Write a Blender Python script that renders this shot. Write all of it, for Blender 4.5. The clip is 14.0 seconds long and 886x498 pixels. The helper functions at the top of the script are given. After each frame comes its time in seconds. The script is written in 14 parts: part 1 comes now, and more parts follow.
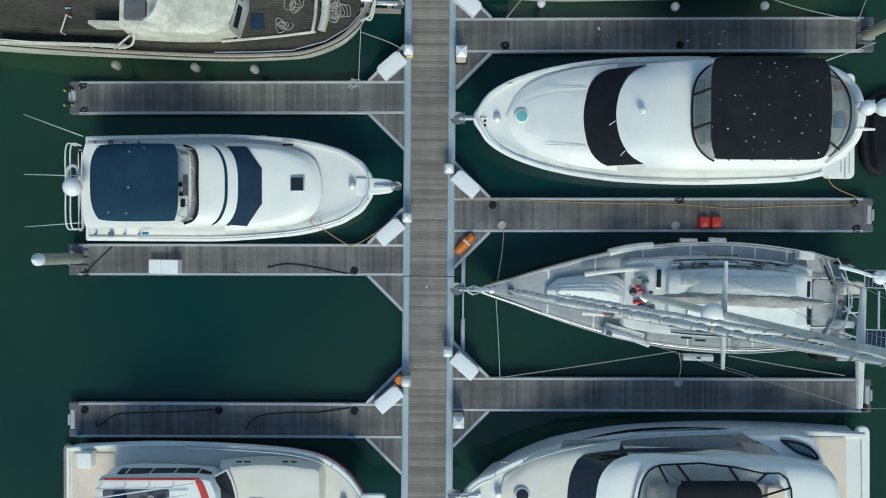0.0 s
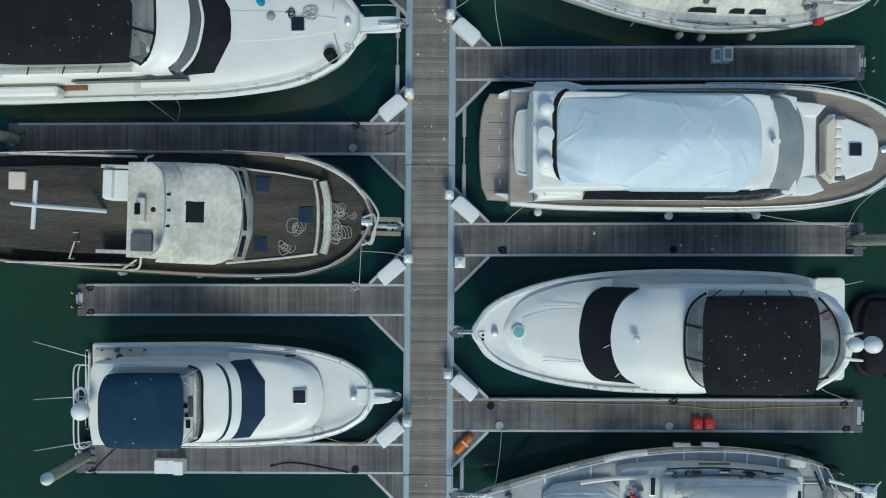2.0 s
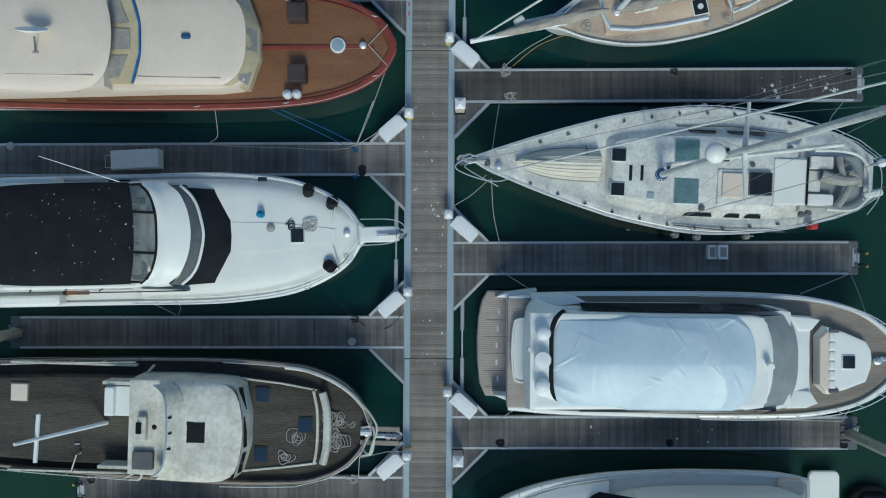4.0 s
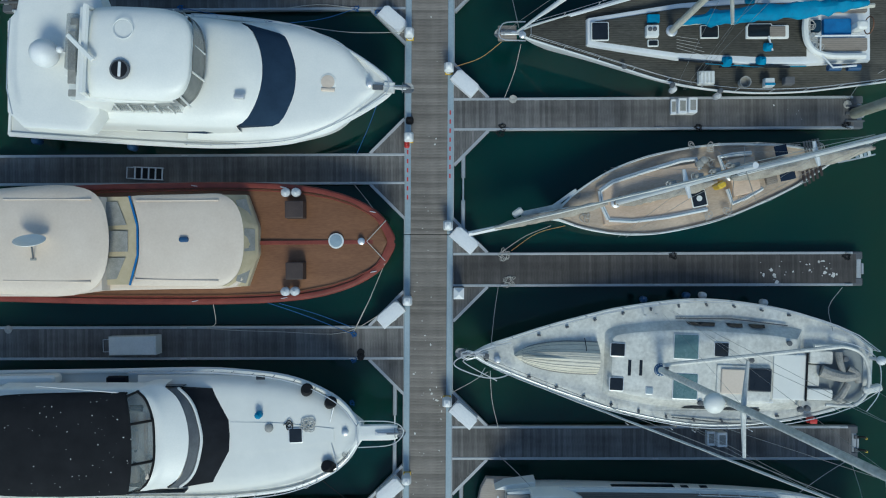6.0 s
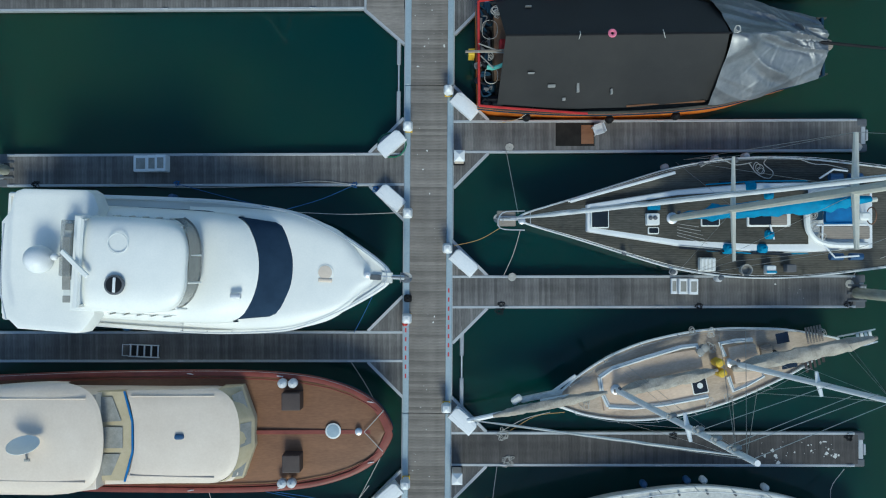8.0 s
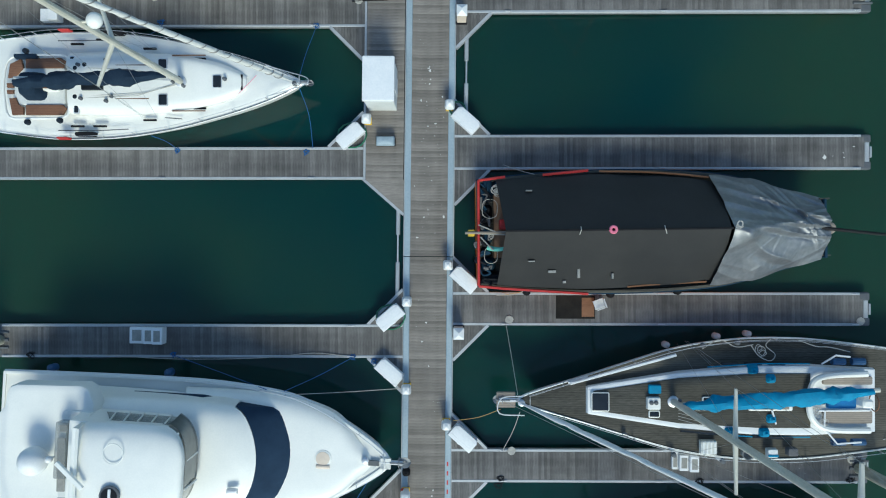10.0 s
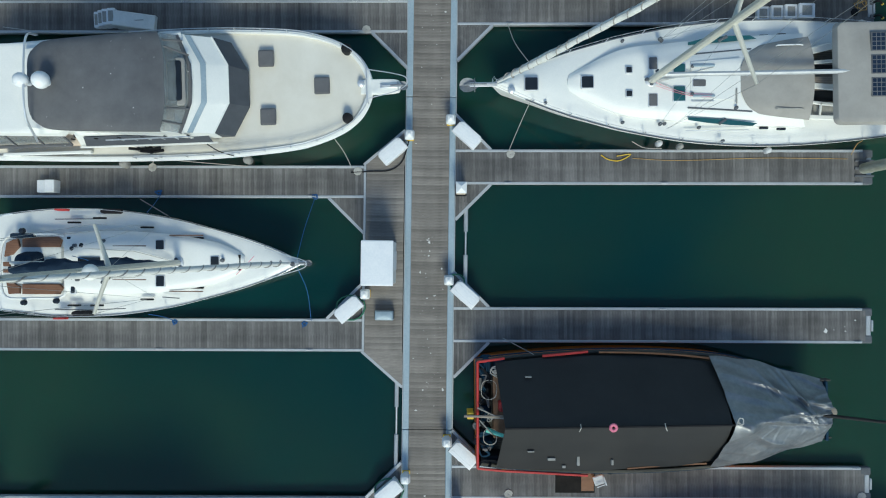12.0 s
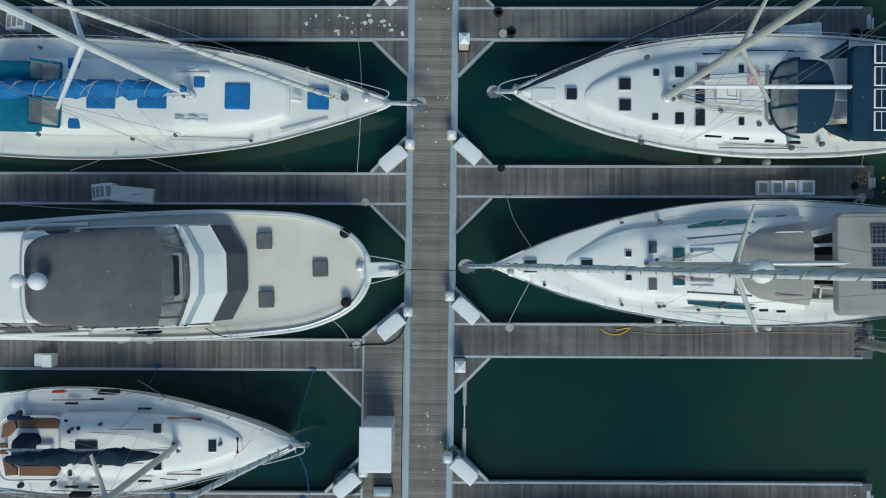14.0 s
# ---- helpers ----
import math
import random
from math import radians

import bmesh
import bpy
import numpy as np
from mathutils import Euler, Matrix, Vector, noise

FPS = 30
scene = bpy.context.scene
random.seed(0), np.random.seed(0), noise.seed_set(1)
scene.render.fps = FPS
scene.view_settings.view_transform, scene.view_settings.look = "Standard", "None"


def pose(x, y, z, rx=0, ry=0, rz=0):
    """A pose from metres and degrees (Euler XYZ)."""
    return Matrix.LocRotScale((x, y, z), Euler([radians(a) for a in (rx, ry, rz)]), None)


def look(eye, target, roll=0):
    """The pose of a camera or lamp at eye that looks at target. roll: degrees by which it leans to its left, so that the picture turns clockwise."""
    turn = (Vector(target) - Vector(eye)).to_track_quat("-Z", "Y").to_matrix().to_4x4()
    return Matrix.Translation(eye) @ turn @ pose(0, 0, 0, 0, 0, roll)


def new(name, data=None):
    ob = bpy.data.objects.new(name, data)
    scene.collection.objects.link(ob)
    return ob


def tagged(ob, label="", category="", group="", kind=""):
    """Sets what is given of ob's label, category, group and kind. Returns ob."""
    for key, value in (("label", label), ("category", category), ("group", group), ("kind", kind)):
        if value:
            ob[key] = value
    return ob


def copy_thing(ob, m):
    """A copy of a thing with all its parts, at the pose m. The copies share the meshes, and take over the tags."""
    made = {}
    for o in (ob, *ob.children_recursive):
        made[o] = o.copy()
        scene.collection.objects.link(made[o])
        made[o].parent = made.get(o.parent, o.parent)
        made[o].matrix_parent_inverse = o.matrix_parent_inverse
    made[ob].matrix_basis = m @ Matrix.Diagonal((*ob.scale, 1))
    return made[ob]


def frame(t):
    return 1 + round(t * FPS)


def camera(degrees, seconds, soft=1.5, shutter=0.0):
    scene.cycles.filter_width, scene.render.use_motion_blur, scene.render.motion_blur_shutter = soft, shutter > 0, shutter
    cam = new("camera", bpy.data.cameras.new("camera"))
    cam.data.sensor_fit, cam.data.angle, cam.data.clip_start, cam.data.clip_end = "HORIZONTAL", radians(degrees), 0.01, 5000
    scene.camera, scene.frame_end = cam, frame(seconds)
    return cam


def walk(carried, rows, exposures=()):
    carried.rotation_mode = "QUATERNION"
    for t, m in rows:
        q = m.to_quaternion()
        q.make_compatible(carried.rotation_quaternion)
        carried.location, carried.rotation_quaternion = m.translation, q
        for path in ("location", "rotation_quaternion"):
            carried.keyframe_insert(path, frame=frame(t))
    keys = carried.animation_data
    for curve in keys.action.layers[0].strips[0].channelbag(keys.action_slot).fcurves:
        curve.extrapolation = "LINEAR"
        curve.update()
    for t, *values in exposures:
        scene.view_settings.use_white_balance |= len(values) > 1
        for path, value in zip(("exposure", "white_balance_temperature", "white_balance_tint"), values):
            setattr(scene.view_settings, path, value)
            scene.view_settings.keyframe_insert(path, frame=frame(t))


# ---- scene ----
cam = camera(63.0, 14.0, soft=1.1)
# seconds, eye (m), turn (degrees): a drone looking straight down, flying along the pier
PATH = [
    (0.0, 1.043, -0.174, 36.140, -0.253, 0.541, 0.445),
    (0.5, 1.045, 2.283, 36.333, -0.322, 0.562, 0.445),
    (1.0, 1.051, 4.787, 36.531, -0.284, 0.586, 0.434),
    (1.5, 1.064, 7.302, 36.726, -0.200, 0.600, 0.421),
    (2.0, 1.068, 9.797, 36.914, -0.121, 0.600, 0.407),
    (2.5, 1.067, 12.267, 37.057, -0.034, 0.578, 0.390),
    (3.0, 1.064, 14.703, 37.164, 0.032, 0.565, 0.389),
    (3.2, 1.062, 15.671, 37.201, 0.051, 0.561, 0.390),
    (5.3, 1.072, 25.538, 37.287, 0.102, 0.526, 0.302),
    (5.5, 1.076, 26.464, 37.269, 0.123, 0.527, 0.305),
    (6.0, 1.080, 28.773, 37.228, 0.183, 0.545, 0.317),
    (6.5, 1.089, 31.047, 37.178, 0.220, 0.573, 0.333),
    (7.0, 1.099, 33.289, 37.109, 0.256, 0.590, 0.356),
    (7.5, 1.107, 35.503, 37.027, 0.281, 0.579, 0.379),
    (8.0, 1.105, 37.707, 36.939, 0.308, 0.551, 0.418),
    (8.2, 1.100, 38.584, 36.906, 0.311, 0.545, 0.435),
    (10.3, 0.997, 47.670, 36.628, 0.271, 0.449, 0.612),
    (10.5, 0.988, 48.531, 36.610, 0.273, 0.443, 0.625),
    (11.0, 0.971, 50.681, 36.568, 0.280, 0.418, 0.653),
    (11.5, 0.953, 52.830, 36.531, 0.295, 0.410, 0.679),
    (12.0, 0.936, 54.968, 36.488, 0.298, 0.416, 0.700),
    (12.5, 0.926, 57.099, 36.471, 0.290, 0.414, 0.716),
    (13.0, 0.918, 59.243, 36.462, 0.307, 0.409, 0.727),
    (13.5, 0.903, 61.395, 36.438, 0.332, 0.412, 0.739),
    (14.0, 0.886, 63.548, 36.412, 0.356, 0.411, 0.746),
]
walk(cam, [(t, pose(x, y, z, rx, ry, rz)) for t, x, y, z, rx, ry, rz in PATH],
     exposures=[(0.0, -0.05, 5800, -5), (3.0, -0.34, 5650, -5), (6.5, -0.33, 5450, -5), (8.0, -0.08, 5450, -5), (11.0, 0.18, 5750, -5), (14.0, -0.3, 5720, -5)])

# ---- light: hazy sun from behind the pier's start, soft shadows towards +y ----
SUN_ELEVATION, SUN_HEADING = radians(44), radians(180)
world = bpy.data.worlds.new("sky")
scene.world = world
world.use_nodes = True
wn = world.node_tree
sky = wn.nodes.new("ShaderNodeTexSky")
sky.sky_type, sky.sun_disc = "NISHITA", False
sky.sun_elevation, sky.sun_rotation = SUN_ELEVATION, SUN_HEADING
sky.air_density, sky.dust_density, sky.ozone_density = 1.0, 1.0, 1.0
wn.links.new(sky.outputs["Color"], wn.nodes["Background"].inputs["Color"])
wn.nodes["Background"].inputs["Strength"].default_value = 0.15
sun = new("sun", bpy.data.lights.new("sun", "SUN"))
sun.data.energy, sun.data.angle, sun.data.color = 2.8, radians(20), (1.0, 0.88, 0.70)
sun.matrix_world = look((4, -40 * math.cos(SUN_ELEVATION), 40 * math.sin(SUN_ELEVATION)), (0, 0, 0))


# ---- mesh tools ----
class Geo:
    """Collects the vertices and faces of one part."""

    def __init__(self):
        self.v, self.f = [], []

    def add(self, verts, faces):
        n = len(self.v)
        self.v.extend(tuple(p) for p in verts)
        self.f.extend(tuple(n + i for i in face) for face in faces)
        return self

    def loft(self, rings, closed=True, cap0=False, cap1=False):
        k = len(rings[0])
        verts = [p for ring in rings for p in ring]
        faces = []
        for j in range(len(rings) - 1):
            for i in range(k if closed else k - 1):
                i2 = (i + 1) % k
                faces.append((j * k + i, j * k + i2, (j + 1) * k + i2, (j + 1) * k + i))
        if cap0:
            faces.append(tuple(reversed(range(k))))
        if cap1:
            faces.append(tuple((len(rings) - 1) * k + i for i in range(k)))
        return self.add(verts, faces)

    def box(self, x, y, z, sx, sy, sz, rz=0.0, ch=0.015, taper=0.0):
        """A box on the base point (x, y, z) with chamfered edges; taper draws the top in."""
        c, s = math.cos(radians(rz)), math.sin(radians(rz))

        def ring(hx, hy, k, h):
            pts = [(hx, -hy + k), (hx, hy - k), (hx - k, hy), (-hx + k, hy), (-hx, hy - k), (-hx, -hy + k), (-hx + k, -hy), (hx - k, -hy)]
            return [(x + c * px - s * py, y + s * px + c * py, z + h) for px, py in pts]

        hx, hy = sx / 2, sy / 2
        ch = min(ch, hx * 0.45, hy * 0.45, sz * 0.8)
        return self.loft([ring(hx, hy, ch, 0), ring(hx - taper, hy - taper, ch, sz - ch), ring(hx - taper - ch, hy - taper - ch, ch * 0.6, sz)], cap0=True, cap1=True)

    def tube(self, pts, r, n=6, r1=None):
        """A round bar along pts, from radius r to r1."""
        pts = [Vector(p) for p in pts]
        r1 = r if r1 is None else r1
        rings = []
        for i, p in enumerate(pts):
            t = (pts[min(i + 1, len(pts) - 1)] - pts[max(i - 1, 0)]).normalized()
            up = Vector((0, 0, 1)) if abs(t.z) < 0.9 else Vector((1, 0, 0))
            s = t.cross(up).normalized()
            w = s.cross(t)
            rad = r + (r1 - r) * i / max(1, len(pts) - 1)
            rings.append([p + rad * (math.cos(2 * math.pi * k / n) * s + math.sin(2 * math.pi * k / n) * w) for k in range(n)])
        return self.loft(rings, cap0=True, cap1=True)

    def lathe(self, profile, at=(0, 0, 0), n=14, m=None):
        """A turned body: profile of (radius, height) round the upright axis through at."""
        m = m or Matrix.Identity(3)
        rings = [[Vector(at) + m @ Vector((r * math.cos(2 * math.pi * k / n), r * math.sin(2 * math.pi * k / n), h)) for k in range(n)] for r, h in profile]
        return self.loft(rings, cap0=True, cap1=True)

    def slab(self, ring, z0, z1, inset=0.05, crown=0.0, edge=0.06, slope=0.0):
        """A body on the closed outline ring, with leaning sides, a rounded edge and a crowned top. slope: the top's rise per metre of x."""
        xs, ys = [p[0] for p in ring], [p[1] for p in ring]
        cx, cy, lx, ly = (max(xs) + min(xs)) / 2, (max(ys) + min(ys)) / 2, max(xs) - min(xs), max(ys) - min(ys)

        def shrink(d, z, k=1.0, top=False):
            kx, ky = max(0.02, 1 - 2 * d / lx) * k, max(0.02, 1 - 2 * d / ly) * k
            out = []
            for x, y in ring:
                nx, ny = min(1, abs(x - cx) * 2 / lx * k), min(1, abs(y - cy) * 2 / ly * k)
                rise = crown * (1 - ny * ny) * (1 - nx ** 4) if top else 0
                out.append((cx + (x - cx) * kx, cy + (y - cy) * ky, z + rise + slope * (x - cx) * (1 if z > z0 else 0)))
            return out

        rings = [shrink(0, z0), shrink(inset, z1 - edge), shrink(inset + 0.3 * edge, z1 - 0.3 * edge), shrink(inset + edge, z1)]
        for k in (0.93, 0.8, 0.6, 0.4, 0.2, 0.05):
            rings.append(shrink(inset + edge, z1, k, True))
        return self.loft(rings, cap0=True, cap1=True)

    def sheet(self, grid, thick=0.0):
        """A skin over a grid of points (rows of equal length), thick metres thick downwards."""
        n, k = len(grid), len(grid[0])
        self.add([p for row in grid for p in row], [(j * k + i, j * k + i + 1, (j + 1) * k + i + 1, (j + 1) * k + i) for j in range(n - 1) for i in range(k - 1)])
        if thick:
            low = [[(p[0], p[1], p[2] - thick) for p in row] for row in grid]
            edge = [*grid[0], *[row[-1] for row in grid[1:]], *reversed(grid[-1][:-1]), *[row[0] for row in reversed(grid[1:-1])]]
            edge_low = [*low[0], *[row[-1] for row in low[1:]], *reversed(low[-1][:-1]), *[row[0] for row in reversed(low[1:-1])]]
            self.loft([edge, edge_low])
            self.add([p for row in low for p in row], [(j * k + i, (j + 1) * k + i, (j + 1) * k + i + 1, j * k + i + 1) for j in range(n - 1) for i in range(k - 1)])
        return self

    def mesh(self, name, material, smooth=35):
        me = bpy.data.meshes.new(name)
        me.from_pydata([tuple(p) for p in self.v], [], self.f)
        bm = bmesh.new()
        bm.from_mesh(me)
        bmesh.ops.recalc_face_normals(bm, faces=bm.faces)
        bm.to_mesh(me)
        bm.free()
        if smooth:
            me.shade_smooth()
            me.set_sharp_from_angle(angle=radians(smooth))
        me.materials.append(material)
        return me


def part(name, geo, material, parent, label="", smooth=35):
    """One mesh under a thing or a part."""
    ob = new(name, geo if isinstance(geo, bpy.types.Mesh) else geo.mesh(name, material, smooth))
    ob.parent = parent
    return tagged(ob, label)


def thing(name, m, label, category, group=""):
    """An Empty at a thing's base, which parents its parts."""
    ob = new(name)
    ob.empty_display_size = 0.2
    ob.matrix_world = m
    return tagged(ob, label, category, group)


def single(name, geo, material, m, label, category, group="", smooth=35):
    """A thing that is one mesh."""
    ob = new(name, geo.mesh(name, material, smooth))
    ob.matrix_world = m
    return tagged(ob, label, category, group)


def spline(pts, n=6, closed=False):
    """Catmull-Rom through pts, n steps a piece."""
    pts = [Vector(p) for p in pts]
    k = len(pts)
    out = []
    for i in range(k if closed else k - 1):
        p1, p2 = pts[i], pts[(i + 1) % k]
        p0 = pts[i - 1] if closed or i else p1 * 2 - p2
        p3 = pts[(i + 2) % k] if closed or i + 2 < k else p2 * 2 - p1
        for j in range(n):
            t = j / n
            out.append(0.5 * (2 * p1 + (p2 - p0) * t + (2 * p0 - 5 * p1 + 4 * p2 - p3) * t * t + (3 * p1 - p0 - 3 * p2 + p3) * t ** 3))
    if not closed:
        out.append(pts[-1])
    return out


def plan(half, mid=0.0, n=4, skew=0.0):
    """A closed outline that is the same to both sides of y = mid, through half's (x, half width) from fore to aft."""
    pts = [Vector((x, w, 0)) for x, w in half]
    if n > 1:
        lead = Vector((half[1][0], -half[1][1], 0)) if half[0][1] < 0.8 * half[1][1] else pts[0] * 2 - pts[1]
        tail = Vector((half[-2][0], -half[-2][1], 0)) if half[-1][1] < 0.8 * half[-2][1] else pts[-1] * 2 - pts[-2]
        pts = spline([lead] + pts + [tail], n)[n:-n]
    top = max(w for x, w in half)
    side = [(p.x, min(max(p.y, 0.01), top)) for p in pts]
    return [(x, mid + w + skew * x) for x, w in side] + [(x, mid - w + skew * x) for x, w in reversed(side)]


def rounded(x0, x1, y0, y1, r=0.1, n=3):
    """A rectangle with round corners."""
    out = []
    for cx, cy, a in ((x1 - r, y1 - r, 0), (x0 + r, y1 - r, 90), (x0 + r, y0 + r, 180), (x1 - r, y0 + r, 270)):
        out += [(cx + r * math.cos(radians(a + 90 * j / n)), cy + r * math.sin(radians(a + 90 * j / n))) for j in range(n + 1)]
    return out


def sag(p, q, drop=0.3, n=8, side=0.0):
    """A slack line from p to q."""
    p, q = Vector(p), Vector(q)
    d = (q - p)
    s = Vector((-d.y, d.x, 0)).normalized() if d.xy.length > 0.01 else Vector((1, 0, 0))
    return [p + d * i / n + Vector((0, 0, -4 * drop * (i / n) * (1 - i / n))) + s * side * math.sin(math.pi * i / n) for i in range(n + 1)]


def creases(seed, count, high, narrow, long, aim=None):
    """Folds of a sheet: a height over (u, v) in metres, as a sum of short sharp ridges."""
    k = random.Random(seed)
    folds = [(k.random(), k.uniform(-1, 1), k.uniform(0, math.pi) if aim is None else k.gauss(aim, 0.35), k.uniform(0.3, 1) * high, k.uniform(0.6, 1.4) * narrow, k.uniform(0.5, 1.5) * long) for _ in range(count)]

    def at(u, v, lx, ly):
        z = 0.0
        for fu, fv, fa, fh, fn, fl in folds:
            du, dv = (u - fu) * lx, (v - fv) * ly
            along, across = du * math.cos(fa) + dv * math.sin(fa), -du * math.sin(fa) + dv * math.cos(fa)
            if abs(across) < 4 * fn and abs(along) < 2.5 * fl:
                z += fh * (math.exp(-abs(across) / fn) - 0.55 * math.exp(-((across - 1.6 * fn) / fn) ** 2)) * math.exp(-(along / fl) ** 2)
        return z

    return at


# ---- materials ----
def surface(name, a, b, rough=0.5, metal=0.0, grain=30.0, stain=1.2, mix=0.5, bump=0.05, dist=0.01, stretch=(1, 1, 1), piece=0.0, coat=0.0, spots=0.0, spec=0.5, seam=0.0, place=0.0):
    """Paint, wood, cloth or metal between colours a and b: grain and stains at two scales, fine relief, pieces of uneven tone, bird lime."""
    m = bpy.data.materials.new(name)
    m.use_nodes = True
    nt = m.node_tree
    bs = nt.nodes["Principled BSDF"]
    N, link = nt.nodes.new, nt.links.new
    tc, mp = N("ShaderNodeTexCoord"), N("ShaderNodeMapping")
    mp.inputs["Scale"].default_value = stretch
    link(tc.outputs["Object"], mp.inputs["Vector"])
    n1, n2 = N("ShaderNodeTexNoise"), N("ShaderNodeTexNoise")
    n1.inputs["Scale"].default_value, n1.inputs["Detail"].default_value = grain, 4
    n2.inputs["Scale"].default_value, n2.inputs["Detail"].default_value = stain, 5
    n2.inputs["Roughness"].default_value = 0.65
    link(mp.outputs["Vector"], n1.inputs["Vector"])
    link(mp.outputs["Vector"], n2.inputs["Vector"])
    add = N("ShaderNodeMath")
    add.operation = "MULTIPLY_ADD"
    link(n1.outputs["Fac"], add.inputs[0])
    add.inputs[1].default_value = 0.5
    half = N("ShaderNodeMath")
    half.operation = "MULTIPLY"
    link(n2.outputs["Fac"], half.inputs[0])
    half.inputs[1].default_value = 0.9
    link(half.outputs[0], add.inputs[2])
    ramp = N("ShaderNodeMapRange")
    ramp.inputs["From Min"].default_value, ramp.inputs["From Max"].default_value = 0.5, 0.95
    ramp.inputs["To Max"].default_value = mix * 2 if mix < 0.5 else 1.0
    link(add.outputs[0], ramp.inputs["Value"])
    col = N("ShaderNodeMix")
    col.data_type = "RGBA"
    col.inputs["A"].default_value, col.inputs["B"].default_value = (*a, 1), (*b, 1)
    link(ramp.outputs["Result"], col.inputs["Factor"])
    out = col.outputs["Result"]
    if piece:
        info, geo, rnd = N("ShaderNodeObjectInfo"), N("ShaderNodeNewGeometry"), N("ShaderNodeMath")
        rnd.operation = "ADD"
        link(info.outputs["Random"], rnd.inputs[0])
        link(geo.outputs["Random Per Island"], rnd.inputs[1])
        fr = N("ShaderNodeMath")
        fr.operation = "FRACT"
        link(rnd.outputs[0], fr.inputs[0])
        tone = N("ShaderNodeMapRange")
        tone.inputs["To Min"].default_value, tone.inputs["To Max"].default_value = 1 - piece, 1 + piece
        link(fr.outputs[0], tone.inputs["Value"])
        mul = N("ShaderNodeMix")
        mul.data_type, mul.blend_type = "RGBA", "MULTIPLY"
        mul.inputs["Factor"].default_value = 1
        link(out, mul.inputs["A"])
        link(tone.outputs["Result"], mul.inputs["B"])
        out = mul.outputs["Result"]
    if place:
        wp, n3, sw, mul3 = N("ShaderNodeNewGeometry"), N("ShaderNodeTexNoise"), N("ShaderNodeMapRange"), N("ShaderNodeMix")
        n3.inputs["Scale"].default_value, n3.inputs["Detail"].default_value, n3.inputs["Roughness"].default_value = 0.55, 7, 0.68
        link(wp.outputs["Position"], n3.inputs["Vector"])
        sw.inputs["From Min"].default_value, sw.inputs["From Max"].default_value = 0.36, 0.66
        sw.inputs["To Min"].default_value, sw.inputs["To Max"].default_value = 1 - place, 1 + place
        link(n3.outputs["Fac"], sw.inputs["Value"])
        mul3.data_type, mul3.blend_type = "RGBA", "MULTIPLY"
        mul3.inputs["Factor"].default_value = 1
        link(out, mul3.inputs["A"])
        link(sw.outputs["Result"], mul3.inputs["B"])
        out = mul3.outputs["Result"]
    if seam:
        xyz, div, fr2, dark, caulk = N("ShaderNodeSeparateXYZ"), N("ShaderNodeMath"), N("ShaderNodeMath"), N("ShaderNodeMapRange"), N("ShaderNodeMix")
        link(tc.outputs["Object"], xyz.inputs[0])
        div.operation, fr2.operation = "DIVIDE", "PINGPONG"
        link(xyz.outputs["Y"], div.inputs[0])
        div.inputs[1].default_value = seam
        link(div.outputs[0], fr2.inputs[0])
        fr2.inputs[1].default_value = 0.5
        dark.inputs["From Min"].default_value, dark.inputs["From Max"].default_value = 0.06, 0.12
        dark.inputs["To Min"].default_value, dark.inputs["To Max"].default_value = 0.62, 1.0
        link(fr2.outputs[0], dark.inputs["Value"])
        caulk.data_type, caulk.blend_type = "RGBA", "MULTIPLY"
        caulk.inputs["Factor"].default_value = 1
        link(out, caulk.inputs["A"])
        link(dark.outputs["Result"], caulk.inputs["B"])
        out = caulk.outputs["Result"]
    if spots:
        vo, no, pick, near, both, warp, wadd = N("ShaderNodeTexVoronoi"), N("ShaderNodeTexNoise"), N("ShaderNodeMath"), N("ShaderNodeMath"), N("ShaderNodeMath"), N("ShaderNodeTexNoise"), N("ShaderNodeMix")
        warp.inputs["Scale"].default_value, warp.inputs["Detail"].default_value = 11, 3
        link(tc.outputs["Object"], warp.inputs["Vector"])
        wadd.data_type, wadd.blend_type = "RGBA", "LINEAR_LIGHT"
        wadd.inputs["Factor"].default_value = 0.06
        link(tc.outputs["Object"], wadd.inputs["A"])
        link(warp.outputs["Color"], wadd.inputs["B"])
        vo.inputs["Scale"].default_value, no.inputs["Scale"].default_value = 6.5, 0.6
        link(wadd.outputs["Result"], vo.inputs["Vector"])
        link(tc.outputs["Object"], no.inputs["Vector"])
        rgb = N("ShaderNodeSeparateColor")
        link(vo.outputs["Color"], rgb.inputs[0])
        cluster = N("ShaderNodeMapRange")
        cluster.inputs["From Min"].default_value, cluster.inputs["From Max"].default_value = 0.38, 0.72
        cluster.inputs["To Max"].default_value = spots * 2
        link(no.outputs["Fac"], cluster.inputs["Value"])
        pick.operation, near.operation, both.operation = "LESS_THAN", "LESS_THAN", "MULTIPLY"
        link(rgb.outputs[0], pick.inputs[0])
        link(cluster.outputs["Result"], pick.inputs[1])
        size = N("ShaderNodeMapRange")
        size.inputs["To Min"].default_value, size.inputs["To Max"].default_value = 0.04, 0.20
        link(rgb.outputs[1], size.inputs["Value"])
        link(vo.outputs["Distance"], near.inputs[0])
        link(size.outputs["Result"], near.inputs[1])
        link(pick.outputs[0], both.inputs[0])
        link(near.outputs[0], both.inputs[1])
        lime = N("ShaderNodeMix")
        lime.data_type = "RGBA"
        lime.inputs["B"].default_value = (0.6, 0.6, 0.58, 1)
        link(both.outputs[0], lime.inputs["Factor"])
        link(out, lime.inputs["A"])
        out = lime.outputs["Result"]
    link(out, bs.inputs["Base Color"])
    rr = N("ShaderNodeMapRange")
    rr.inputs["To Min"].default_value, rr.inputs["To Max"].default_value = max(0.02, rough - 0.08), min(1, rough + 0.12)
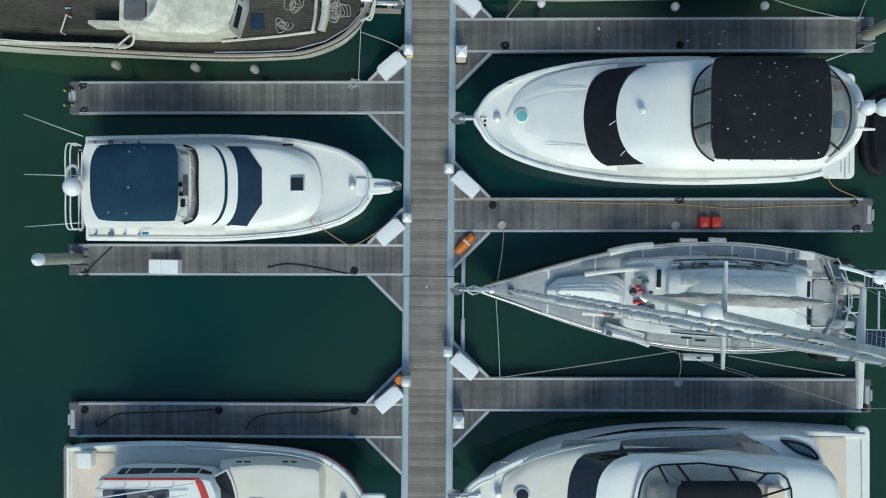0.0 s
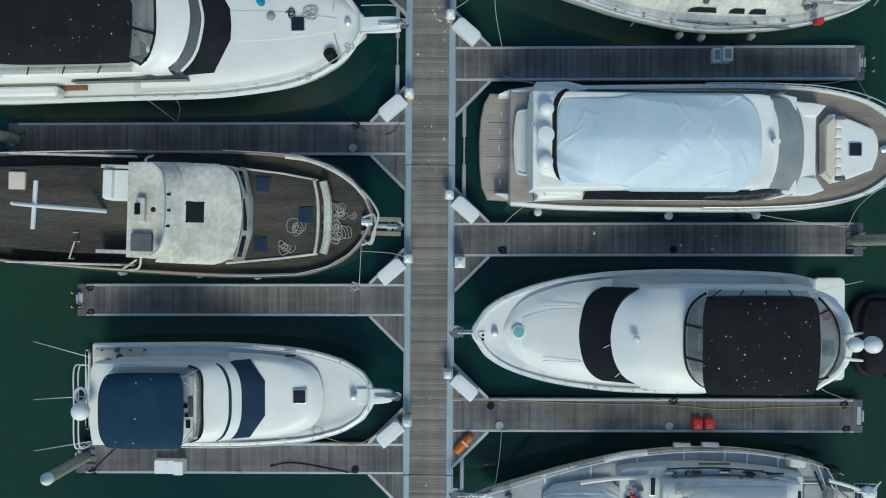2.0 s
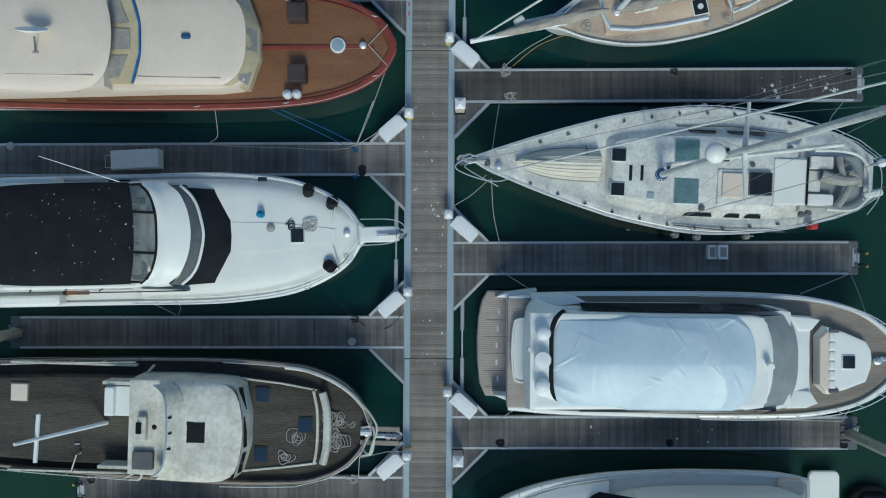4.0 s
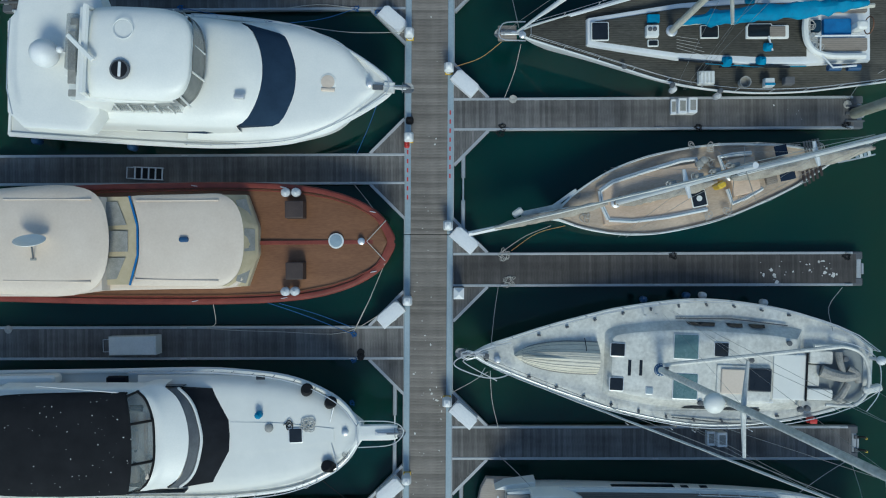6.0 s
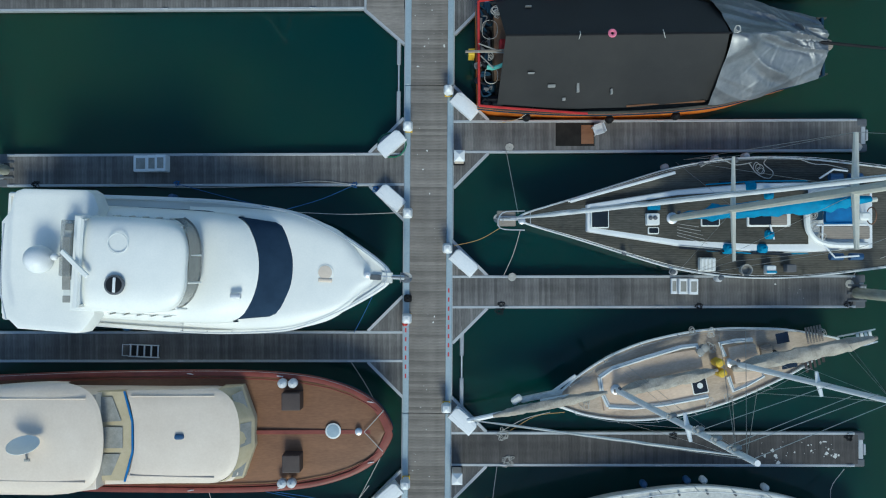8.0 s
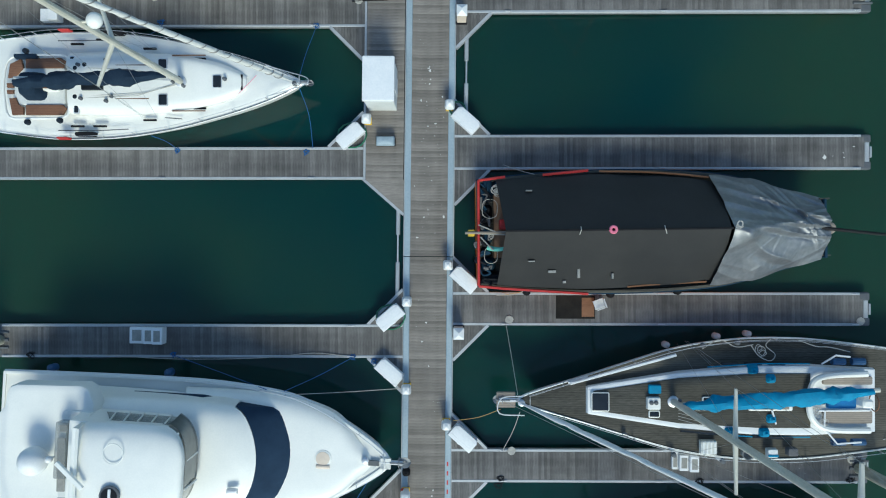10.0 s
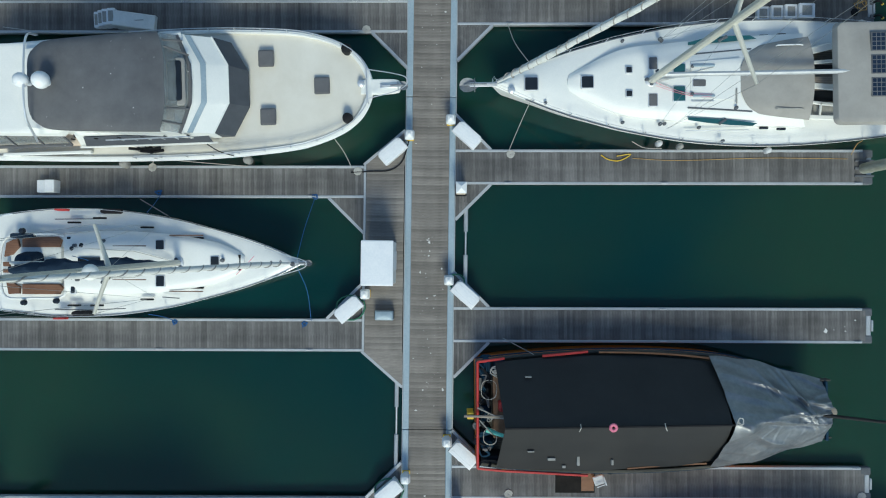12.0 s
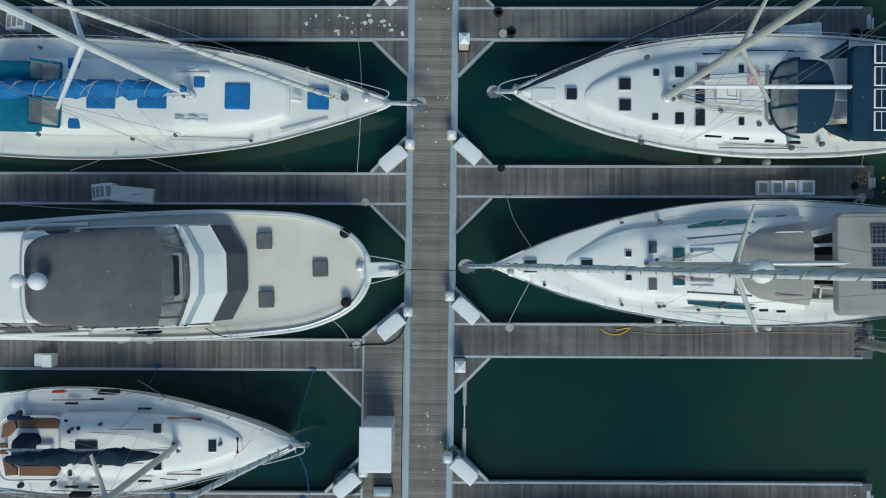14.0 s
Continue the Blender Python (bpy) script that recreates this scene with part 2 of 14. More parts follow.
    link(n2.outputs["Fac"], rr.inputs["Value"])
    link(rr.outputs["Result"], bs.inputs["Roughness"])
    bs.inputs["Metallic"].default_value = metal
    bs.inputs["Specular IOR Level"].default_value = spec
    bs.inputs["Coat Weight"].default_value = coat
    if bump:
        bp = N("ShaderNodeBump")
        bp.inputs["Strength"].default_value, bp.inputs["Distance"].default_value = bump, dist
        link(add.outputs[0], bp.inputs["Height"])
        link(bp.outputs["Normal"], bs.inputs["Normal"])
    return m


def water_surface():
    """Murky harbour water: a dull green body under a smooth, slightly rippled face."""
    m = bpy.data.materials.new("harbour_water")
    m.use_nodes = True
    nt = m.node_tree
    bs = nt.nodes["Principled BSDF"]
    N, link = nt.nodes.new, nt.links.new
    tc = N("ShaderNodeTexCoord")
    n1, n2 = N("ShaderNodeTexNoise"), N("ShaderNodeTexNoise")
    n1.inputs["Scale"].default_value, n1.inputs["Detail"].default_value = 0.06, 3
    n2.inputs["Scale"].default_value, n2.inputs["Detail"].default_value = 1.6, 4
    link(tc.outputs["Object"], n1.inputs["Vector"])
    link(tc.outputs["Object"], n2.inputs["Vector"])
    col = N("ShaderNodeMix")
    col.data_type = "RGBA"
    col.inputs["A"].default_value, col.inputs["B"].default_value = (0.002, 0.030, 0.032, 1), (0.016, 0.050, 0.029, 1)
    cloud = N("ShaderNodeMapRange")
    cloud.inputs["From Min"].default_value, cloud.inputs["From Max"].default_value = 0.35, 0.68
    link(n1.outputs["Fac"], cloud.inputs["Value"])
    # base colour turns greener with distance from the pier
    place, axes, far, out, both = N("ShaderNodeNewGeometry"), N("ShaderNodeSeparateXYZ"), N("ShaderNodeMath"), N("ShaderNodeMapRange"), N("ShaderNodeMath")
    link(place.outputs["Position"], axes.inputs["Vector"])
    far.operation, both.operation = "ABSOLUTE", "MULTIPLY_ADD"
    link(axes.outputs["X"], far.inputs[0])
    out.inputs["From Min"].default_value, out.inputs["From Max"].default_value = 13.0, 23.0
    link(far.outputs[0], out.inputs["Value"])
    link(out.outputs["Result"], both.inputs[0])
    both.inputs[1].default_value, both.use_clamp = 0.65, True
    link(cloud.outputs["Result"], both.inputs[2])
    link(both.outputs[0], col.inputs["Factor"])
    link(col.outputs["Result"], bs.inputs["Base Color"])
    bs.inputs["Subsurface Weight"].default_value, bs.inputs["Subsurface Scale"].default_value = 1.0, 0.45
    bs.inputs["Subsurface Radius"].default_value = (1.0, 4.0, 3.5)
    bs.inputs["Roughness"].default_value = 0.03
    bs.inputs["IOR"].default_value = 1.33
    bs.inputs["Specular IOR Level"].default_value = 0.5
    bp = N("ShaderNodeBump")
    bp.inputs["Strength"].default_value, bp.inputs["Distance"].default_value = 0.10, 0.02
    link(n2.outputs["Fac"], bp.inputs["Height"])
    link(bp.outputs["Normal"], bs.inputs["Normal"])
    return m


WATER = water_surface()
GEL = surface("white_gelcoat", (0.73, 0.73, 0.69), (0.81, 0.80, 0.75), 0.42, grain=14, stain=0.7, bump=0.02)
GELOLD = surface("weathered_gelcoat", (0.46, 0.455, 0.42), (0.80, 0.79, 0.73), 0.5, grain=6, stain=0.8, bump=0.03, place=0.08)
GELGREY = surface("pale_grey_gelcoat", (0.58, 0.60, 0.58), (0.72, 0.73, 0.71), 0.45, grain=12, stain=1.1, bump=0.04)
NONSKID = surface("white_non_skid_deck", (0.67, 0.67, 0.63), (0.77, 0.76, 0.71), 0.6, grain=90, stain=0.6, bump=0.12)
NONGREY = surface("grey_non_skid_deck", (0.50, 0.52, 0.51), (0.66, 0.67, 0.65), 0.7, grain=60, stain=1.3, bump=0.15)
CREAM = surface("cream_paint", (0.62, 0.52, 0.42), (0.71, 0.61, 0.505), 0.45, grain=10, stain=0.5, bump=0.03)
TEAKDARK = surface("weathered_dark_teak", (0.047, 0.045, 0.038), (0.140, 0.133, 0.112), 0.8, grain=24, stain=0.7, bump=0.2, stretch=(0.15, 1, 1), seam=0.11, spec=0.12)
OLDDECK = surface("tarred_old_deck", (0.036, 0.033, 0.027), (0.118, 0.108, 0.091), 0.8, grain=24, stain=0.7, bump=0.2, stretch=(0.15, 1, 1), seam=0.11, spec=0.12)
TEAKGREY = surface("silvered_teak", (0.20, 0.17, 0.14), (0.36, 0.31, 0.26), 0.75, grain=26, stain=0.8, bump=0.15, stretch=(0.15, 1, 1), seam=0.09)
TEAKTAN = surface("tan_deck_paint", (0.53, 0.385, 0.27), (0.71, 0.565, 0.435), 0.7, grain=18, stain=0.8, bump=0.1, stretch=(0.3, 1, 1), place=0.12)
TEAKBROWN = surface("varnished_brown_deck", (0.14, 0.062, 0.026), (0.25, 0.12, 0.055), 0.5, grain=16, stain=0.6, bump=0.06, stretch=(0.25, 1, 1))
MAHOGANY = surface("red_brown_rail_paint", (0.14, 0.028, 0.018), (0.24, 0.055, 0.035), 0.4, grain=20, stain=1.5, bump=0.04)
COCKPITTEAK = surface("brown_cockpit_teak", (0.13, 0.06, 0.032), (0.22, 0.11, 0.06), 0.6, grain=24, stain=1.5, bump=0.1, stretch=(0.2, 1, 1), seam=0.08)
NAVYCLOTH = surface("navy_canvas", (0.011, 0.030, 0.056), (0.020, 0.052, 0.088), 0.85, grain=120, stain=0.9, bump=0.12, spots=0.06, spec=0.12)
BLACKCLOTH = surface("black_canvas", (0.010, 0.011, 0.013), (0.020, 0.021, 0.024), 0.85, grain=120, stain=0.9, bump=0.12, spots=0.26, spec=0.12)
BLACKPLAIN = surface("black_mesh_cover", (0.010, 0.011, 0.014), (0.020, 0.022, 0.027), 0.8, grain=160, stain=1.2, bump=0.08, spec=0.12)
DARKBLUEMESH = surface("dark_blue_mesh_cover", (0.015, 0.030, 0.058), (0.026, 0.048, 0.085), 0.75, grain=160, stain=1.0, bump=0.06, spec=0.12)
GREYCLOTH = surface("grey_canvas", (0.10, 0.10, 0.105), (0.155, 0.155, 0.16), 0.85, grain=120, stain=0.8, bump=0.1, spots=0.10, spec=0.12)
SLATECLOTH = surface("dark_slate_canvas", (0.050, 0.055, 0.066), (0.085, 0.092, 0.105), 0.85, grain=60, stain=1.0, bump=0.1)
PALECLOTH = surface("pink_and_white_cloth", (0.62, 0.22, 0.26), (0.74, 0.68, 0.68), 0.9, grain=9, stain=4.0, bump=0.2)
BEIGECLOTH = surface("light_grey_canvas", (0.26, 0.248, 0.225), (0.36, 0.343, 0.315), 0.85, grain=100, stain=0.9, bump=0.1)
BLUECLOTH = surface("blue_canvas", (0.008, 0.095, 0.27), (0.022, 0.18, 0.45), 0.8, grain=80, stain=2.2, bump=0.15)
TURQUOISE = surface("turquoise_canvas", (0.006, 0.15, 0.29), (0.02, 0.27, 0.46), 0.8, grain=80, stain=2.0, bump=0.15)
CLINKER = surface("flaking_cream_planks", (0.50, 0.47, 0.39), (0.78, 0.73, 0.60), 0.7, grain=20, stain=2.4, bump=0.2, stretch=(0.2, 1, 1))
DIRTYWHITE = surface("dirty_white_paint", (0.40, 0.385, 0.32), (0.74, 0.71, 0.62), 0.6, grain=5, stain=0.7, bump=0.04, place=0.10)
GREYCOVER = surface("mid_grey_cover", (0.21, 0.23, 0.235), (0.30, 0.32, 0.325), 0.8, grain=90, stain=1.2, bump=0.1)
GREYTEAL = surface("grey_teal_acrylic", (0.09, 0.16, 0.17), (0.15, 0.24, 0.25), 0.25, grain=8, stain=1.5, bump=0.0)
TEALCLOTH = surface("blue_green_canvas", (0.008, 0.090, 0.165), (0.020, 0.155, 0.25), 0.8, grain=80, stain=1.6, bump=0.12, spec=0.2)
SILVERTARP = surface("silver_tarpaulin", (0.16, 0.17, 0.185), (0.27, 0.275, 0.28), 0.45, metal=0.65, grain=5, stain=0.8, bump=0.12, dist=0.03)
TEAKPALE = surface("pale_teak_slats", (0.30, 0.26, 0.225), (0.43, 0.385, 0.34), 0.7, grain=26, stain=0.9, bump=0.1, stretch=(0.15, 1, 1), seam=0.10)
WHITETARP = surface("pale_blue_white_tarpaulin", (0.50, 0.60, 0.66), (0.60, 0.68, 0.73), 0.42, grain=3, stain=0.6, bump=0.35, dist=0.05)
PALETARP = surface("pale_white_tarpaulin", (0.55, 0.58, 0.58), (0.68, 0.69, 0.66), 0.5, grain=4, stain=0.7, bump=0.3, dist=0.04)
GREYTARP = surface("dark_grey_tarpaulin", (0.022, 0.022, 0.022), (0.036, 0.035, 0.034), 0.62, grain=40, stain=0.6, bump=0.2, spec=0.22)
SMOKED = surface("smoked_acrylic", (0.010, 0.013, 0.017), (0.020, 0.024, 0.030), 0.12, grain=30, stain=1.5, bump=0.0)
GREENGLASS = surface("green_tinted_acrylic", (0.018, 0.075, 0.085), (0.035, 0.115, 0.125), 0.15, grain=30, stain=1.5, bump=0.0)
TEALGLASS = surface("teal_translucent_acrylic", (0.16, 0.40, 0.40), (0.22, 0.47, 0.46), 0.3, grain=30, stain=1.5, bump=0.0)
CLEARVINYL = surface("clear_vinyl_window", (0.16, 0.18, 0.18), (0.34, 0.37, 0.37), 0.15, grain=2.2, stain=1.5, bump=0.1, dist=0.05)
CLEARVINYL.node_tree.nodes["Principled BSDF"].inputs["Alpha"].default_value = 0.38
GALVANISED = surface("galvanised_steel", (0.17, 0.18, 0.19), (0.30, 0.31, 0.32), 0.6, metal=0.2, grain=20, stain=4, bump=0.05)
STEEL = surface("stainless_steel", (0.60, 0.61, 0.62), (0.74, 0.75, 0.76), 0.42, metal=0.7, grain=30, stain=3, bump=0.02)
ALLOY = surface("aluminium_spar", (0.42, 0.43, 0.43), (0.56, 0.57, 0.57), 0.45, metal=0.35, grain=14, stain=1.2, bump=0.03)
CANVASBEIGE = surface("faded_beige_canvas", (0.42, 0.35, 0.22), (0.56, 0.48, 0.33), 0.85, grain=60, stain=1.6, bump=0.1)
CREAMSPAR = surface("cream_painted_spar", (0.50, 0.48, 0.40), (0.62, 0.60, 0.52), 0.5, grain=10, stain=0.9, bump=0.03)
WHITEPAINT = surface("white_paint", (0.68, 0.69, 0.69), (0.78, 0.78, 0.77), 0.45, grain=16, stain=1.2, bump=0.03)
SAILCLOTH = surface("furled_white_sailcloth", (0.56, 0.56, 0.53), (0.74, 0.73, 0.69), 0.8, grain=12, stain=2.5, bump=0.3, dist=0.03)
GREYSAIL = surface("dirty_grey_sailcloth", (0.22, 0.21, 0.19), (0.42, 0.40, 0.36), 0.85, grain=12, stain=2.0, bump=0.3, dist=0.03)
NAVYSAIL = surface("navy_sail_cover", (0.010, 0.020, 0.038), (0.022, 0.038, 0.062), 0.85, grain=30, stain=2.5, bump=0.4, dist=0.03, spec=0.12)
BLACKRUBBER = surface("black_rubber", (0.010, 0.010, 0.011), (0.022, 0.022, 0.024), 0.6, grain=30, stain=3, bump=0.06, spec=0.12)
WHITEVINYL = surface("white_vinyl_fender", (0.50, 0.51, 0.52), (0.66, 0.66, 0.66), 0.45, grain=12, stain=3, bump=0.03)
GREYFENDER = surface("dirty_grey_fender_cloth", (0.22, 0.22, 0.20), (0.36, 0.35, 0.33), 0.8, grain=20, stain=3, bump=0.05)
BLUEVINYL = surface("blue_fender_vinyl", (0.012, 0.05, 0.13), (0.02, 0.08, 0.19), 0.5, grain=20, stain=3, bump=0.03)
ROPE = surface("pale_rope", (0.34, 0.33, 0.30), (0.52, 0.50, 0.46), 0.9, grain=90, stain=5, bump=0.3)
ROPEYELLOW = surface("ochre_rope", (0.36, 0.22, 0.07), (0.50, 0.34, 0.13), 0.9, grain=90, stain=5, bump=0.3)
ROPEBLUE = surface("blue_rope", (0.012, 0.07, 0.22), (0.03, 0.13, 0.33), 0.9, grain=90, stain=5, bump=0.3)
ROPEDARK = surface("dark_rope", (0.012, 0.013, 0.015), (0.03, 0.03, 0.032), 0.9, grain=90, stain=5, bump=0.3, spec=0.12)
WIRE = surface("rigging_wire", (0.32, 0.33, 0.33), (0.45, 0.46, 0.46), 0.4, metal=0.6, grain=30, stain=4, bump=0.0)
RED = surface("red_plastic", (0.38, 0.02, 0.018), (0.52, 0.04, 0.035), 0.45, grain=20, stain=2, bump=0.03)
ORANGE = surface("orange_hull_paint", (0.52, 0.12, 0.012), (0.70, 0.23, 0.025), 0.5, grain=14, stain=1.2, bump=0.05)
YELLOW = surface("yellow_plastic", (0.55, 0.36, 0.02), (0.70, 0.48, 0.04), 0.5, grain=20, stain=2, bump=0.03)
GREEN = surface("green_hose", (0.012, 0.10, 0.055), (0.03, 0.16, 0.09), 0.5, grain=20, stain=2, bump=0.03)
SOLAR = surface("dark_solar_cells", (0.010, 0.018, 0.035), (0.018, 0.028, 0.05), 0.2, grain=60, stain=4, bump=0.0)
PINK = surface("pink_ring", (0.65, 0.16, 0.24), (0.75, 0.22, 0.32), 0.5, grain=20, stain=2, bump=0.03)
DECKGREY = surface("grey_deck_paint", (0.29, 0.305, 0.315), (0.42, 0.435, 0.44), 0.7, grain=60, stain=1.3, bump=0.12)
TANWORN = surface("worn_grey_tan_deck", (0.36, 0.285, 0.215), (0.56, 0.465, 0.37), 0.75, grain=18, stain=0.8, bump=0.1, stretch=(0.3, 1, 1), place=0.14)
TANSAIL = surface("stained_tan_sailcloth", (0.25, 0.22, 0.18), (0.47, 0.43, 0.36), 0.9, grain=14, stain=1.6, bump=0.3, dist=0.03)
PLANK = surface("weathered_deck_plank", (0.080, 0.077, 0.075), (0.175, 0.169, 0.164), 0.8, grain=22, stain=0.9, bump=0.25, stretch=(1, 0.12, 1), piece=0.26, place=0.28)
# a darker plank tone, laid on one east finger only
DARKPLANK = surface("dark_deck_plank", (0.038, 0.035, 0.034), (0.095, 0.088, 0.083), 0.75, grain=22, stain=0.9, bump=0.25, stretch=(1, 0.12, 1), piece=0.26, place=0.28)
PIERPLANK = surface("pale_worn_deck_plank", (0.135, 0.122, 0.108), (0.26, 0.236, 0.212), 0.8, grain=22, stain=0.9, bump=0.25, stretch=(0.12, 1, 1), piece=0.24, place=0.18)
EDGE = surface("grey_aluminium_edge", (0.34, 0.36, 0.38), (0.46, 0.48, 0.50), 0.5, metal=0.25, grain=12, stain=0.8, bump=0.03)
KERB = surface("blue_grey_kerb", (0.26, 0.33, 0.38), (0.36, 0.43, 0.48), 0.5, metal=0.1, grain=12, stain=0.6, bump=0.03)
FLOAT = surface("dark_concrete_float", (0.035, 0.04, 0.04), (0.09, 0.10, 0.09), 0.85, grain=14, stain=1.5, bump=0.2)
CORNER = surface("dark_corner_casting", (0.07, 0.075, 0.085), (0.12, 0.13, 0.14), 0.6, grain=20, stain=2, bump=0.08)
PILE = surface("algae_stained_pile", (0.20, 0.20, 0.15), (0.42, 0.42, 0.36), 0.7, grain=8, stain=0.9, bump=0.1, stretch=(1, 1, 0.3))
BOXWHITE = surface("white_fibreglass", (0.66, 0.68, 0.70), (0.78, 0.78, 0.78), 0.45, grain=12, stain=1.4, bump=0.03)
WINDOWGREY = surface("pale_grey_tinted_glass", (0.10, 0.11, 0.10), (0.17, 0.18, 0.165), 0.12, grain=3, stain=1.0, bump=0.0)
LOCKERBROWN = surface("dark_brown_locker_paint", (0.035, 0.023, 0.020), (0.065, 0.045, 0.038), 0.55, grain=18, stain=1.0, bump=0.05)
PLYWOOD = surface("worn_brown_plywood", (0.15, 0.085, 0.045), (0.26, 0.16, 0.095), 0.75, grain=40, stain=2.0)
BEIGEDECK = surface("beige_non_skid_deck", (0.62, 0.585, 0.50), (0.72, 0.69, 0.61), 0.6, grain=80, stain=0.6, bump=0.12)
MINT = surface("mint_green_netting", (0.10, 0.36, 0.30), (0.18, 0.50, 0.42), 0.8, grain=60, stain=3, bump=0.2)
MAT = surface("black_doormat", (0.012, 0.012, 0.012), (0.03, 0.028, 0.025), 0.95, grain=60, stain=1.5, bump=0.2, spec=0.12)
LIME = surface("bird_lime", (0.5, 0.5, 0.48), (0.68, 0.68, 0.66), 0.9, grain=30, stain=6, bump=0.1)

# ---- water and harbour bed ----
g = Geo()
g.add([(-2500, -2500, 0), (2500, -2500, 0), (2500, 2500, 0), (-2500, 2500, 0)], [(0, 1, 2, 3)])
water = new("water", g.mesh("water", WATER, 0))
tagged(water, "calm murky dark green harbour water", "water", kind="structure")

DECK = 0.5  # height of all decks over the water


# ---- the main walkway: floating sections between joints ----
def walkway_section(y0, y1):
    t = thing("walkway_section", pose(0, y0, 0), "grey weathered timber floating walkway with blue-grey kerbs", "walkway", "walkway sections")
    length = y1 - y0 - 0.03
    part("float", Geo().box(0, length / 2, -0.35, 2.3, length, 0.78, ch=0.03), FLOAT, t)
    for s in (-1, 1):
        part("kerb", Geo().box(s * 1.075, length / 2, 0.30, 0.30, length, 0.235, ch=0.03), KERB, t, "blue-grey aluminium kerb")
        part("fender_strip", Geo().box(s * 1.245, length / 2, 0.22, 0.045, length, 0.27, ch=0.015), EDGE, t)
    n = int(length / 0.146)
    step = length / n
    me = Geo().box(0, 0, 0, 1.845, step - 0.004, 0.045, ch=0.0015).mesh("plank", PIERPLANK, 0)
    rnd = random.Random(int(y0 * 10))
    for i in range(n):
        p = part("plank", me, PIERPLANK, t)
        p.location = (rnd.uniform(-0.004, 0.004), step * (i + 0.5), DECK - 0.045 + rnd.uniform(-0.003, 0.002))
    return t


JOINTS = (-19.0, -1.66, 13.97, 29.64, 46.18, 62.74, 84.0)
for y0, y1 in zip(JOINTS[:-1], JOINTS[1:]):
    walkway_section(y0, y1)


# ---- finger docks ----
def knee(t, s, hw, x0=0.0, run=1.75, out=1.75):
    """The three-cornered gusset between a finger and the walkway."""
    n = 12
    for i in range(n):
        g = Geo()
        a, b = x0 + run * i / n + 0.004, x0 + run * (i + 1) / n - 0.004
        ya, yb = out * (1 - (a - x0) / run), out * (1 - (b - x0) / run)
        low = [(a, s * hw), (b, s * hw), (b, s * (hw + yb)), (a, s * (hw + ya))]
        g.loft([[(x, y, DECK - 0.045) for x, y in low], [(x, y, DECK - 0.002) for x, y in low]], cap0=True, cap1=True)
        part("knee_plank", g, PLANK, t, smooth=0)
    a, b = Vector((x0 + run, s * hw, 0)), Vector((x0, s * (hw + out), 0))
    d = (b - a).normalized()
    w = Vector((d.y, -d.x, 0)) * s * -0.07
    g = Geo()
    ring = [a - w, b - w, b + w, a + w]
    g.loft([[(p.x, p.y, 0.22) for p in ring], [(p.x, p.y, DECK + 0.012) for p in ring]], cap0=True, cap1=True)
    part("knee_beam", g, EDGE, t)


def cleat(t, x, y, rz=0):
    g = Geo()
    c, s = math.cos(radians(rz)), math.sin(radians(rz))
    g.box(x - 0.06 * c, y - 0.06 * s, DECK, 0.04, 0.05, 0.07, rz)
    g.box(x + 0.06 * c, y + 0.06 * s, DECK, 0.04, 0.05, 0.07, rz)
    g.tube([(x - 0.17 * c, y - 0.17 * s, DECK + 0.085), (x, y, DECK + 0.07), (x + 0.17 * c, y + 0.17 * s, DECK + 0.085)], 0.022)
    part("cleat", g, STEEL, t, "galvanised mooring cleat")


PLANKMESH = {}


def finger(side, y0, y1, tip, slope, root=1.25, knees=(1, 1), bumper=True, wood=PLANK):
    """A finger dock from the walkway at root out to tip; y0 to y1 across at the root."""
    yc, width, length = (y0 + y1) / 2, y1 - y0, abs(tip) - root
    m = pose(side * root, yc, 0, 0, 0, (0 if side > 0 else 180) + math.degrees(math.atan(slope)))
    t = thing("finger_dock", m, "narrow grey timber finger dock with aluminium edges", "dock", "finger docks")
    hw = width / 2
    part("float", Geo().box(length / 2, 0, -0.35, length - 0.1, width - 0.12, 0.78, ch=0.03), FLOAT, t)
    for s in (-1, 1):
        part("edge_beam", Geo().box(length / 2 - 0.25, s * (hw - 0.065), 0.25, length - 0.5, 0.13, 0.262, ch=0.02), EDGE, t)
        part("corner_casting", Geo().box(length - 0.27, s * (hw - 0.20), 0.2, 0.54, 0.40, 0.30, ch=0.05), CORNER, t)
        for x in (2.6, length * 0.5, length - 0.75):
            cleat(t, x, s * (hw - 0.07))
        if knees[0 if s * side > 0 else 1]:
            knee(t, s, hw)
    if bumper:
        part("end_bumper", Geo().box(length - 0.02, 0, 0.25, 0.10, 0.55, 0.28, ch=0.03), EDGE, t)
    part("end_frame", Geo().box(length - 0.18, 0, 0.2, 0.24, width - 0.75, 0.27, ch=0.03), EDGE, t)
    n = int((length - 0.35) / 0.14)
    step = (length - 0.35) / n
    key = (round(width, 2), round(step, 4), wood.name)
    if key not in PLANKMESH:
        PLANKMESH[key] = Geo().box(0, 0, 0, step - 0.0035, width - 0.27, 0.045, ch=0.0015).mesh("plank", wood, 0)
    rnd = random.Random(int(yc * 7 + side))
    for i in range(n):
        p = part("plank", PLANKMESH[key], wood, t)
        p.location = (step * (i + 0.5), rnd.uniform(-0.004, 0.004), DECK - 0.045 + rnd.uniform(-0.003, 0.002))
    return t


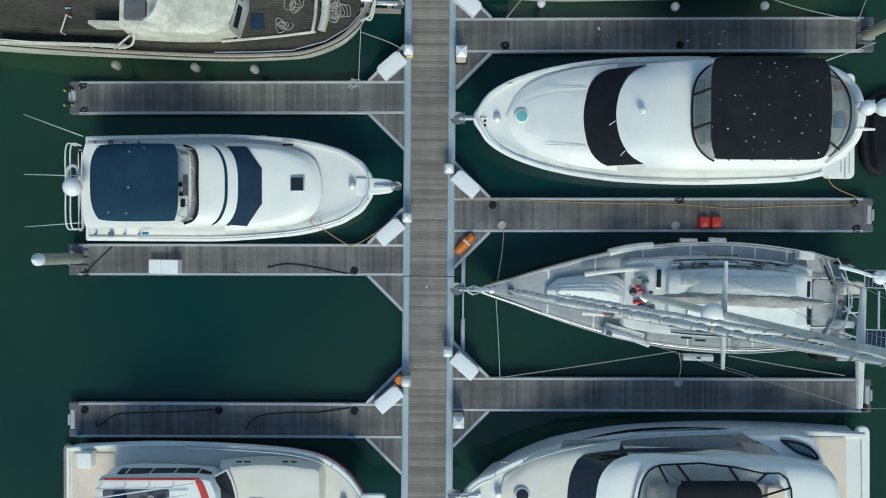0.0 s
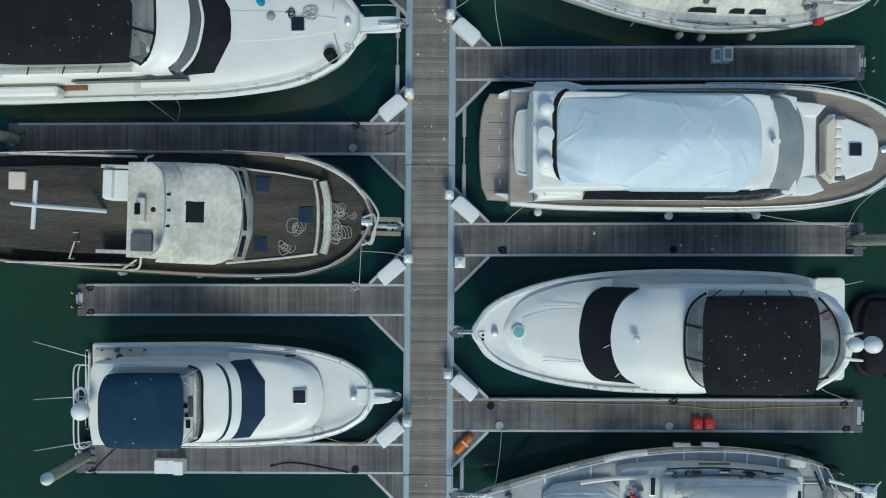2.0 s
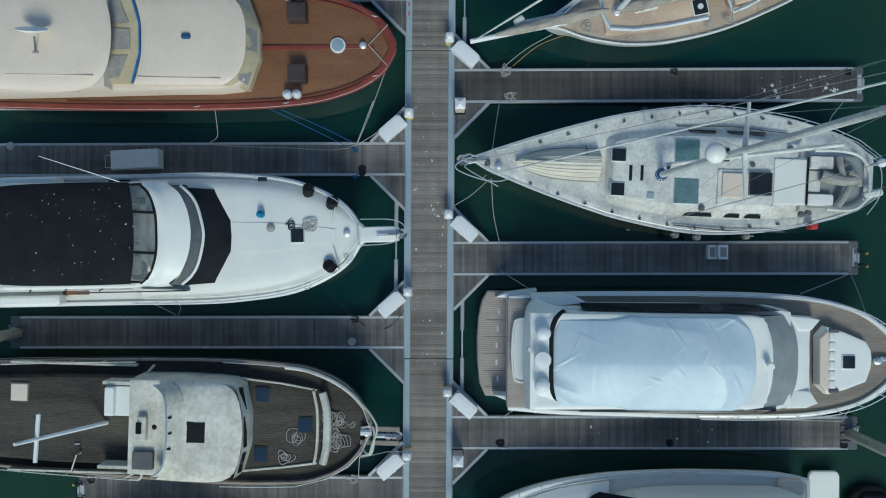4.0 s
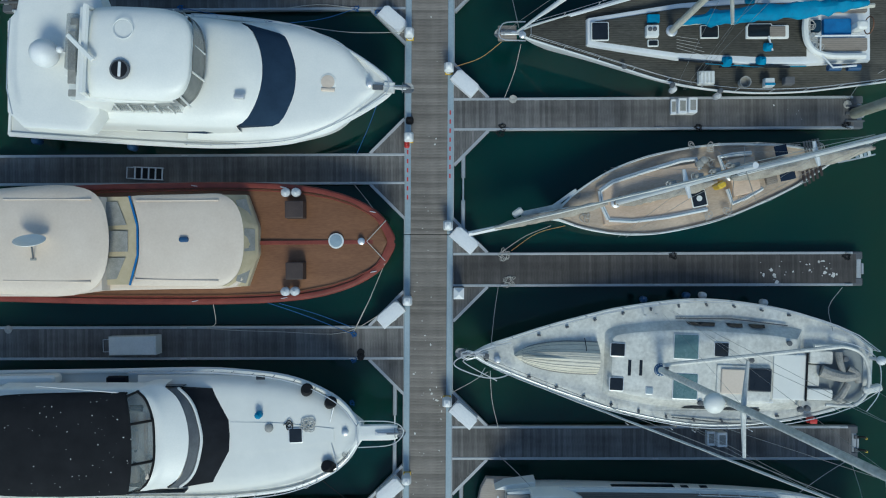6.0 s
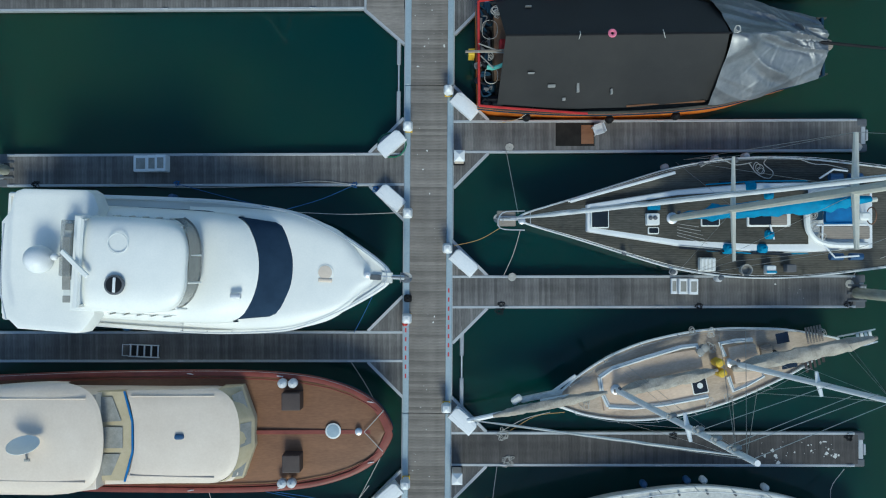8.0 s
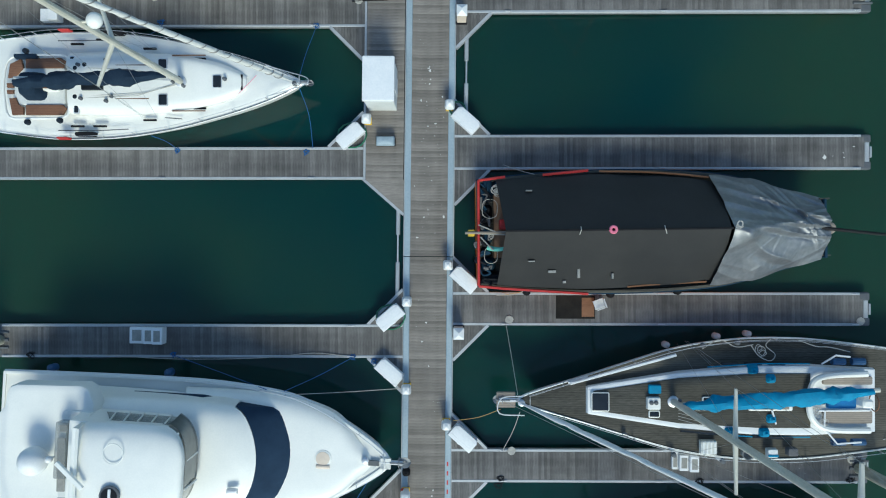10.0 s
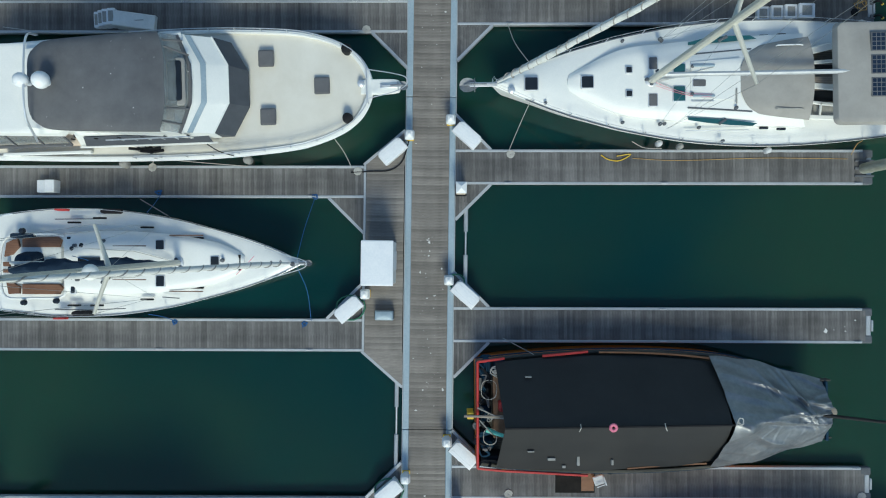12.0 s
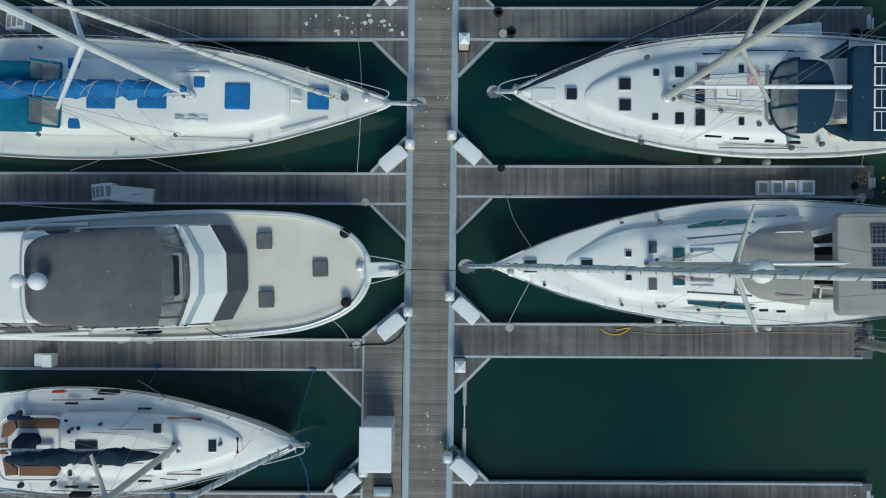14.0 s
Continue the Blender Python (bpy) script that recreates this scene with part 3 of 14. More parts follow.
LEFT = [(-9.70, -7.97, 17.8), (-1.66, -0.10, 17.85), (6.32, 7.95, 17.85), (14.45, 16.11, 21.4), (23.26, 24.97, 23.6), (32.18, 33.75, 23.6), (41.08, 42.75, 21.9), (50.0, 51.62, 23.5), (57.65, 59.26, 23.5), (65.93, 67.56, 23.5), (74.13, 75.85, 23.5)]
RIGHT = [(-8.33, -6.66, 21.8), (0.51, 2.20, 21.8), (9.35, 11.05, 21.75), (18.19, 19.91, 21.75), (26.97, 28.70, 21.95), (34.91, 36.57, 21.95), (42.74, 44.40, 22.0), (50.52, 52.27, 22.0), (58.38, 60.12, 21.95), (66.33, 67.96, 21.95), (74.15, 75.84, 21.8)]
for i, (y0, y1, tip) in enumerate(LEFT):
    root = 3.32 if i in (7, 8) else 1.25
    finger(-1, y0, y1, -tip, 0.0065 + 0.005 * (y0 + 10) / 85, root, {7: (1, 0), 8: (0, 1)}.get(i, (1, 1)))
for i, (y0, y1, tip) in enumerate(RIGHT):
    finger(1, y0, y1, tip, 0.0065 + 0.005 * (y0 + 10) / 85, wood=DARKPLANK if i == 4 else PLANK)


# the wide landing beside the walkway, between two fingers
def landing():
    t = thing("landing_dock", pose(-2.28, 50.0, 0), "wide grey timber landing beside the walkway", "dock")
    length = 9.3
    part("float", Geo().box(0, length / 2, -0.35, 1.95, length, 0.78, ch=0.03), FLOAT, t)
    part("edge_beam", Geo().box(-0.98, length / 2, 0.25, 0.12, length, 0.262, ch=0.02), EDGE, t)
    n = int(length / 0.146)
    me = Geo().box(0, 0, 0, 1.88, length / n - 0.0035, 0.045, ch=0.0015).mesh("plank", PIERPLANK, 0)
    for i in range(n):
        part("plank", me, PIERPLANK, t).location = (0.035, length / n * (i + 0.5), DECK - 0.045 + random.uniform(-0.003, 0.002))
    # cut corners towards the walkway
    for s, y in ((-1, 0.0), (1, length)):
        g = Geo()
        tri = [(-1.04, y), (1.0, y), (1.0, y + s * 1.75)]
        g.loft([[(x, yy, DECK - 0.05) for x, yy in tri], [(x, yy, DECK - 0.003) for x, yy in tri]], cap0=True, cap1=True)
        part("knee_deck", g, PIERPLANK, t, smooth=0)
        a, b = Vector((-1.04, y, 0)), Vector((1.0, y + s * 1.75, 0))
        w = Vector((-(b - a).y, (b - a).x, 0)).normalized() * 0.065
        ring = [a - w, b - w, b + w, a + w]
        part("knee_beam", Geo().loft([[(p.x, p.y, 0.22) for p in ring], [(p.x, p.y, DECK + 0.012) for p in ring]], cap0=True, cap1=True), EDGE, t)


landing()


# ---- mooring piles ----
def pile(x, y, top, r=0.27):
    t = thing("mooring_pile", pose(x, y, 0), "tall grey algae-stained round mooring pile with a pointed white cap", "pile", "mooring piles")
    part("shaft", Geo().lathe([(r, -1.5), (r, 0.4), (r * 0.98, top)], n=16), PILE, t)
    part("cap", Geo().lathe([(r * 1.06, top - 0.12), (r * 1.06, top + 0.02), (0.03, top + 0.42)], n=16), WHITEPAINT, t, "pointed white cap")
    part("pile_guide", Geo().box(0, 0, DECK - 0.02, 0.95, 0.12, 0.10).box(0, 0.38, DECK - 0.02, 0.95, 0.10, 0.10).box(0, -0.38, DECK - 0.02, 0.95, 0.10, 0.10), CORNER, t)


for x, y, top in ((-17.32, -0.93, 4.1), (-21.0, 15.1, 4.1), (-21.5, 41.75, 4.1), (21.35, 10.3, 4.1), (21.5, 35.85, 4.1), (21.5, 59.4, 4.1)):
    pile(x, y, top)



# ---- boat building: x runs aft from the bow, y across, z up from the water ----
class Hull:
    """A boat's hull, gunwale and deck from its half breadths (x, half width) at the deck edge, bow first."""

    def __init__(self, boat, half, bow_z, stern_z, hull_mat, deck_mat, drop=0.10, gunwale=0.10, pointed=True, rake=1.0, tuck=0.80, rub=None, gun_mat=None, camber=0.06, stripe=None):
        first = Vector((half[0][0], half[0][1], 0))
        pts = [Vector((x, w, 0)) for x, w in half]
        if not pointed:
            pts = [Vector((half[1][0], -half[1][1], 0))] + pts
        line = spline(pts, 7)
        if not pointed:
            line = line[7:]
        self.line = [(p.x, max(p.y, 0.015)) for p in line]
        self.length = half[-1][0]
        self.bow_z, self.stern_z, self.drop, self.boat = bow_z, stern_z, drop, boat
        self.gunwale = gunwale
        L = self.length

        def ring(k, zf, back):
            row = []
            for x, w in self.line:
                f = max(0.0, 1 - x / L)
                row.append((x + back * rake * f ** 4, w * (1 - (1 - k) * (0.5 + 0.9 * f)), zf * self.z(x) if zf > 0 else zf))
            return [(x, y, z) for x, y, z in row] + [(x, -y, z) for x, y, z in reversed(row)]

        rings = [ring(tuck - 0.08, -0.5, 1.0), ring(tuck, 0.02, 0.85), ring(0.90, 0.35, 0.5), ring(0.97, 0.72, 0.2), ring(1.0, 0.93, 0.03), ring(1.0, 1.0, 0.0)]
        inner = []
        for x, w in self.line:
            inner.append((min(x + gunwale * 1.4 * max(0.0, 1 - x / 2.0), L - gunwale), max(w - gunwale, 0.008), self.z(x) + 0.01))
        rin = inner + [(x, -y, z) for x, y, z in reversed(inner)]
        low = [(x, y, z - drop - 0.02) for x, y, z in rin]
        part("hull", Geo().loft(rings, cap0=True), hull_mat, boat)
        part("gunwale", Geo().loft([rings[-1], [(x, y, z + 0.015) for x, y, z in [((a[0] + b[0]) / 2, (a[1] + b[1]) / 2, b[2]) for a, b in zip(rings[-1], rin)]], rin, low]), gun_mat or hull_mat, boat)
        grid = []
        for x, w, z in inner:
            grid.append([(x, w * 0.999 * u, z - drop + camber * (1 - u * u)) for u in (-1, -0.75, -0.4, 0, 0.4, 0.75, 1)])
        part("deck", Geo().sheet(grid), deck_mat, boat)
        if rub is not None:
            g = Geo()
            side = [(x, w + 0.02, self.z(x) - 0.13) for x, w in self.line]
            g.tube(side, 0.045)
            g.tube([(x, -y, z) for x, y, z in side], 0.045)
            part("rub_rail", g, rub, boat)
        if stripe is not None:
            g = Geo()
            for s in (-1, 1):
                g.sheet([[(x, s * (w * 0.995 + 0.012), self.z(x) * 0.84), (x, s * (w * 0.97 + 0.012), self.z(x) * 0.70)] for x, w in self.line])
            part("hull_stripe", g, stripe, boat)

    def z(self, x):
        f = max(0.0, 1 - x / self.length)
        return self.stern_z + (self.bow_z - self.stern_z) * f * f

    def deck(self, x):
        return self.z(x) - self.drop + 0.03

    def w(self, x):
        for (x0, w0), (x1, w1) in zip(self.line[:-1], self.line[1:]):
            if x0 <= x <= x1:
                return w0 + (w1 - w0) * (x - x0) / max(1e-6, x1 - x0)
        return self.line[0][1] if x < self.line[0][0] else self.line[-1][1]

    def rail(self, x0, x1, height=0.65, count=8, inset=0.06, sides=(-1, 1), mid=True, r=0.024, mat=None, nose=None, wire=False):
        """Guard rails on stanchions along the sides; nose: how far the pulpit reaches over the bow."""
        mat = mat or STEEL
        post = Geo().tube([(0, 0, 0), (0, 0, height)], r * 0.9, 5).mesh("stanchion", mat)
        paths = []
        for s in sides:
            pts = []
            for i in range(25):
                x = x0 + (x1 - x0) * (i / 24) ** 1.3
                pts.append((x, s * max(self.w(x) - inset, 0.03), self.z(x) + height))
            paths.append(pts)
            for i in range(count):
                x = x0 + (x1 - x0) * (i / max(1, count - 1))
                p = part("stanchion", post, mat, self.boat)
                p.location = (x, s * max(self.w(x) - inset, 0.03), self.z(x) - 0.02)
        rr = 0.010 if wire else r
        if nose is not None and len(sides) == 2:
            tip = self.z(0) + height + 0.05
            pts = list(reversed(paths[0])) + [(x0 - nose * 0.6, -0.22, tip), (x0 - nose, -0.10, tip), (x0 - nose, 0.10, tip), (x0 - nose * 0.6, 0.22, tip)] + paths[1]
            part("guard_rail", Geo().tube(pts, rr), mat, self.boat)
            if mid:
                part("lower_rail", Geo().tube([(x + 0.05, y * 0.97, z - height * 0.48) for x, y, z in pts], rr * 0.8, 5), mat, self.boat)
        else:
            for pts in paths:
                part("guard_rail", Geo().tube(pts, rr), mat, self.boat)
                if mid:
                    part("lower_rail", Geo().tube([(x, y, z - height * 0.48) for x, y, z in pts], rr * 0.8, 5), mat, self.boat)


def swath(name, boat, mat, x0, x1, w0, w1, z0, z1, bow0=0.0, bow1=0.0, thick=0.03, label="", mid=0.0, n=12, power=2.0, base=None, flat=0.0, power1=None, flat1=0.0):
    """A bent pane or cover from a fore edge (x0, half width w0, height z0) to an aft edge (x1, w1, z1); bow: how far its ends sweep aft."""
    grid = []
    for j in range(7):
        t = j / 6
        row = []
        for i in range(n + 1):
            u = -1 + 2 * i / n
            uf = max(0.0, (abs(u) - flat) / (1 - flat))
            x = (x0 + bow0 * uf ** power) * (1 - t) + (x1 + bow1 * max(0.0, (abs(u) - flat1) / (1 - flat1)) ** (power1 or power)) * t
            row.append((x, mid + u * (w0 * (1 - t) + w1 * t), z0 * (1 - t) + z1 * t + 0.02 * math.sin(math.pi * t)))
        grid.append(row)
    if base is not None:
        g = Geo().sheet(grid)
        edge = [*grid[0], *[row[-1] for row in grid[1:]], *reversed(grid[-1][:-1]), *[row[0] for row in reversed(grid[1:-1])]]
        return part(name, g.loft([edge, [(x, y, base) for x, y, z in edge]]), mat, boat, label)
    return part(name, Geo().sheet(grid, thick), mat, boat, label)


def skin(name, boat, mat, curves, mid=0.0, n=8, cuts=4, straight=False, thick=0.0, base=None, side=None, label="", smooth=50):
    """A moulded skin over half curves [(x, half width, z), ...] from the middle line outwards, each the same to both sides of y = mid.
    straight: no curving between the points, for all curves or curve by curve.
    base: walls down to that height; side: (out, down), a lip that every curve ends in."""
    rows = []
    for c, stiff in zip(curves, straight if isinstance(straight, tuple) else (straight,) * len(curves)):
        pts = [Vector((x, y, z)) for x, y, z in c]
        if pts[0].y > 1e-6:
            pts = [Vector((pts[0].x, 0, pts[0].z))] + pts
        fine = pts if stiff else spline([Vector((pts[1].x, -pts[1].y, pts[1].z))] + pts, 8)[8:]
        run = [0.0]
        for a, q in zip(fine[:-1], fine[1:]):
            run.append(run[-1] + (q - a).length)
        row, k = [], 0
        for i in range(n + 1):
            d = run[-1] * i / n
            while k < len(fine) - 2 and run[k + 1] < d:
                k += 1
            row.append(fine[k].lerp(fine[k + 1], (d - run[k]) / max(1e-9, run[k + 1] - run[k])))
        if stiff:
            for v in fine[1:-1]:
                i = min(range(1, n), key=lambda j: (row[j] - v).length)
                row[i] = v
        if side:
            out, down = side
            e = row[-1]
            row += [e + Vector((0, out * f, -down * g)) for f, g in ((0.3, 0.05), (0.7, 0.3), (1.0, 1.0))]
        rows.append([Vector((v.x, -v.y, v.z)) for v in reversed(row[1:])] + row)
    cols = [spline([r[i] for r in rows], cuts) if len(rows) > 2 else [rows[0][i].lerp(rows[1][i], j / cuts) for j in range(cuts + 1)] for i in range(len(rows[0]))]
    grid = [[(c[j].x, c[j].y + mid, c[j].z) for c in cols] for j in range(len(cols[0]))]
    g = Geo()
    if base is not None:
        g.sheet(grid)
        edge = [*grid[0], *[r[-1] for r in grid[1:]], *reversed(grid[-1][:-1]), *[r[0] for r in reversed(grid[1:-1])]]
        g.loft([edge, [(x, y, min(z - 0.01, base)) for x, y, z in edge]])
    else:
        g.sheet(grid, thick)
    return part(name, g, mat, boat, label, smooth)


def edging(name, boat, mat, curve, mid=0.0, r=0.03, straight=False, lift=0.0):
    """A bar along a half curve and its mirror."""
    pts = [Vector((x, y, z + lift)) for x, y, z in curve]
    if pts[0].y > 1e-6:
        pts = [Vector((pts[0].x, 0, pts[0].z))] + pts
    fine = pts if straight else spline([Vector((pts[1].x, -pts[1].y, pts[1].z))] + pts, 5)[5:]
    return part(name, Geo().tube([(v.x, mid - v.y, v.z) for v in reversed(fine[1:])] + [(v.x, mid + v.y, v.z) for v in fine], r, 6), mat, boat)


def bodywork(name, boat, mat, half, z0, z1, inset=0.1, crown=0.05, edge=0.08, mid=0.0, n=4, label="", slope=0.0, skew=0.0):
    return part(name, Geo().slab(plan(half, mid, n, skew), z0, z1, inset, crown, edge, slope), mat, boat, label)


def block(name, boat, mat, x0, x1, y0, y1, z0, z1, r=0.08, inset=0.02, crown=0.01, edge=0.03, label="", slope=0.0):
    return part(name, Geo().slab(rounded(min(x0, x1), max(x0, x1), min(y0, y1), max(y0, y1), min(r, abs(x1 - x0) * 0.45, abs(y1 - y0) * 0.45)), z0, z1, inset, crown, edge, slope), mat, boat, label)


def hatch(boat, x, y, sx, sy, z, mat=None, frame=None, rz=0.0, label=""):
    """A deck hatch: raised frame and smoked lid."""
    x0, x1, y0, y1 = x - sx / 2, x + sx / 2, y - sy / 2, y + sy / 2
    f = part("hatch", Geo().slab(rounded(x0, x1, y0, y1, 0.07), z - 0.03, z + 0.05, 0.01, 0, 0.02), frame or STEEL, boat, label)
    part("lid", Geo().slab(rounded(x0 + 0.045, x1 - 0.045, y0 + 0.045, y1 - 0.045, 0.05), z + 0.03, z + 0.075, 0.01, 0.006, 0.015), mat or SMOKED, f)
    return f


def round_hatch(boat, x, y, r, z, mat, frame=None):
    f = part("hatch", Geo().lathe([(r, z - 0.03), (r, z + 0.05), (r * 0.86, z + 0.07)], (x, y, 0), 20), frame or STEEL, boat)
    part("lid", Geo().lathe([(r * 0.82, z + 0.05), (r * 0.8, z + 0.085), (r * 0.3, z + 0.1)], (x, y, 0), 20), mat, f)


def dome(boat, x, y, z, r, mat=None, name="radar_dome", stem=0.2, flat=1.0):
    prof = [(r * 0.35, z - stem), (r * 0.35, z)] + [(r * math.cos(a), z + r * 0.55 + flat * r * math.sin(a)) for a in [radians(d) for d in (-50, -20, 0, 20, 40, 60, 75, 88)]]
    return part(name, Geo().lathe(prof, (x, y, 0), 18), mat or WHITEPAINT, boat)


def winch(boat, x, y, z, r=0.1, mat=None):
    part("winch", Geo().lathe([(r, z), (r * 1.1, z + 0.03), (r * 0.7, z + 0.08), (r * 0.75, z + 0.16), (r * 0.95, z + 0.19), (r * 0.5, z + 0.21)], (x, y, 0), 12), mat or CORNER, boat)


def deck_cleat(boat, x, y, z, rz=0):
    c, s = math.cos(radians(rz)), math.sin(radians(rz))
    g = Geo().tube([(x - 0.15 * c, y - 0.15 * s, z + 0.08), (x, y, z + 0.065), (x + 0.15 * c, y + 0.15 * s, z + 0.08)], 0.02)
    g.box(x, y, z, 0.12, 0.05, 0.07, rz)
    part("cleat", g, STEEL, boat)


def windlass(boat, x, y, z):
    part("windlass", Geo().lathe([(0.17, z), (0.17, z + 0.12), (0.10, z + 0.16), (0.13, z + 0.26), (0.08, z + 0.28)], (x, y, 0), 14), STEEL, boat)


def anchor(boat, x, z, y=0.0, size=0.6):
    """A plough anchor in its bow roller; x: the roller's tip."""
    g = Geo().box(x + size * 0.9, y, z - 0.06, size * 2.0, 0.20, 0.08, ch=0.02)
    g.tube([(x + size * 1.7, y, z + 0.08), (x + 0.05, y, z + 0.07), (x - 0.10, y, z - 0.1)], 0.035)
    part("bow_roller", g, STEEL, boat)
    k = size / 0.6
    grid = [[(x - 0.08 * k + 0.34 * k * u, y + v * 0.25 * k * math.sqrt(max(0.02, 1 - u * u)) * (1 - 0.25 * u), z - 0.16 + 0.10 * abs(v) - 0.10 * u * u) for v in (-1, -0.6, -0.2, 0, 0.2, 0.6, 1)] for u in (-1, -0.9, -0.6, -0.2, 0.2, 0.6, 0.9, 1)]
    part("anchor", Geo().sheet(grid, 0.035), GALVANISED, boat, smooth=40)
    part("anchor_shank", Geo().tube([(x - 0.25 * k, y, z - 0.12), (x - 0.05, y, z + 0.10), (x + size * 0.9, y, z + 0.10)], 0.04, 6), GALVANISED, boat)
    part("anchor_hoop", Geo().tube([(x + 0.12 * k, y + 0.24 * k * math.cos(a), z - 0.1 + 0.24 * k * math.sin(a)) for a in [math.pi * i / 8 for i in range(9)]], 0.022, 5), GALVANISED, boat)


def lashing(boat, p, q, r, mat, turns, seed=1):
    """A thin line wound round a bundle from p to q."""
    k = random.Random(seed)
    p, q = Vector(p), Vector(q)
    t = (q - p).normalized()
    s = t.cross(Vector((0, 0, 1))).normalized()
    w = s.cross(t)
    pts, f = [], 0.0
    for i in range(turns * 8):
        f = min(1.0, f + k.uniform(0.4, 1.6) / (turns * 8))
        a = 2 * math.pi * i / 8
        pts.append(p + (q - p) * f + (s * math.cos(a) + w * math.sin(a)) * r * k.uniform(0.98, 1.1))
    part("lashing", Geo().tube(pts, 0.014, 4), mat, boat)


def rope(name, pts, mat, r=0.016, label="slack mooring rope between boat and dock", smooth_steps=4, category="rope"):
    g = Geo().tube(spline(pts, smooth_steps), r, 5)
    return single(name, g, mat, Matrix.Identity(4), label, category, "mooring ropes" if category == "rope" else "")


def coil(x, y, z, r, mat, turns=4, label="coiled rope lying on the dock", rnd=0.12, thick=0.018):
    k = random.Random(int(x * 31 + y * 17))
    pts = []
    for i in range(turns * 9):
        a = 2 * math.pi * i / 9 + k.uniform(-rnd, rnd)
        rr = r * (1 + k.uniform(-rnd, rnd)) * (0.68 + 0.32 * math.sin(i * 0.37 + 2 * a))
        pts.append((x + rr * math.cos(a), y + rr * math.sin(a), z + 0.015 + 0.012 * (i // 9)))
    return single("rope_coil", Geo().tube(spline(pts, 2), thick, 5), mat, Matrix.Identity(4), label, "rope", "rope coils")


def tent(name, boat, mat, rows, z0, seed, label, crisp=1.25, slack=0.05):
    """A cloth drawn over a ridge and down to both sides. rows: (x, one side, ridge, other side, ridge height)."""
    grid, n, fold = [], 24, creases(seed, 22, slack, 0.12, 0.9, 0.2)
    for i in range((len(rows) - 1) * 12 + 1):
        k, f = min(i // 12, len(rows) - 2), i / 12 - min(i // 12, len(rows) - 2)
        x, ya, yr, yb, zr = (p + (q - p) * f for p, q in zip(rows[k], rows[k + 1]))
        row = []
        for j in range(2 * n + 1):
            v = j / n - 1
            y = yr + (ya - yr) * -v if v < 0 else yr + (yb - yr) * v
            z = z0 + (zr - z0) * (1 - abs(v) ** crisp) + fold(i / 12 / (len(rows) - 1), v, 3.0, 1.5) * (1 - v * v)
            row.append((x, y, z))
        row[0], row[-1] = (x, ya, z0 - 0.18), (x, yb, z0 - 0.18)
        grid.append(row)
    return part(name, Geo().sheet(grid, 0.012), mat, boat, label, smooth=50)


def board(boat, name, p, q, w, z, h, mat, label=""):
    """A flat board from p to q."""
    (x0, y0), (x1, y1) = p, q
    return part(name, Geo().box((x0 + x1) / 2, (y0 + y1) / 2, z, math.hypot(x1 - x0, y1 - y0) + w, w, h, rz=math.degrees(math.atan2(y1 - y0, x1 - x0)), ch=0.03), mat, boat, label)


def loose_line(boat, x, y, z, size, mat, seed=1, turns=22, name="loose_rope", r=0.018):
    """A tangled rope lying on a deck."""
    k = random.Random(seed)
    pts, a = [Vector((x, y, z + r))], 0.0
    for i in range(turns):
        a += k.uniform(0.5, 1.6)
        p = pts[-1] + Vector((math.cos(a), math.sin(a), 0)) * size * k.uniform(0.15, 0.4)
        p.x += (x - p.x) * 0.12
        p.y += (y - p.y) * 0.12
        p.z = z + r + k.uniform(0, 0.03)
        pts.append(p)
    part(name, Geo().tube(spline(pts, 3), r, 5), mat, boat)


def fender(boat_m, x, y, z, r=0.14, length=0.65, mat=None, label="white vinyl fender hanging at a boat's side", lying=None):
    """A fender; hanging upright, or lying along the angle given."""
    mat = mat or WHITEVINYL
    prof = [(0.03, 0), (0.05, 0.04), (r * 0.7, 0.09), (r, 0.18), (r, length - 0.18), (r * 0.7, length - 0.09), (0.05, length - 0.04), (0.03, length)]
    m = Matrix.Identity(3) if lying is None else (Matrix.Rotation(radians(lying), 3, "Z") @ Matrix.Rotation(radians(90), 3, "Y"))
    return single("fender", Geo().lathe(prof, (0, 0, 0), 12, m), mat, boat_m @ pose(x, y, z), label, "fender", "fenders")


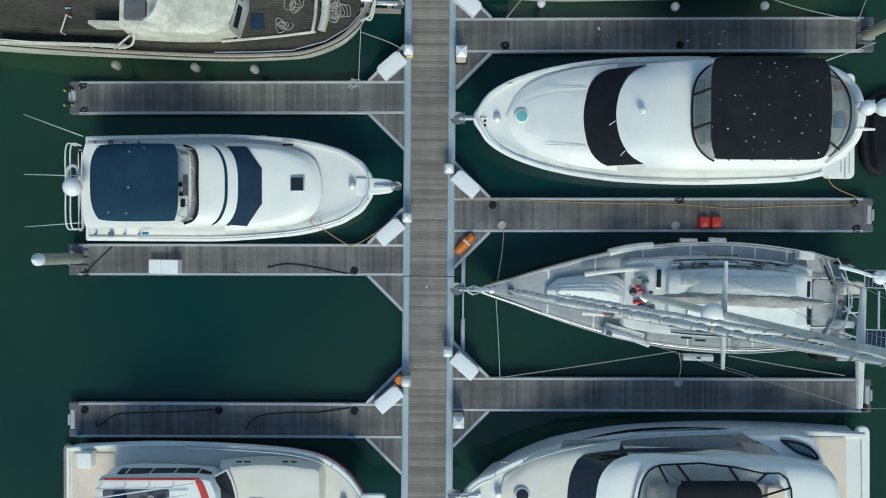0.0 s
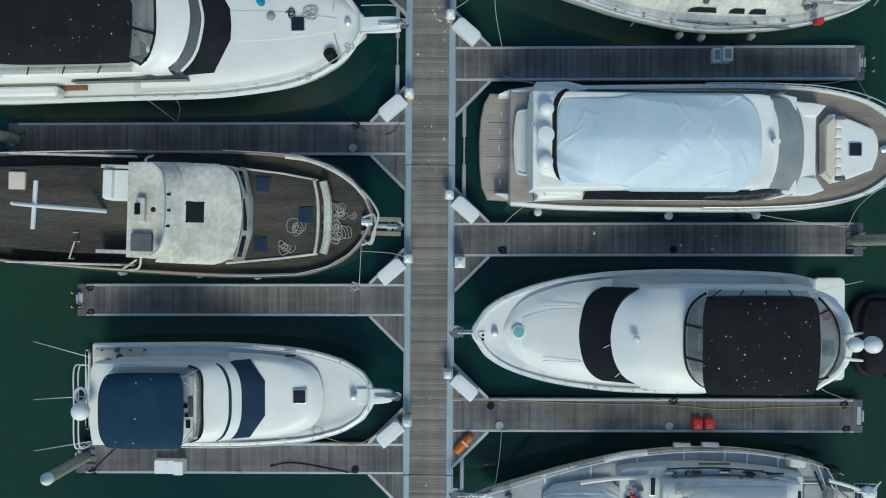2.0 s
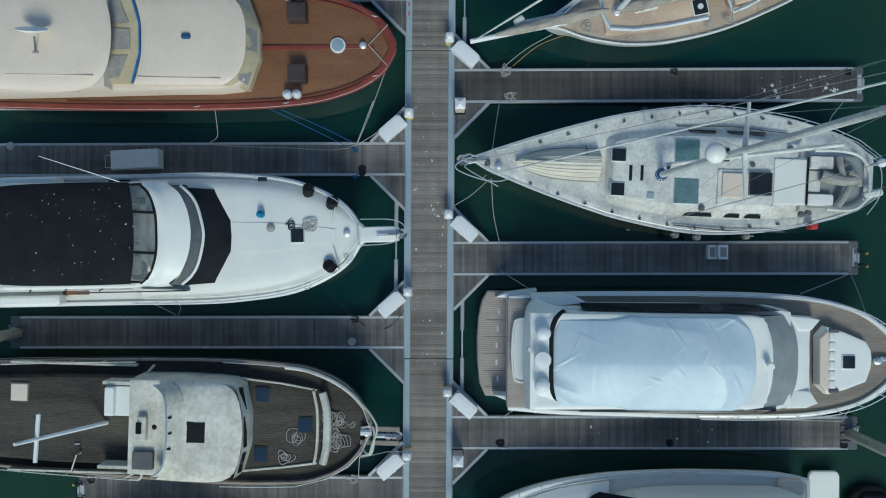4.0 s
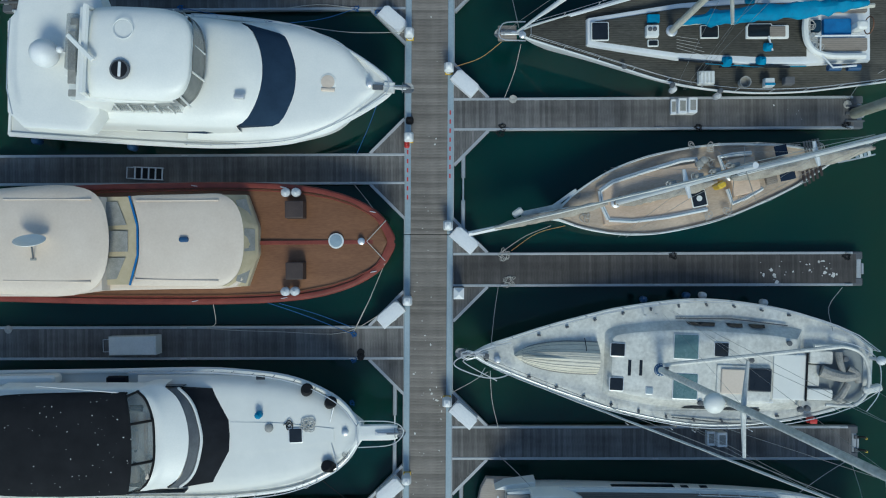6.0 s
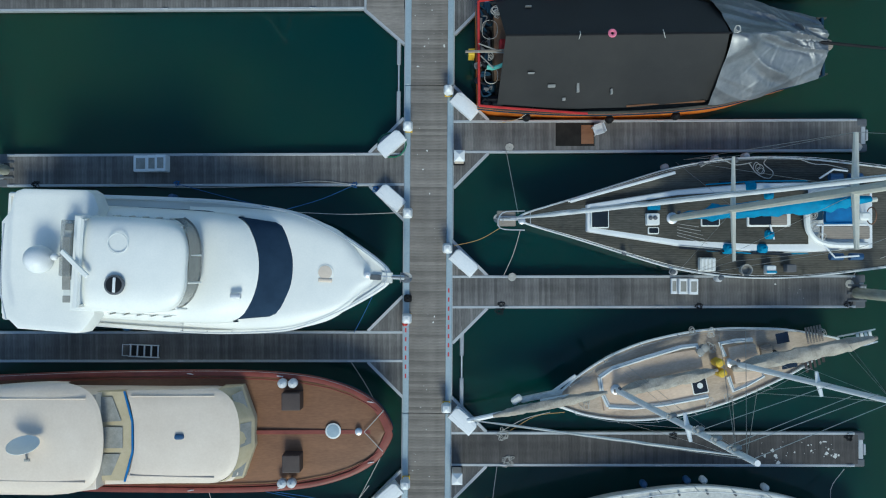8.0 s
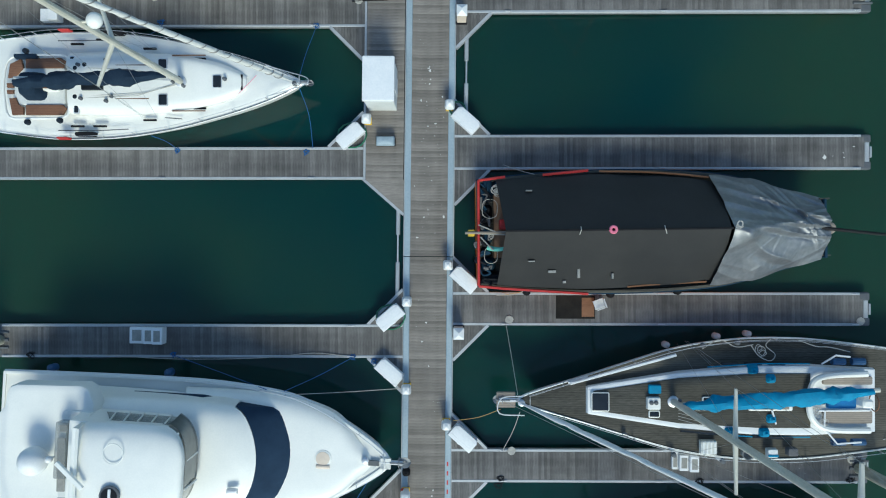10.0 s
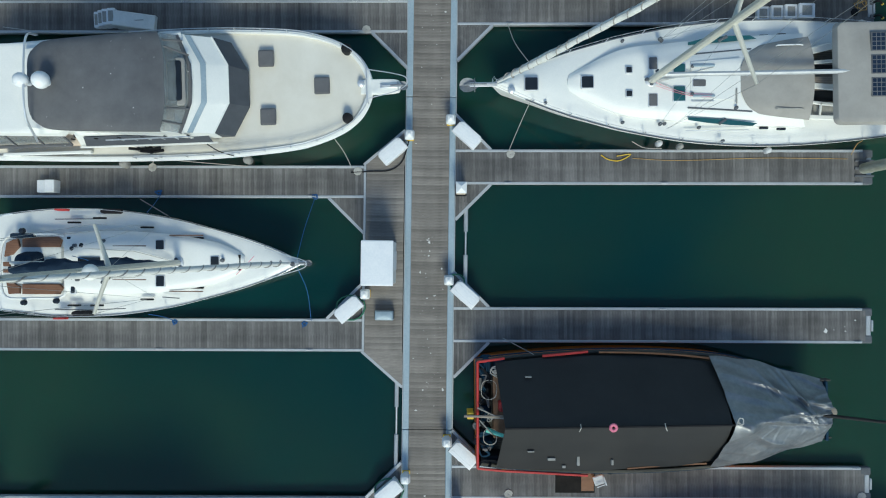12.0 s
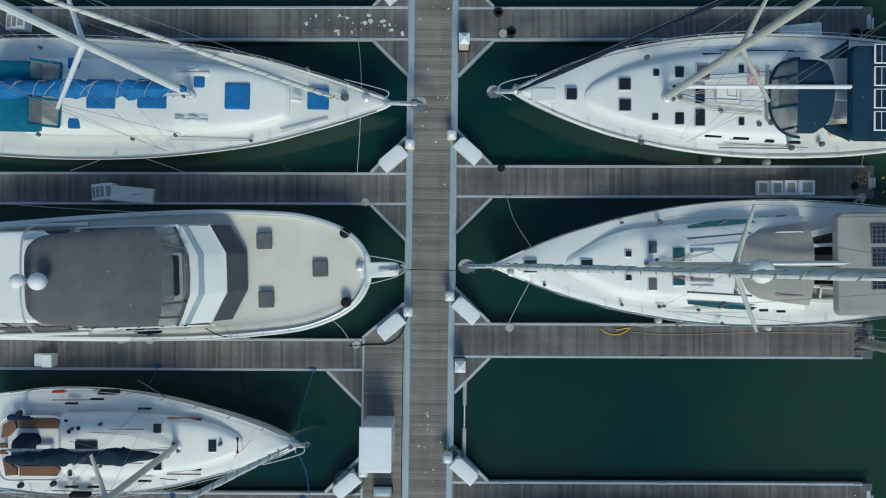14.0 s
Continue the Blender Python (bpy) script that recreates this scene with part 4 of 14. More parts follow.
def mast(boat, x, y, z, top, rake=0.03, r=0.13, mat=None, spreaders=((0.33, 1.3), (0.62, 1.0)), sweep=0.25, lean=0.0, shroud=None, fore=None, aft=None, gear=True):
    """A mast with spreaders and standing rigging. spreaders: (part of the height, half width); fore and aft: the stays' feet."""
    mat = mat or ALLOY
    h = top - z

    def at(k):
        return Vector((x + rake * h * k, y + lean * h * k, z + h * k))

    m = part("mast", Geo().tube([at(0), at(0.5), at(1)], r, 10, r * 0.7), mat, boat)
    if gear:
        part("mast_collar", Geo().lathe([(r * 1.9, z - 0.05), (r * 1.7, z + 0.06), (r * 1.2, z + 0.1)], (x, y, 0), 12), STEEL, m)
        winch(m, x + 0.05, y + r + 0.07, z + 0.8, 0.07)
    for k, half in spreaders:
        c = at(k)
        for s in (-1, 1):
            e = c + Vector((sweep * half, s * half, 0.06))
            part("spreader", Geo().tube([c, e], 0.11, 8, 0.065), mat, m)
    if shroud:
        sx, half, sz = shroud
        for s in (-1, 1):
            for j, (k, ww) in enumerate(spreaders):
                tip = at(k) + Vector((sweep * ww, s * ww, 0.06))
                part("shroud", Geo().tube([(sx + 0.1 * j, s * half, sz), tip], 0.008, 4), WIRE, m)
                nk = spreaders[j + 1] if j + 1 < len(spreaders) else (0.97, 0.05)
                part("shroud", Geo().tube([tip, at(nk[0]) + Vector((sweep * nk[1], s * nk[1], 0))], 0.007, 4), WIRE, m)
                part("shroud", Geo().tube([(sx - 0.35 + 0.7 * j, s * half * 0.95, sz), at(k) + Vector((0, s * 0.1, -0.1))], 0.007, 4), WIRE, m)
    if fore:
        part("forestay", Geo().tube([fore, at(0.97)], 0.010, 4), WIRE, m)
    if aft:
        for s in (-1, 1):
            part("backstay", Geo().tube([(aft[0], aft[1] * s, aft[2]), at(0.99)], 0.008, 4), WIRE, m)
    return at


def furled(boat, p, q, r, mat, name="furled_sail", lumps=0.25, seed=1, end=0.35, taper=0.0):
    """A sail rolled round a stay, its turns drawn by a groove and a darker strip, or bundled in folds along a boom."""
    k = random.Random(seed)
    p, q = Vector(p), Vector(q)
    long = (q - p).length
    n = int(min(120, max(30, long * 7)))
    swell = [k.uniform(-lumps, lumps) for _ in range(25)]
    pull = [k.uniform(-lumps, lumps) for _ in range(25)]
    rolled = name.startswith("furled")
    t = (q - p).normalized()
    s = t.cross(Vector((0, 0, 1))).normalized()
    w = s.cross(t)
    rings = []
    for i in range(n + 1):
        f = i / n
        g = min(int(f * 24), 23)
        e = (1 - math.cos(math.pi * (f * 24 - g))) / 2
        rad = r * (1 + swell[g] * (1 - e) + swell[g + 1] * e) * (1 - taper * f) * (end + (1 - end) * min(1, 6 * f, 6 * (1 - f)))
        c = p + (q - p) * f + s * r * 0.35 * (pull[g] * (1 - e) + pull[g + 1] * e)
        ring = []
        for j in range(14):
            a = 2 * math.pi * j / 14
            if rolled:
                fold = 1 - 0.32 * max(0.0, math.cos((a - long * f * 2.6 - 2 * swell[g]) / 2)) ** 8 + k.uniform(-0.035, 0.035)
            else:
                fold = 1 + 0.10 * math.cos(3 * a + 9 * f + 4 * swell[g]) + 0.05 * math.cos(5 * a - 17 * f) + k.uniform(-0.05, 0.05)
            ring.append(c + rad * fold * (math.cos(a) * s * (1 if rolled else 1.1) + math.sin(a) * w))
        rings.append(ring)
    sail = part(name, Geo().loft(rings, cap0=True, cap1=True), mat, boat)
    if rolled and r > 0.1 and mat is SAILCLOTH:
        # a darker spiral strip that paints the shading between the roll's turns
        turn = []
        for i in range(int(long * 13)):
            f = 0.04 + 0.92 * i / (long * 13)
            g, a = min(int(f * n), n - 1), long * f * 8
            c = (sum(rings[g], Vector()) * (g + 1 - f * n) + sum(rings[g + 1], Vector()) * (f * n - g)) / 14
            turn.append(c + r * (1 - taper * f) * 0.93 * (math.cos(a) * s + math.sin(a) * w))
        part("twist_shade", Geo().tube(turn, r * 0.17, 5), BEIGECLOTH, sail)
    return sail


def boom(boat, x0, z0, x1, z1, r=0.09, mat=None, y0=0.0, y1=0.0):
    return part("boom", Geo().tube([(x0, y0, z0), (x1, y1, z1)], r, 8), mat or ALLOY, boat)


def aerial(boat, p, q, r=0.012, mat=None):
    part("aerial", Geo().tube([p, q], r, 5, r * 0.4), mat or WHITEPAINT, boat)


def canopy(boat, mat, half, z0, z1, crown=0.18, name="canopy", label="", n=3, inset=0.08, edge=0.14, ribs=(), slope=0.0):
    c = bodywork(name, boat, mat, half, z0, z1, inset, crown, edge, 0.0, n, label, slope)
    for x, w in ribs:
        part("bow_frame", Geo().tube([(x, w * u, z1 + crown * (1 - u * u) * 0.9 + 0.012) for u in (-0.97, -0.7, -0.35, 0, 0.35, 0.7, 0.97)], 0.022, 6), mat, c)
    return c


def swim_platform(boat, x0, x1, w, z, mat, slats=0):
    p = part("swim_platform", Geo().slab(rounded(x0, x1, -w, w, 0.25), z - 0.14, z, 0.02, 0, 0.03), mat, boat)
    for i in range(slats):
        y = -w * 0.85 + 1.7 * w * i / max(1, slats - 1)
        part("slat", Geo().box((x0 + x1) / 2, y, z - 0.005, (x1 - x0) * 0.75, 0.05, 0.03), TEAKGREY, p)
    return p



# ---- boats on the west side, bows to the walkway ----
def cruiser_red_stripe():
    b = thing("fishing_cruiser", pose(-2.91, -12.21, 0, 0, 0, -179.36), "white fishing cruiser with a red stripe and open stern cockpit", "motor boat", "motor boats")
    h = Hull(b, [(0, 0.03), (0.38, 0.78), (0.92, 1.39), (1.72, 1.92), (2.79, 2.25), (4.39, 2.44), (7.11, 2.58), (10.61, 2.61), (14.3, 2.39)], 2.3, 1.75, GEL, BEIGEDECK, drop=0.12, gunwale=0.13, pointed=False, rub=STEEL, stripe=RED)
    h.rail(0.1, 8.34, 0.55, 7, nose=0.4)
    block("bow_platform", b, GEL, -1.05, 0.36, -0.34, 0.34, 2.15, 2.32, 0.2)
    windlass(b, 0.94, 0, 2.25)
    bodywork("cabin_trunk", b, BEIGEDECK, [(1.79, 1.43), (2.71, 1.9), (4.56, 2.07), (6.54, 1.91), (6.81, 1.82)], 2.0, 2.75, 0.18, 0.06, 0.12)
    hatch(b, 4.91, 0.0, 0.68, 0.73, 2.80)
    bodywork("deckhouse", b, GEL, [(6.87, 0.98), (7.18, 1.56), (10.61, 1.72), (11.96, 1.5)], 2.0, 3.45, 0.12, 0.05, 0.08, n=2)
    for s in (-1, 1):
        part("side_window", Geo().sheet([[(6.99 + 0.6 * i, s * (1.7 - (0.0 if i else 0.2)), 2.7) for i in range(8)], [(6.99 + 0.6 * i, s * (1.7 - 0.09 - (0.0 if i else 0.2)), 3.28) for i in range(8)]], 0.04), SMOKED, b)
        for i in range(4):
            part("window_post", Geo().tube([(7.44 + 1.1 * i, s * (1.7 + 0.03), 2.68), (7.44 + 1.1 * i, s * (1.7 - 0.05), 3.32)], 0.03, 5), GEL, b)
    block("cockpit_sole", b, CREAM, 11.96, 14.05, -2.15, 2.15, 1.55, 1.72, 0.1)
    block("bait_box", b, GEL, 12.9, 13.62, -2.26, -1.51, 1.7, 2.15, 0.06)
    swim_platform(b, 14.72, 15.17, 2.23, 0.45, TEAKGREY, 7)
    for x in (5.37, 5.75, 3.2, 3.6):
        part("vent", Geo().box(x, -1.97, 2.6, 0.28, 0.07, 0.05), BLACKRUBBER, b)
    bodywork("flybridge", b, GEL, [(6.35, 0.6), (6.55, 1.35), (6.85, 1.62), (8.5, 1.70), (11.75, 1.60)], 3.4, 3.95, 0.05, 0.02, 0.06, n=3)
    for k in (-1, 1):
        part("trim_stripe", Geo().box(9.3, k * 1.6, 3.93, 4.3, 0.10, 0.05), RED, b, "red trim stripe")
        part("bridge_rail", Geo().tube([(8.2, k * 1.35, 4.4), (11.6, k * 1.3, 4.4)], 0.025, 6), STEEL, b)
        for i in range(4):
            part("rail_post", Geo().tube([(8.3 + 1.08 * i, k * 1.34, 3.9), (8.3 + 1.08 * i, k * 1.34, 4.4)], 0.02, 5), STEEL, b)
    swath("trim_stripe", b, RED, 6.62, 6.95, 1.52, 1.5, 3.97, 4.0, 0.42, 0.38, label="red trim stripe")
    swath("windscreen", b, SMOKED, 5.82, 6.38, 1.66, 1.6, 2.8, 3.5, 0.45, 0.22, base=2.0)
    for k in (-1, 1):
        part("screen_post", Geo().tube([(6.27, k * 1.68, 2.82), (6.6, k * 1.6, 3.5)], 0.06, 6), WHITEPAINT, b)
    part("screen_sill", Geo().tube([(5.8 + 0.45 * (y / 1.66) ** 2, y, 2.84) for y in (-1.66, -1.1, -0.55, 0, 0.55, 1.1, 1.66)], 0.06, 6), WHITEPAINT, b)
    part("screen_post", Geo().tube([(5.8, 0, 2.84), (6.36, 0, 3.52)], 0.05, 6), WHITEPAINT, b)
    block("bridge_well", b, CORNER, 8.47, 11.52, -1.16, 1.16, 3.9, 3.985, 0.1)
    block("helm_console", b, GEL, 8.5, 9.1, -0.7, 0.7, 3.95, 4.35, 0.12, inset=0.06)
    block("bridge_bench", b, NAVYCLOTH, 10.4, 11.0, -0.95, 0.95, 3.95, 4.25, 0.1)
    for i in range(9):
        loose_line(b, 9.3 + 0.26 * i, -0.9 + 0.22 * i, 4.05, 0.6, (ROPE, ROPEDARK, ROPEBLUE, RED)[i % 4], 200 + i, 14)
    for i, (y0, x1, y1) in enumerate(((-1.45, 12.2, -0.9), (-0.95, 12.6, -0.3), (1.45, 12.2, 0.9))):
        part("outrigger_pole", Geo().tube([(7.35 + 0.3 * i, y0, 4.15), (x1, y1, 4.75)], 0.035), STEEL, b)


cruiser_red_stripe()


def sportfisher_navy():
    b = thing("flybridge_cruiser", pose(-2.66, 2.6, 0, 0, 0, 180.6), "white flybridge cruiser with navy canvas canopy and black windscreen cover", "motor boat", "motor boats")
    h = Hull(b, [(0.00, 0.05), (0.00, 0.43), (0.23, 0.81), (0.49, 1.14), (1.04, 1.49), (1.58, 1.75), (2.95, 2.12), (4.31, 2.31), (7.06, 2.49), (9.81, 2.49), (13.79, 2.45)], 2.15, 1.6, GEL, NONSKID, drop=0.10, gunwale=0.14, pointed=False, rub=WHITEPAINT)
    h.rail(0.15, 11.02, 0.55, 9, nose=0.1, sides=(-1, 1))
    bodywork("bow_platform", b, GEL, [(-1.04, 0.11), (-0.85, 0.31), (-0.05, 0.4), (0.76, 0.4)], 2.0, 2.2, 0.02, 0.01, 0.04, n=2)
    anchor(b, -1.07, 2.28, size=0.5)
    windlass(b, 0.9, -0.03, 2.2)
    hatch(b, 3.42, -0.08, 0.69, 0.72, 2.53)
    for y in (446, 575):
        part("vent", Geo().box(3.94, -1.97 if y == 446 else 1.53, 2.1, 0.5, 0.09, 0.12), BLACKRUBBER, b)
    # saloon with its black-covered windscreen
    for s in (-1, 1):
        for x in (8.05, 9.65, 11.42):
            part("canopy_leg", Geo().tube([(x - 0.2, s * 1.58, 3.7), (x, s * 1.46, 5.2)], 0.025, 6), STEEL, b)
    part("canopy_skirt", Geo().sheet([[(8.06, -1.51, 4.9), (11.54, -1.46, 4.9)], [(8.06, -1.68, 3.7), (11.78, -1.68, 3.7)]], 0.01), CLEARVINYL, b)
    # light gear on the arch behind the bridge
    arch = Geo()
    for dx in (0, 0.22):
        arch.tube(spline([(12.97 + dx, -1.76, 3.6), (13.23 + dx, -1.69, 4.0), (13.23 + dx, -0.05, 4.05), (13.23 + dx, 1.86, 4.0), (12.97 + dx, 1.99, 3.6)], 5), 0.035)
    part("gear_arch", arch, WHITEPAINT, b)
    dome(b, 12.92, 0.18, 4.25, 0.42, flat=0.8)
    part("life_ring", Geo().tube([(13.1 + 0.25 * math.cos(a), -0.49 + 0.32 * math.sin(a), 4.12) for a in [2 * math.pi * i / 14 for i in range(15)]], 0.07), WHITEVINYL, b)
    for y, ex, ey in ((455, 80, 452), (534, 82, 533), (601, 85, 625)):
        aerial(b, (12.79, (y - 520) * -0.0265, 3.8), (12.79 + 2.2, (ey - 520) * -0.0285, 4.6), 0.02)
    # stern cockpit
    block("cockpit_sole", b, CREAM, 11.27, 13.82, -2.23, -1.79, 1.4, 1.62, 0.05)
    swim_platform(b, 14.51, 14.79, 2.03, 0.45, GEL)
    deck_cleat(b, 12.15, -2.34, 1.7)
    deck_cleat(b, 4.29, 2.08, 2.08)
    deck_cleat(b, 5.1, -2.38, 2.08)
    loose_line(b, 2.73, 1.5, 2.1, 0.7, ROPEYELLOW, 3, 9, r=0.016)
    for x, y, mt, r in ((13.05, -1.5, BLUEVINYL, 0.24), (12.45, -1.85, GREEN, 0.2), (12.7, -1.42, ORANGE, 0.2)):
        part("buoy", Geo().lathe([(r * math.cos(a), 1.55 + r * math.sin(a)) for a in [radians(d) for d in (-85, -50, -20, 10, 40, 65, 86)]], (x, y, 0), 12), mt, b, {BLUEVINYL: "dark blue", GREEN: "green", ORANGE: "orange"}[mt] + " mooring buoy")
    block("blue_cloth", b, TURQUOISE, 10.66, 10.98, 2.11, 2.24, 1.85, 1.9, 0.03)
    skin("cabin_trunk", b, GEL, [[(2.38, 0, 2.06), (2.46, 0.72, 2.06), (2.8, 1.37, 2.05), (3.73, 1.79, 2.02), (5.08, 2.03, 1.98), (6.99, 2.12, 1.94)], [(2.95, 0, 2.4), (3.01, 0.64, 2.4), (3.28, 1.14, 2.38), (4.06, 1.57, 2.36), (5.13, 1.8, 2.34), (6.88, 1.92, 2.3)], [(4.16, 0, 2.5), (4.16, 0.58, 2.5), (4.42, 1.02, 2.48), (4.96, 1.37, 2.46), (5.64, 1.64, 2.44), (6.84, 1.86, 2.4)], [(5.16, 0, 2.54), (5.16, 0.58, 2.54), (5.34, 0.96, 2.52), (5.76, 1.33, 2.5), (6.16, 1.6, 2.48), (6.84, 1.81, 2.44)]], mid=0.01, n=14, cuts=5)
    bodywork("saloon", b, GEL, [(7.0, 1.2), (7.4, 1.7), (9.47, 1.8), (12.6, 1.8)], 1.5, 3.0, 0.03, 0.0, 0.05, n=2)
    bodywork("side_house", b, GEL, [(5.6, 1.7), (6.5, 1.85), (9.47, 1.9), (12.4, 1.86)], 1.5, 2.4, 0.03, 0.0, 0.05, n=1)
    skin("windscreen_cover", b, DARKBLUEMESH, [[(5.07, 0, 2.56), (5.07, 0.82, 2.56), (5.82, 1.86, 2.54)], [(6, 0, 3.2), (6.02, 0.68, 3.2), (6.14, 1.21, 3.18), (6.36, 1.6, 3.12), (6.59, 1.8, 3.05)]], mid=0.01, thick=0.03, straight=(True, False), n=14, base=2.2, label="navy mesh windscreen cover")
    skin("bridge_cowl", b, GEL, [[(6, 0, 3.2), (6.02, 0.68, 3.2), (6.14, 1.21, 3.18), (6.36, 1.6, 3.12), (6.59, 1.8, 3.05)], [(6.4, 0, 3.42), (6.42, 0.74, 3.42), (6.58, 1.28, 3.4), (6.84, 1.65, 3.36), (7.14, 1.83, 3.3)], [(7.65, 0, 3.78), (7.64, 0.94, 3.78), (7.7, 1.33, 3.76), (7.89, 1.61, 3.74), (8.29, 1.76, 3.7)]], mid=0.02, side=(0.05, 0.9), cuts=5)
    skin("trim_stripe", b, NAVYCLOTH, [[(6.39, 0, 3.45), (6.42, 0.74, 3.45), (6.58, 1.28, 3.43), (6.82, 1.65, 3.39), (7.13, 1.83, 3.33)], [(6.51, 0, 3.49), (6.54, 0.73, 3.49), (6.7, 1.27, 3.47), (6.92, 1.62, 3.43), (7.16, 1.8, 3.37)]], mid=0.02, thick=0.02, label="navy trim line")
    edging("screen_frame", b, BLACKRUBBER, [(7.65, 0, 3.78), (7.64, 0.94, 3.78), (7.7, 1.33, 3.76), (7.89, 1.61, 3.74), (8.29, 1.76, 3.7)], mid=0.02, r=0.055)
    skin("flybridge", b, GEL, [[(7.77, 0, 3.8), (7.76, 0.94, 3.8), (7.84, 1.33, 3.8), (8, 1.56, 3.8), (8.34, 1.67, 3.78)], [(9, 0, 3.72), (9, 0.95, 3.72), (9, 1.4, 3.72), (9, 1.62, 3.72), (9.01, 1.79, 3.7)], [(12.35, 0, 3.7), (12.36, 0.96, 3.7), (12.36, 1.44, 3.7), (12.35, 1.66, 3.7), (12.37, 1.88, 3.66)], [(12.92, 0, 3.7), (12.9, 0.82, 3.7), (12.87, 1.27, 3.7), (12.82, 1.62, 3.7), (12.76, 1.86, 3.66)]], mid=0.04, side=(0.05, 0.8), cuts=5)
    skin("venturi_screen", b, CLEARVINYL, [[(7.77, 0, 3.8), (7.76, 0.94, 3.8), (7.84, 1.33, 3.8), (8, 1.56, 3.8), (8.34, 1.67, 3.78)], [(7.81, 0, 4.1), (7.82, 0.94, 4.1), (7.89, 1.32, 4.1), (8.04, 1.54, 4.1), (8.37, 1.66, 4.1)]], mid=0.03, thick=0.01)
    block("bridge_console", b, GELGREY, 8.01, 8.52, -1.35, 1.5, 3.7, 3.95, 0.1)
    for x, y, w in ((8.35, 0.05, 0.2), (8.3, 0.48, 0.16), (8.23, 0.89, 0.34), (8.12, 0.1, 0.9)):
        part("instrument", Geo().box(x, y, 3.93, 0.2, w, 0.1), SMOKED if w < 0.5 else GREYCLOTH, b)
    part("screen_brace", Geo().tube([(7.74, -0.63, 4.0), (8.02, -1.24, 5.1)], 0.02, 5).tube([(7.7, 0.66, 4.0), (8.05, 1.38, 5.1)], 0.02, 5), STEEL, b)
    skin("canopy", b, NAVYCLOTH, [[(7.91, 0, 5.4), (7.94, 0.88, 5.37), (8.02, 1.36, 5.3), (8.16, 1.6, 5.18)], [(8.44, 0, 5.48), (8.46, 0.9, 5.44), (8.5, 1.36, 5.34), (8.56, 1.64, 5.18)], [(10.01, 0, 5.5), (10.02, 0.9, 5.46), (10.07, 1.38, 5.36), (10.15, 1.65, 5.18)], [(11.25, 0, 5.44), (11.27, 0.85, 5.4), (11.3, 1.33, 5.3), (11.32, 1.6, 5.14)], [(11.73, 0, 5.32), (11.72, 0.7, 5.3), (11.66, 1.15, 5.22), (11.57, 1.45, 5.1)]], mid=0.04, side=(0.03, 0.2), thick=0.03, cuts=6, label="navy canvas canopy")
    for y in (-2.18, 2.19):
        for px_, r in ((11.2, 0.05), (11.9, 0.05), (12.55, 0.12), (13.3, 0.05)):
            part("rod_holder", Geo().lathe([(r, 1.6), (r, 1.72), (r * 0.5, 1.73)], (px_, y, 0), 10), CORNER, b)


sportfisher_navy()


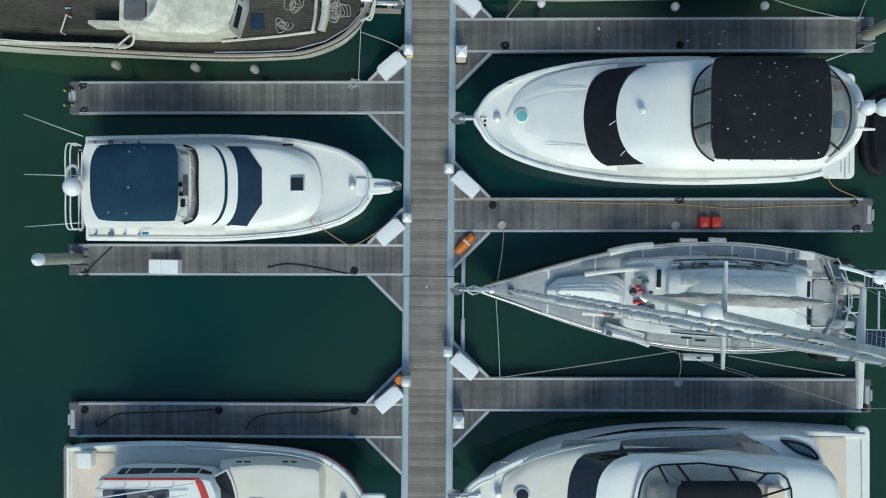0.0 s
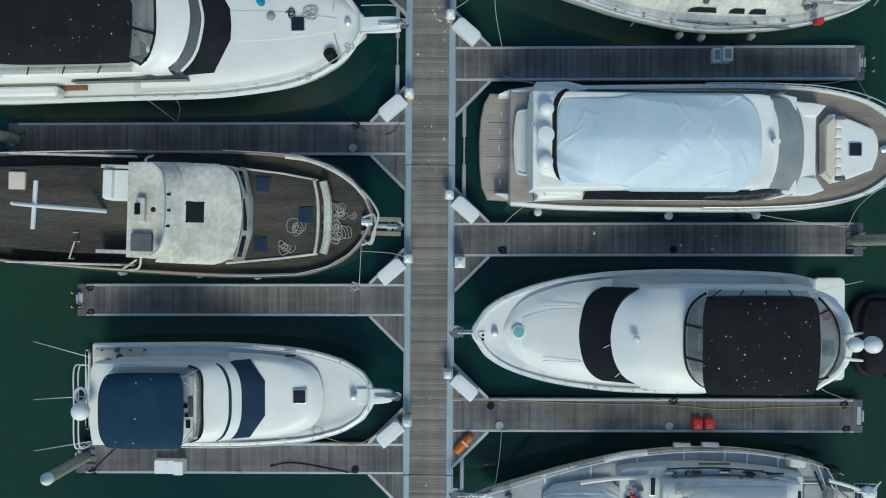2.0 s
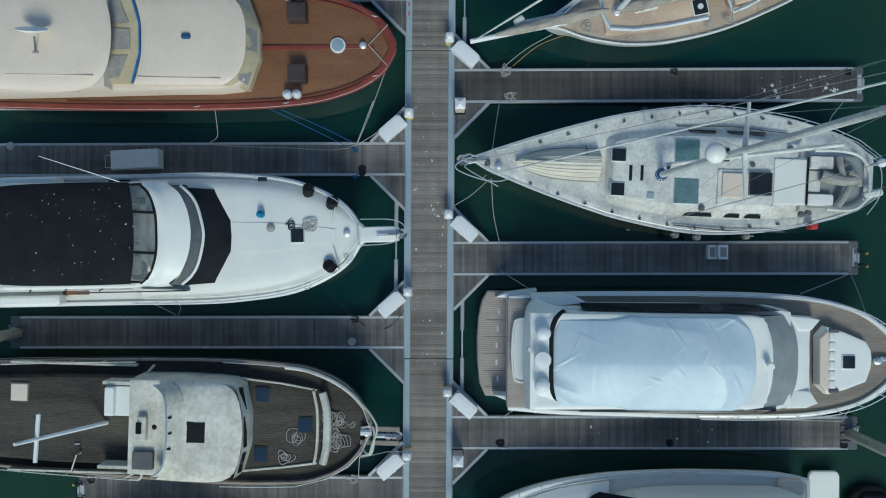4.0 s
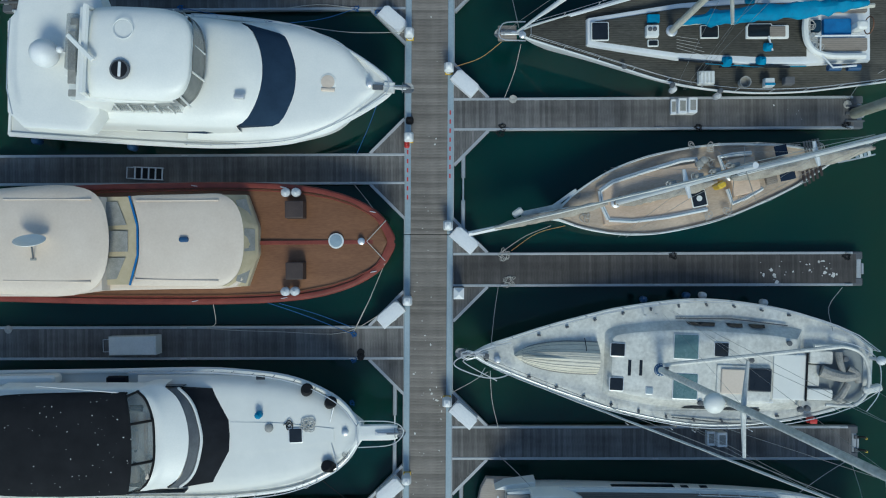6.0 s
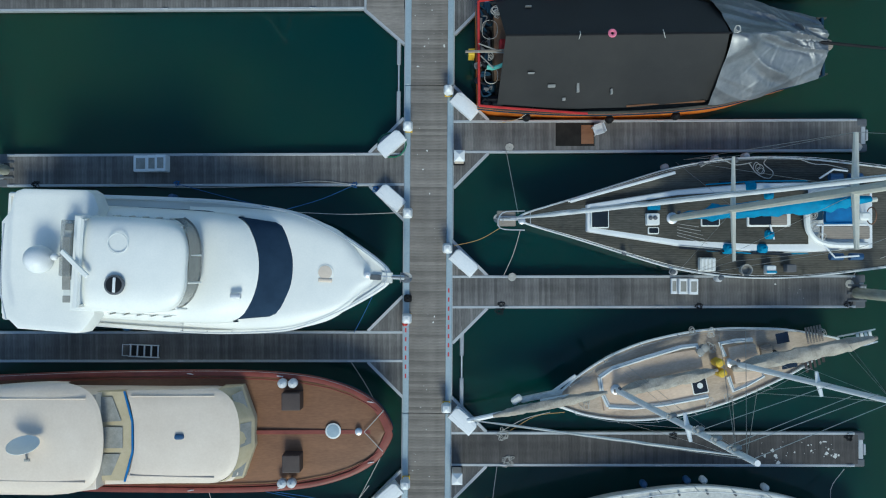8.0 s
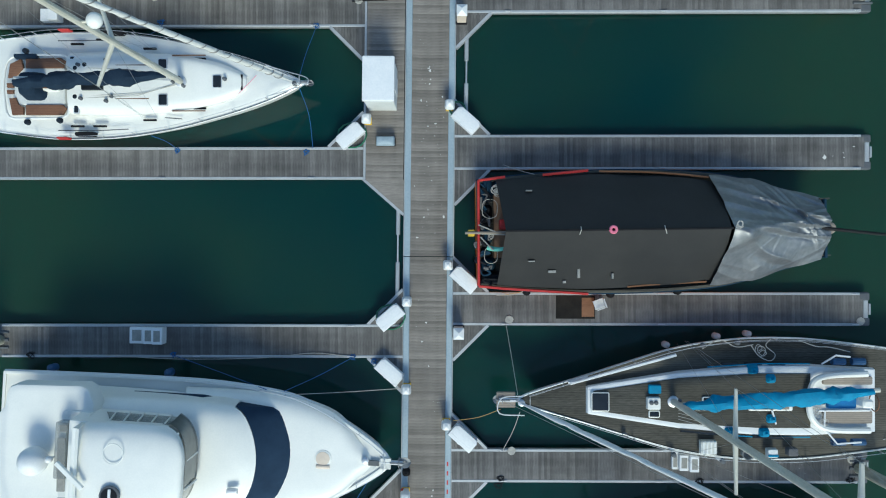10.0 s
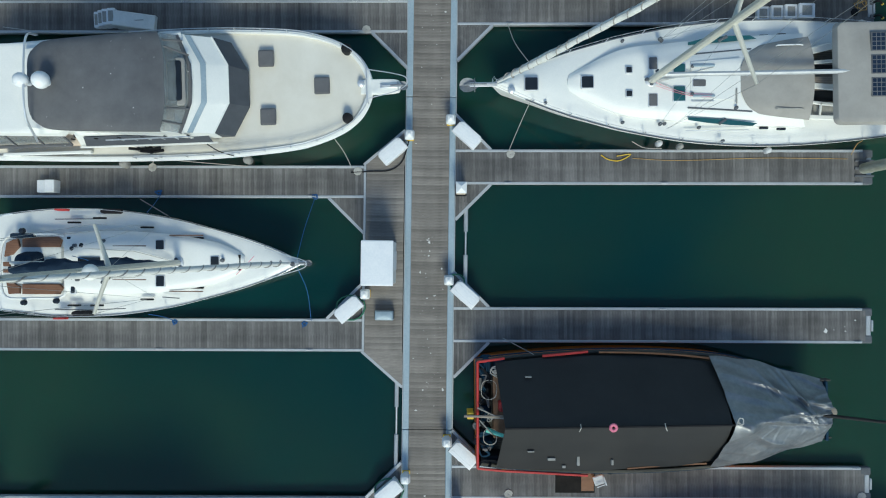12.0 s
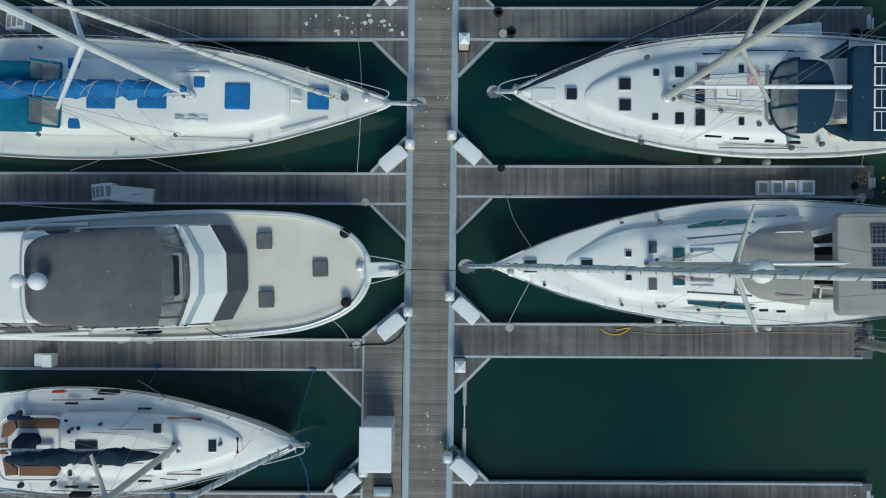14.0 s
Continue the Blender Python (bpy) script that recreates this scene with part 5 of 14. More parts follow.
def old_trawler():
    b = thing("trawler_yacht", pose(-2.51, 11.15, 0, 0, 0, 178.71), "old trawler yacht with dark teak decks and dirty white wheelhouse", "motor boat", "motor boats")
    h = Hull(b, [(0, 0.06), (0.32, 0.92), (0.85, 1.61), (1.64, 2.19), (2.96, 2.69), (4.29, 2.84), (6.97, 2.94), (10.97, 2.86), (15.03, 2.69), (17.71, 2.54), (20.13, 2.35)], 3.55, 3.0, DIRTYWHITE, OLDDECK, drop=0.30, gunwale=0.12, pointed=False, rub=OLDDECK, gun_mat=TEAKGREY)
    # white bulwark strips outboard of the side decks
    for s in (-1, 1):
        part("side_coaming", Geo().box((11.23 + 17.19) / 2, s * (h.w(14.38) - 0.18), 3.0, 17.19 - 11.23, 0.10, 0.35), DIRTYWHITE, b)
    part("bowsprit", Geo().box((-1.28 + 0.56) / 2, 0.06, 3.38, 0.56 - -1.28, 0.22, 0.10).box((-1.28 + 0.56) / 2, 0.71, 3.38, 0.56 - -1.28, 0.22, 0.10).box(-0.75, 0.37, 3.36, 0.2, 0.6, 0.08), TEAKGREY, b)
    anchor(b, -1.07, 3.5, 0.37, 0.5)
    windlass(b, 0.28, 0.27, 3.3)
    part("windlass_drum", Geo().tube([(0.01, 0.22, 3.5), (0.53, 0.22, 3.5)], 0.16, 10), STEEL, b)
    part("guard_rail", Geo().tube([(x, -(h.w(x) - 0.05), h.z(x) + 0.55) for x in (0.0, 0.4, 1, 2, 3.5, 5, 7)], 0.02), STEEL, b)
    part("guard_rail", Geo().tube([(x, (h.w(x) - 0.05), h.z(x) + 0.55) for x in (0.0, 0.4, 1, 2, 3.5, 5, 7)], 0.02), STEEL, b)
    # fore cabin top in teak with a pale front coaming
    bodywork("fore_cabin", b, OLDDECK, [(2.35, 1.63), (2.66, 1.78), (4.24, 1.99), (6.03, 2.18), (6.35, 2.2)], 2.9, 3.42, 0.04, 0.06, 0.05, n=1)
    part("side_coaming", Geo().tube([(2.65, -1.67, 3.45), (4.28, -1.93, 3.45), (6.26, -2.12, 3.45)], 0.05), DIRTYWHITE, b)
    part("side_coaming", Geo().tube([(2.55, 1.74, 3.45), (4.18, 1.99, 3.45), (6.79, 2.3, 3.45)], 0.06), DIRTYWHITE, b)
    hatch(b, 5.19, -1.38, 0.73, 0.76, 3.46, DARKBLUEMESH, OLDDECK)
    hatch(b, 3.15, -0.03, 0.73, 0.79, 3.46, DARKBLUEMESH, OLDDECK)
    hatch(b, 5.21, 1.4, 0.71, 0.79, 3.46, DARKBLUEMESH, OLDDECK)
    loose_line(b, 3.55, 0.35, 3.47, 1.0, ROPE, 5, 26, r=0.015)
    loose_line(b, 4.05, 1.41, 3.47, 1.0, ROPE, 9, 26, r=0.015)
    for i, (k, y) in enumerate(((0, 366), (0, 392), (0, 412))):
        loose_line(b, 1.64 + 0.1 * i, -0.24 + i * 0.62, 3.26, 0.75, ROPE, 20 + i, 30, r=0.015)
    loose_line(b, 1.06, -0.09, 3.27, 0.5, ROPE, 31, 12, r=0.015)
    # pale inner face of the bow bulwark
    for i, (x, y) in enumerate(((1.64, -0.33), (1.69, 0.46), (1.21, 0.7))):
        part("rope_coil", Geo().tube(spline([(x + (0.30 + 0.05 * math.sin(2.3 * k + i)) * math.cos(k * 0.8) + 0.02 * k, y + (0.32 + 0.06 * math.cos(1.7 * k)) * math.sin(k * 0.8), 3.28 + 0.004 * k) for k in range(30)], 3), 0.016, 5), ROPE, b)
    part("bow_roller_rail", Geo().tube(spline([(0.49, 0.01, 3.5), (-0.07, -0.11, 3.9), (-0.13, 0.66, 3.9), (0.07, 1.22, 3.7), (0.47, 0.98, 3.5)], 4), 0.05, 6), DIRTYWHITE, b)
    # wheelhouse: roof, raked windows in white frames
    bodywork("wheelhouse", b, DIRTYWHITE, [(6.01, 1.83), (6.22, 2.13), (8.5, 2.24), (10.97, 2.19)], 2.9, 4.75, 0.06, 0.0, 0.06, n=2)
    hatch(b, 7.7, 0.05, 0.92, 1.02, 5.10, BLACKPLAIN, CORNER)
    # upper helm behind the roof
    bodywork("helm_deck", b, DIRTYWHITE, [(9.07, 1.13), (9.17, 1.97), (10.48, 2.14), (10.69, 1.95)], 4.2, 4.6, 0.05, 0.0, 0.06, n=2)
    block("helm_console", b, DIRTYWHITE, 9.99, 10.44, -0.56, 0.57, 4.55, 5.0, 0.06)
    part("helm_wheel", Geo().tube([(10.3 , -0.03 + 0.22 * math.cos(a), 5.1 + 0.22 * math.sin(a)) for a in [2 * math.pi * i / 14 for i in range(15)]], 0.025), BLACKRUBBER, b)
    part("instrument", Geo().box(10.32, -0.03, 5.0, 0.25, 0.5, 0.06), BLACKPLAIN, b)
    part("compass", Geo().lathe([(0.13, 4.58), (0.12, 4.75), (0.05, 4.8)], (9.72, -0.03, 0), 12), BLACKRUBBER, b)
    block("settee", b, GEL, 10.83, 12.1, -1.8, -0.41, 3.7, 4.5, 0.08, label="white settee")
    block("settee_back", b, GEL, 11.6, 12.05, -1.77, -0.45, 4.5, 4.75, 0.06)
    block("locker", b, GREYCLOTH, 9.66, 10.64, 1.02, 1.87, 4.2, 4.95, 0.05, label="grey covered locker")
    part("side_coaming", Geo().box((10.7 + 12.36) / 2, 1.9, 3.7, 12.36 - 10.7, 0.16, 0.85), DIRTYWHITE, b)
    part("side_coaming", Geo().box((10.7 + 12.23) / 2, -1.93, 3.7, 12.23 - 10.7, 0.16, 0.85), DIRTYWHITE, b)
    part("screen_wing", Geo().tube(spline([(10.36, -2.59, 3.4), (10.31, -2.31, 4.3), (10.06, -1.83, 4.6)], 4), 0.06), DIRTYWHITE, b)
    part("boarding_ladder", Geo().tube(spline([(10.52, 2.12, 4.0), (10.72, 2.65, 3.8), (11.42, 2.76, 3.5)], 4), 0.05).tube([(10.77, 2.26, 3.9), (11.64, 2.76, 3.5)], 0.05), DIRTYWHITE, b)
    # aft cabin top, mast with crossbar
    bodywork("aft_cabin", b, OLDDECK, [(11.07, 2.07), (14.64, 2.05), (18.85, 1.8)], 2.9, 3.72, 0.05, 0.06, 0.06, n=1)
    part("mast", Geo().tube([(12.31, 0.07, 3.8), (13.73, 0.04, 7.0), (14.11, 0.02, 8.0)], 0.10, 8, 0.07), WHITEPAINT, b)
    part("crossbar", Geo().tube([(13.72, -1, 7.0), (13.8, 1.03, 7.0)], 0.09, 8), WHITEPAINT, b)
    hatch(b, 16.45, -1.22, 0.85, 0.88, 3.76, CREAM, TEAKGREY)
    part("hand_rail", Geo().tube([(13.5, 1.51, 3.8), (13.5, 1.51, 4.2), (13.73, 2.29, 4.2), (13.73, 2.29, 3.8)], 0.035), CREAM, b)
    part("grab_bar", Geo().tube([(13.77, 1.1, 3.82), (13.51, 1.09, 3.82)], 0.03), STEEL, b)
    part("guard_rail", Geo().tube([(x, -(h.w(x) - 0.08), 3.75) for x in (11.05, 13.16, 15.28, 17.39)], 0.03), DIRTYWHITE, b)
    part("guard_rail", Geo().tube([(x, (h.w(x) - 0.08), 3.6) for x in (11.05, 13.16, 15.28, 17.39)], 0.025), DIRTYWHITE, b)
    for x in (40, 80, 120, 180):
        for s in (-1, 1):
            xx = 14.86 + (100 - x) * 0.0263
            part("stanchion", Geo().tube([(xx, s * (h.w(xx) - 0.08), 3.0), (xx, s * (h.w(xx) - 0.08), 3.7)], 0.02, 5), DIRTYWHITE, b)
    # a second fender row lies against the finger
    m = pose(-2.51, 11.15, 0, 0, 0, 178.71)
    for x in (210, 352, 458):
        fender(m, 10.22 + (300 - x) * 0.0272, h.w(9.67) + 0.06, 0.7, 0.19, 0.75, GREYFENDER, "dirty grey cloth-covered fender on the old trawler")
    skin("window_frame", b, DIRTYWHITE, [[(5.6, 0, 4.1), (5.6, 0.77, 4.1), (5.95, 2.09, 4.08)], [(5.69, 0, 4.95), (5.7, 0.88, 4.95), (6.04, 2.08, 4.9)]], mid=0.07, straight=True, n=12, base=3.3, label="white raked window frame", smooth=15)
    for q in ([[(6.03, -1.92, 4.6), (5.93, -1.87, 4.25)], [(5.8, -0.88, 4.7), (5.71, -0.87, 4.28)]], [[(5.72, -0.63, 4.75), (5.7, -0.64, 4.3)], [(5.68, 0.78, 4.75), (5.66, 0.79, 4.3)]], [[(5.74, 1.04, 4.7), (5.68, 1.05, 4.28)], [(5.97, 1.97, 4.6), (5.89, 1.98, 4.25)]]):
        part("window_pane", Geo().sheet([[(x - 0.05, y, z + 0.08) for x, y, z in row] for row in q], 0.03), SMOKED, b)
    skin("wheelhouse_roof", b, DIRTYWHITE, [[(5.67, 0, 5.02), (5.76, 1, 5), (5.99, 1.73, 4.97), (6.36, 2.08, 4.92), (6.85, 2.23, 4.84)], [(6.22, 0, 5.12), (6.28, 1, 5.1), (6.47, 1.68, 5.05), (6.74, 2.02, 4.98), (7.14, 2.23, 4.86)], [(7.34, 0, 5.16), (7.35, 1, 5.13), (7.42, 1.65, 5.08), (7.54, 2, 5), (7.69, 2.23, 4.87)], [(8.34, 0, 5.15), (8.36, 0.98, 5.12), (8.43, 1.62, 5.07), (8.56, 1.96, 4.99), (8.75, 2.22, 4.86)], [(9.17, 0, 5.1), (9.18, 0.92, 5.08), (9.25, 1.58, 5.02), (9.36, 1.94, 4.95), (9.54, 2.2, 4.82)]], mid=0.10, side=(0.03, 0.3), thick=0.04, cuts=5)
    skin("helm_screen", b, DIRTYWHITE, [[(8.84, 0, 5.62), (8.9, 1.04, 5.6), (9.04, 1.58, 5.55), (9.26, 1.85, 5.5), (9.55, 2.03, 5.4)], [(8.54, 0, 5.42), (8.6, 1.02, 5.4), (8.76, 1.59, 5.36), (9, 1.9, 5.28), (9.35, 2.07, 5.15)], [(8.18, 0, 5.12), (8.23, 0.98, 5.12), (8.36, 1.56, 5.1), (8.62, 1.9, 5.05), (9.03, 2.12, 4.95)]], mid=-0.01, thick=0.03, cuts=5, label="curved dirty white helm fairing")
    edging("screen_rail", b, KERB, [(8.84, 0, 5.62), (8.9, 1.04, 5.6), (9.04, 1.58, 5.55), (9.26, 1.85, 5.5), (9.55, 2.03, 5.4)], mid=-0.03, r=0.04)
    for x, y in ((8.74, -0.67), (8.72, 0.02), (8.75, 0.71)):
        part("roof_fitting", Geo().box(x, y, 5.45, 0.16, 0.10, 0.14, ch=0.02), BLACKRUBBER, b)
    part("front_coaming", Geo().tube(spline([(2.35, -1.59, 3.62), (2.15, -0.81, 3.62), (2.1, 0.02, 3.62), (2.12, 1.02, 3.62), (2.26, 1.73, 3.62)], 4), 0.19, 8), DIRTYWHITE, b)
    part("front_coaming", Geo().tube(spline([(2.78, -1.63, 3.56), (2.6, -0.8, 3.56), (2.55, 0.04, 3.56), (2.57, 1.03, 3.56), (2.68, 1.77, 3.56)], 4), 0.075, 6), DIRTYWHITE, b)
    part("bulwark_cap", Geo().tube(spline([(4.16, -2.7, 3.52), (3.1, -2.57, 3.54), (1.9, -2.13, 3.57), (0.97, -1.53, 3.6), (0.34, -0.86, 3.62)], 5), 0.09, 8), DIRTYWHITE, b, "pale painted bulwark cap")
    for q, r in (([(0.53, -1.24, 3.9), (0.12, -0.81, 3.95), (-0.24, -0.25, 4), (-0.25, 0.11, 4), (-0.06, 0.68, 4), (0.07, 1.1, 3.9), (0.48, 1.28, 3.7)], 0.05),):
        part("bow_rail", Geo().tube(spline(q, 4), r, 6), DIRTYWHITE, b)


old_trawler()


def cruiser_black_canopy():
    b = thing("flybridge_cruiser", pose(-3, 20.18, 0, 0, 0, -178.47), "white flybridge motor yacht with black canopy spotted with bird lime", "motor boat", "motor boats")
    h = Hull(b, [(0, 0.05), (0.27, 0.62), (0.72, 1.27), (1.39, 1.8), (2.47, 2.35), (3.81, 2.75), (5.71, 2.99), (7.86, 3.11), (12.01, 3.09), (17.57, 3.1), (19.56, 3.04)], 3.2, 2.4, GEL, NONSKID, drop=0.10, gunwale=0.13, pointed=False, rub=WHITEPAINT)
    h.rail(0.2, 11.05, 0.6, 12, nose=0.0)
    bodywork("bow_platform", b, GEL, [(-1.67, 0.31), (-1.29, 0.38), (0.04, 0.37), (0.44, 0.37)], 3.02, 3.2, 0.02, 0.01, 0.04, n=2)
    anchor(b, -1.66, 3.28, size=0.55)
    part("pulpit", Geo().tube(spline([(0.1, -0.71, 3.75), (-1.35, -0.66, 3.8), (-1.92, -0.39, 3.8), (-1.91, 0.03, 3.8), (-1.33, 0.42, 3.8), (0.12, 0.52, 3.75)], 5), 0.022), STEEL, b)
    windlass(b, 0.79, -0.09, 3.2)
    hatch(b, 3.09, -0.02, 0.69, 0.74, 3.41)
    block("deck_hatch", b, SMOKED, 4.53, 4.96, -2.82, -2.61, 3.2, 3.28, 0.03)
    loose_line(b, 2.47, -0.44, 3.42, 0.9, ROPE, 41, 30, r=0.024)
    loose_line(b, 3.35, -0.58, 3.42, 0.6, ROPEDARK, 43, 14, r=0.024)
    loose_line(b, 2.76, 2.25, 3.2, 0.55, ROPE, 44, 12, r=0.018)
    loose_line(b, 0.81, 1.14, 3.22, 0.55, ROPE, 45, 12, r=0.018)
    part("deck_brace", Geo().tube([(1.27, -1.33, 3.5), (1.48, -0.58, 3.32)], 0.025), STEEL, b)
    part("deck_brace", Geo().tube([(1.12, 1.64, 3.5), (1.44, 0.4, 3.32)], 0.025), STEEL, b)
    for x, y, a in ((2.61, -2.02, -35), (1.52, -1.41, -40), (1.51, 1.58, 35)):
        f = part("fender_holder", Geo().lathe([(0.26, 0), (0.28, 0.3), (0.28, 0.55), (0.2, 0.62)], (0, 0, 0), 14), BLACKRUBBER, b, "black fender standing in its holder")
        f.location, f.rotation_euler = (x, y, 3.12), (radians(25), 0, radians(a))
    part("deck_light", Geo().lathe([(0.2, 3.36), (0.2, 3.5), (0.1, 3.56)], (4.33, -0.39, 0), 12), GREYFENDER, b)
    part("blue_bottle", Geo().lathe([(0.17, 3.4), (0.17, 3.72), (0.06, 3.8), (0.06, 3.87)], (4.77, -1.04, 0), 10), TURQUOISE, b, "turquoise plastic can")
    # saloon, black windscreen cover, cowl
    block("bridge_sole", b, BLACKPLAIN, 9.63, 10.4, -1.88, 1.88, 4.6, 4.72, 0.1)
    block("dash", b, CREAM, 9.46, 9.64, -1.52, 1.52, 4.6, 4.84, 0.1)
    for y0, y1 in ((-60, -36), (-26, 6), (30, 62)):
        block("helm_seat", b, CREAM, 9.89, 10.33, y0 * 0.0265, y1 * 0.0265, 4.7, 4.95, 0.1)
    block("side_locker", b, BLACKPLAIN, 11.17, 12.14, -2.87, -2.37, 2.8, 3.1, 0.05)
    for s in (-1, 1):
        part("side_window", Geo().box((8.26 + 13.59) / 2, s * 2.46, 3.2, 13.59 - 8.26, 0.05, 0.5), SMOKED, b)
        part("wing", Geo().box(16.53, s * 2.81, 2.7, 4.2, 0.45, 0.7, ch=0.2), GEL, b)
    bodywork("saloon", b, GEL, [(9.3, 1.2), (9.6, 1.9), (10.5, 2.3), (14.4, 2.4), (18.15, 2.4)], 2.6, 4.0, 0.05, 0.0, 0.05, n=2)
    skin("fore_trunk", b, NONSKID, [[(-0, 0, 3.2), (0, 0.22, 3.18), (0.04, 0.42, 3.1)], [(0.66, 0, 3.27), (0.66, 0.64, 3.24), (0.74, 1.02, 3.08)], [(1.45, 0, 3.32), (1.46, 1.14, 3.28), (1.54, 1.63, 3.04)], [(2.5, 0, 3.36), (2.51, 1.62, 3.3), (2.62, 2.17, 3)], [(4.35, 0, 3.4), (4.37, 2.02, 3.32), (4.47, 2.6, 2.92)], [(7, 0, 3.42), (7.04, 2.25, 3.3), (7.18, 2.8, 2.85)], [(10.51, 0, 3.3), (10.6, 2.36, 3.1), (10.76, 2.84, 2.7)]], mid=-0.02, base=2.4, cuts=5)
    skin("deck_panel", b, NONSKID, [[(1.31, 0, 3.35), (1.31, 0.3, 3.35)], [(3.82, 0, 3.43), (3.82, 0.62, 3.42)], [(6.14, 0, 3.45), (6.14, 0.72, 3.44)]], mid=0.02, thick=0.03, straight=True)
    skin("windscreen_cover", b, BLACKPLAIN, [[(6.09, 0, 3.36), (6.12, 0.72, 3.35), (6.88, 2.2, 3.25)], [(7.26, 0, 4.14), (7.38, 0.76, 4.12), (7.6, 1.43, 4.06), (7.92, 1.9, 3.98), (8.4, 2.28, 3.82)]], mid=-0.08, thick=0.04, base=2.9, n=14, label="black mesh windscreen cover", straight=(True, False))
    edging("cover_rim", b, GEL, [(7.26, 0, 4.14), (7.38, 0.76, 4.12), (7.6, 1.43, 4.06), (7.92, 1.9, 3.98), (8.4, 2.28, 3.82)], mid=-0.14, r=0.07, lift=0.03)
    skin("trim_band", b, CORNER, [[(7.35, 0, 4.17), (7.46, 0.76, 4.15), (7.7, 1.42, 4.09), (8.02, 1.9, 4), (8.48, 2.31, 3.85)], [(7.76, 0, 4.4), (7.85, 0.78, 4.38), (8.07, 1.42, 4.33), (8.39, 1.92, 4.25), (8.91, 2.28, 4.1)]], mid=-0.14, thick=0.03, label="dark grey trim band")
    skin("bridge_cowl", b, GEL, [[(7.76, 0, 4.4), (7.85, 0.78, 4.38), (8.07, 1.42, 4.33), (8.39, 1.92, 4.25), (8.91, 2.28, 4.1)], [(8.54, 0, 4.6), (8.6, 0.84, 4.57), (8.81, 1.49, 4.5), (9.11, 1.96, 4.4), (9.6, 2.32, 4.2)], [(9.21, 0, 4.72), (9.24, 0.82, 4.72), (9.4, 1.46, 4.7), (9.65, 1.94, 4.65), (10.01, 2.25, 4.6)], [(11.18, 0, 4.72), (11.18, 0.9, 4.72), (11.19, 1.61, 4.7), (11.21, 1.96, 4.65), (11.28, 2.26, 4.5)], [(16.32, 0, 4.7), (16.32, 0.9, 4.7), (16.34, 1.61, 4.68), (16.39, 1.98, 4.6), (16.52, 2.33, 4.4)]], mid=-0.23, side=(0.2, 0.9), cuts=5)
    skin("clear_screen", b, CLEARVINYL, [[(9.21, 0, 4.72), (9.24, 0.82, 4.72), (9.4, 1.46, 4.7), (9.65, 1.94, 4.65), (10.01, 2.25, 4.6)], [(9.87, 0, 5.55), (9.91, 0.9, 5.52), (10.02, 1.64, 5.44), (10.18, 2.18, 5.3)]], mid=-0.19, thick=0.01, label="clear vinyl panels in black frames")
    edging("screen_frame", b, BLACKRUBBER, [(9.21, 0, 4.72), (9.24, 0.82, 4.72), (9.4, 1.46, 4.7), (9.65, 1.94, 4.65), (10.01, 2.25, 4.6)], mid=-0.21, r=0.06)
    for p, q in (((9.23, -1.15, 4.77), (9.9, -1.16, 5.52)), ((9.27, 0.68, 4.77), (9.91, 0.63, 5.52)), ((9.89, -2.46, 4.66), (10.11, -2.38, 5.32)), ((9.97, 1.96, 4.66), (10.17, 1.93, 5.32))):
        part("screen_frame", Geo().tube([p, q], 0.06, 6), BLACKRUBBER, b)
    skin("canopy", b, BLACKCLOTH, [[(9.87, 0, 5.55), (9.91, 0.9, 5.52), (10.02, 1.64, 5.44), (10.18, 2.18, 5.3)], [(10.37, 0, 5.66), (10.38, 0.9, 5.62), (10.43, 1.64, 5.52), (10.52, 2.24, 5.32)], [(12.71, 0, 5.7), (12.74, 0.9, 5.66), (12.78, 1.64, 5.56), (12.9, 2.26, 5.34)], [(15.48, 0, 5.66), (15.5, 0.9, 5.62), (15.56, 1.64, 5.52), (15.7, 2.19, 5.3)], [(17.01, 0, 5.6), (17.04, 0.8, 5.56), (17.1, 1.44, 5.46), (17.12, 1.91, 5.25)], [(17.46, 0, 5.45), (17.48, 0.75, 5.42), (17.48, 1.26, 5.35), (17.43, 1.64, 5.2)]], mid=-0.24, side=(0.04, 0.22), thick=0.03, cuts=6, label="black canvas canopy with bird lime")
    for s in (-1, 1):
        part("side_screen", Geo().sheet([[(10.3, s * 2.32, 4.6), (17.0, s * 2.32, 4.6)], [(10.15, s * 2.2, 5.3), (17.0, s * 2.2, 5.3)]], 0.01), CLEARVINYL, b)
        for x in (11.4, 13.0, 14.6, 16.2):
            part("screen_frame", Geo().tube([(x + 0.5, s * 2.34, 4.6), (x, s * 2.22, 5.32)], 0.03, 6), BLACKRUBBER, b)
    block("side_well", b, TEAKBROWN, 13.45, 14.68, 2.07, 2.61, 2.4, 2.62, 0.03, label="brown timber side well")
    aerial(b, (10.56, -2.51, 5.2), (12.63, -3.36, 8.0), 0.03)


cruiser_black_canopy()


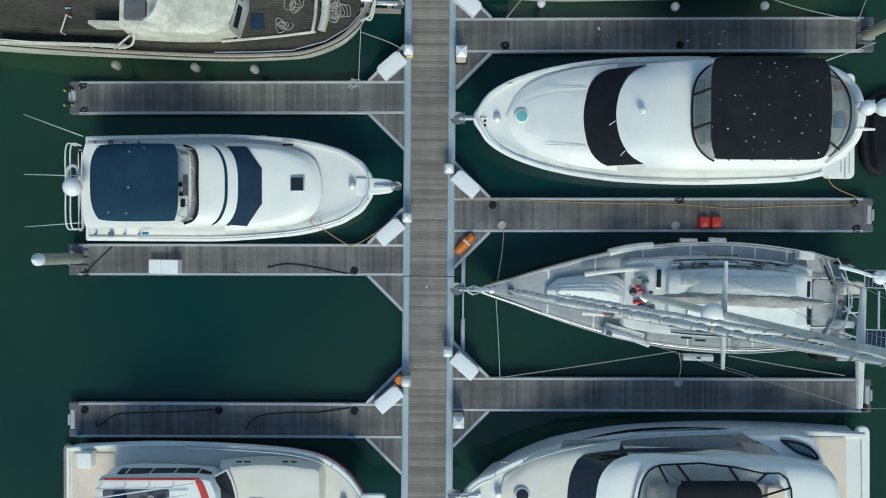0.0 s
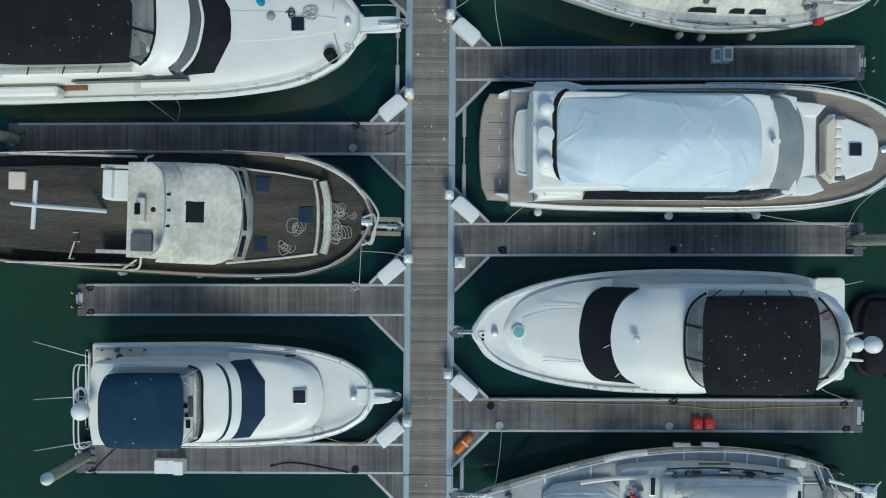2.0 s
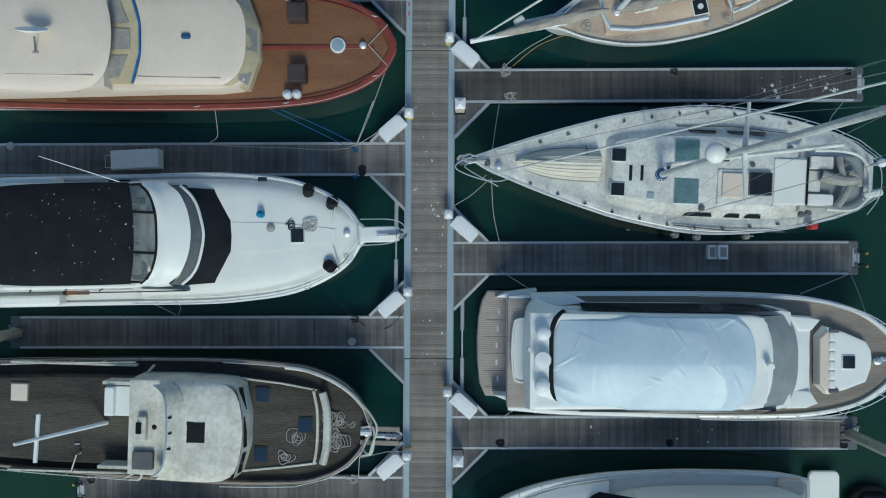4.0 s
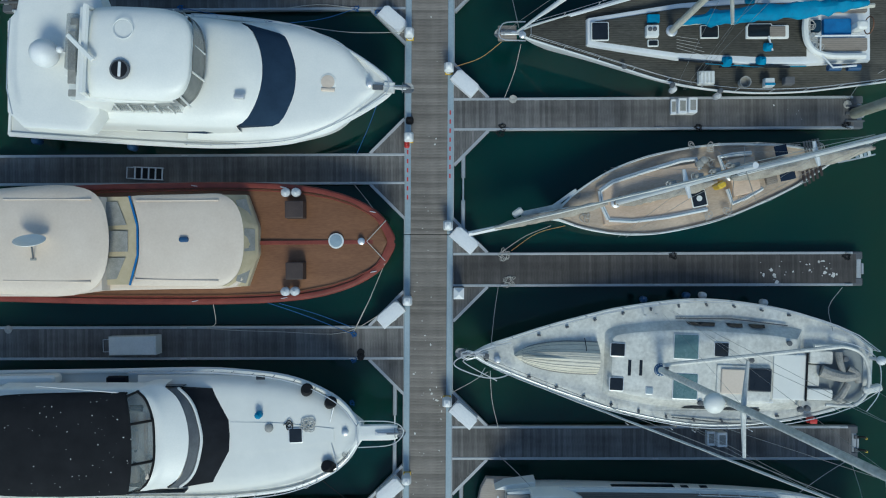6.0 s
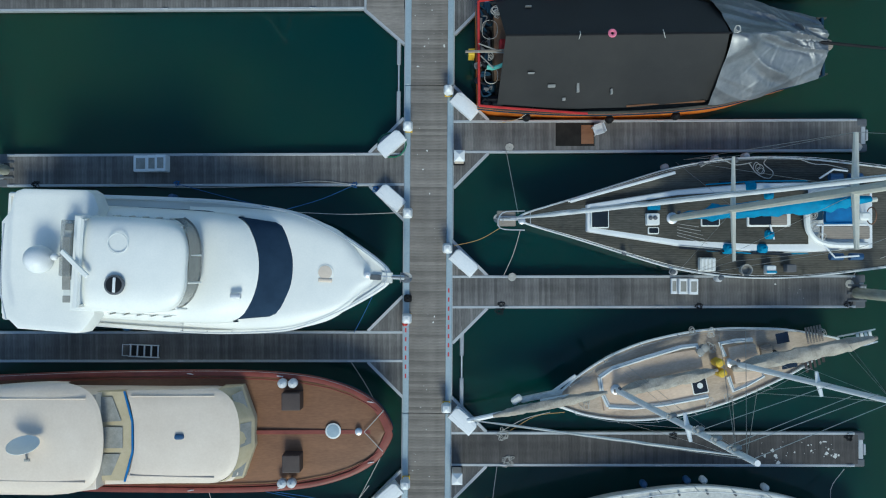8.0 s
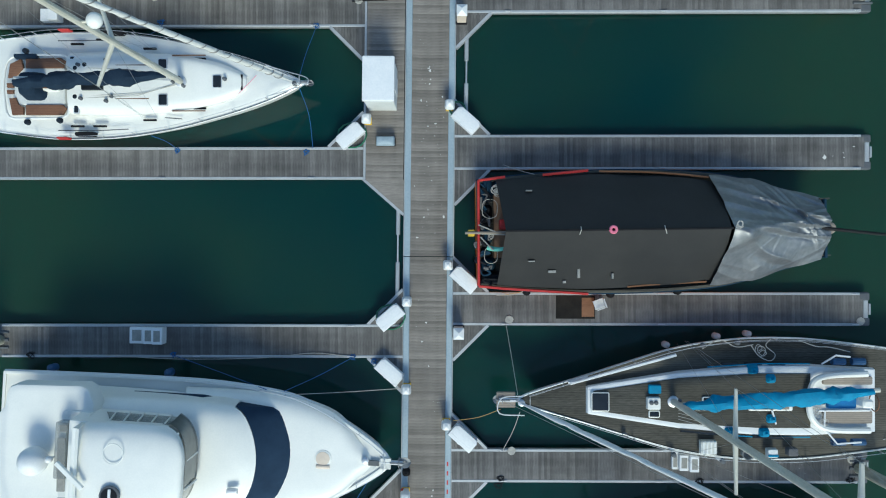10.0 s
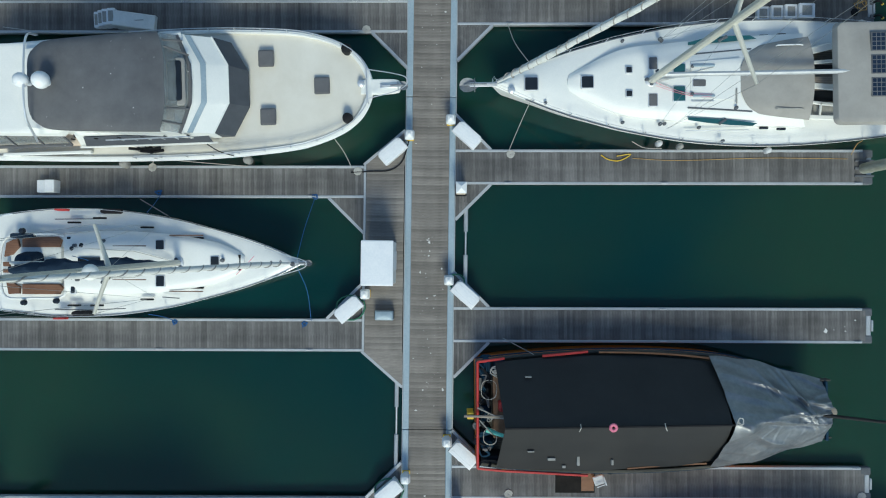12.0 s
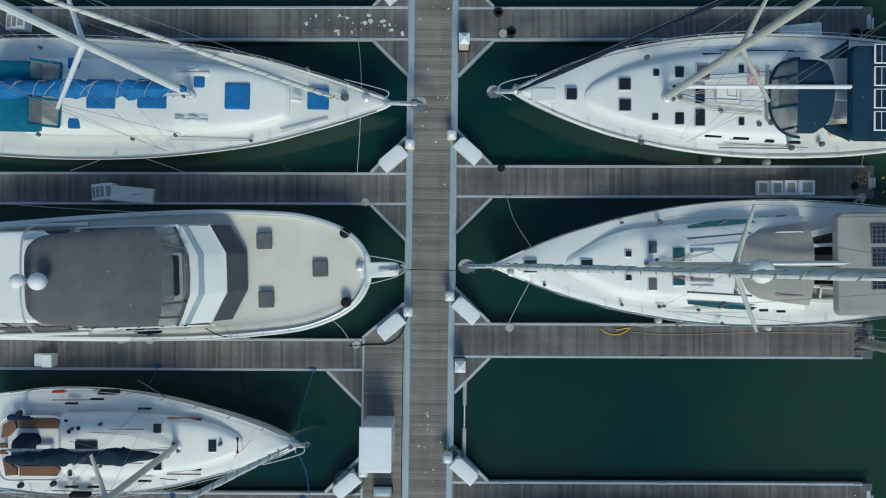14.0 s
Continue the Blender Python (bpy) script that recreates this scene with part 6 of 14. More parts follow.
def classic_launch():
    b = thing("classic_motor_yacht", pose(-1.58, 29.22, 0, 0, 0, -179.19), "classic motor yacht with brown decks and cream cabin roofs", "motor boat", "motor boats")
    h = Hull(b, [(0, 0.06), (0.19, 0.59), (0.67, 1.28), (1.54, 1.87), (2.62, 2.3), (3.97, 2.62), (5.87, 2.81), (8.03, 2.88), (10.75, 2.88), (14.84, 2.82), (20.56, 2.62)], 2.75, 2.45, WHITEPAINT, TEAKBROWN, drop=0.10, gunwale=0.22, pointed=False, rub=MAHOGANY, gun_mat=MAHOGANY, stripe=NAVYCLOTH)
    for s in (-1, 1):
        part("toe_rail", Geo().tube([(x, s * (h.w(x) - 0.32), h.z(x) + 0.02) for x in [0.7, 1.2, 2, 3, 4.5, 6, 8, 10, 13, 16]], 0.03), MAHOGANY, b)
        for i in range(3):
            x = 1.0 + 4.3 * i
            deck_cleat(b, x, s * (h.w(x) - 0.12), h.z(x), 10 * s)
    part("king_plank", Geo().box((0.18 + 6.49) / 2, 0, 2.62, 6.49 - 0.18, 0.20, 0.075), MAHOGANY, b, "dark red king plank")
    round_hatch(b, 2.78, -0.06, 0.37, 2.70, KERB, GELGREY)
    windlass(b, 1.57, -0.03, 2.68)
    part("bridle", Geo().tube([(0.38, -1.02, 2.75), (1.3, -0.03, 2.85), (0.44, 0.91, 2.75)], 0.022), ROPE, b)
    m = pose(-1.58, 29.22, 0, 0, 0, -179.19)
    for x, y in ((5.11, -2.37), (4.62, -2.37), (5.16, 2.32), (4.71, 2.31)):
        fender(m, x, y, 2.67, 0.22, 0.6, WHITEVINYL, "white fender standing on the brown foredeck")
    # wheelhouse, canvas screens, cream roofs
    bodywork("house", b, CREAM, [(7.11, 1.06), (7.32, 2.08), (10.52, 2.19), (19.62, 2.31)], 2.5, 3.55, 0.05, 0.0, 0.05, n=2)
    block("vent_cover", b, BLUEVINYL, 9.35, 9.8, -0.29, -0.03, 4.0, 4.2, 0.1, label="blue covered vent")
    bodywork("aft_house", b, CREAM, [(13.24, 2.16), (15.32, 2.42), (19.09, 2.38)], 3.4, 4.35, 0.02, 0.0, 0.05, n=1)
    skin("screen_cover", b, CANVASBEIGE, [[(6.43, 0, 3.02), (6.42, 0.64, 3.02), (6.98, 2.17, 3)], [(6.87, 0, 3.92), (6.92, 0.81, 3.91), (7.14, 1.49, 3.88), (7.5, 1.91, 3.84), (7.94, 2.13, 3.76)]], mid=-0.11, straight=(True, False), n=14, base=2.5, label="faded beige canvas windscreen cover", smooth=25)
    for q in ([[(6.85, -0.66, 3.8), (6.52, -0.64, 3.15)], [(6.86, 0.41, 3.8), (6.53, 0.37, 3.15)]], [[(7.26, -1.98, 3.72), (6.96, -2.09, 3.1)], [(6.94, -0.9, 3.75), (6.56, -0.88, 3.12)]], [[(7.28, 1.78, 3.72), (6.99, 1.92, 3.1)], [(6.95, 0.65, 3.75), (6.57, 0.64, 3.12)]]):
        part("canvas_panel", Geo().sheet([[(x, y, z + 0.08) for x, y, z in row] for row in q], 0.02), GREYFENDER, b, "grey-green window panel in the canvas")
    skin("fore_roof", b, CREAM, [[(6.87, 0, 3.92), (6.92, 0.81, 3.91), (7.14, 1.49, 3.88), (7.5, 1.91, 3.84), (7.94, 2.13, 3.76)], [(7.39, 0, 4.02), (7.44, 0.8, 4), (7.67, 1.44, 3.96), (8, 1.86, 3.9), (8.35, 2.15, 3.8)], [(9.46, 0, 4.08), (9.46, 0.8, 4.05), (9.49, 1.45, 4), (9.5, 1.8, 3.94), (9.56, 2.12, 3.82)], [(11.24, 0, 4.06), (11.26, 0.81, 4.03), (11.33, 1.41, 3.98), (11.43, 1.76, 3.92), (11.54, 2.1, 3.8)], [(11.68, 0, 4), (11.7, 0.65, 3.98), (11.81, 1.18, 3.95), (11.94, 1.61, 3.9), (12.12, 2.06, 3.8)]], mid=-0.13, side=(0.03, 0.25), thick=0.04, cuts=6, label="cream painted roof")
    part("roof_batten", Geo().tube([(11.85, -1.98, 3.93), (8.02, -1.97, 3.94)], 0.035, 6), CREAM, b)
    part("roof_batten", Geo().tube([(11.93, 1.65, 3.93), (8.05, 1.76, 3.94)], 0.035, 6), CREAM, b)
    skin("canvas_awning", b, CANVASBEIGE, [[(11.84, 0, 3.93), (11.84, 0.68, 3.92), (12.26, 2.04, 3.82)], [(13.58, 0, 3.93), (13.58, 0.68, 3.92), (13.76, 2.04, 3.82)]], mid=-0.14, straight=True, thick=0.03, n=12, base=3.3, label="faded beige canvas awning between the roofs", smooth=20)
    for q in ([[(13.3, -1.95, 3.87), (12.73, -1.94, 3.87)], [(13.17, -0.82, 3.95), (12.28, -0.86, 3.95)]], [[(13.16, -0.61, 3.97), (12.22, -0.57, 3.97)], [(13.17, 0.38, 3.97), (12.22, 0.37, 3.97)]], [[(13.18, 0.65, 3.95), (12.34, 0.65, 3.95)], [(13.38, 1.67, 3.87), (12.8, 1.64, 3.87)]]):
        part("canvas_panel", Geo().sheet([[(x, y, z + 0.02) for x, y, z in row] for row in q], 0.02), GREYFENDER, b)
    edging("blue_edge", b, BLUECLOTH, [(11.77, 0, 3.98), (11.77, 0.68, 3.98), (12.18, 2.06, 3.88)], mid=-0.14, r=0.055, straight=True)
    skin("aft_roof", b, CREAM, [[(12.81, 0, 4.6), (12.88, 0.82, 4.58), (13.08, 1.56, 4.53), (13.42, 2.04, 4.46), (13.92, 2.34, 4.38), (14.57, 2.5, 4.3)], [(13.18, 0, 4.7), (13.24, 0.82, 4.68), (13.47, 1.51, 4.63), (13.86, 1.94, 4.56), (14.38, 2.25, 4.47), (15.02, 2.52, 4.33)], [(14.57, 0, 4.78), (14.64, 0.82, 4.75), (14.77, 1.48, 4.7), (14.96, 1.97, 4.62), (15.23, 2.28, 4.52), (15.58, 2.53, 4.34)], [(16.61, 0, 4.8), (16.62, 0.82, 4.77), (16.66, 1.48, 4.72), (16.7, 1.98, 4.64), (16.76, 2.24, 4.54), (16.87, 2.47, 4.36)], [(18.15, 0, 4.8), (18.16, 0.8, 4.77), (18.2, 1.46, 4.72), (18.25, 1.92, 4.64), (18.31, 2.16, 4.54), (18.42, 2.33, 4.36)], [(18.66, 0, 4.72), (18.68, 0.69, 4.7), (18.68, 1.25, 4.65), (18.68, 1.67, 4.58), (18.65, 1.9, 4.5), (18.65, 2.14, 4.34)]], mid=-0.16, side=(0.02, 0.25), thick=0.04, cuts=6, n=12, label="cream painted aft roof")
    part("roof_batten", Geo().tube([(17.56, -2.04, 4.68), (13.61, -2.01, 4.62)], 0.035, 6), CREAM, b)
    part("roof_batten", Geo().tube([(17.58, 1.64, 4.68), (13.64, 1.73, 4.62)], 0.035, 6), CREAM, b)
    d = part("satellite_dish", Geo().lathe([(0.02, 0.0), (0.3, 0.03), (0.55, 0.10), (0.66, 0.16), (0.66, 0.18), (0.55, 0.13), (0.3, 0.06), (0.02, 0.03)], (0, 0, 0), 24), GEL, b, "pale oval satellite dish")
    d.location, d.rotation_euler = (15.97, -0.01, 5.35), (radians(66), 0, radians(-6))
    part("dish_stand", Geo().tube([(16.15, 0.65, 4.78), (15.91, 0.14, 5.3)], 0.04), CORNER, b)
    part("stand_foot", Geo().box(16.15, 0.68, 4.72, 0.28, 0.12, 0.08), GREYFENDER, b)
    block("deck_box", b, LOCKERBROWN, 4.21, 5.12, -1.98, -1.13, 2.6, 3.3, 0.04, label="dark brown deck locker")
    block("deck_box", b, LOCKERBROWN, 4.24, 5.11, 0.92, 1.77, 2.6, 3.3, 0.04, label="dark brown deck locker")


classic_launch()


def motor_yacht_white():
    b = thing("motor_yacht", pose(-1.63, 36.56, 0, 0, 0, 177.39), "large white motor yacht with hardtop and dark blue windscreen band", "motor boat", "motor boats")
    h = Hull(b, [(0, 0.04), (0.32, 0.47), (1.28, 1.15), (2.63, 1.93), (3.99, 2.54), (5.34, 2.89), (8.06, 3.15), (10.82, 3.19), (15.02, 3.13), (18.89, 3.05)], 2.95, 2.0, GEL, NONSKID, drop=0.10, gunwale=0.14, pointed=True, rub=WHITEPAINT)
    h.rail(0.3, 9.96, 0.35, 9, nose=0.1, mid=False)
    anchor(b, -0.54, 2.95, size=0.6)
    windlass(b, 1.15, -0.07, 2.98)
    part("chain_plate", Geo().box(0.75, 0.06, 2.96, 0.5, 0.25, 0.06), CORNER, b)
    part("anchor_chute", Geo().box(0.2, 0.05, 2.9, 0.5, 0.5, 0.14), GELOLD, b)
    round_hatch(b, 3.11, -0.05, 0.40, 3.07, CREAM, GEL)
    block("hatch_handle", b, CREAM, 2.76, 3.41, 0.22, 0.41, 3.15, 3.2, 0.05)
    # main house and the dark wraparound windscreen
    bodywork("saloon", b, GEL, [(6.24, 0.93), (6.5, 1.72), (7.3, 2.25), (10.5, 2.58), (15.3, 2.66)], 2.2, 4.1, 0.15, 0.03, 0.1, n=3)
    block("horn", b, STEEL, 6.54, 7.05, 1.03, 1.28, 4.65, 4.8, 0.05)
    bodywork("bridge_wall", b, GEL, [(8.73, 0.65), (8.86, 1.28), (9.28, 1.75), (9.88, 2.04), (13.43, 2.12)], 4.5, 6.4, 0.1, 0.0, 0.05, n=2)
    for s in (-1, 1):
        part("side_window", Geo().sheet([[(9.14, s * (2.08 + 0.02), 5.15), (12.33, s * (2.13 + 0.02), 5.15)], [(8.91, s * (2.08 - 0.05), 6.3), (11.67, s * (2.13 - 0.05), 6.3)]], 0.03), CLEARVINYL, b)
        for i in range(5):
            part("mullion", Geo().tube([(9.47 + 0.62 * i, s * (2.11 + 0.04), 5.1), (9.22 + 0.58 * i + 0.1, s * (2.11 - 0.02), 6.35)], 0.04, 5), GEL, b)
    round_hatch(b, 11.09, 0.78, 0.42, 7.20, BLACKPLAIN, CORNER)
    part("hatch_bar", Geo().box(11.07, 0.78, 7.29, 0.12, 0.62, 0.03), WHITEPAINT, b)
    part("roof_ring", Geo().tube([(11.06 + 0.42 * math.cos(a), -0.93 + 0.42 * math.sin(a), 7.19) for a in [2 * math.pi * i / 20 for i in range(21)]], 0.02), GEL, b)
    # flybridge aft deck with its wide wings
    part("boat_deck", Geo().slab([(12.9, -2.11), (12.87, -2.49), (13.16, -3.1), (13.46, -3.26), (16.37, -3.17), (16.69, -3.05), (16.82, -2.75), (16.9, -2.16), (17.29, -1.64), (17.07, 2.5), (16.68, 2.8), (16.3, 3.14), (13.62, 3.2), (13.32, 3.11), (13.09, 2.8), (12.81, 2.36)], 4.3, 5.15, 0.05, 0.03, 0.10), GEL, b)
    block("well", b, GELGREY, 12.77, 14.28, -2.14, 1.81, 5.12, 5.22, 0.2)
    block("aft_seat", b, GEL, 13.77, 14.27, -1.64, 0.82, 5.2, 5.7, 0.1)
    part("rear_screen", Geo().box(13.81, -0.61, 5.6, 0.5, 2.43, 0.5, ch=0.05), CLEARVINYL, b)
    part("radar_mast", Geo().tube([(12.91, -1.99, 5.3), (12.69, -1.85, 7.1), (12.69, 1.76, 7.1), (12.91, 1.81, 5.3)], 0.14), GEL, b)
    dome(b, 15.01, -0.06, 5.6, 0.62, name="satellite_dome", stem=0.5)
    part("radar_scanner", Geo().box(12.71, -0.01, 7.3, 1.5, 0.18, 0.14, rz=-42), GEL, b)
    dome(b, 14.26, -0.21, 6.0, 0.16, name="floodlight", stem=0.6)
    part("aft_rail", Geo().tube([(16.68, -1.54, 5.8), (16.72, -0.43, 5.8), (16.67, 1.53, 5.8), (16.36, 2.63, 5.8)], 0.03), STEEL, b)
    block("cockpit_sole", b, CREAM, 16.01, 18.23, -2.33, 2.33, 1.6, 1.9, 0.1)
    for s in (-1, 1):
        part("saloon_window", Geo().sheet([[(7.16 + 0.55 * i, s * (2.38 + 0.03 + 0.25 * min(1, i / 3)), 2.95) for i in range(10)], [(7.16 + 0.55 * i, s * (2.38 - 0.10 + 0.22 * min(1, i / 3)), 3.95 - 0.05 * i) for i in range(10)]], 0.03), DARKBLUEMESH, b, "long dark saloon window")
    m = pose(-1.63, 36.56, 0, 0, 0, 177.39)
    for x, s in ((300, -1), (85, -1), (50, 1), (230, 1)):
        xx = 13.88 + (200 - x) * 0.0268
        fender(m, xx, s * (h.w(min(xx, 17)) + 0.08), 0.75, 0.2, 0.8, BLUEVINYL, "blue cloth-covered fender at the white yacht's side")
    skin("foredeck_house", b, GEL, [[(0.88, 0, 2.93), (0.88, 0.1, 2.92), (0.9, 0.31, 2.8)], [(1.41, 0, 3.02), (1.41, 0.4, 3), (1.44, 0.84, 2.78)], [(2.46, 0, 3.08), (2.46, 1.44, 3.04), (2.52, 1.98, 2.72)], [(3.78, 0, 3.12), (3.8, 1.88, 3.06), (3.87, 2.54, 2.66)], [(5.11, 0, 3.14), (5.12, 2.16, 3.06), (5.23, 2.8, 2.6)], [(6.97, 0, 3.14), (7, 2.36, 3), (7.15, 2.91, 2.5)], [(9.64, 0, 3.1), (9.7, 2.46, 2.9), (9.89, 2.87, 2.4)]], mid=0.03, base=2.2, cuts=5)
    skin("windscreen", b, DARKBLUEMESH, [[(4.59, 0, 3.1), (4.64, 0.66, 3.1), (4.8, 1.25, 3.07), (5, 1.75, 3.04), (5.22, 2.08, 3), (5.47, 2.21, 2.96)], [(5.92, 0, 4.28), (5.98, 0.64, 4.26), (6.14, 1.23, 4.22), (6.38, 1.73, 4.15), (6.66, 2.13, 4.05), (7.09, 2.37, 3.9)]], mid=-0.06, thick=0.05, base=2.9, label="dark blue windscreen band")
    skin("bridge_cowl", b, GEL, [[(5.92, 0, 4.28), (5.98, 0.64, 4.26), (6.14, 1.23, 4.22), (6.38, 1.73, 4.15), (6.66, 2.13, 4.05), (7.09, 2.37, 3.9)], [(6.71, 0, 4.5), (6.8, 0.92, 4.46), (6.96, 1.66, 4.35), (7.24, 2.14, 4.18), (7.57, 2.42, 3.95)], [(8.06, 0, 4.64), (8.07, 1.14, 4.6), (8.12, 1.9, 4.46), (8.18, 2.26, 4.3), (8.26, 2.46, 4.05)], [(10.33, 0, 4.7), (10.34, 1.2, 4.66), (10.4, 1.9, 4.52), (10.46, 2.28, 4.36), (10.57, 2.5, 4.1)], [(13.63, 0, 4.7), (13.65, 1.23, 4.66), (13.72, 1.91, 4.52), (13.8, 2.33, 4.36), (13.93, 2.5, 4.1)]], mid=0.00, side=(0.15, 1.3), cuts=5)
    skin("bridge_window", b, WINDOWGREY, [[(8.31, 0, 5), (8.34, 0.62, 5), (8.44, 1.08, 5), (8.61, 1.5, 5), (8.86, 1.8, 5), (9.16, 2, 5)], [(8.27, 0, 6.62), (8.28, 0.64, 6.6), (8.36, 1.12, 6.57), (8.52, 1.5, 6.52), (8.75, 1.74, 6.47), (9.09, 1.9, 6.4)]], mid=-0.20, thick=0.03, label="bridge windscreen between white mullions")
    for u0, u1, x0, x1 in ((-1.8, -1.74, 8.77, 8.69), (-0.58, -0.59, 8.35, 8.34), (0.62, 0.58, 8.31, 8.32), (1.82, 1.68, 8.85, 8.74)):
        part("mullion", Geo().tube([(x0 - 0.02, u0, 5.05), (x1 - 0.02, u1, 6.55)], 0.05, 6), GEL, b)
    edging("window_gasket", b, GREYFENDER, [(8.31, 0, 5), (8.34, 0.62, 5), (8.44, 1.08, 5), (8.61, 1.5, 5), (8.86, 1.8, 5), (9.16, 2, 5)], mid=-0.21, r=0.04)
    skin("hardtop", b, GEL, [[(8.3, 0, 6.67), (8.3, 0.64, 6.65), (8.39, 1.12, 6.62), (8.56, 1.5, 6.57), (8.78, 1.74, 6.52), (9.12, 1.9, 6.45)], [(8.44, 0, 6.95), (8.47, 0.88, 6.92), (8.66, 1.42, 6.85), (9.04, 1.74, 6.72), (9.36, 1.92, 6.5)], [(9.6, 0, 7.1), (9.61, 0.92, 7.06), (9.65, 1.41, 6.97), (9.71, 1.76, 6.82), (9.8, 1.96, 6.6)], [(11.23, 0, 7.12), (11.25, 0.91, 7.08), (11.29, 1.41, 7), (11.36, 1.76, 6.84), (11.47, 1.96, 6.6)], [(12.19, 0, 7.08), (12.21, 0.92, 7.04), (12.26, 1.38, 6.95), (12.33, 1.7, 6.8), (12.4, 1.9, 6.55)], [(12.69, 0, 6.9), (12.67, 0.88, 6.88), (12.69, 1.31, 6.8), (12.72, 1.59, 6.65), (12.72, 1.8, 6.45)]], mid=-0.08, side=(0.03, 0.3), thick=0.05, cuts=5, label="white hardtop")
    for x, y, w in ((13.84, 0.05, 2.3), (13.8, -1.52, 0.3), (13.75, 1.6, 0.3)):
        part("arch_opening", Geo().box(x, y, 5.85, 0.34, w, 0.05, rz=2, ch=0.02), GREYFENDER, b, "grey opening in the arch")


motor_yacht_white()


def sloop_navy_cover():
    b = thing("sailing_yacht", pose(-5.97, 54.4, 0, 0, 0, -179.39), "white sloop with a navy sail cover and teak cockpit seats", "sailing boat", "sailing boats")
    h = Hull(b, [(0, 0.04), (0.46, 0.28), (1.54, 0.76), (2.88, 1.23), (4.24, 1.62), (6.44, 2.17), (9.2, 2.55), (11.98, 2.6), (13.92, 2.39), (15.32, 2.2)], 2.2, 1.75, GEL, GEL, drop=0.03, gunwale=0.06, pointed=True, rake=1.3, camber=0.16, gun_mat=STEEL)
    h.rail(0.15, 14.64, 0.6, 10, nose=0.05, wire=True)
    part("pulpit", Geo().tube(spline([(1.65, -0.68, 2.82), (0.6, -0.36, 2.86), (-0.22, -0.1, 2.9), (-0.23, 0.19, 2.9), (0.6, 0.48, 2.86), (1.66, 0.77, 2.82)], 5), 0.022), STEEL, b)
    anchor(b, -0.18, 2.3, size=0.35)
    winch(b, 0.44, 0.05, 2.25, 0.12)
    hatch(b, 6.66, -0.85, 0.48, 0.53, 2.53)
    hatch(b, 6.64, 0.86, 0.48, 0.59, 2.53)
    hatch(b, 4.09, -0.02, 0.48, 0.67, 2.46)
    hatch(b, 10.81, 1.24, 0.29, 0.51, 2.42)
    hatch(b, 11.01, -1.02, 0.29, 0.51, 2.42)
    part("deck_slot", Geo().box(2.96, -0.01, 2.34, 0.10, 0.75, 0.05), BLACKRUBBER, b)
    for x, y in ((7.43, -1.68), (5.05, -1.19), (7.42, 1.75), (5.04, 1.19), (10.9, 2.04), (9.82, 2.04), (10.92, -1.91), (9.7, -2.12)):
        part("deck_portlight", Geo().box(x, y, 2.1, 0.62, 0.09, 0.12, ch=0.03), BLACKRUBBER, b)
    for y in (257, 276, 336, 357):
        part("grab_rail", Geo().box(8.11 if y in (276, 336) else 5.48, (y - 306) * 0.0265, 2.5 if y in (276, 336) else 2.35, 1.6, 0.05, 0.06), COCKPITTEAK, b)
    # cockpit
    block("companionway", b, SMOKED, 9.45, 10.52, -0.27, 0.42, 2.5, 2.66, 0.05)
    block("wheel_cover", b, NAVYSAIL, 12.32, 13.49, -0.53, 0.82, 2.15, 3.0, 0.3, inset=0.12, crown=0.15, edge=0.2, label="navy wheel cover")
    for x, y in ((10.84, -0.66), (10.84, 0.68), (13.24, -1.5), (13.15, 1.89), (11.61, 1.81), (10.39, -0.81)):
        winch(b, x, y, 2.35, 0.13, SMOKED)
    block("folded_sprayhood", b, NAVYSAIL, 12.72, 13.85, -1.4, -1.16, 2.2, 2.45, 0.05)
    for x, y in ((9.15, -2.45), (10.5, 2.42)):
        block("fender_net", b, BLACKRUBBER, x - 0.5, x + 0.5, y - 0.12, y + 0.12, 2.0, 2.3, 0.1)
    for x, y in ((11.41, -2.51), (11.45, 2.64)):
        block("horseshoe_buoy", b, RED, x - 0.3, x + 0.3, y - 0.06, y + 0.06, 2.2, 2.55, 0.05)
    # rig
    at = mast(b, 5.79, 0.0, 2.55, 19.0, 0.0, 0.15, CREAMSPAR, ((0.42, 1.68), (0.88, 1.0)), 0.33, 0.02, (7.42, 1.75, 2.1), (0.44, 0.0, 2.3), (15.12, 0.9, 1.9))
    furled(b, at(0.08) + Vector((0.2, 0.02, 0.1)), (13.07, 0.3, 3.7), 0.30, NAVYSAIL, "sail_cover", 0.3, 4)
    boom(b, 5.72, 3.35, 13.25, 3.35, 0.08)
    furled(b, (0.51, 0, 2.7), at(0.95), 0.15, SAILCLOTH, "furled_jib", 0.06, 7, taper=0.5)
    part("dome_bracket", Geo().tube([at(0.575), (at(0.575).x - 0.62, at(0.575).y, at(0.575).z)], 0.05, 6), CREAMSPAR, b)
    dome(b, at(0.575).x - 0.62, at(0.575).y, at(0.575).z, 0.29, GEL, stem=0.1, flat=0.75)
    part("vang", Geo().tube([(6.03, 0, 2.8), (7.28, 0, 3.3)], 0.04), STEEL, b)
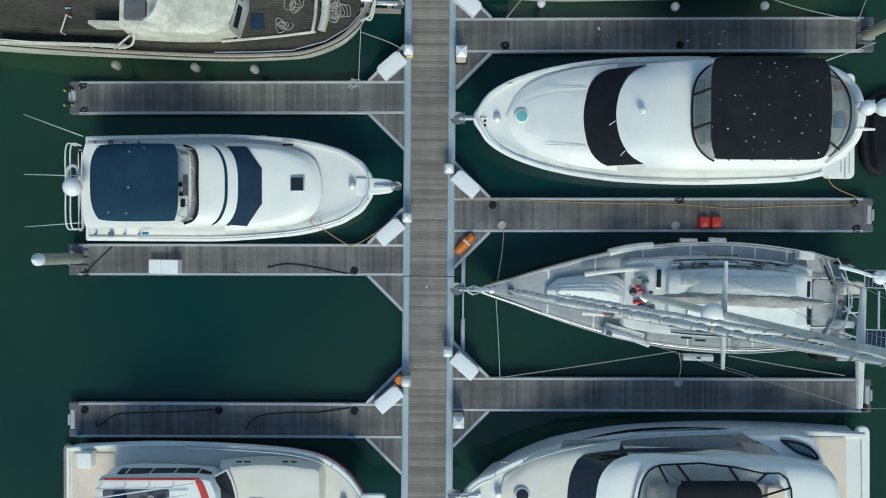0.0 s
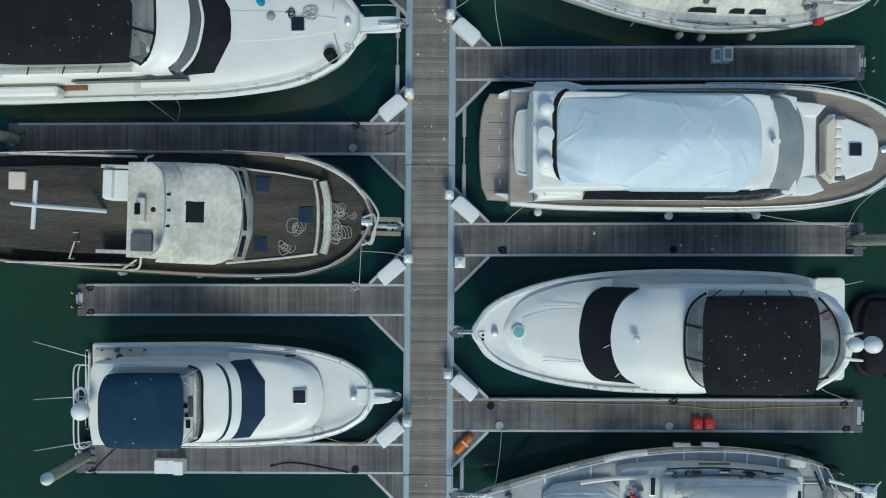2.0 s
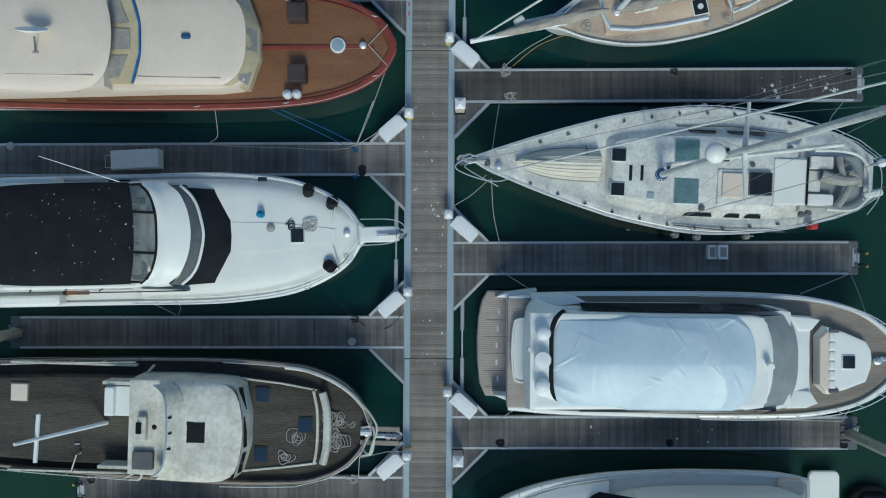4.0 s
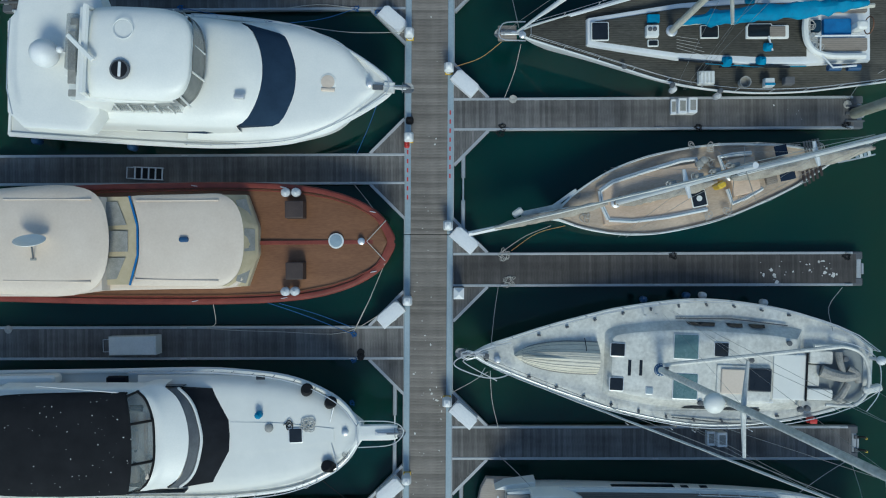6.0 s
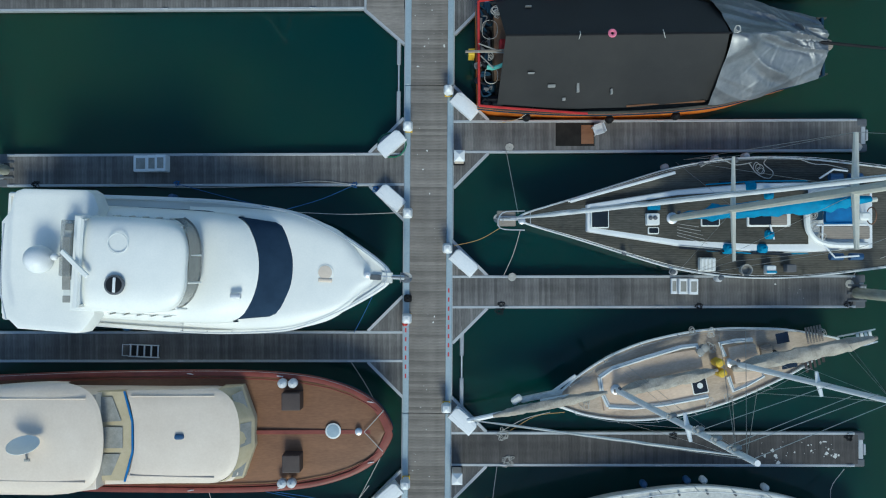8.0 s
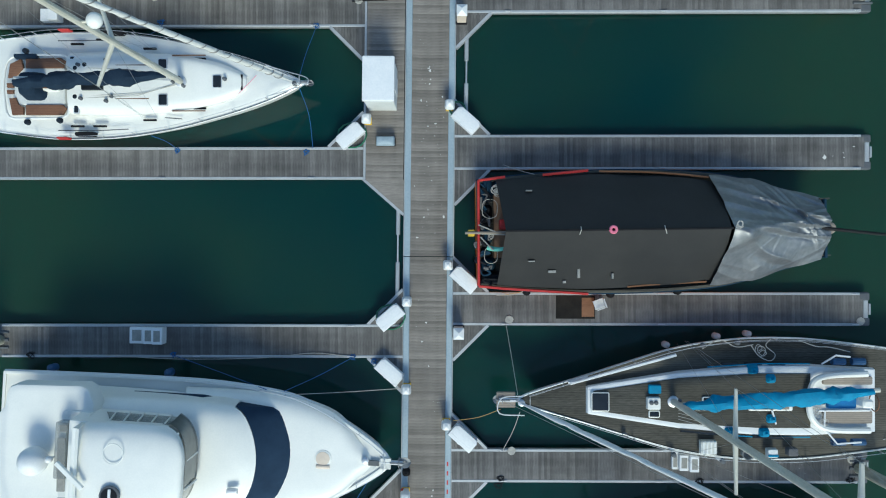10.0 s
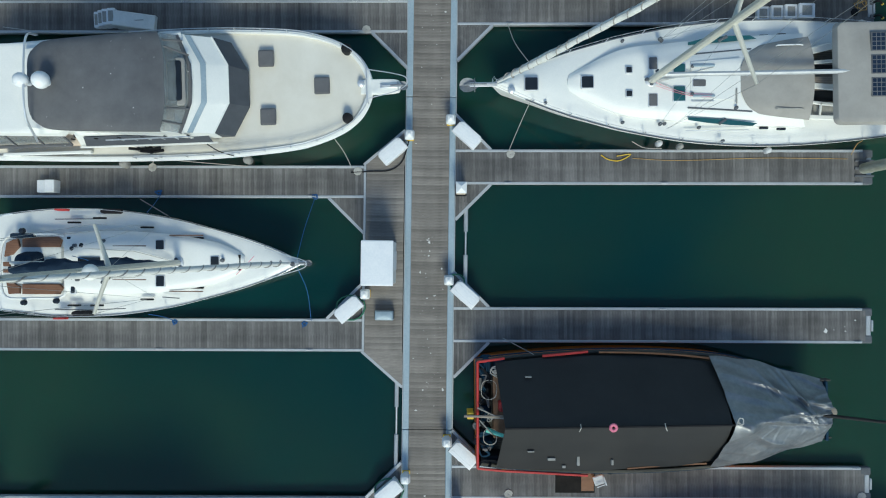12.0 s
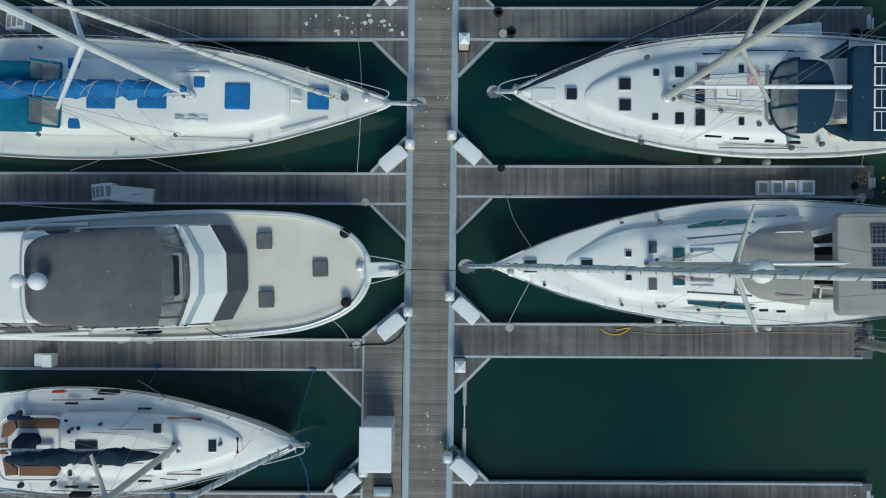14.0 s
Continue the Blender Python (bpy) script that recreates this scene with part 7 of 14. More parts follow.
    skin("coachroof", b, GEL, [[(2.75, 0, 2.33), (2.75, 0.15, 2.32), (2.75, 0.28, 2.26)], [(3.2, 0, 2.43), (3.2, 0.38, 2.41), (3.2, 0.6, 2.24)], [(4.3, 0, 2.5), (4.3, 0.72, 2.46), (4.3, 1.02, 2.27)], [(6.3, 0, 2.55), (6.3, 1.02, 2.5), (6.3, 1.36, 2.26)], [(9.0, 0, 2.57), (9.0, 1.16, 2.52), (9.0, 1.52, 2.24)], [(11.2, 0, 2.55), (11.2, 1.1, 2.5), (11.2, 1.45, 2.22)]], n=10, cuts=6, base=1.9)
    for k in (-1, 1):
        part("toe_rail", Geo().tube([(x, k * (h.w(x) - 0.03), h.z(x) + 0.03) for x in [0.8 + 0.95 * i for i in range(15)]], 0.022, 5), CORNER, b, "dark toe rail")
    block("cockpit_well", b, GELGREY, *(11.5, 13.94, -0.77, 1.02), 1.6, 2.19, 0.1, inset=0.01, edge=0.02)
    part("cockpit_seat", Geo().slab([(13.35, -1.19), (11.67, -1.24), (11.46, -1.08), (11.56, -0.73), (13.35, -0.73)], 2.15, 2.28, 0.01, 0.01, 0.02), COCKPITTEAK, b, "brown teak cockpit seat")
    part("cockpit_seat", Geo().slab([(13.57, -1.19), (13.46, -0.75), (13.78, -0.38), (14.21, -0.27), (14.11, -0.94)], 2.15, 2.28, 0.01, 0.01, 0.02), COCKPITTEAK, b, "brown teak cockpit seat")
    part("cockpit_seat", Geo().slab([(13.34, 1.02), (11.56, 1.02), (11.39, 1.19), (11.56, 1.51), (13.34, 1.51)], 2.15, 2.28, 0.01, 0.01, 0.02), COCKPITTEAK, b, "brown teak cockpit seat")
    part("cockpit_seat", Geo().slab([(14.15, 0.7), (13.83, 0.67), (13.67, 1.02), (13.45, 1.13), (13.45, 1.48), (13.99, 1.51)], 2.15, 2.28, 0.01, 0.01, 0.02), COCKPITTEAK, b, "brown teak cockpit seat")
    part("cockpit_seat", Geo().slab([(14.27, -0.03), (13.94, -0.03), (13.94, 0.19), (14.26, 0.19)], 2.15, 2.28, 0.01, 0.01, 0.02), COCKPITTEAK, b, "brown teak cockpit seat")
    part("cockpit_seat", Geo().slab([(14.26, 0.3), (13.94, 0.3), (13.94, 0.49), (14.26, 0.49)], 2.15, 2.28, 0.01, 0.01, 0.02), COCKPITTEAK, b, "brown teak cockpit seat")
    part("coaming", Geo().tube(spline([(11.31, -0.74, 2.34), (11.37, -1.26, 2.34), (12.29, -1.34, 2.34), (13.64, -1.31, 2.34), (14.18, -1.02, 2.34), (14.34, -0.26, 2.34), (14.33, 0.68, 2.34), (14.06, 1.62, 2.34), (12.82, 1.68, 2.34), (11.42, 1.62, 2.34), (11.2, 1.14, 2.34)], 4), 0.06, 7), GEL, b, "rounded white cockpit coaming")
    block("table", b, GEL, 11.71, 12.6, -0.05, 0.4, 2.1, 2.5, 0.05)
    part("table_trim", Geo().tube([(12.55, 0.27, 2.53), (11.72, 0.27, 2.53)], 0.03, 5), COCKPITTEAK, b)
    part("deck_track", Geo().tube([(11.83, 2.23, 2.16), (10.21, 2.26, 2.16), (8.45, 2.18, 2.16)], 0.025, 5), CORNER, b)
    part("deck_track", Geo().tube([(6.69, 1.63, 2.16), (5.88, 1.69, 2.16)], 0.025, 5), CORNER, b)
    part("deck_track", Geo().tube([(4.6, -0.18, 2.35), (3.66, 0.01, 2.35)], 0.025, 5), CORNER, b)
    part("deck_track", Geo().tube([(8.07, 0.63, 2.35), (6.03, 0.12, 2.35)], 0.025, 5), CORNER, b)
    part("deck_track", Geo().tube([(11.85, -2.07, 2.16), (9.68, -2.09, 2.16)], 0.025, 5), CORNER, b)
    part("deck_track", Geo().tube([(7.78, -3.04, 2.16), (6.43, -2.23, 2.16)], 0.025, 5), CORNER, b)
    part("halyard", Geo().tube([(5.77, -0.01, 2.6), (7.84, -0.54, 2.65), (11.23, -0.72, 2.5)], 0.014, 4), ROPE, b)
    part("halyard", Geo().tube([(5.77, 0.1, 2.6), (7.57, 0.58, 2.65), (11.12, 0.67, 2.5)], 0.014, 4), ROPE, b)
    part("halyard", Geo().tube([(5.77, 0.04, 2.6), (7.83, 0.69, 2.66), (11.17, 0.78, 2.5)], 0.014, 4), ROPE, b)
    part("control_line", Geo().tube([(2.25, -0.33, 2.4), (2.61, 0.08, 2.45), (3.1, 0.56, 2.42)], 0.014, 4), PINK, b)
    part("control_line", Geo().tube([(10.64, -0.32, 2.9), (10.11, -0.19, 2.9), (9.47, 0.05, 2.7)], 0.014, 4), ROPEBLUE, b)
    winch(b, 5.85, -0.17, 2.5, 0.09)
    winch(b, 5.66, 0.2, 2.5, 0.09)
    winch(b, 9.33, -1.03, 2.5, 0.09)
    winch(b, 9.32, 0.92, 2.5, 0.09)
    winch(b, 3.71, -0.12, 2.5, 0.09)
    winch(b, 9.06, 0.71, 2.5, 0.09)
    winch(b, 10.53, 0.79, 2.5, 0.09)
    winch(b, 10.67, -0.81, 2.5, 0.09)


sloop_navy_cover()


def cruiser_grey_canopy():
    b = thing("flybridge_cruiser", pose(-2.73, 62.73, 0, 0, 0, -177.52), "cream-white flybridge cruiser with grey canvas canopy", "motor boat", "motor boats")
    h = Hull(b, [(0, 0.08), (0.18, 0.81), (0.66, 1.52), (1.51, 2.11), (2.84, 2.59), (4.18, 2.82), (6.85, 3), (9.56, 3.04), (13.64, 2.95), (17.68, 2.76), (19.64, 2.69)], 2.6, 2.0, GEL, BEIGEDECK, drop=0.14, gunwale=0.16, pointed=False, rub=WHITEPAINT)
    h.rail(0.2, 11.39, 0.5, 10, nose=0.0)
    bodywork("bow_platform", b, GEL, [(-1.32, 0.18), (-1.03, 0.34), (0.02, 0.37), (0.56, 0.34)], 2.42, 2.6, 0.02, 0.01, 0.04, n=2)
    anchor(b, -1.32, 2.66, size=0.5)
    part("pulpit", Geo().tube(spline([(0.21, -0.7, 3.1), (-1.08, -0.45, 3.12), (-1.62, -0.25, 3.12), (-1.62, 0.09, 3.12), (-1.05, 0.39, 3.12), (0.25, 0.68, 3.1)], 5), 0.022), STEEL, b)
    windlass(b, 0.52, -0.15, 2.55)
    hatch(b, 4.99, -1.53, 0.74, 0.8, 2.47, GREYCLOTH, GREYCLOTH)
    hatch(b, 2.38, -0.15, 0.74, 0.8, 2.50, GREYCLOTH, GREYCLOTH)
    hatch(b, 4.97, 1.23, 0.74, 0.8, 2.47, GREYCLOTH, GREYCLOTH)
    for x, y in ((1.14, -1.76), (1.18, 1.47)):
        part("fender_holder", Geo().lathe([(0.22, 2.42), (0.25, 2.7), (0.22, 2.95), (0.1, 3.0)], (x, y, 0), 14), BLACKRUBBER, b)
    block("bridge_sole", b, BLACKPLAIN, 8.41, 9.27, -1.92, 1.92, 4.0, 4.06, 0.1)
    block("dash", b, CREAM, 8.27, 8.45, -1.46, 1.46, 4.0, 4.16, 0.1)
    for y0, y1, mt in ((-62, -38, CREAM), (-30, 8, GREYFENDER), (20, 60, CREAM)):
        block("helm_seat", b, mt, 8.68, 9.11, y0 * 0.0265, y1 * 0.0265, 4.05, 4.3, 0.08)
    part("gear_arch", Geo().tube(spline([(14.85, -2.45, 4.2), (14.54, -1.91, 5.6), (14.51, 0.01, 5.9), (14.63, 1.47, 5.6), (14.93, 2.35, 4.2)], 6), 0.05), STEEL, b)
    dome(b, 13.83, 0, 5.6, 0.38, stem=0.5)
    dome(b, 14.7, -0.03, 5.6, 0.33, stem=0.5)
    part("hose", Geo().tube(spline([(7.82, 2.47, 2.7), (7.3, 2.81, 2.6), (6.7, 3, 2.3)], 4), 0.025), BLACKRUBBER, b)
    part("bridge_rail", Geo().tube([(8.07, 2.34, 4.2), (11.87, 2.39, 4.2)], 0.03, 6), STEEL, b)
    for i in range(6):
        part("rail_post", Geo().tube([(8.2 + 0.62 * i, 2.34, 3.6), (8.2 + 0.62 * i, 2.35, 4.2)], 0.022, 5), STEEL, b)
    m = pose(-2.73, 62.73, 0, 0, 0, -177.52)
    for x in (205, 430):
        xx = 9.87 + (300 - x) * 0.027
        fender(m, xx, h.w(xx) + 0.08, 0.65, 0.2, 0.8, GREYFENDER, "dark grey fender between cruiser and dock")
    bodywork("saloon", b, GEL, [(8.2, 1.2), (8.6, 1.95), (9.5, 2.27), (12.5, 2.32), (14.0, 2.32)], 2.1, 3.5, 0.34, 0.0, 0.05, n=2)
    skin("windscreen_cover", b, SLATECLOTH, [[(5.83, 0, 2.62), (5.83, 0.84, 2.6), (6.59, 2.2, 2.6)], [(6.47, 0, 3.62), (6.48, 0.88, 3.6), (7.2, 2.2, 3.56)]], mid=-0.09, thick=0.04, straight=True, base=2.4, n=12, label="grey windscreen cover", smooth=12)
    skin("bridge_cowl", b, GEL, [[(6.47, 0, 3.62), (6.48, 0.88, 3.6), (7.2, 2.2, 3.56)], [(7.9, 0, 4.3), (7.94, 0.82, 4.28), (8.56, 2.22, 4.24)]], mid=-0.06, straight=True, base=2.4, n=12, smooth=12)
    skin("trim_band", b, KERB, [[(7.33, 0, 4.06), (7.33, 0.86, 4.05), (8.02, 2.2, 4.02)], [(7.53, 0, 4.15), (7.56, 0.88, 4.14), (8.25, 2.2, 4.1)]], mid=-0.06, straight=True, thick=0.02, n=12, label="blue-grey trim band", smooth=12)
    edging("cowl_lip", b, GEL, [(6.47, 0, 3.62), (6.48, 0.88, 3.6), (7.2, 2.2, 3.56)], mid=-0.10, r=0.04, straight=True)
    skin("flybridge", b, GEL, [[(7.9, 0, 4.3), (7.94, 0.82, 4.28), (8.56, 2.22, 4.24)], [(8.79, 0, 4.3), (8.8, 1, 4.28), (8.86, 2.24, 4.24)], [(14.91, 0, 4.2), (14.91, 1.06, 4.2), (14.97, 1.8, 4.24)], [(15.52, 0, 4.2), (15.46, 1.06, 4.2), (15.35, 1.57, 4.24)]], mid=-0.06, straight=True, base=2.6, n=12)
    skin("clear_screen", b, CLEARVINYL, [[(7.94, 0, 4.35), (7.98, 0.84, 4.35), (8.52, 2.2, 4.2)], [(8.84, 0, 5.12), (8.83, 0.86, 5.08), (8.99, 1.72, 4.98), (9.19, 2.16, 4.85)]], mid=-0.02, thick=0.01, label="clear vinyl screen")
    edging("screen_frame", b, GREYCLOTH, [(7.94, 0, 4.35), (7.98, 0.84, 4.35), (8.52, 2.2, 4.2)], mid=-0.00, r=0.09, straight=True)
    block("screen_window", b, SMOKED, 8.19, 8.81, -0.94, 0.84, 4.72, 4.76, 0.12, label="dark window in the vinyl screen")
    block("window_surround", b, BEIGECLOTH, 8.06, 8.91, -1.09, 1.04, 4.66, 4.7, 0.15)
    for p, q in (((7.96, -1.24, 4.42), (8.85, -1.51, 5.02)), ((8, 1.15, 4.42), (8.92, 1.2, 5.02)), ((8.28, -1.93, 4.32), (8.91, -1.8, 5.0)), ((8.38, 1.82, 4.32), (9.01, 1.76, 5.0))):
        part("screen_frame", Geo().tube([p, q], 0.04, 6), GREYCLOTH, b)
    skin("canopy", b, GREYCLOTH, [[(8.84, 0, 5.12), (8.83, 0.86, 5.08), (8.99, 1.72, 4.98), (9.19, 2.16, 4.85)], [(9.66, 0, 5.22), (9.68, 0.9, 5.17), (9.73, 1.74, 5.05), (9.84, 2.15, 4.9)], [(12.09, 0, 5.26), (12.12, 0.94, 5.2), (12.18, 1.68, 5.1), (12.28, 2.05, 4.9)], [(13.83, 0, 5.22), (13.86, 0.86, 5.18), (13.91, 1.55, 5.08), (14.01, 1.92, 4.9)], [(14.49, 0, 5.14), (14.52, 0.81, 5.1), (14.52, 1.38, 5.02), (14.52, 1.72, 4.85)], [(14.87, 0, 5), (14.88, 0.75, 4.98), (14.87, 1.19, 4.92), (14.82, 1.48, 4.8)]], mid=-0.04, side=(0.04, 0.25), thick=0.03, cuts=5, label="grey canvas canopy")
    part("aft_wing", Geo().slab([(13.6, 1.42), (14.11, 2.01), (16.9, 1.90), (18.25, 1.80), (18.25, -2.22), (16.9, -2.29), (14.9, -2.29), (14.2, -1.75)], 3.35, 3.85, 0.05, 0.03, 0.08), GEL, b, "white cockpit roof")
    block("cockpit_floor", b, CREAM, 14.0, 18.4, -2.25, 2.25, 1.9, 2.12, 0.05)
    for k in (-1, 1):
        # raked saloon windows, then the clear enclosure of the after cockpit
        part("side_window", Geo().sheet([[(7.6 + 0.6 * i, k * 2.34, 2.48) for i in range(11)], [(7.6 + 0.57 * i, k * 2.07, 3.36) for i in range(11)]], 0.03), SLATECLOTH, b, "dark grey saloon windows")
        part("window_sill", Geo().tube([(7.4, k * 2.36, 2.42), (10.5, k * 2.38, 2.42), (13.9, k * 2.38, 2.42)], 0.05, 6), GEL, b)
        screen = part("cockpit_screen", Geo().sheet([[(14.3 + 0.5 * i, k * (2.22 + 0.02 * math.sin(3 * i)), 2.4) for i in range(9)], [(14.3 + 0.5 * i, k * 1.88, 3.4) for i in range(9)]], 0.02), CLEARVINYL, b, "clear vinyl cockpit screen")
        for x in (14.3, 15.6, 16.9, 18.2):
            part("screen_band", Geo().tube([(x, k * 2.25, 2.4), (x, k * 1.91, 3.4)], 0.05, 6), GREYCLOTH, screen)
        part("screen_band", Geo().tube([(14.3, k * 2.25, 2.42), (18.3, k * 2.25, 2.42)], 0.08, 6), GREYCLOTH, screen)
        part("bulwark", Geo().box(15.6, k * 2.58, 2.0, 4.2, 0.16, 0.28, ch=0.05), GEL, b)
        part("bulwark_slot", Geo().box(15.4, k * 2.66, 2.1, 3.0, 0.02, 0.1), CORNER, b)
        for i in range(6):
            part("deck_stanchion", Geo().tube([(8.3 + 1.05 * i, k * 2.22, 3.62), (8.3 + 1.05 * i, k * 2.24, 3.95)], 0.03, 5), BLACKRUBBER, b)
    for i, (x, y) in enumerate(((10.75, 2.5), (11.15, 2.48), (10.6, 2.62))):
        part("bundled_awning", Geo().tube(sag((x - 0.55, y, 2.25), (x + 0.55, y, 2.25), 0.05, 6, 0.05), 0.07, 7), BLACKRUBBER, b, "dark bundled gear")
        loose_line(b, x, y, 2.3, 0.4, ROPEDARK, 300 + i, 10)
    part("companion_opening", Geo().box(13.75, 1.75, 2.5, 0.55, 0.5, 0.4, ch=0.08), BLACKPLAIN, b)


cruiser_grey_canopy()


def ketch_blue_covers():
    b = thing("sailing_yacht", pose(-1.8, 70.65, 0, 0, 0, 179.42), "large white sailing yacht with bright blue hatch and sail covers", "sailing boat", "sailing boats")
    h = Hull(b, [(0, 0.03), (0.46, 0.29), (1.54, 0.67), (2.62, 1.05), (3.97, 1.44), (6.67, 2.15), (10.77, 2.72), (14.9, 2.95), (19, 2.86), (22.28, 2.56), (23.92, 2.32)], 2.1, 1.65, GEL, NONSKID, drop=0.05, gunwale=0.09, pointed=True, rake=1.6, camber=0.12, gun_mat=GEL)
    h.rail(0.3, 18.87, 0.6, 11, nose=0.0, wire=True)
    part("pulpit", Geo().tube(spline([(2.28, -0.95, 2.7), (0.95, -0.63, 2.75), (0.2, -0.38, 2.8), (0.36, -0.13, 2.4)], 5), 0.022), STEEL, b)
    anchor(b, -1.04, 2.2, size=0.8)
    windlass(b, 1.3, -0.2, 2.12)
    winch(b, 2.32, -0.21, 2.15, 0.18, CORNER)
    for args in ((7.33, -0.09, 1.19, 1.22, 2.50), (3.58, -0.12, 1.02, 1.02, 2.18), (9.14, -0.72, 0.53, 0.53, 2.48), (7.81, -0.08, 0.01, 0.01, 2.3), (15.02, 1.33, 0.58, 0.53, 2.46), (15.09, -1.47, 0.58, 0.53, 2.46)):
        if args[2] > 0.1:
            hatch(b, args[0], args[1], args[2], args[3], args[4] + 0.03, BLUECLOTH, BLUECLOTH)
    hatch(b, 11.34, -0.11, 1.38, 1.38, 2.56, BLUECLOTH, BLUECLOTH)
    hatch(b, 13.74, -0.05, 1.38, 1.38, 2.56, BLUECLOTH, BLUECLOTH)
    for x, y in ((9.9, -1.34), (9.36, -1.35), (9.97, 1.01), (9.31, 0.99), (4.52, 0.05)):
        part("cowl_vent", Geo().tube([(x - 0.15, y, 2.45), (x, y, 2.6), (x + 0.25, y, 2.62)], 0.11, 8), WHITEPAINT, b)
    for y in (122, 210):
        part("mast_rail", Geo().tube([(8.63, -1.27 if y == 122 else 1.07, 2.75), (10.17, -1.27 if y == 122 else 1.07, 2.75)], 0.025), STEEL, b)
    for x, y in ((14.23, -1.54), (14.16, 1.19), (16.89, -2.29), (16.86, 1.88), (15.86, 1.57), (11.51, 1.55), (10.32, 1.75), (4.12, -1.56), (6.73, 1.94), (12.37, 1.98)):
        winch(b, x, y, 2.1, 0.08)
    part("genoa_track", Geo().box(8.75, 1.93, 1.98, 4.0, 0.05, 0.06), STEEL, b)
    part("genoa_track", Geo().box(9.93, -2.09, 1.98, 3.0, 0.05, 0.06), STEEL, b)
    part("whisker_pole", Geo().tube([(5.36, 1.55, 2.2), (3.1, 0.86, 2.2)], 0.05), WHITEPAINT, b)
    # dodger and cockpit covers
    block("dodger", b, TEALCLOTH, 16.48, 19.03, -1.55, 1.77, 2.3, 3.3, 0.4, inset=0.15, crown=0.2, edge=0.2, label="blue-green canvas dodger")
    for s, ya, yb in ((-1, 104, 150), (1, 178, 226)):
        y0, y1 = (-1.59, -0.54) if s < 0 else (0.35, 1.56)
        part("dodger_window", Geo().sheet([[(15.61, y0 * 0.9, 2.62), (15.66, y1, 2.62)], [(16.69, y0 * 0.92, 3.3), (16.69, y1, 3.3)]], 0.02), CLEARVINYL, b)
        for y in (y0 * 0.9, y1):
            part("dodger_frame", Geo().tube([(15.61, y, 2.62), (16.74, y, 3.34)], 0.06, 6), TEALCLOTH, b)
        part("dodger_frame", Geo().tube([(15.61, y0 * 0.9, 2.63), (15.66, y1, 2.63)], 0.06, 6), TEALCLOTH, b)
    block("cockpit_cover", b, TURQUOISE, 19.03, 21.7, -1.59, 1.46, 1.9, 2.6, 0.2, inset=0.1, label="blue cockpit cover")
    at = mast(b, 9.52, -0.12, 2.45, 24.0, 0.05, 0.18, WHITEPAINT, ((0.425, 2.3), (0.72, 1.8)), 0.36, 0.027, (10.73, 2.5, 2.0), (0.17, 0.0, 2.2), (23.57, 0.2, 1.9))
    furled(b, at(0.065) + Vector((-0.35, 0, 0.1)), (19.36, 0.1, 3.75), 0.35, BLUECLOTH, "sail_cover", 0.26, 9)
    for k, turns in ((3, 9), (4, 6)):
        lashing(b, at(0.065) + Vector((-0.35, 0, 0.1)), (19.36, 0.1, 3.75), 0.37, ROPE, turns, k)
    boom(b, 9.27, 3.25, 19.56, 3.3, 0.11)
    furled(b, (2.34, 0, 2.4), at(0.86), 0.12, SAILCLOTH, "furled_staysail", 0.05, 11, taper=0.5)
    part("sheet", Geo().tube([(2.34, -0.17, 2.3), (7.76, -1.75, 2.3), (10.59, -2.31, 2.2)], 0.015), ROPE, b)
    part("runner", Geo().tube([(9.83, 1.74, 2.1), (14.26, 0.97, 5.2)], 0.012, 4), WIRE, b)
    skin("coachroof", b, GEL, [[(4.95, 0, 2.2), (4.95, 0.36, 2.19), (4.99, 0.74, 2.14)], [(5.33, 0, 2.4), (5.34, 0.72, 2.38), (5.36, 0.98, 2.14)], [(7.07, 0, 2.48), (7.08, 1.1, 2.44), (7.18, 1.48, 2.2)], [(10.52, 0, 2.54), (10.54, 1.33, 2.5), (10.72, 1.77, 2.2)], [(14.51, 0, 2.56), (14.54, 1.36, 2.52), (14.8, 1.81, 2.18)], [(17.18, 0, 2.56), (17.2, 1.32, 2.52), (17.53, 1.79, 2.16)]], mid=0.00, n=10, cuts=6, base=1.8)
    for y0, x0, x1 in ((-1.11, 8.66, 10.2), (1.12, 8.66, 10.15)):
        block("vent_base", b, WHITEPAINT, x0, x1, y0 - 0.1, y0 + 0.1, 2.45, 2.6, 0.04)
    for k in (-1, 1):
        part("toe_rail", Geo().tube([(x, k * (h.w(x) - 0.04), h.z(x) + 0.03) for x in [0.8 + 1.3 * i for i in range(17)]], 0.028, 5), TEAKGREY, b)


ketch_blue_covers()



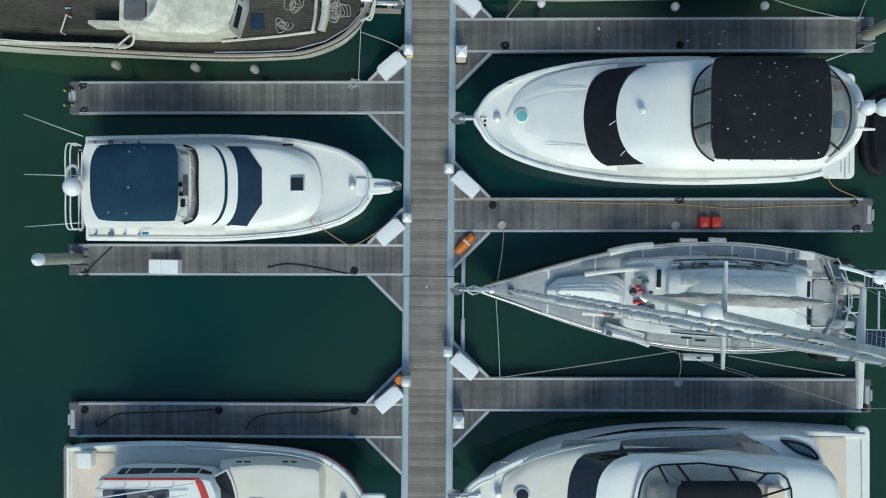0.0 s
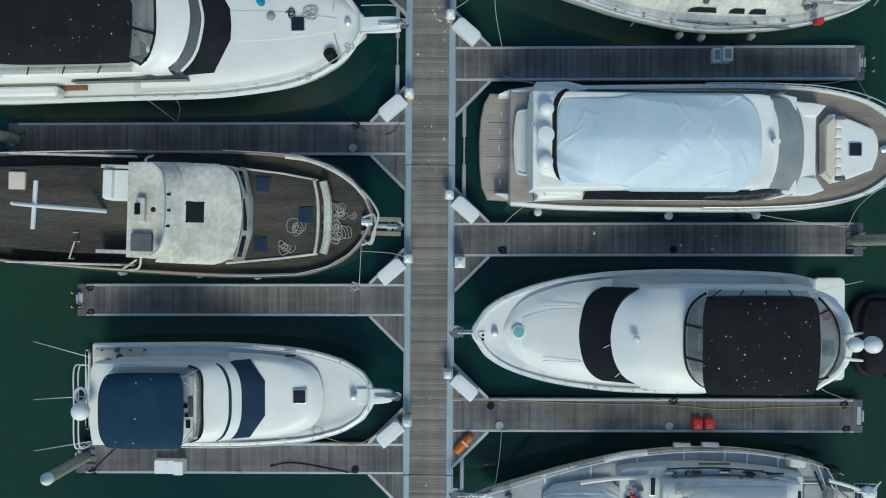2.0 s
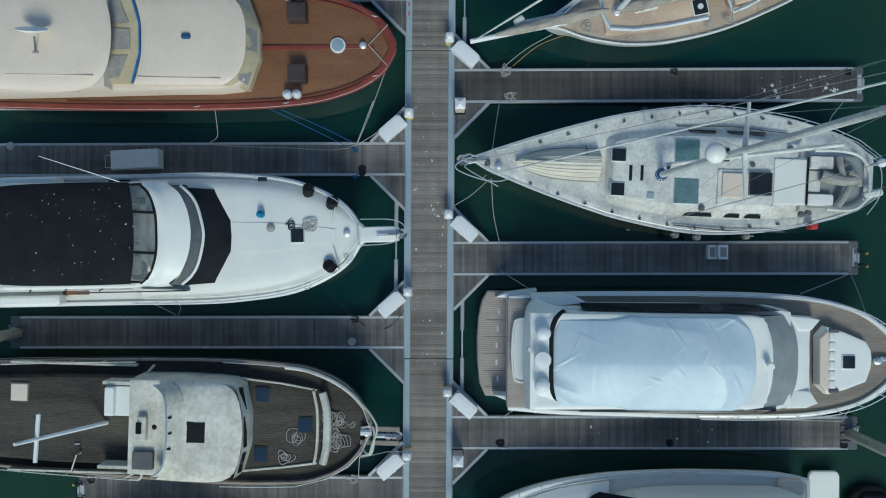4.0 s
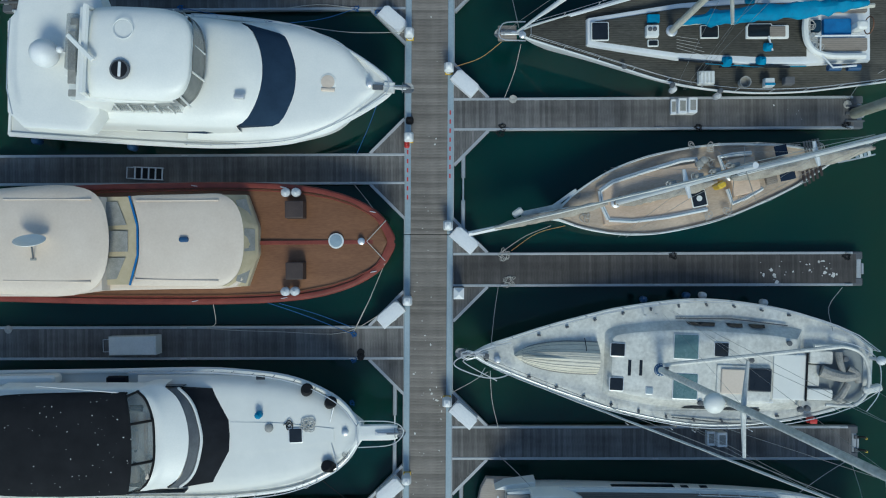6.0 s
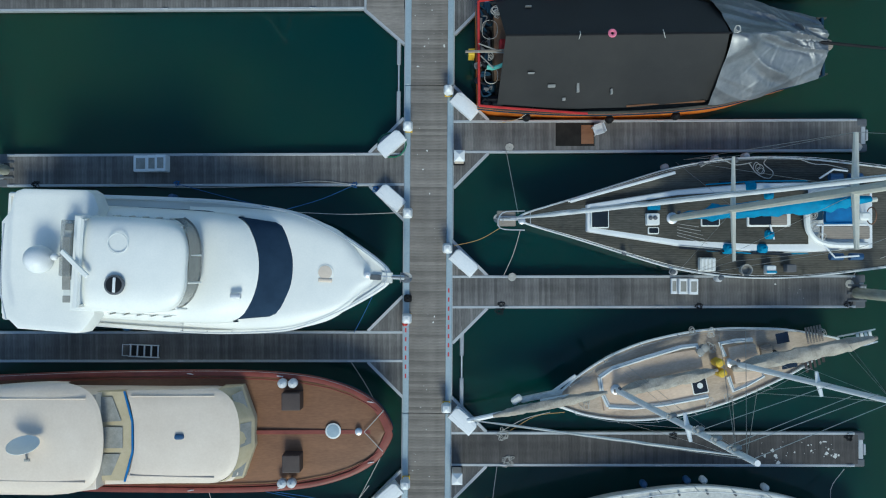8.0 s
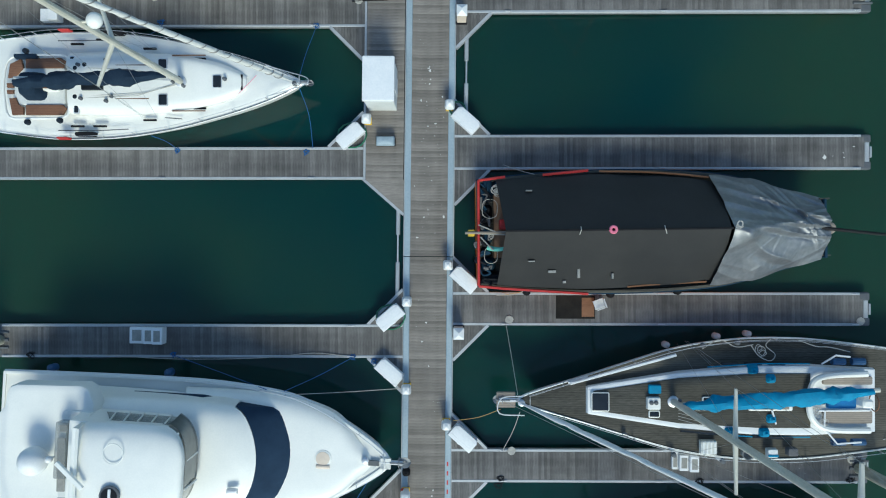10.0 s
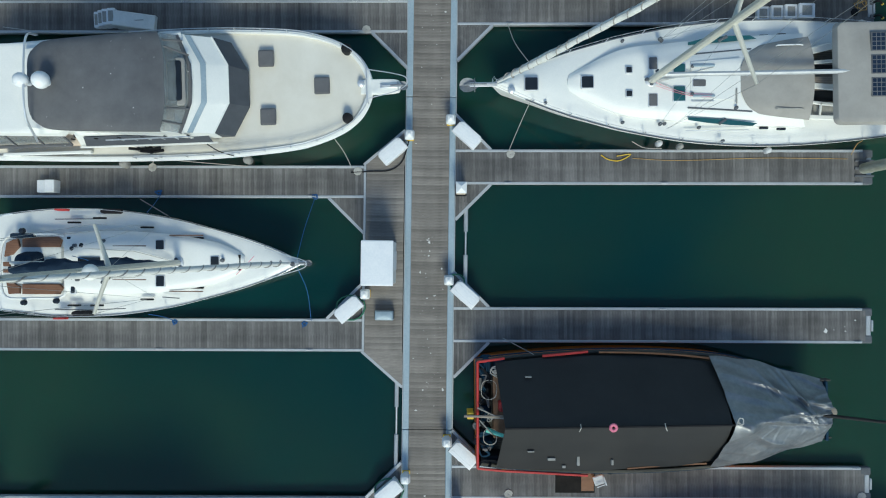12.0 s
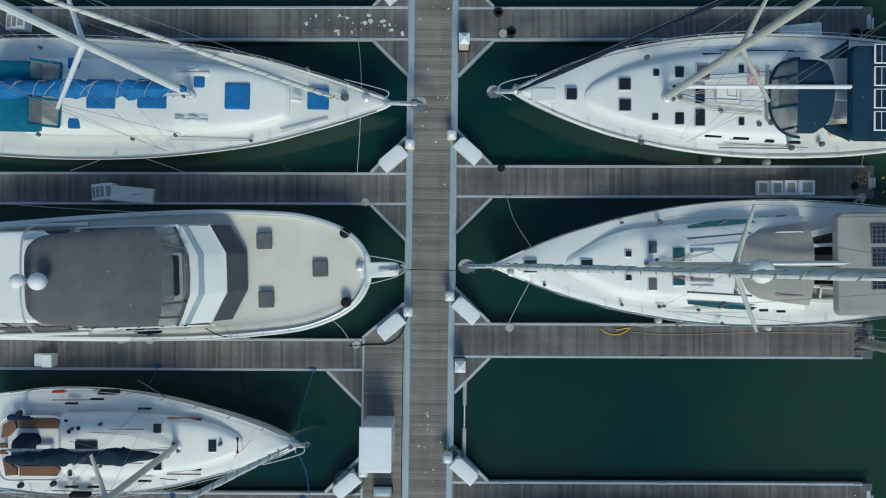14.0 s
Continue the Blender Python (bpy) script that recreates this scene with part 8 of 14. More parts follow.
# ---- boats on the east side ----
def cruiser_open_bridge():
    b = thing("flybridge_cruiser", pose(1.82, -11.79, 0, 0, 0, 0.61), "white flybridge yacht with black windscreen and dark bimini", "motor boat", "motor boats")
    h = Hull(b, [(0, 0.05), (0.62, 0.7), (1.28, 0.96), (2.07, 1.38), (3.4, 1.89), (4.72, 2.23), (7.37, 2.66), (10.02, 2.84), (12.69, 2.9), (15.38, 2.85), (19.01, 2.65)], 2.5, 1.8, GEL, NONSKID, drop=0.14, gunwale=0.20, pointed=False, rub=STEEL, tuck=0.99)
    h.rail(0.1, 12.08, 0.5, 10, nose=0.35)
    anchor(b, -0.37, 2.55, size=0.6)
    windlass(b, 1.57, 0.1, 2.45)
    round_hatch(b, 2.66, 0.09, 0.36, 2.70, SMOKED)
    part("hull_window", Geo().sheet([[(x, h.w(x) + 0.07, 1.9 - 0.55 * math.sin(math.pi * i / 13)), (x, h.w(x) + 0.05, 1.95)] for i, x in enumerate([5.63 + 0.52 * i for i in range(14)])]), SMOKED, b)
    block("bridge_sole", b, GREYFENDER, 7.92, 13.81, -1.14, 1.14, 4.2, 4.29, 0.4)
    for x0, x1, y0, y1 in ((1150, 1165, -40, 40), (1200, 1300, -45, -28), (1200, 1300, 28, 45), (1345, 1375, -40, 40)):
        block("bridge_seat", b, CREAM, 9.32 + (x0 - 1200) * 0.0265, 9.32 + (x1 - 1200) * 0.0265, y0 * 0.0265, y1 * 0.0265, 4.2, 4.5, 0.12)
    block("cockpit_sole", b, CREAM, 16.09, 18.08, -2.57, 2.57, 1.5, 1.86, 0.15, label="cream cockpit moulding")
    swim_platform(b, 18.87, 19.55, 2.87, 1.2, GEL)
    for x, y in ((7.8, 2.81), (12.58, 2.66), (17.1, 2.81), (1.85, 1.52)):
        deck_cleat(b, x, y, h.z(x) + 0.02)
    skin("foredeck_moulding", b, BEIGEDECK, [[(1.66, 0, 2.45), (1.74, 0.37, 2.44), (1.87, 0.81, 2.4)], [(2.17, 0, 2.58), (2.26, 0.72, 2.55), (2.45, 1.2, 2.4)], [(3.08, 0, 2.7), (3.22, 1.33, 2.64), (3.38, 1.84, 2.4)], [(4.88, 0, 2.84), (5.03, 1.89, 2.76), (5.23, 2.25, 2.38)], [(6.94, 0, 2.9), (7.1, 2.11, 2.8), (7.34, 2.46, 2.36)]], base=2.1)
    skin("windscreen", b, SMOKED, [[(4.72, 0, 2.85), (4.81, 0.81, 2.83), (4.94, 1.33, 2.8), (5.26, 1.86, 2.76), (5.69, 2.03, 2.72)], [(5.84, 0, 3.75), (6, 1.1, 3.72), (6.34, 1.64, 3.66), (6.79, 2, 3.58), (7.38, 2.14, 3.45)]], thick=0.04, base=2.3, label="black raked windscreen")
    skin("saloon_roof", b, GEL, [[(5.84, 0, 3.75), (6, 1.1, 3.72), (6.34, 1.64, 3.66), (6.79, 2, 3.58), (7.38, 2.14, 3.45)], [(6.7, 0, 3.95), (6.84, 1.22, 3.93), (7.18, 1.76, 3.88), (7.5, 2.04, 3.8), (8.05, 2.14, 3.62)], [(8.42, 0, 4.1), (8.42, 1.22, 4.08), (8.44, 1.7, 4.02), (8.6, 1.97, 3.92), (8.79, 2.14, 3.7)], [(11.91, 0, 4.1), (11.91, 1.22, 4.08), (11.94, 1.6, 4.02), (11.98, 1.82, 3.92), (12.06, 1.98, 3.7)], [(14.39, 0, 4.1), (14.4, 0.97, 4.08), (14.43, 1.4, 4.02), (14.48, 1.67, 3.92), (14.58, 1.86, 3.7)], [(16.16, 0, 4.05), (16.12, 0.83, 4.03), (16, 1.31, 3.97), (15.88, 1.55, 3.86), (15.74, 1.74, 3.65)], [(16.72, 0, 3.8), (16.7, 0.62, 3.78), (16.63, 1.05, 3.72), (16.55, 1.27, 3.6), (16.45, 1.46, 3.4)]], side=(0.12, 1.2), cuts=5)
    part("side_glass", Geo().sheet([[(5.85, 2.17, 3.2), (7.37, 2.4, 3.3), (9.41, 2.43, 3.3), (10.69, 2.38, 3.3), (11.41, 2.43, 3.3)], [(6.08, 2.11, 3.35), (7.34, 2.25, 3.4), (9.38, 2.25, 3.4), (10.53, 2.3, 3.4), (11.34, 2.42, 3.35)]], 0.03), SMOKED, b, "long dark saloon window")
    part("side_deck", Geo().slab([(4.71, 2.42), (9.46, 2.63), (12.61, 2.55), (13.14, 2.23), (11.3, 2.02), (6.03, 1.97), (4.45, 2.05)], 2.0, 2.28, 0.01, 0.0, 0.02), GREYFENDER, b, "grey side deck")
    skin("bridge_coaming", b, GEL, [[(7.38, 0, 4.25), (7.53, 0.88, 4.25), (7.78, 1.52, 4.24), (8.14, 1.86, 4.22), (8.65, 2.05, 4.18)], [(7.57, 0, 4.3), (7.69, 0.89, 4.3), (7.92, 1.49, 4.3), (8.24, 1.81, 4.28), (8.68, 1.95, 4.25)]], thick=0.04)
    skin("clear_screen", b, CLEARVINYL, [[(7.57, 0, 4.3), (7.69, 0.89, 4.3), (7.92, 1.49, 4.3), (8.24, 1.81, 4.28), (8.68, 1.95, 4.25)], [(8.93, 0, 5.35), (8.96, 1.02, 5.33), (9.04, 1.32, 5.28), (9.21, 1.44, 5.2)]], thick=0.01, label="clear vinyl screens in dark frames")
    edging("screen_frame", b, BLACKRUBBER, [(7.57, 0, 4.3), (7.69, 0.89, 4.3), (7.92, 1.49, 4.3), (8.24, 1.81, 4.28), (8.68, 1.95, 4.25)], r=0.045)
    part("screen_frame", Geo().tube([(8.66, 1.96, 4.3), (10.34, 2.04, 4.3), (11.83, 1.86, 4.3), (13.07, 1.59, 4.3), (13.81, 1.59, 4.3), (14.13, 1.34, 4.3), (14.3, 0.9, 4.3), (14.35, 0.3, 4.3)], 0.045, 6), BLACKRUBBER, b)
    for q in ([(8.5, 1.93, 4.35), (8.62, 1.48, 5.25)], [(9.29, 2, 4.35), (9.58, 1.53, 5.25)], [(11.56, 1.9, 4.35), (11.65, 1.55, 5.25)], [(13.24, 1.61, 4.35), (12.42, 1.53, 5.25)], [(14.23, 0.96, 4.35), (12.54, 0.88, 5.25)]):
        part("screen_frame", Geo().tube(q, 0.05, 6), BLACKRUBBER, b)
    part("side_screen", Geo().sheet([[(8.66, 1.96, 4.3), (10.34, 2.04, 4.3), (11.83, 1.86, 4.3), (13.19, 1.59, 4.3)], [(9.07, 1.44, 5.2), (10.15, 1.47, 5.22), (11.47, 1.47, 5.22), (12.44, 1.44, 5.2)]], 0.01), CLEARVINYL, b)
    skin("canopy", b, BLACKPLAIN, [[(8.93, 0, 5.35), (8.96, 1.02, 5.33), (9.04, 1.32, 5.28), (9.21, 1.44, 5.2)], [(9.35, 0, 5.45), (9.36, 1.06, 5.42), (9.38, 1.35, 5.36), (9.5, 1.49, 5.22)], [(11.97, 0, 5.45), (11.99, 1.06, 5.42), (12.01, 1.35, 5.36), (12, 1.49, 5.22)], [(12.61, 0, 5.35), (12.6, 0.95, 5.33), (12.55, 1.23, 5.28), (12.45, 1.38, 5.18)]], thick=0.03, side=(0.03, 0.1), label="black bimini top")
    part("wing_window", Geo().tube(spline([(14.5, 2.65, 2.9), (15.09, 2.58, 2.9), (15.78, 2.34, 2.9), (16.15, 1.85, 3), (15.68, 1.99, 3.1), (15.12, 2.19, 3.1), (14.55, 2.63, 2.9)], 3), 0.06, 6), BLACKRUBBER, b)
    part("wing_pane", Geo().slab([(14.6, 2.6), (15.17, 2.52), (15.73, 2.29), (16.07, 1.88), (15.73, 1.95), (15.17, 2.21)], 2.7, 2.9, 0.01, 0.0, 0.02), GREYTEAL, b)
    part("side_wing", Geo().slab([(12.96, 2.87), (15.03, 2.93), (16.07, 2.74), (16.71, 1.31), (16.06, 1.1), (15.03, 1.52), (13.99, 2.35)], 2.0, 2.78, 0.03, 0.02, 0.08), GEL, b)
    part("side_well", Geo().slab([(12.71, 2.54), (13.74, 2.48), (14.72, 1.81), (14.67, 1.29), (13.69, 1.45), (13.04, 1.97)], 2.6, 2.86, 0.01, 0.0, 0.02), TEAKTAN, b, "tan cockpit floor")
    part("boarding_pole", Geo().tube([(12.98, 2.09, 3), (14.1, 1.26, 3.1)], 0.06, 6), GEL, b)
    part("orange_bag", Geo().slab(rounded(14.34 - 0.18, 14.34 + 0.18, 1.56 - 0.14, 1.56 + 0.14, 0.1), 2.84, 3.0, 0.04, 0.03, 0.06), ORANGE, b)


cruiser_open_bridge()


def silver_cutter():
    b = thing("sailing_yacht", pose(2.19, -2.24, 0, 0, 0, -1.35), "weathered silver-grey sailing yacht crowded with gear and furled sails", "sailing boat", "sailing boats")
    h = Hull(b, [(0, 0.04), (0.87, 0.35), (1.68, 0.59), (3.03, 1.04), (4.38, 1.46), (5.73, 1.84), (7.08, 2.16), (9.24, 2.5), (11.13, 2.63), (13.01, 2.63), (15.16, 2.41), (16.51, 2.17), (17.85, 1.7)], 1.75, 1.35, GELOLD, DECKGREY, drop=0.08, gunwale=0.10, pointed=True, rake=1.6, gun_mat=TEAKGREY)
    h.rail(0.3, 17.84, 0.65, 13, nose=0.6, wire=False)
    anchor(b, -0.62, 1.8, size=0.7)
    windlass(b, 0.85, 0.02, 1.72)
    winch(b, 1.79, -0.03, 1.68, 0.16, CORNER)
    # covered dinghy and low cabin
    bodywork("cabin", b, NONGREY, [(6.99, 1.43), (7.53, 1.73), (10.98, 1.97), (14.44, 1.81), (16.03, 1.55)], 1.4, 1.95, 0.10, 0.06, 0.08, n=2)
    bodywork("deckhouse", b, GELGREY, [(9, 0.95), (9.53, 1.28), (11.9, 1.44), (15.31, 1.32), (15.62, 1.02)], 1.9, 2.32, 0.08, 0.05, 0.06, n=2)
    block("pilot_window", b, GELOLD, 9.62, 10.8, 1.17, 0.51, 2.3, 2.42, 0.05)
    hatch(b, 8.68, 0.81, 0.32, 0.96, 2.0)
    hatch(b, 8.72, -1.05, 0.21, 0.37, 2.0)
    for x, y in ((12.18, 1.67), (13.24, 1.62), (10.09, -1.94), (10.75, -2.05), (13.09, -1.77), (14.66, -1.57)):
        part("portlight", Geo().box(x, y, 1.9, 0.5, 0.10, 0.08, ch=0.03), SMOKED, b)
    for x, y in ((15.57, 0.54), (15.64, -0.74)):
        part("slot", Geo().box(x, y, 2.28, 0.14, 0.75, 0.08), SMOKED, b)
    for x, y in ((12.86, 1.3), (6.51, -0.96), (8.33, -1.11), (9.53, -1.14), (9.71, 1.41), (10.37, 1.47), (17.26, -0.06), (6.43, -1.88)):
        winch(b, x, y, 1.95, 0.14, CORNER)
    block("aft_deck", b, DECKGREY, 16.18, 17.65, 1.02, -1.81, 1.35, 1.48, 0.2)
    part("deck_chest", Geo().box(7.21, -1.84, 1.5, 1.9, 0.5, 0.3, rz=-14), GELOLD, b)
    for x, y in ((10.58, -2.95), (11.2, -2.96), (10.26, 2.59), (11.64, 2.66)):
        part("fender_roll", Geo().tube([(x - 0.4, y, 1.25), (x + 0.4, y, 1.25)], 0.17, 10), WHITEVINYL, b)
    # stern gallows, solar panel, dinghy davits
    part("outboard", Geo().box(17.28, -2.31, 1.5, 0.5, 0.35, 0.7, ch=0.1), BLACKRUBBER, b)
    # painted deck panels between white strips, long sail bags, poles and rails
    for x in (3.56, 5.79, 8.05, 10.34, 12.35, 13.45, 14.97):
        for s in (-1, 1):
            y0, y1 = h.w(x) - 0.12, max(0.05, h.w(x) - 0.95)
            part("deck_strip", Geo().box(x, s * (y0 + y1) / 2, h.deck(x) - 0.03, 0.09, y0 - y1, 0.05, ch=0.01), WHITEPAINT, b)
    for s in (-1, 1):
        part("deck_strip", Geo().tube([(3.29 + i * 0.8, s * (h.w(3.29 + i * 0.8) - 0.16), h.deck(3.29 + i * 0.8) + 0.0) for i in range(16)], 0.035, 5), WHITEPAINT, b)
        part("cabin_rail", Geo().tube([(9.32 + i * 0.6, s * (h.w(9.48 + i * 0.6) - 0.85), 2.06) for i in range(10)], 0.04, 5), NAVYCLOTH, b)
        part("cabin_rail", Geo().tube([(9.85 + i * 0.9, s * (h.w(9.48 + i * 0.9) - 1.15), 2.12) for i in range(5)], 0.035, 5), TEAKDARK, b)
        for i in range(5):
            part("cabin_vent", Geo().box(9.46 + 1.3 * i, s * (h.w(9.46 + 1.3 * i) - 1.05), 2.0, 0.45, 0.10, 0.10, ch=0.02), SMOKED if i % 2 else STEEL, b)
    for p, q, r in (((6.34, 1.96, 1.85), (8.43, 2.38, 1.8), 0.18), ((6.19, -1.75, 1.85), (8.4, -2.35, 1.8), 0.18), ((5.17, 0.89, 2.1), (8.46, 1.27, 2.15), 0.12), ((5.11, -0.92, 2.0), (8.36, -1.16, 2.05), 0.13)):
        part("sail_bag", Geo().tube(sag(p, q, 0.05, 8, 0.06), r, 8, r * 0.8), SAILCLOTH, b)
    for x, y, l, rz in ((11.59, 1.99, 1.5, 2), (13.58, 1.72, 0.8, 0), (14.52, 1.61, 0.8, 4), (15.04, -1.85, 1.6, -6), (13.04, -1.47, 1.4, -3), (9.86, -1.37, 1.2, -2)):
        part("handrail", Geo().box(x, y, 1.98, l, 0.07, 0.13, rz=rz, ch=0.02), TEAKDARK, b)
    loose_line(b, 12.51, -2.37, 1.45, 0.8, ROPE, 71, 16)
    loose_line(b, 16.52, -2.1, 1.45, 0.6, ROPEDARK, 72, 14)
    # rig
    at = mast(b, 8.05, -0.03, 2.0, 26.0, 0.020, 0.16, GELOLD, ((0.39, 1.85), (0.72, 1.40)), 0.0, 0.0, (8.81, 2.45, 1.5), (-0.22, 0.0, 1.9), (17.78, 1.2, 1.6))
    furled(b, (1.65, 0, 1.9), at(0.93), 0.16, SAILCLOTH, "furled_jib", 0.25, 21, taper=0.5)
    furled(b, (3.9, -0.1, 2.3), at(0.70), 0.12, SAILCLOTH, "furled_staysail", 0.2, 22, taper=0.5)
    boom(b, 8.09, 3.2, 15.28, 3.4, 0.11, GELOLD)
    furled(b, (8.16, 0.0, 3.45), (15.6, 0.0, 3.6), 0.24, GREYSAIL, "bundled_mainsail", 0.12, 23)
    c = at(0.385)
    dome(b, c.x - 0.42, 0, c.z, 0.40, GEL, stem=0.1, flat=0.7)
    tent("dinghy_cover", b, PALETARP, [(3.45, 0.17, 0.06, -0.29, 1.93), (3.98, 0.65, 0.11, -0.57, 2.2875), (5.19, 0.85, 0.15, -0.8, 2.45), (6.13, 0.93, 0.13, -0.88, 2.45), (6.81, 0.87, -0.07, -0.88, 2.255), (7.09, 0.64, -0.06, -0.66, 1.93)], 1.8, 61, "pale tarpaulin over a deck dinghy")
    tent("boom_tent", b, PALETARP, [(9.91, 0.35, -0.19, -1.13, 2.72), (10.64, 0.96, -0.22, -1.43, 2.72), (11.95, 1.06, -0.2, -1.62, 2.72), (13.54, 1.11, -0.2, -1.67, 2.72), (14.91, 1.13, -0.21, -1.65, 2.72)], 2.36, 62, "pale tarpaulin stretched over the boom", 1.1, 0.04)
    part("coaming", Geo().tube(spline([(14.65, 1.3, 2), (15.17, 1.21, 2.02), (15.6, 0.61, 2.02), (15.72, -0.06, 2.02), (15.59, -0.92, 2.02), (15.01, -1.65, 2)], 4), 0.16, 8), GELGREY, b, "rounded white cockpit coaming")
    part("slot", Geo().tube([(15.26, 0.87, 2.2), (15.42, 0.1, 2.2)], 0.05, 6), SMOKED, b)
    part("slot", Geo().tube([(15.44, -0.57, 2.2), (15.27, -1, 2.2)], 0.05, 6), SMOKED, b)
    part("deck_strip", Geo().tube([(15.84, 2.03, 1.52), (15.93, 1.05, 1.52)], 0.035, 6), WHITEPAINT, b)
    part("deck_strip", Geo().tube([(15.93, 1.05, 1.52), (16.96, 1.08, 1.52)], 0.035, 6), WHITEPAINT, b)
    part("deck_strip", Geo().tube([(16.03, -0.17, 1.52), (17.27, -0.13, 1.52)], 0.035, 6), WHITEPAINT, b)
    part("deck_strip", Geo().tube([(15.79, -1.33, 1.52), (16.98, -1.29, 1.52)], 0.035, 6), WHITEPAINT, b)
    part("deck_strip", Geo().tube([(15.85, -1.35, 1.52), (15.82, -2.01, 1.52)], 0.035, 6), WHITEPAINT, b)
    part("deck_strip", Geo().tube(spline([(16.82, 1.92, 1.52), (17.18, 0.98, 1.52), (17.32, 0.11, 1.52), (17.24, -0.79, 1.52), (16.89, -1.81, 1.52)], 4), 0.035, 6), WHITEPAINT, b)
    part("stern_bench", Geo().tube([(16.62, 1.66, 1.62), (17.02, 0.77, 1.62)], 0.05, 6), SMOKED, b)
    part("stern_bench", Geo().tube([(16.73, -1.79, 1.62), (17.03, -1.07, 1.62)], 0.07, 6), KERB, b)
    part("gear_bag", Geo().slab(rounded(7.49, 7.89, 0.24, 0.48, 0.1), 1.85, 2.2, 0.05, 0.06, 0.06), RED, b)
    loose_line(b, 7.69, 0.36, 2.1, 0.5, ROPE, 140, 16)
    part("gear_bag", Geo().slab(rounded(7.71, 8.11, 0.06, 0.3, 0.1), 1.85, 2.2, 0.05, 0.06, 0.06), PINK, b)
    part("gear_bag", Geo().slab(rounded(7.31, 7.71, -0.01, 0.23, 0.1), 1.85, 2.2, 0.05, 0.06, 0.06), CORNER, b)
    loose_line(b, 7.51, 0.11, 2.1, 0.5, ROPEDARK, 142, 16)
    part("gear_bag", Geo().slab(rounded(7.49, 7.89, -0.46, -0.22, 0.1), 1.85, 2.2, 0.05, 0.06, 0.06), RED, b)
    part("gear_bag", Geo().slab(rounded(7.73, 8.13, -0.59, -0.35, 0.1), 1.85, 2.2, 0.05, 0.06, 0.06), BLUEVINYL, b)
    loose_line(b, 7.93, -0.47, 2.1, 0.5, RED, 144, 16)
    part("gear_bag", Geo().slab(rounded(7.93, 8.33, -0.74, -0.5, 0.1), 1.85, 2.2, 0.05, 0.06, 0.06), WHITEVINYL, b)
    part("gear_bag", Geo().slab(rounded(7.56, 7.96, 0.64, 0.88, 0.1), 1.85, 2.2, 0.05, 0.06, 0.06), GREYFENDER, b)
    loose_line(b, 7.76, 0.76, 2.1, 0.5, ROPE, 146, 16)
    part("gear_bag", Geo().slab(rounded(7.88, 8.28, 0.52, 0.76, 0.1), 1.85, 2.2, 0.05, 0.06, 0.06), GREYFENDER, b)
    part("gear_bag", Geo().slab(rounded(8.2, 8.6, -0.81, -0.57, 0.1), 1.85, 2.2, 0.05, 0.06, 0.06), GREYFENDER, b)
    loose_line(b, 8.4, -0.69, 2.1, 0.5, ROPEDARK, 148, 16)
    part("gear_bag", Geo().slab(rounded(7, 7.4, -1.12, -0.88, 0.1), 1.85, 2.2, 0.05, 0.06, 0.06), GREYFENDER, b)
    part("gear_bag", Geo().slab(rounded(6.12, 6.52, -1.1, -0.86, 0.1), 1.85, 2.2, 0.05, 0.06, 0.06), GREYFENDER, b)
    loose_line(b, 6.32, -0.98, 2.1, 0.5, RED, 150, 16)
    part("stern_arm", Geo().tube(spline([(16.64, 1.65, 2.9), (17.58, 1.43, 2.95), (18.34, 1.18, 3)], 4), 0.09, 6), WHITEPAINT, b)
    part("stern_arm", Geo().tube([(16.85, -1.34, 2.7), (17.93, -1.69, 2.75)], 0.04, 6), STEEL, b)
    part("stern_arm", Geo().tube([(18.58, 0.57, 2.75), (18.62, -1.19, 2.75)], 0.05, 6), STEEL, b)
    panel = part("solar_panel", Geo().box(18.39, 1.12, 2.8, 1.04, 0.8, 0.04), SOLAR, b, "blue solar panel")
    for k in (-1, 1):
        part("panel_frame", Geo().box(18.39, 1.12 + k * 0.4, 2.79, 1.04, 0.035, 0.06), STEEL, panel)
        part("panel_frame", Geo().box(18.39 + k * 0.52, 1.12, 2.79, 0.035, 0.8, 0.06), STEEL, panel)
    for k in range(5):
        part("cell_line", Geo().box(18.0433 + 0.173333 * k, 1.12, 2.838, 0.012, 0.752, 0.006), STEEL, panel)
    panel = part("solar_panel", Geo().box(18.485, -1.625, 2.8, 1.25, 0.85, 0.04), SOLAR, b, "blue solar panel")
    for k in (-1, 1):
        part("panel_frame", Geo().box(18.485, -1.625 + k * 0.425, 2.79, 1.25, 0.035, 0.06), STEEL, panel)
        part("panel_frame", Geo().box(18.485 + k * 0.625, -1.625, 2.79, 0.035, 0.85, 0.06), STEEL, panel)
    for k in range(5):
        part("cell_line", Geo().box(18.0683 + 0.208333 * k, -1.625, 2.838, 0.012, 0.799, 0.006), STEEL, panel)
    turbine = part("wind_generator", Geo().lathe([(0.12, 2.9), (0.3, 3.05), (0.32, 3.25), (0.1, 3.42)], (18.35, 1.21, 0), 14), WHITEPAINT, b, "white wind generator")
    for k in range(3):
        part("blade", Geo().tube([(18.35 + 0.2 * math.cos(2.1 * k + 0.9), 1.21 + 0.2 * math.sin(2.1 * k + 0.9), 3.3), (18.35 + 0.75 * math.cos(2.1 * k + 0.9), 1.21 + 0.75 * math.sin(2.1 * k + 0.9), 3.32)], 0.06, 5, 0.03), WHITEPAINT, turbine)
    block("stern_locker", b, DIRTYWHITE, 17.19, 18.27, 0.32, 0.97, 1.6, 2.3, 0.1, label="dirty white locker on the stern rail")
    block("stern_locker", b, GELGREY, 17.2, 17.85, -1.24, -0.89, 1.5, 2.2, 0.06)
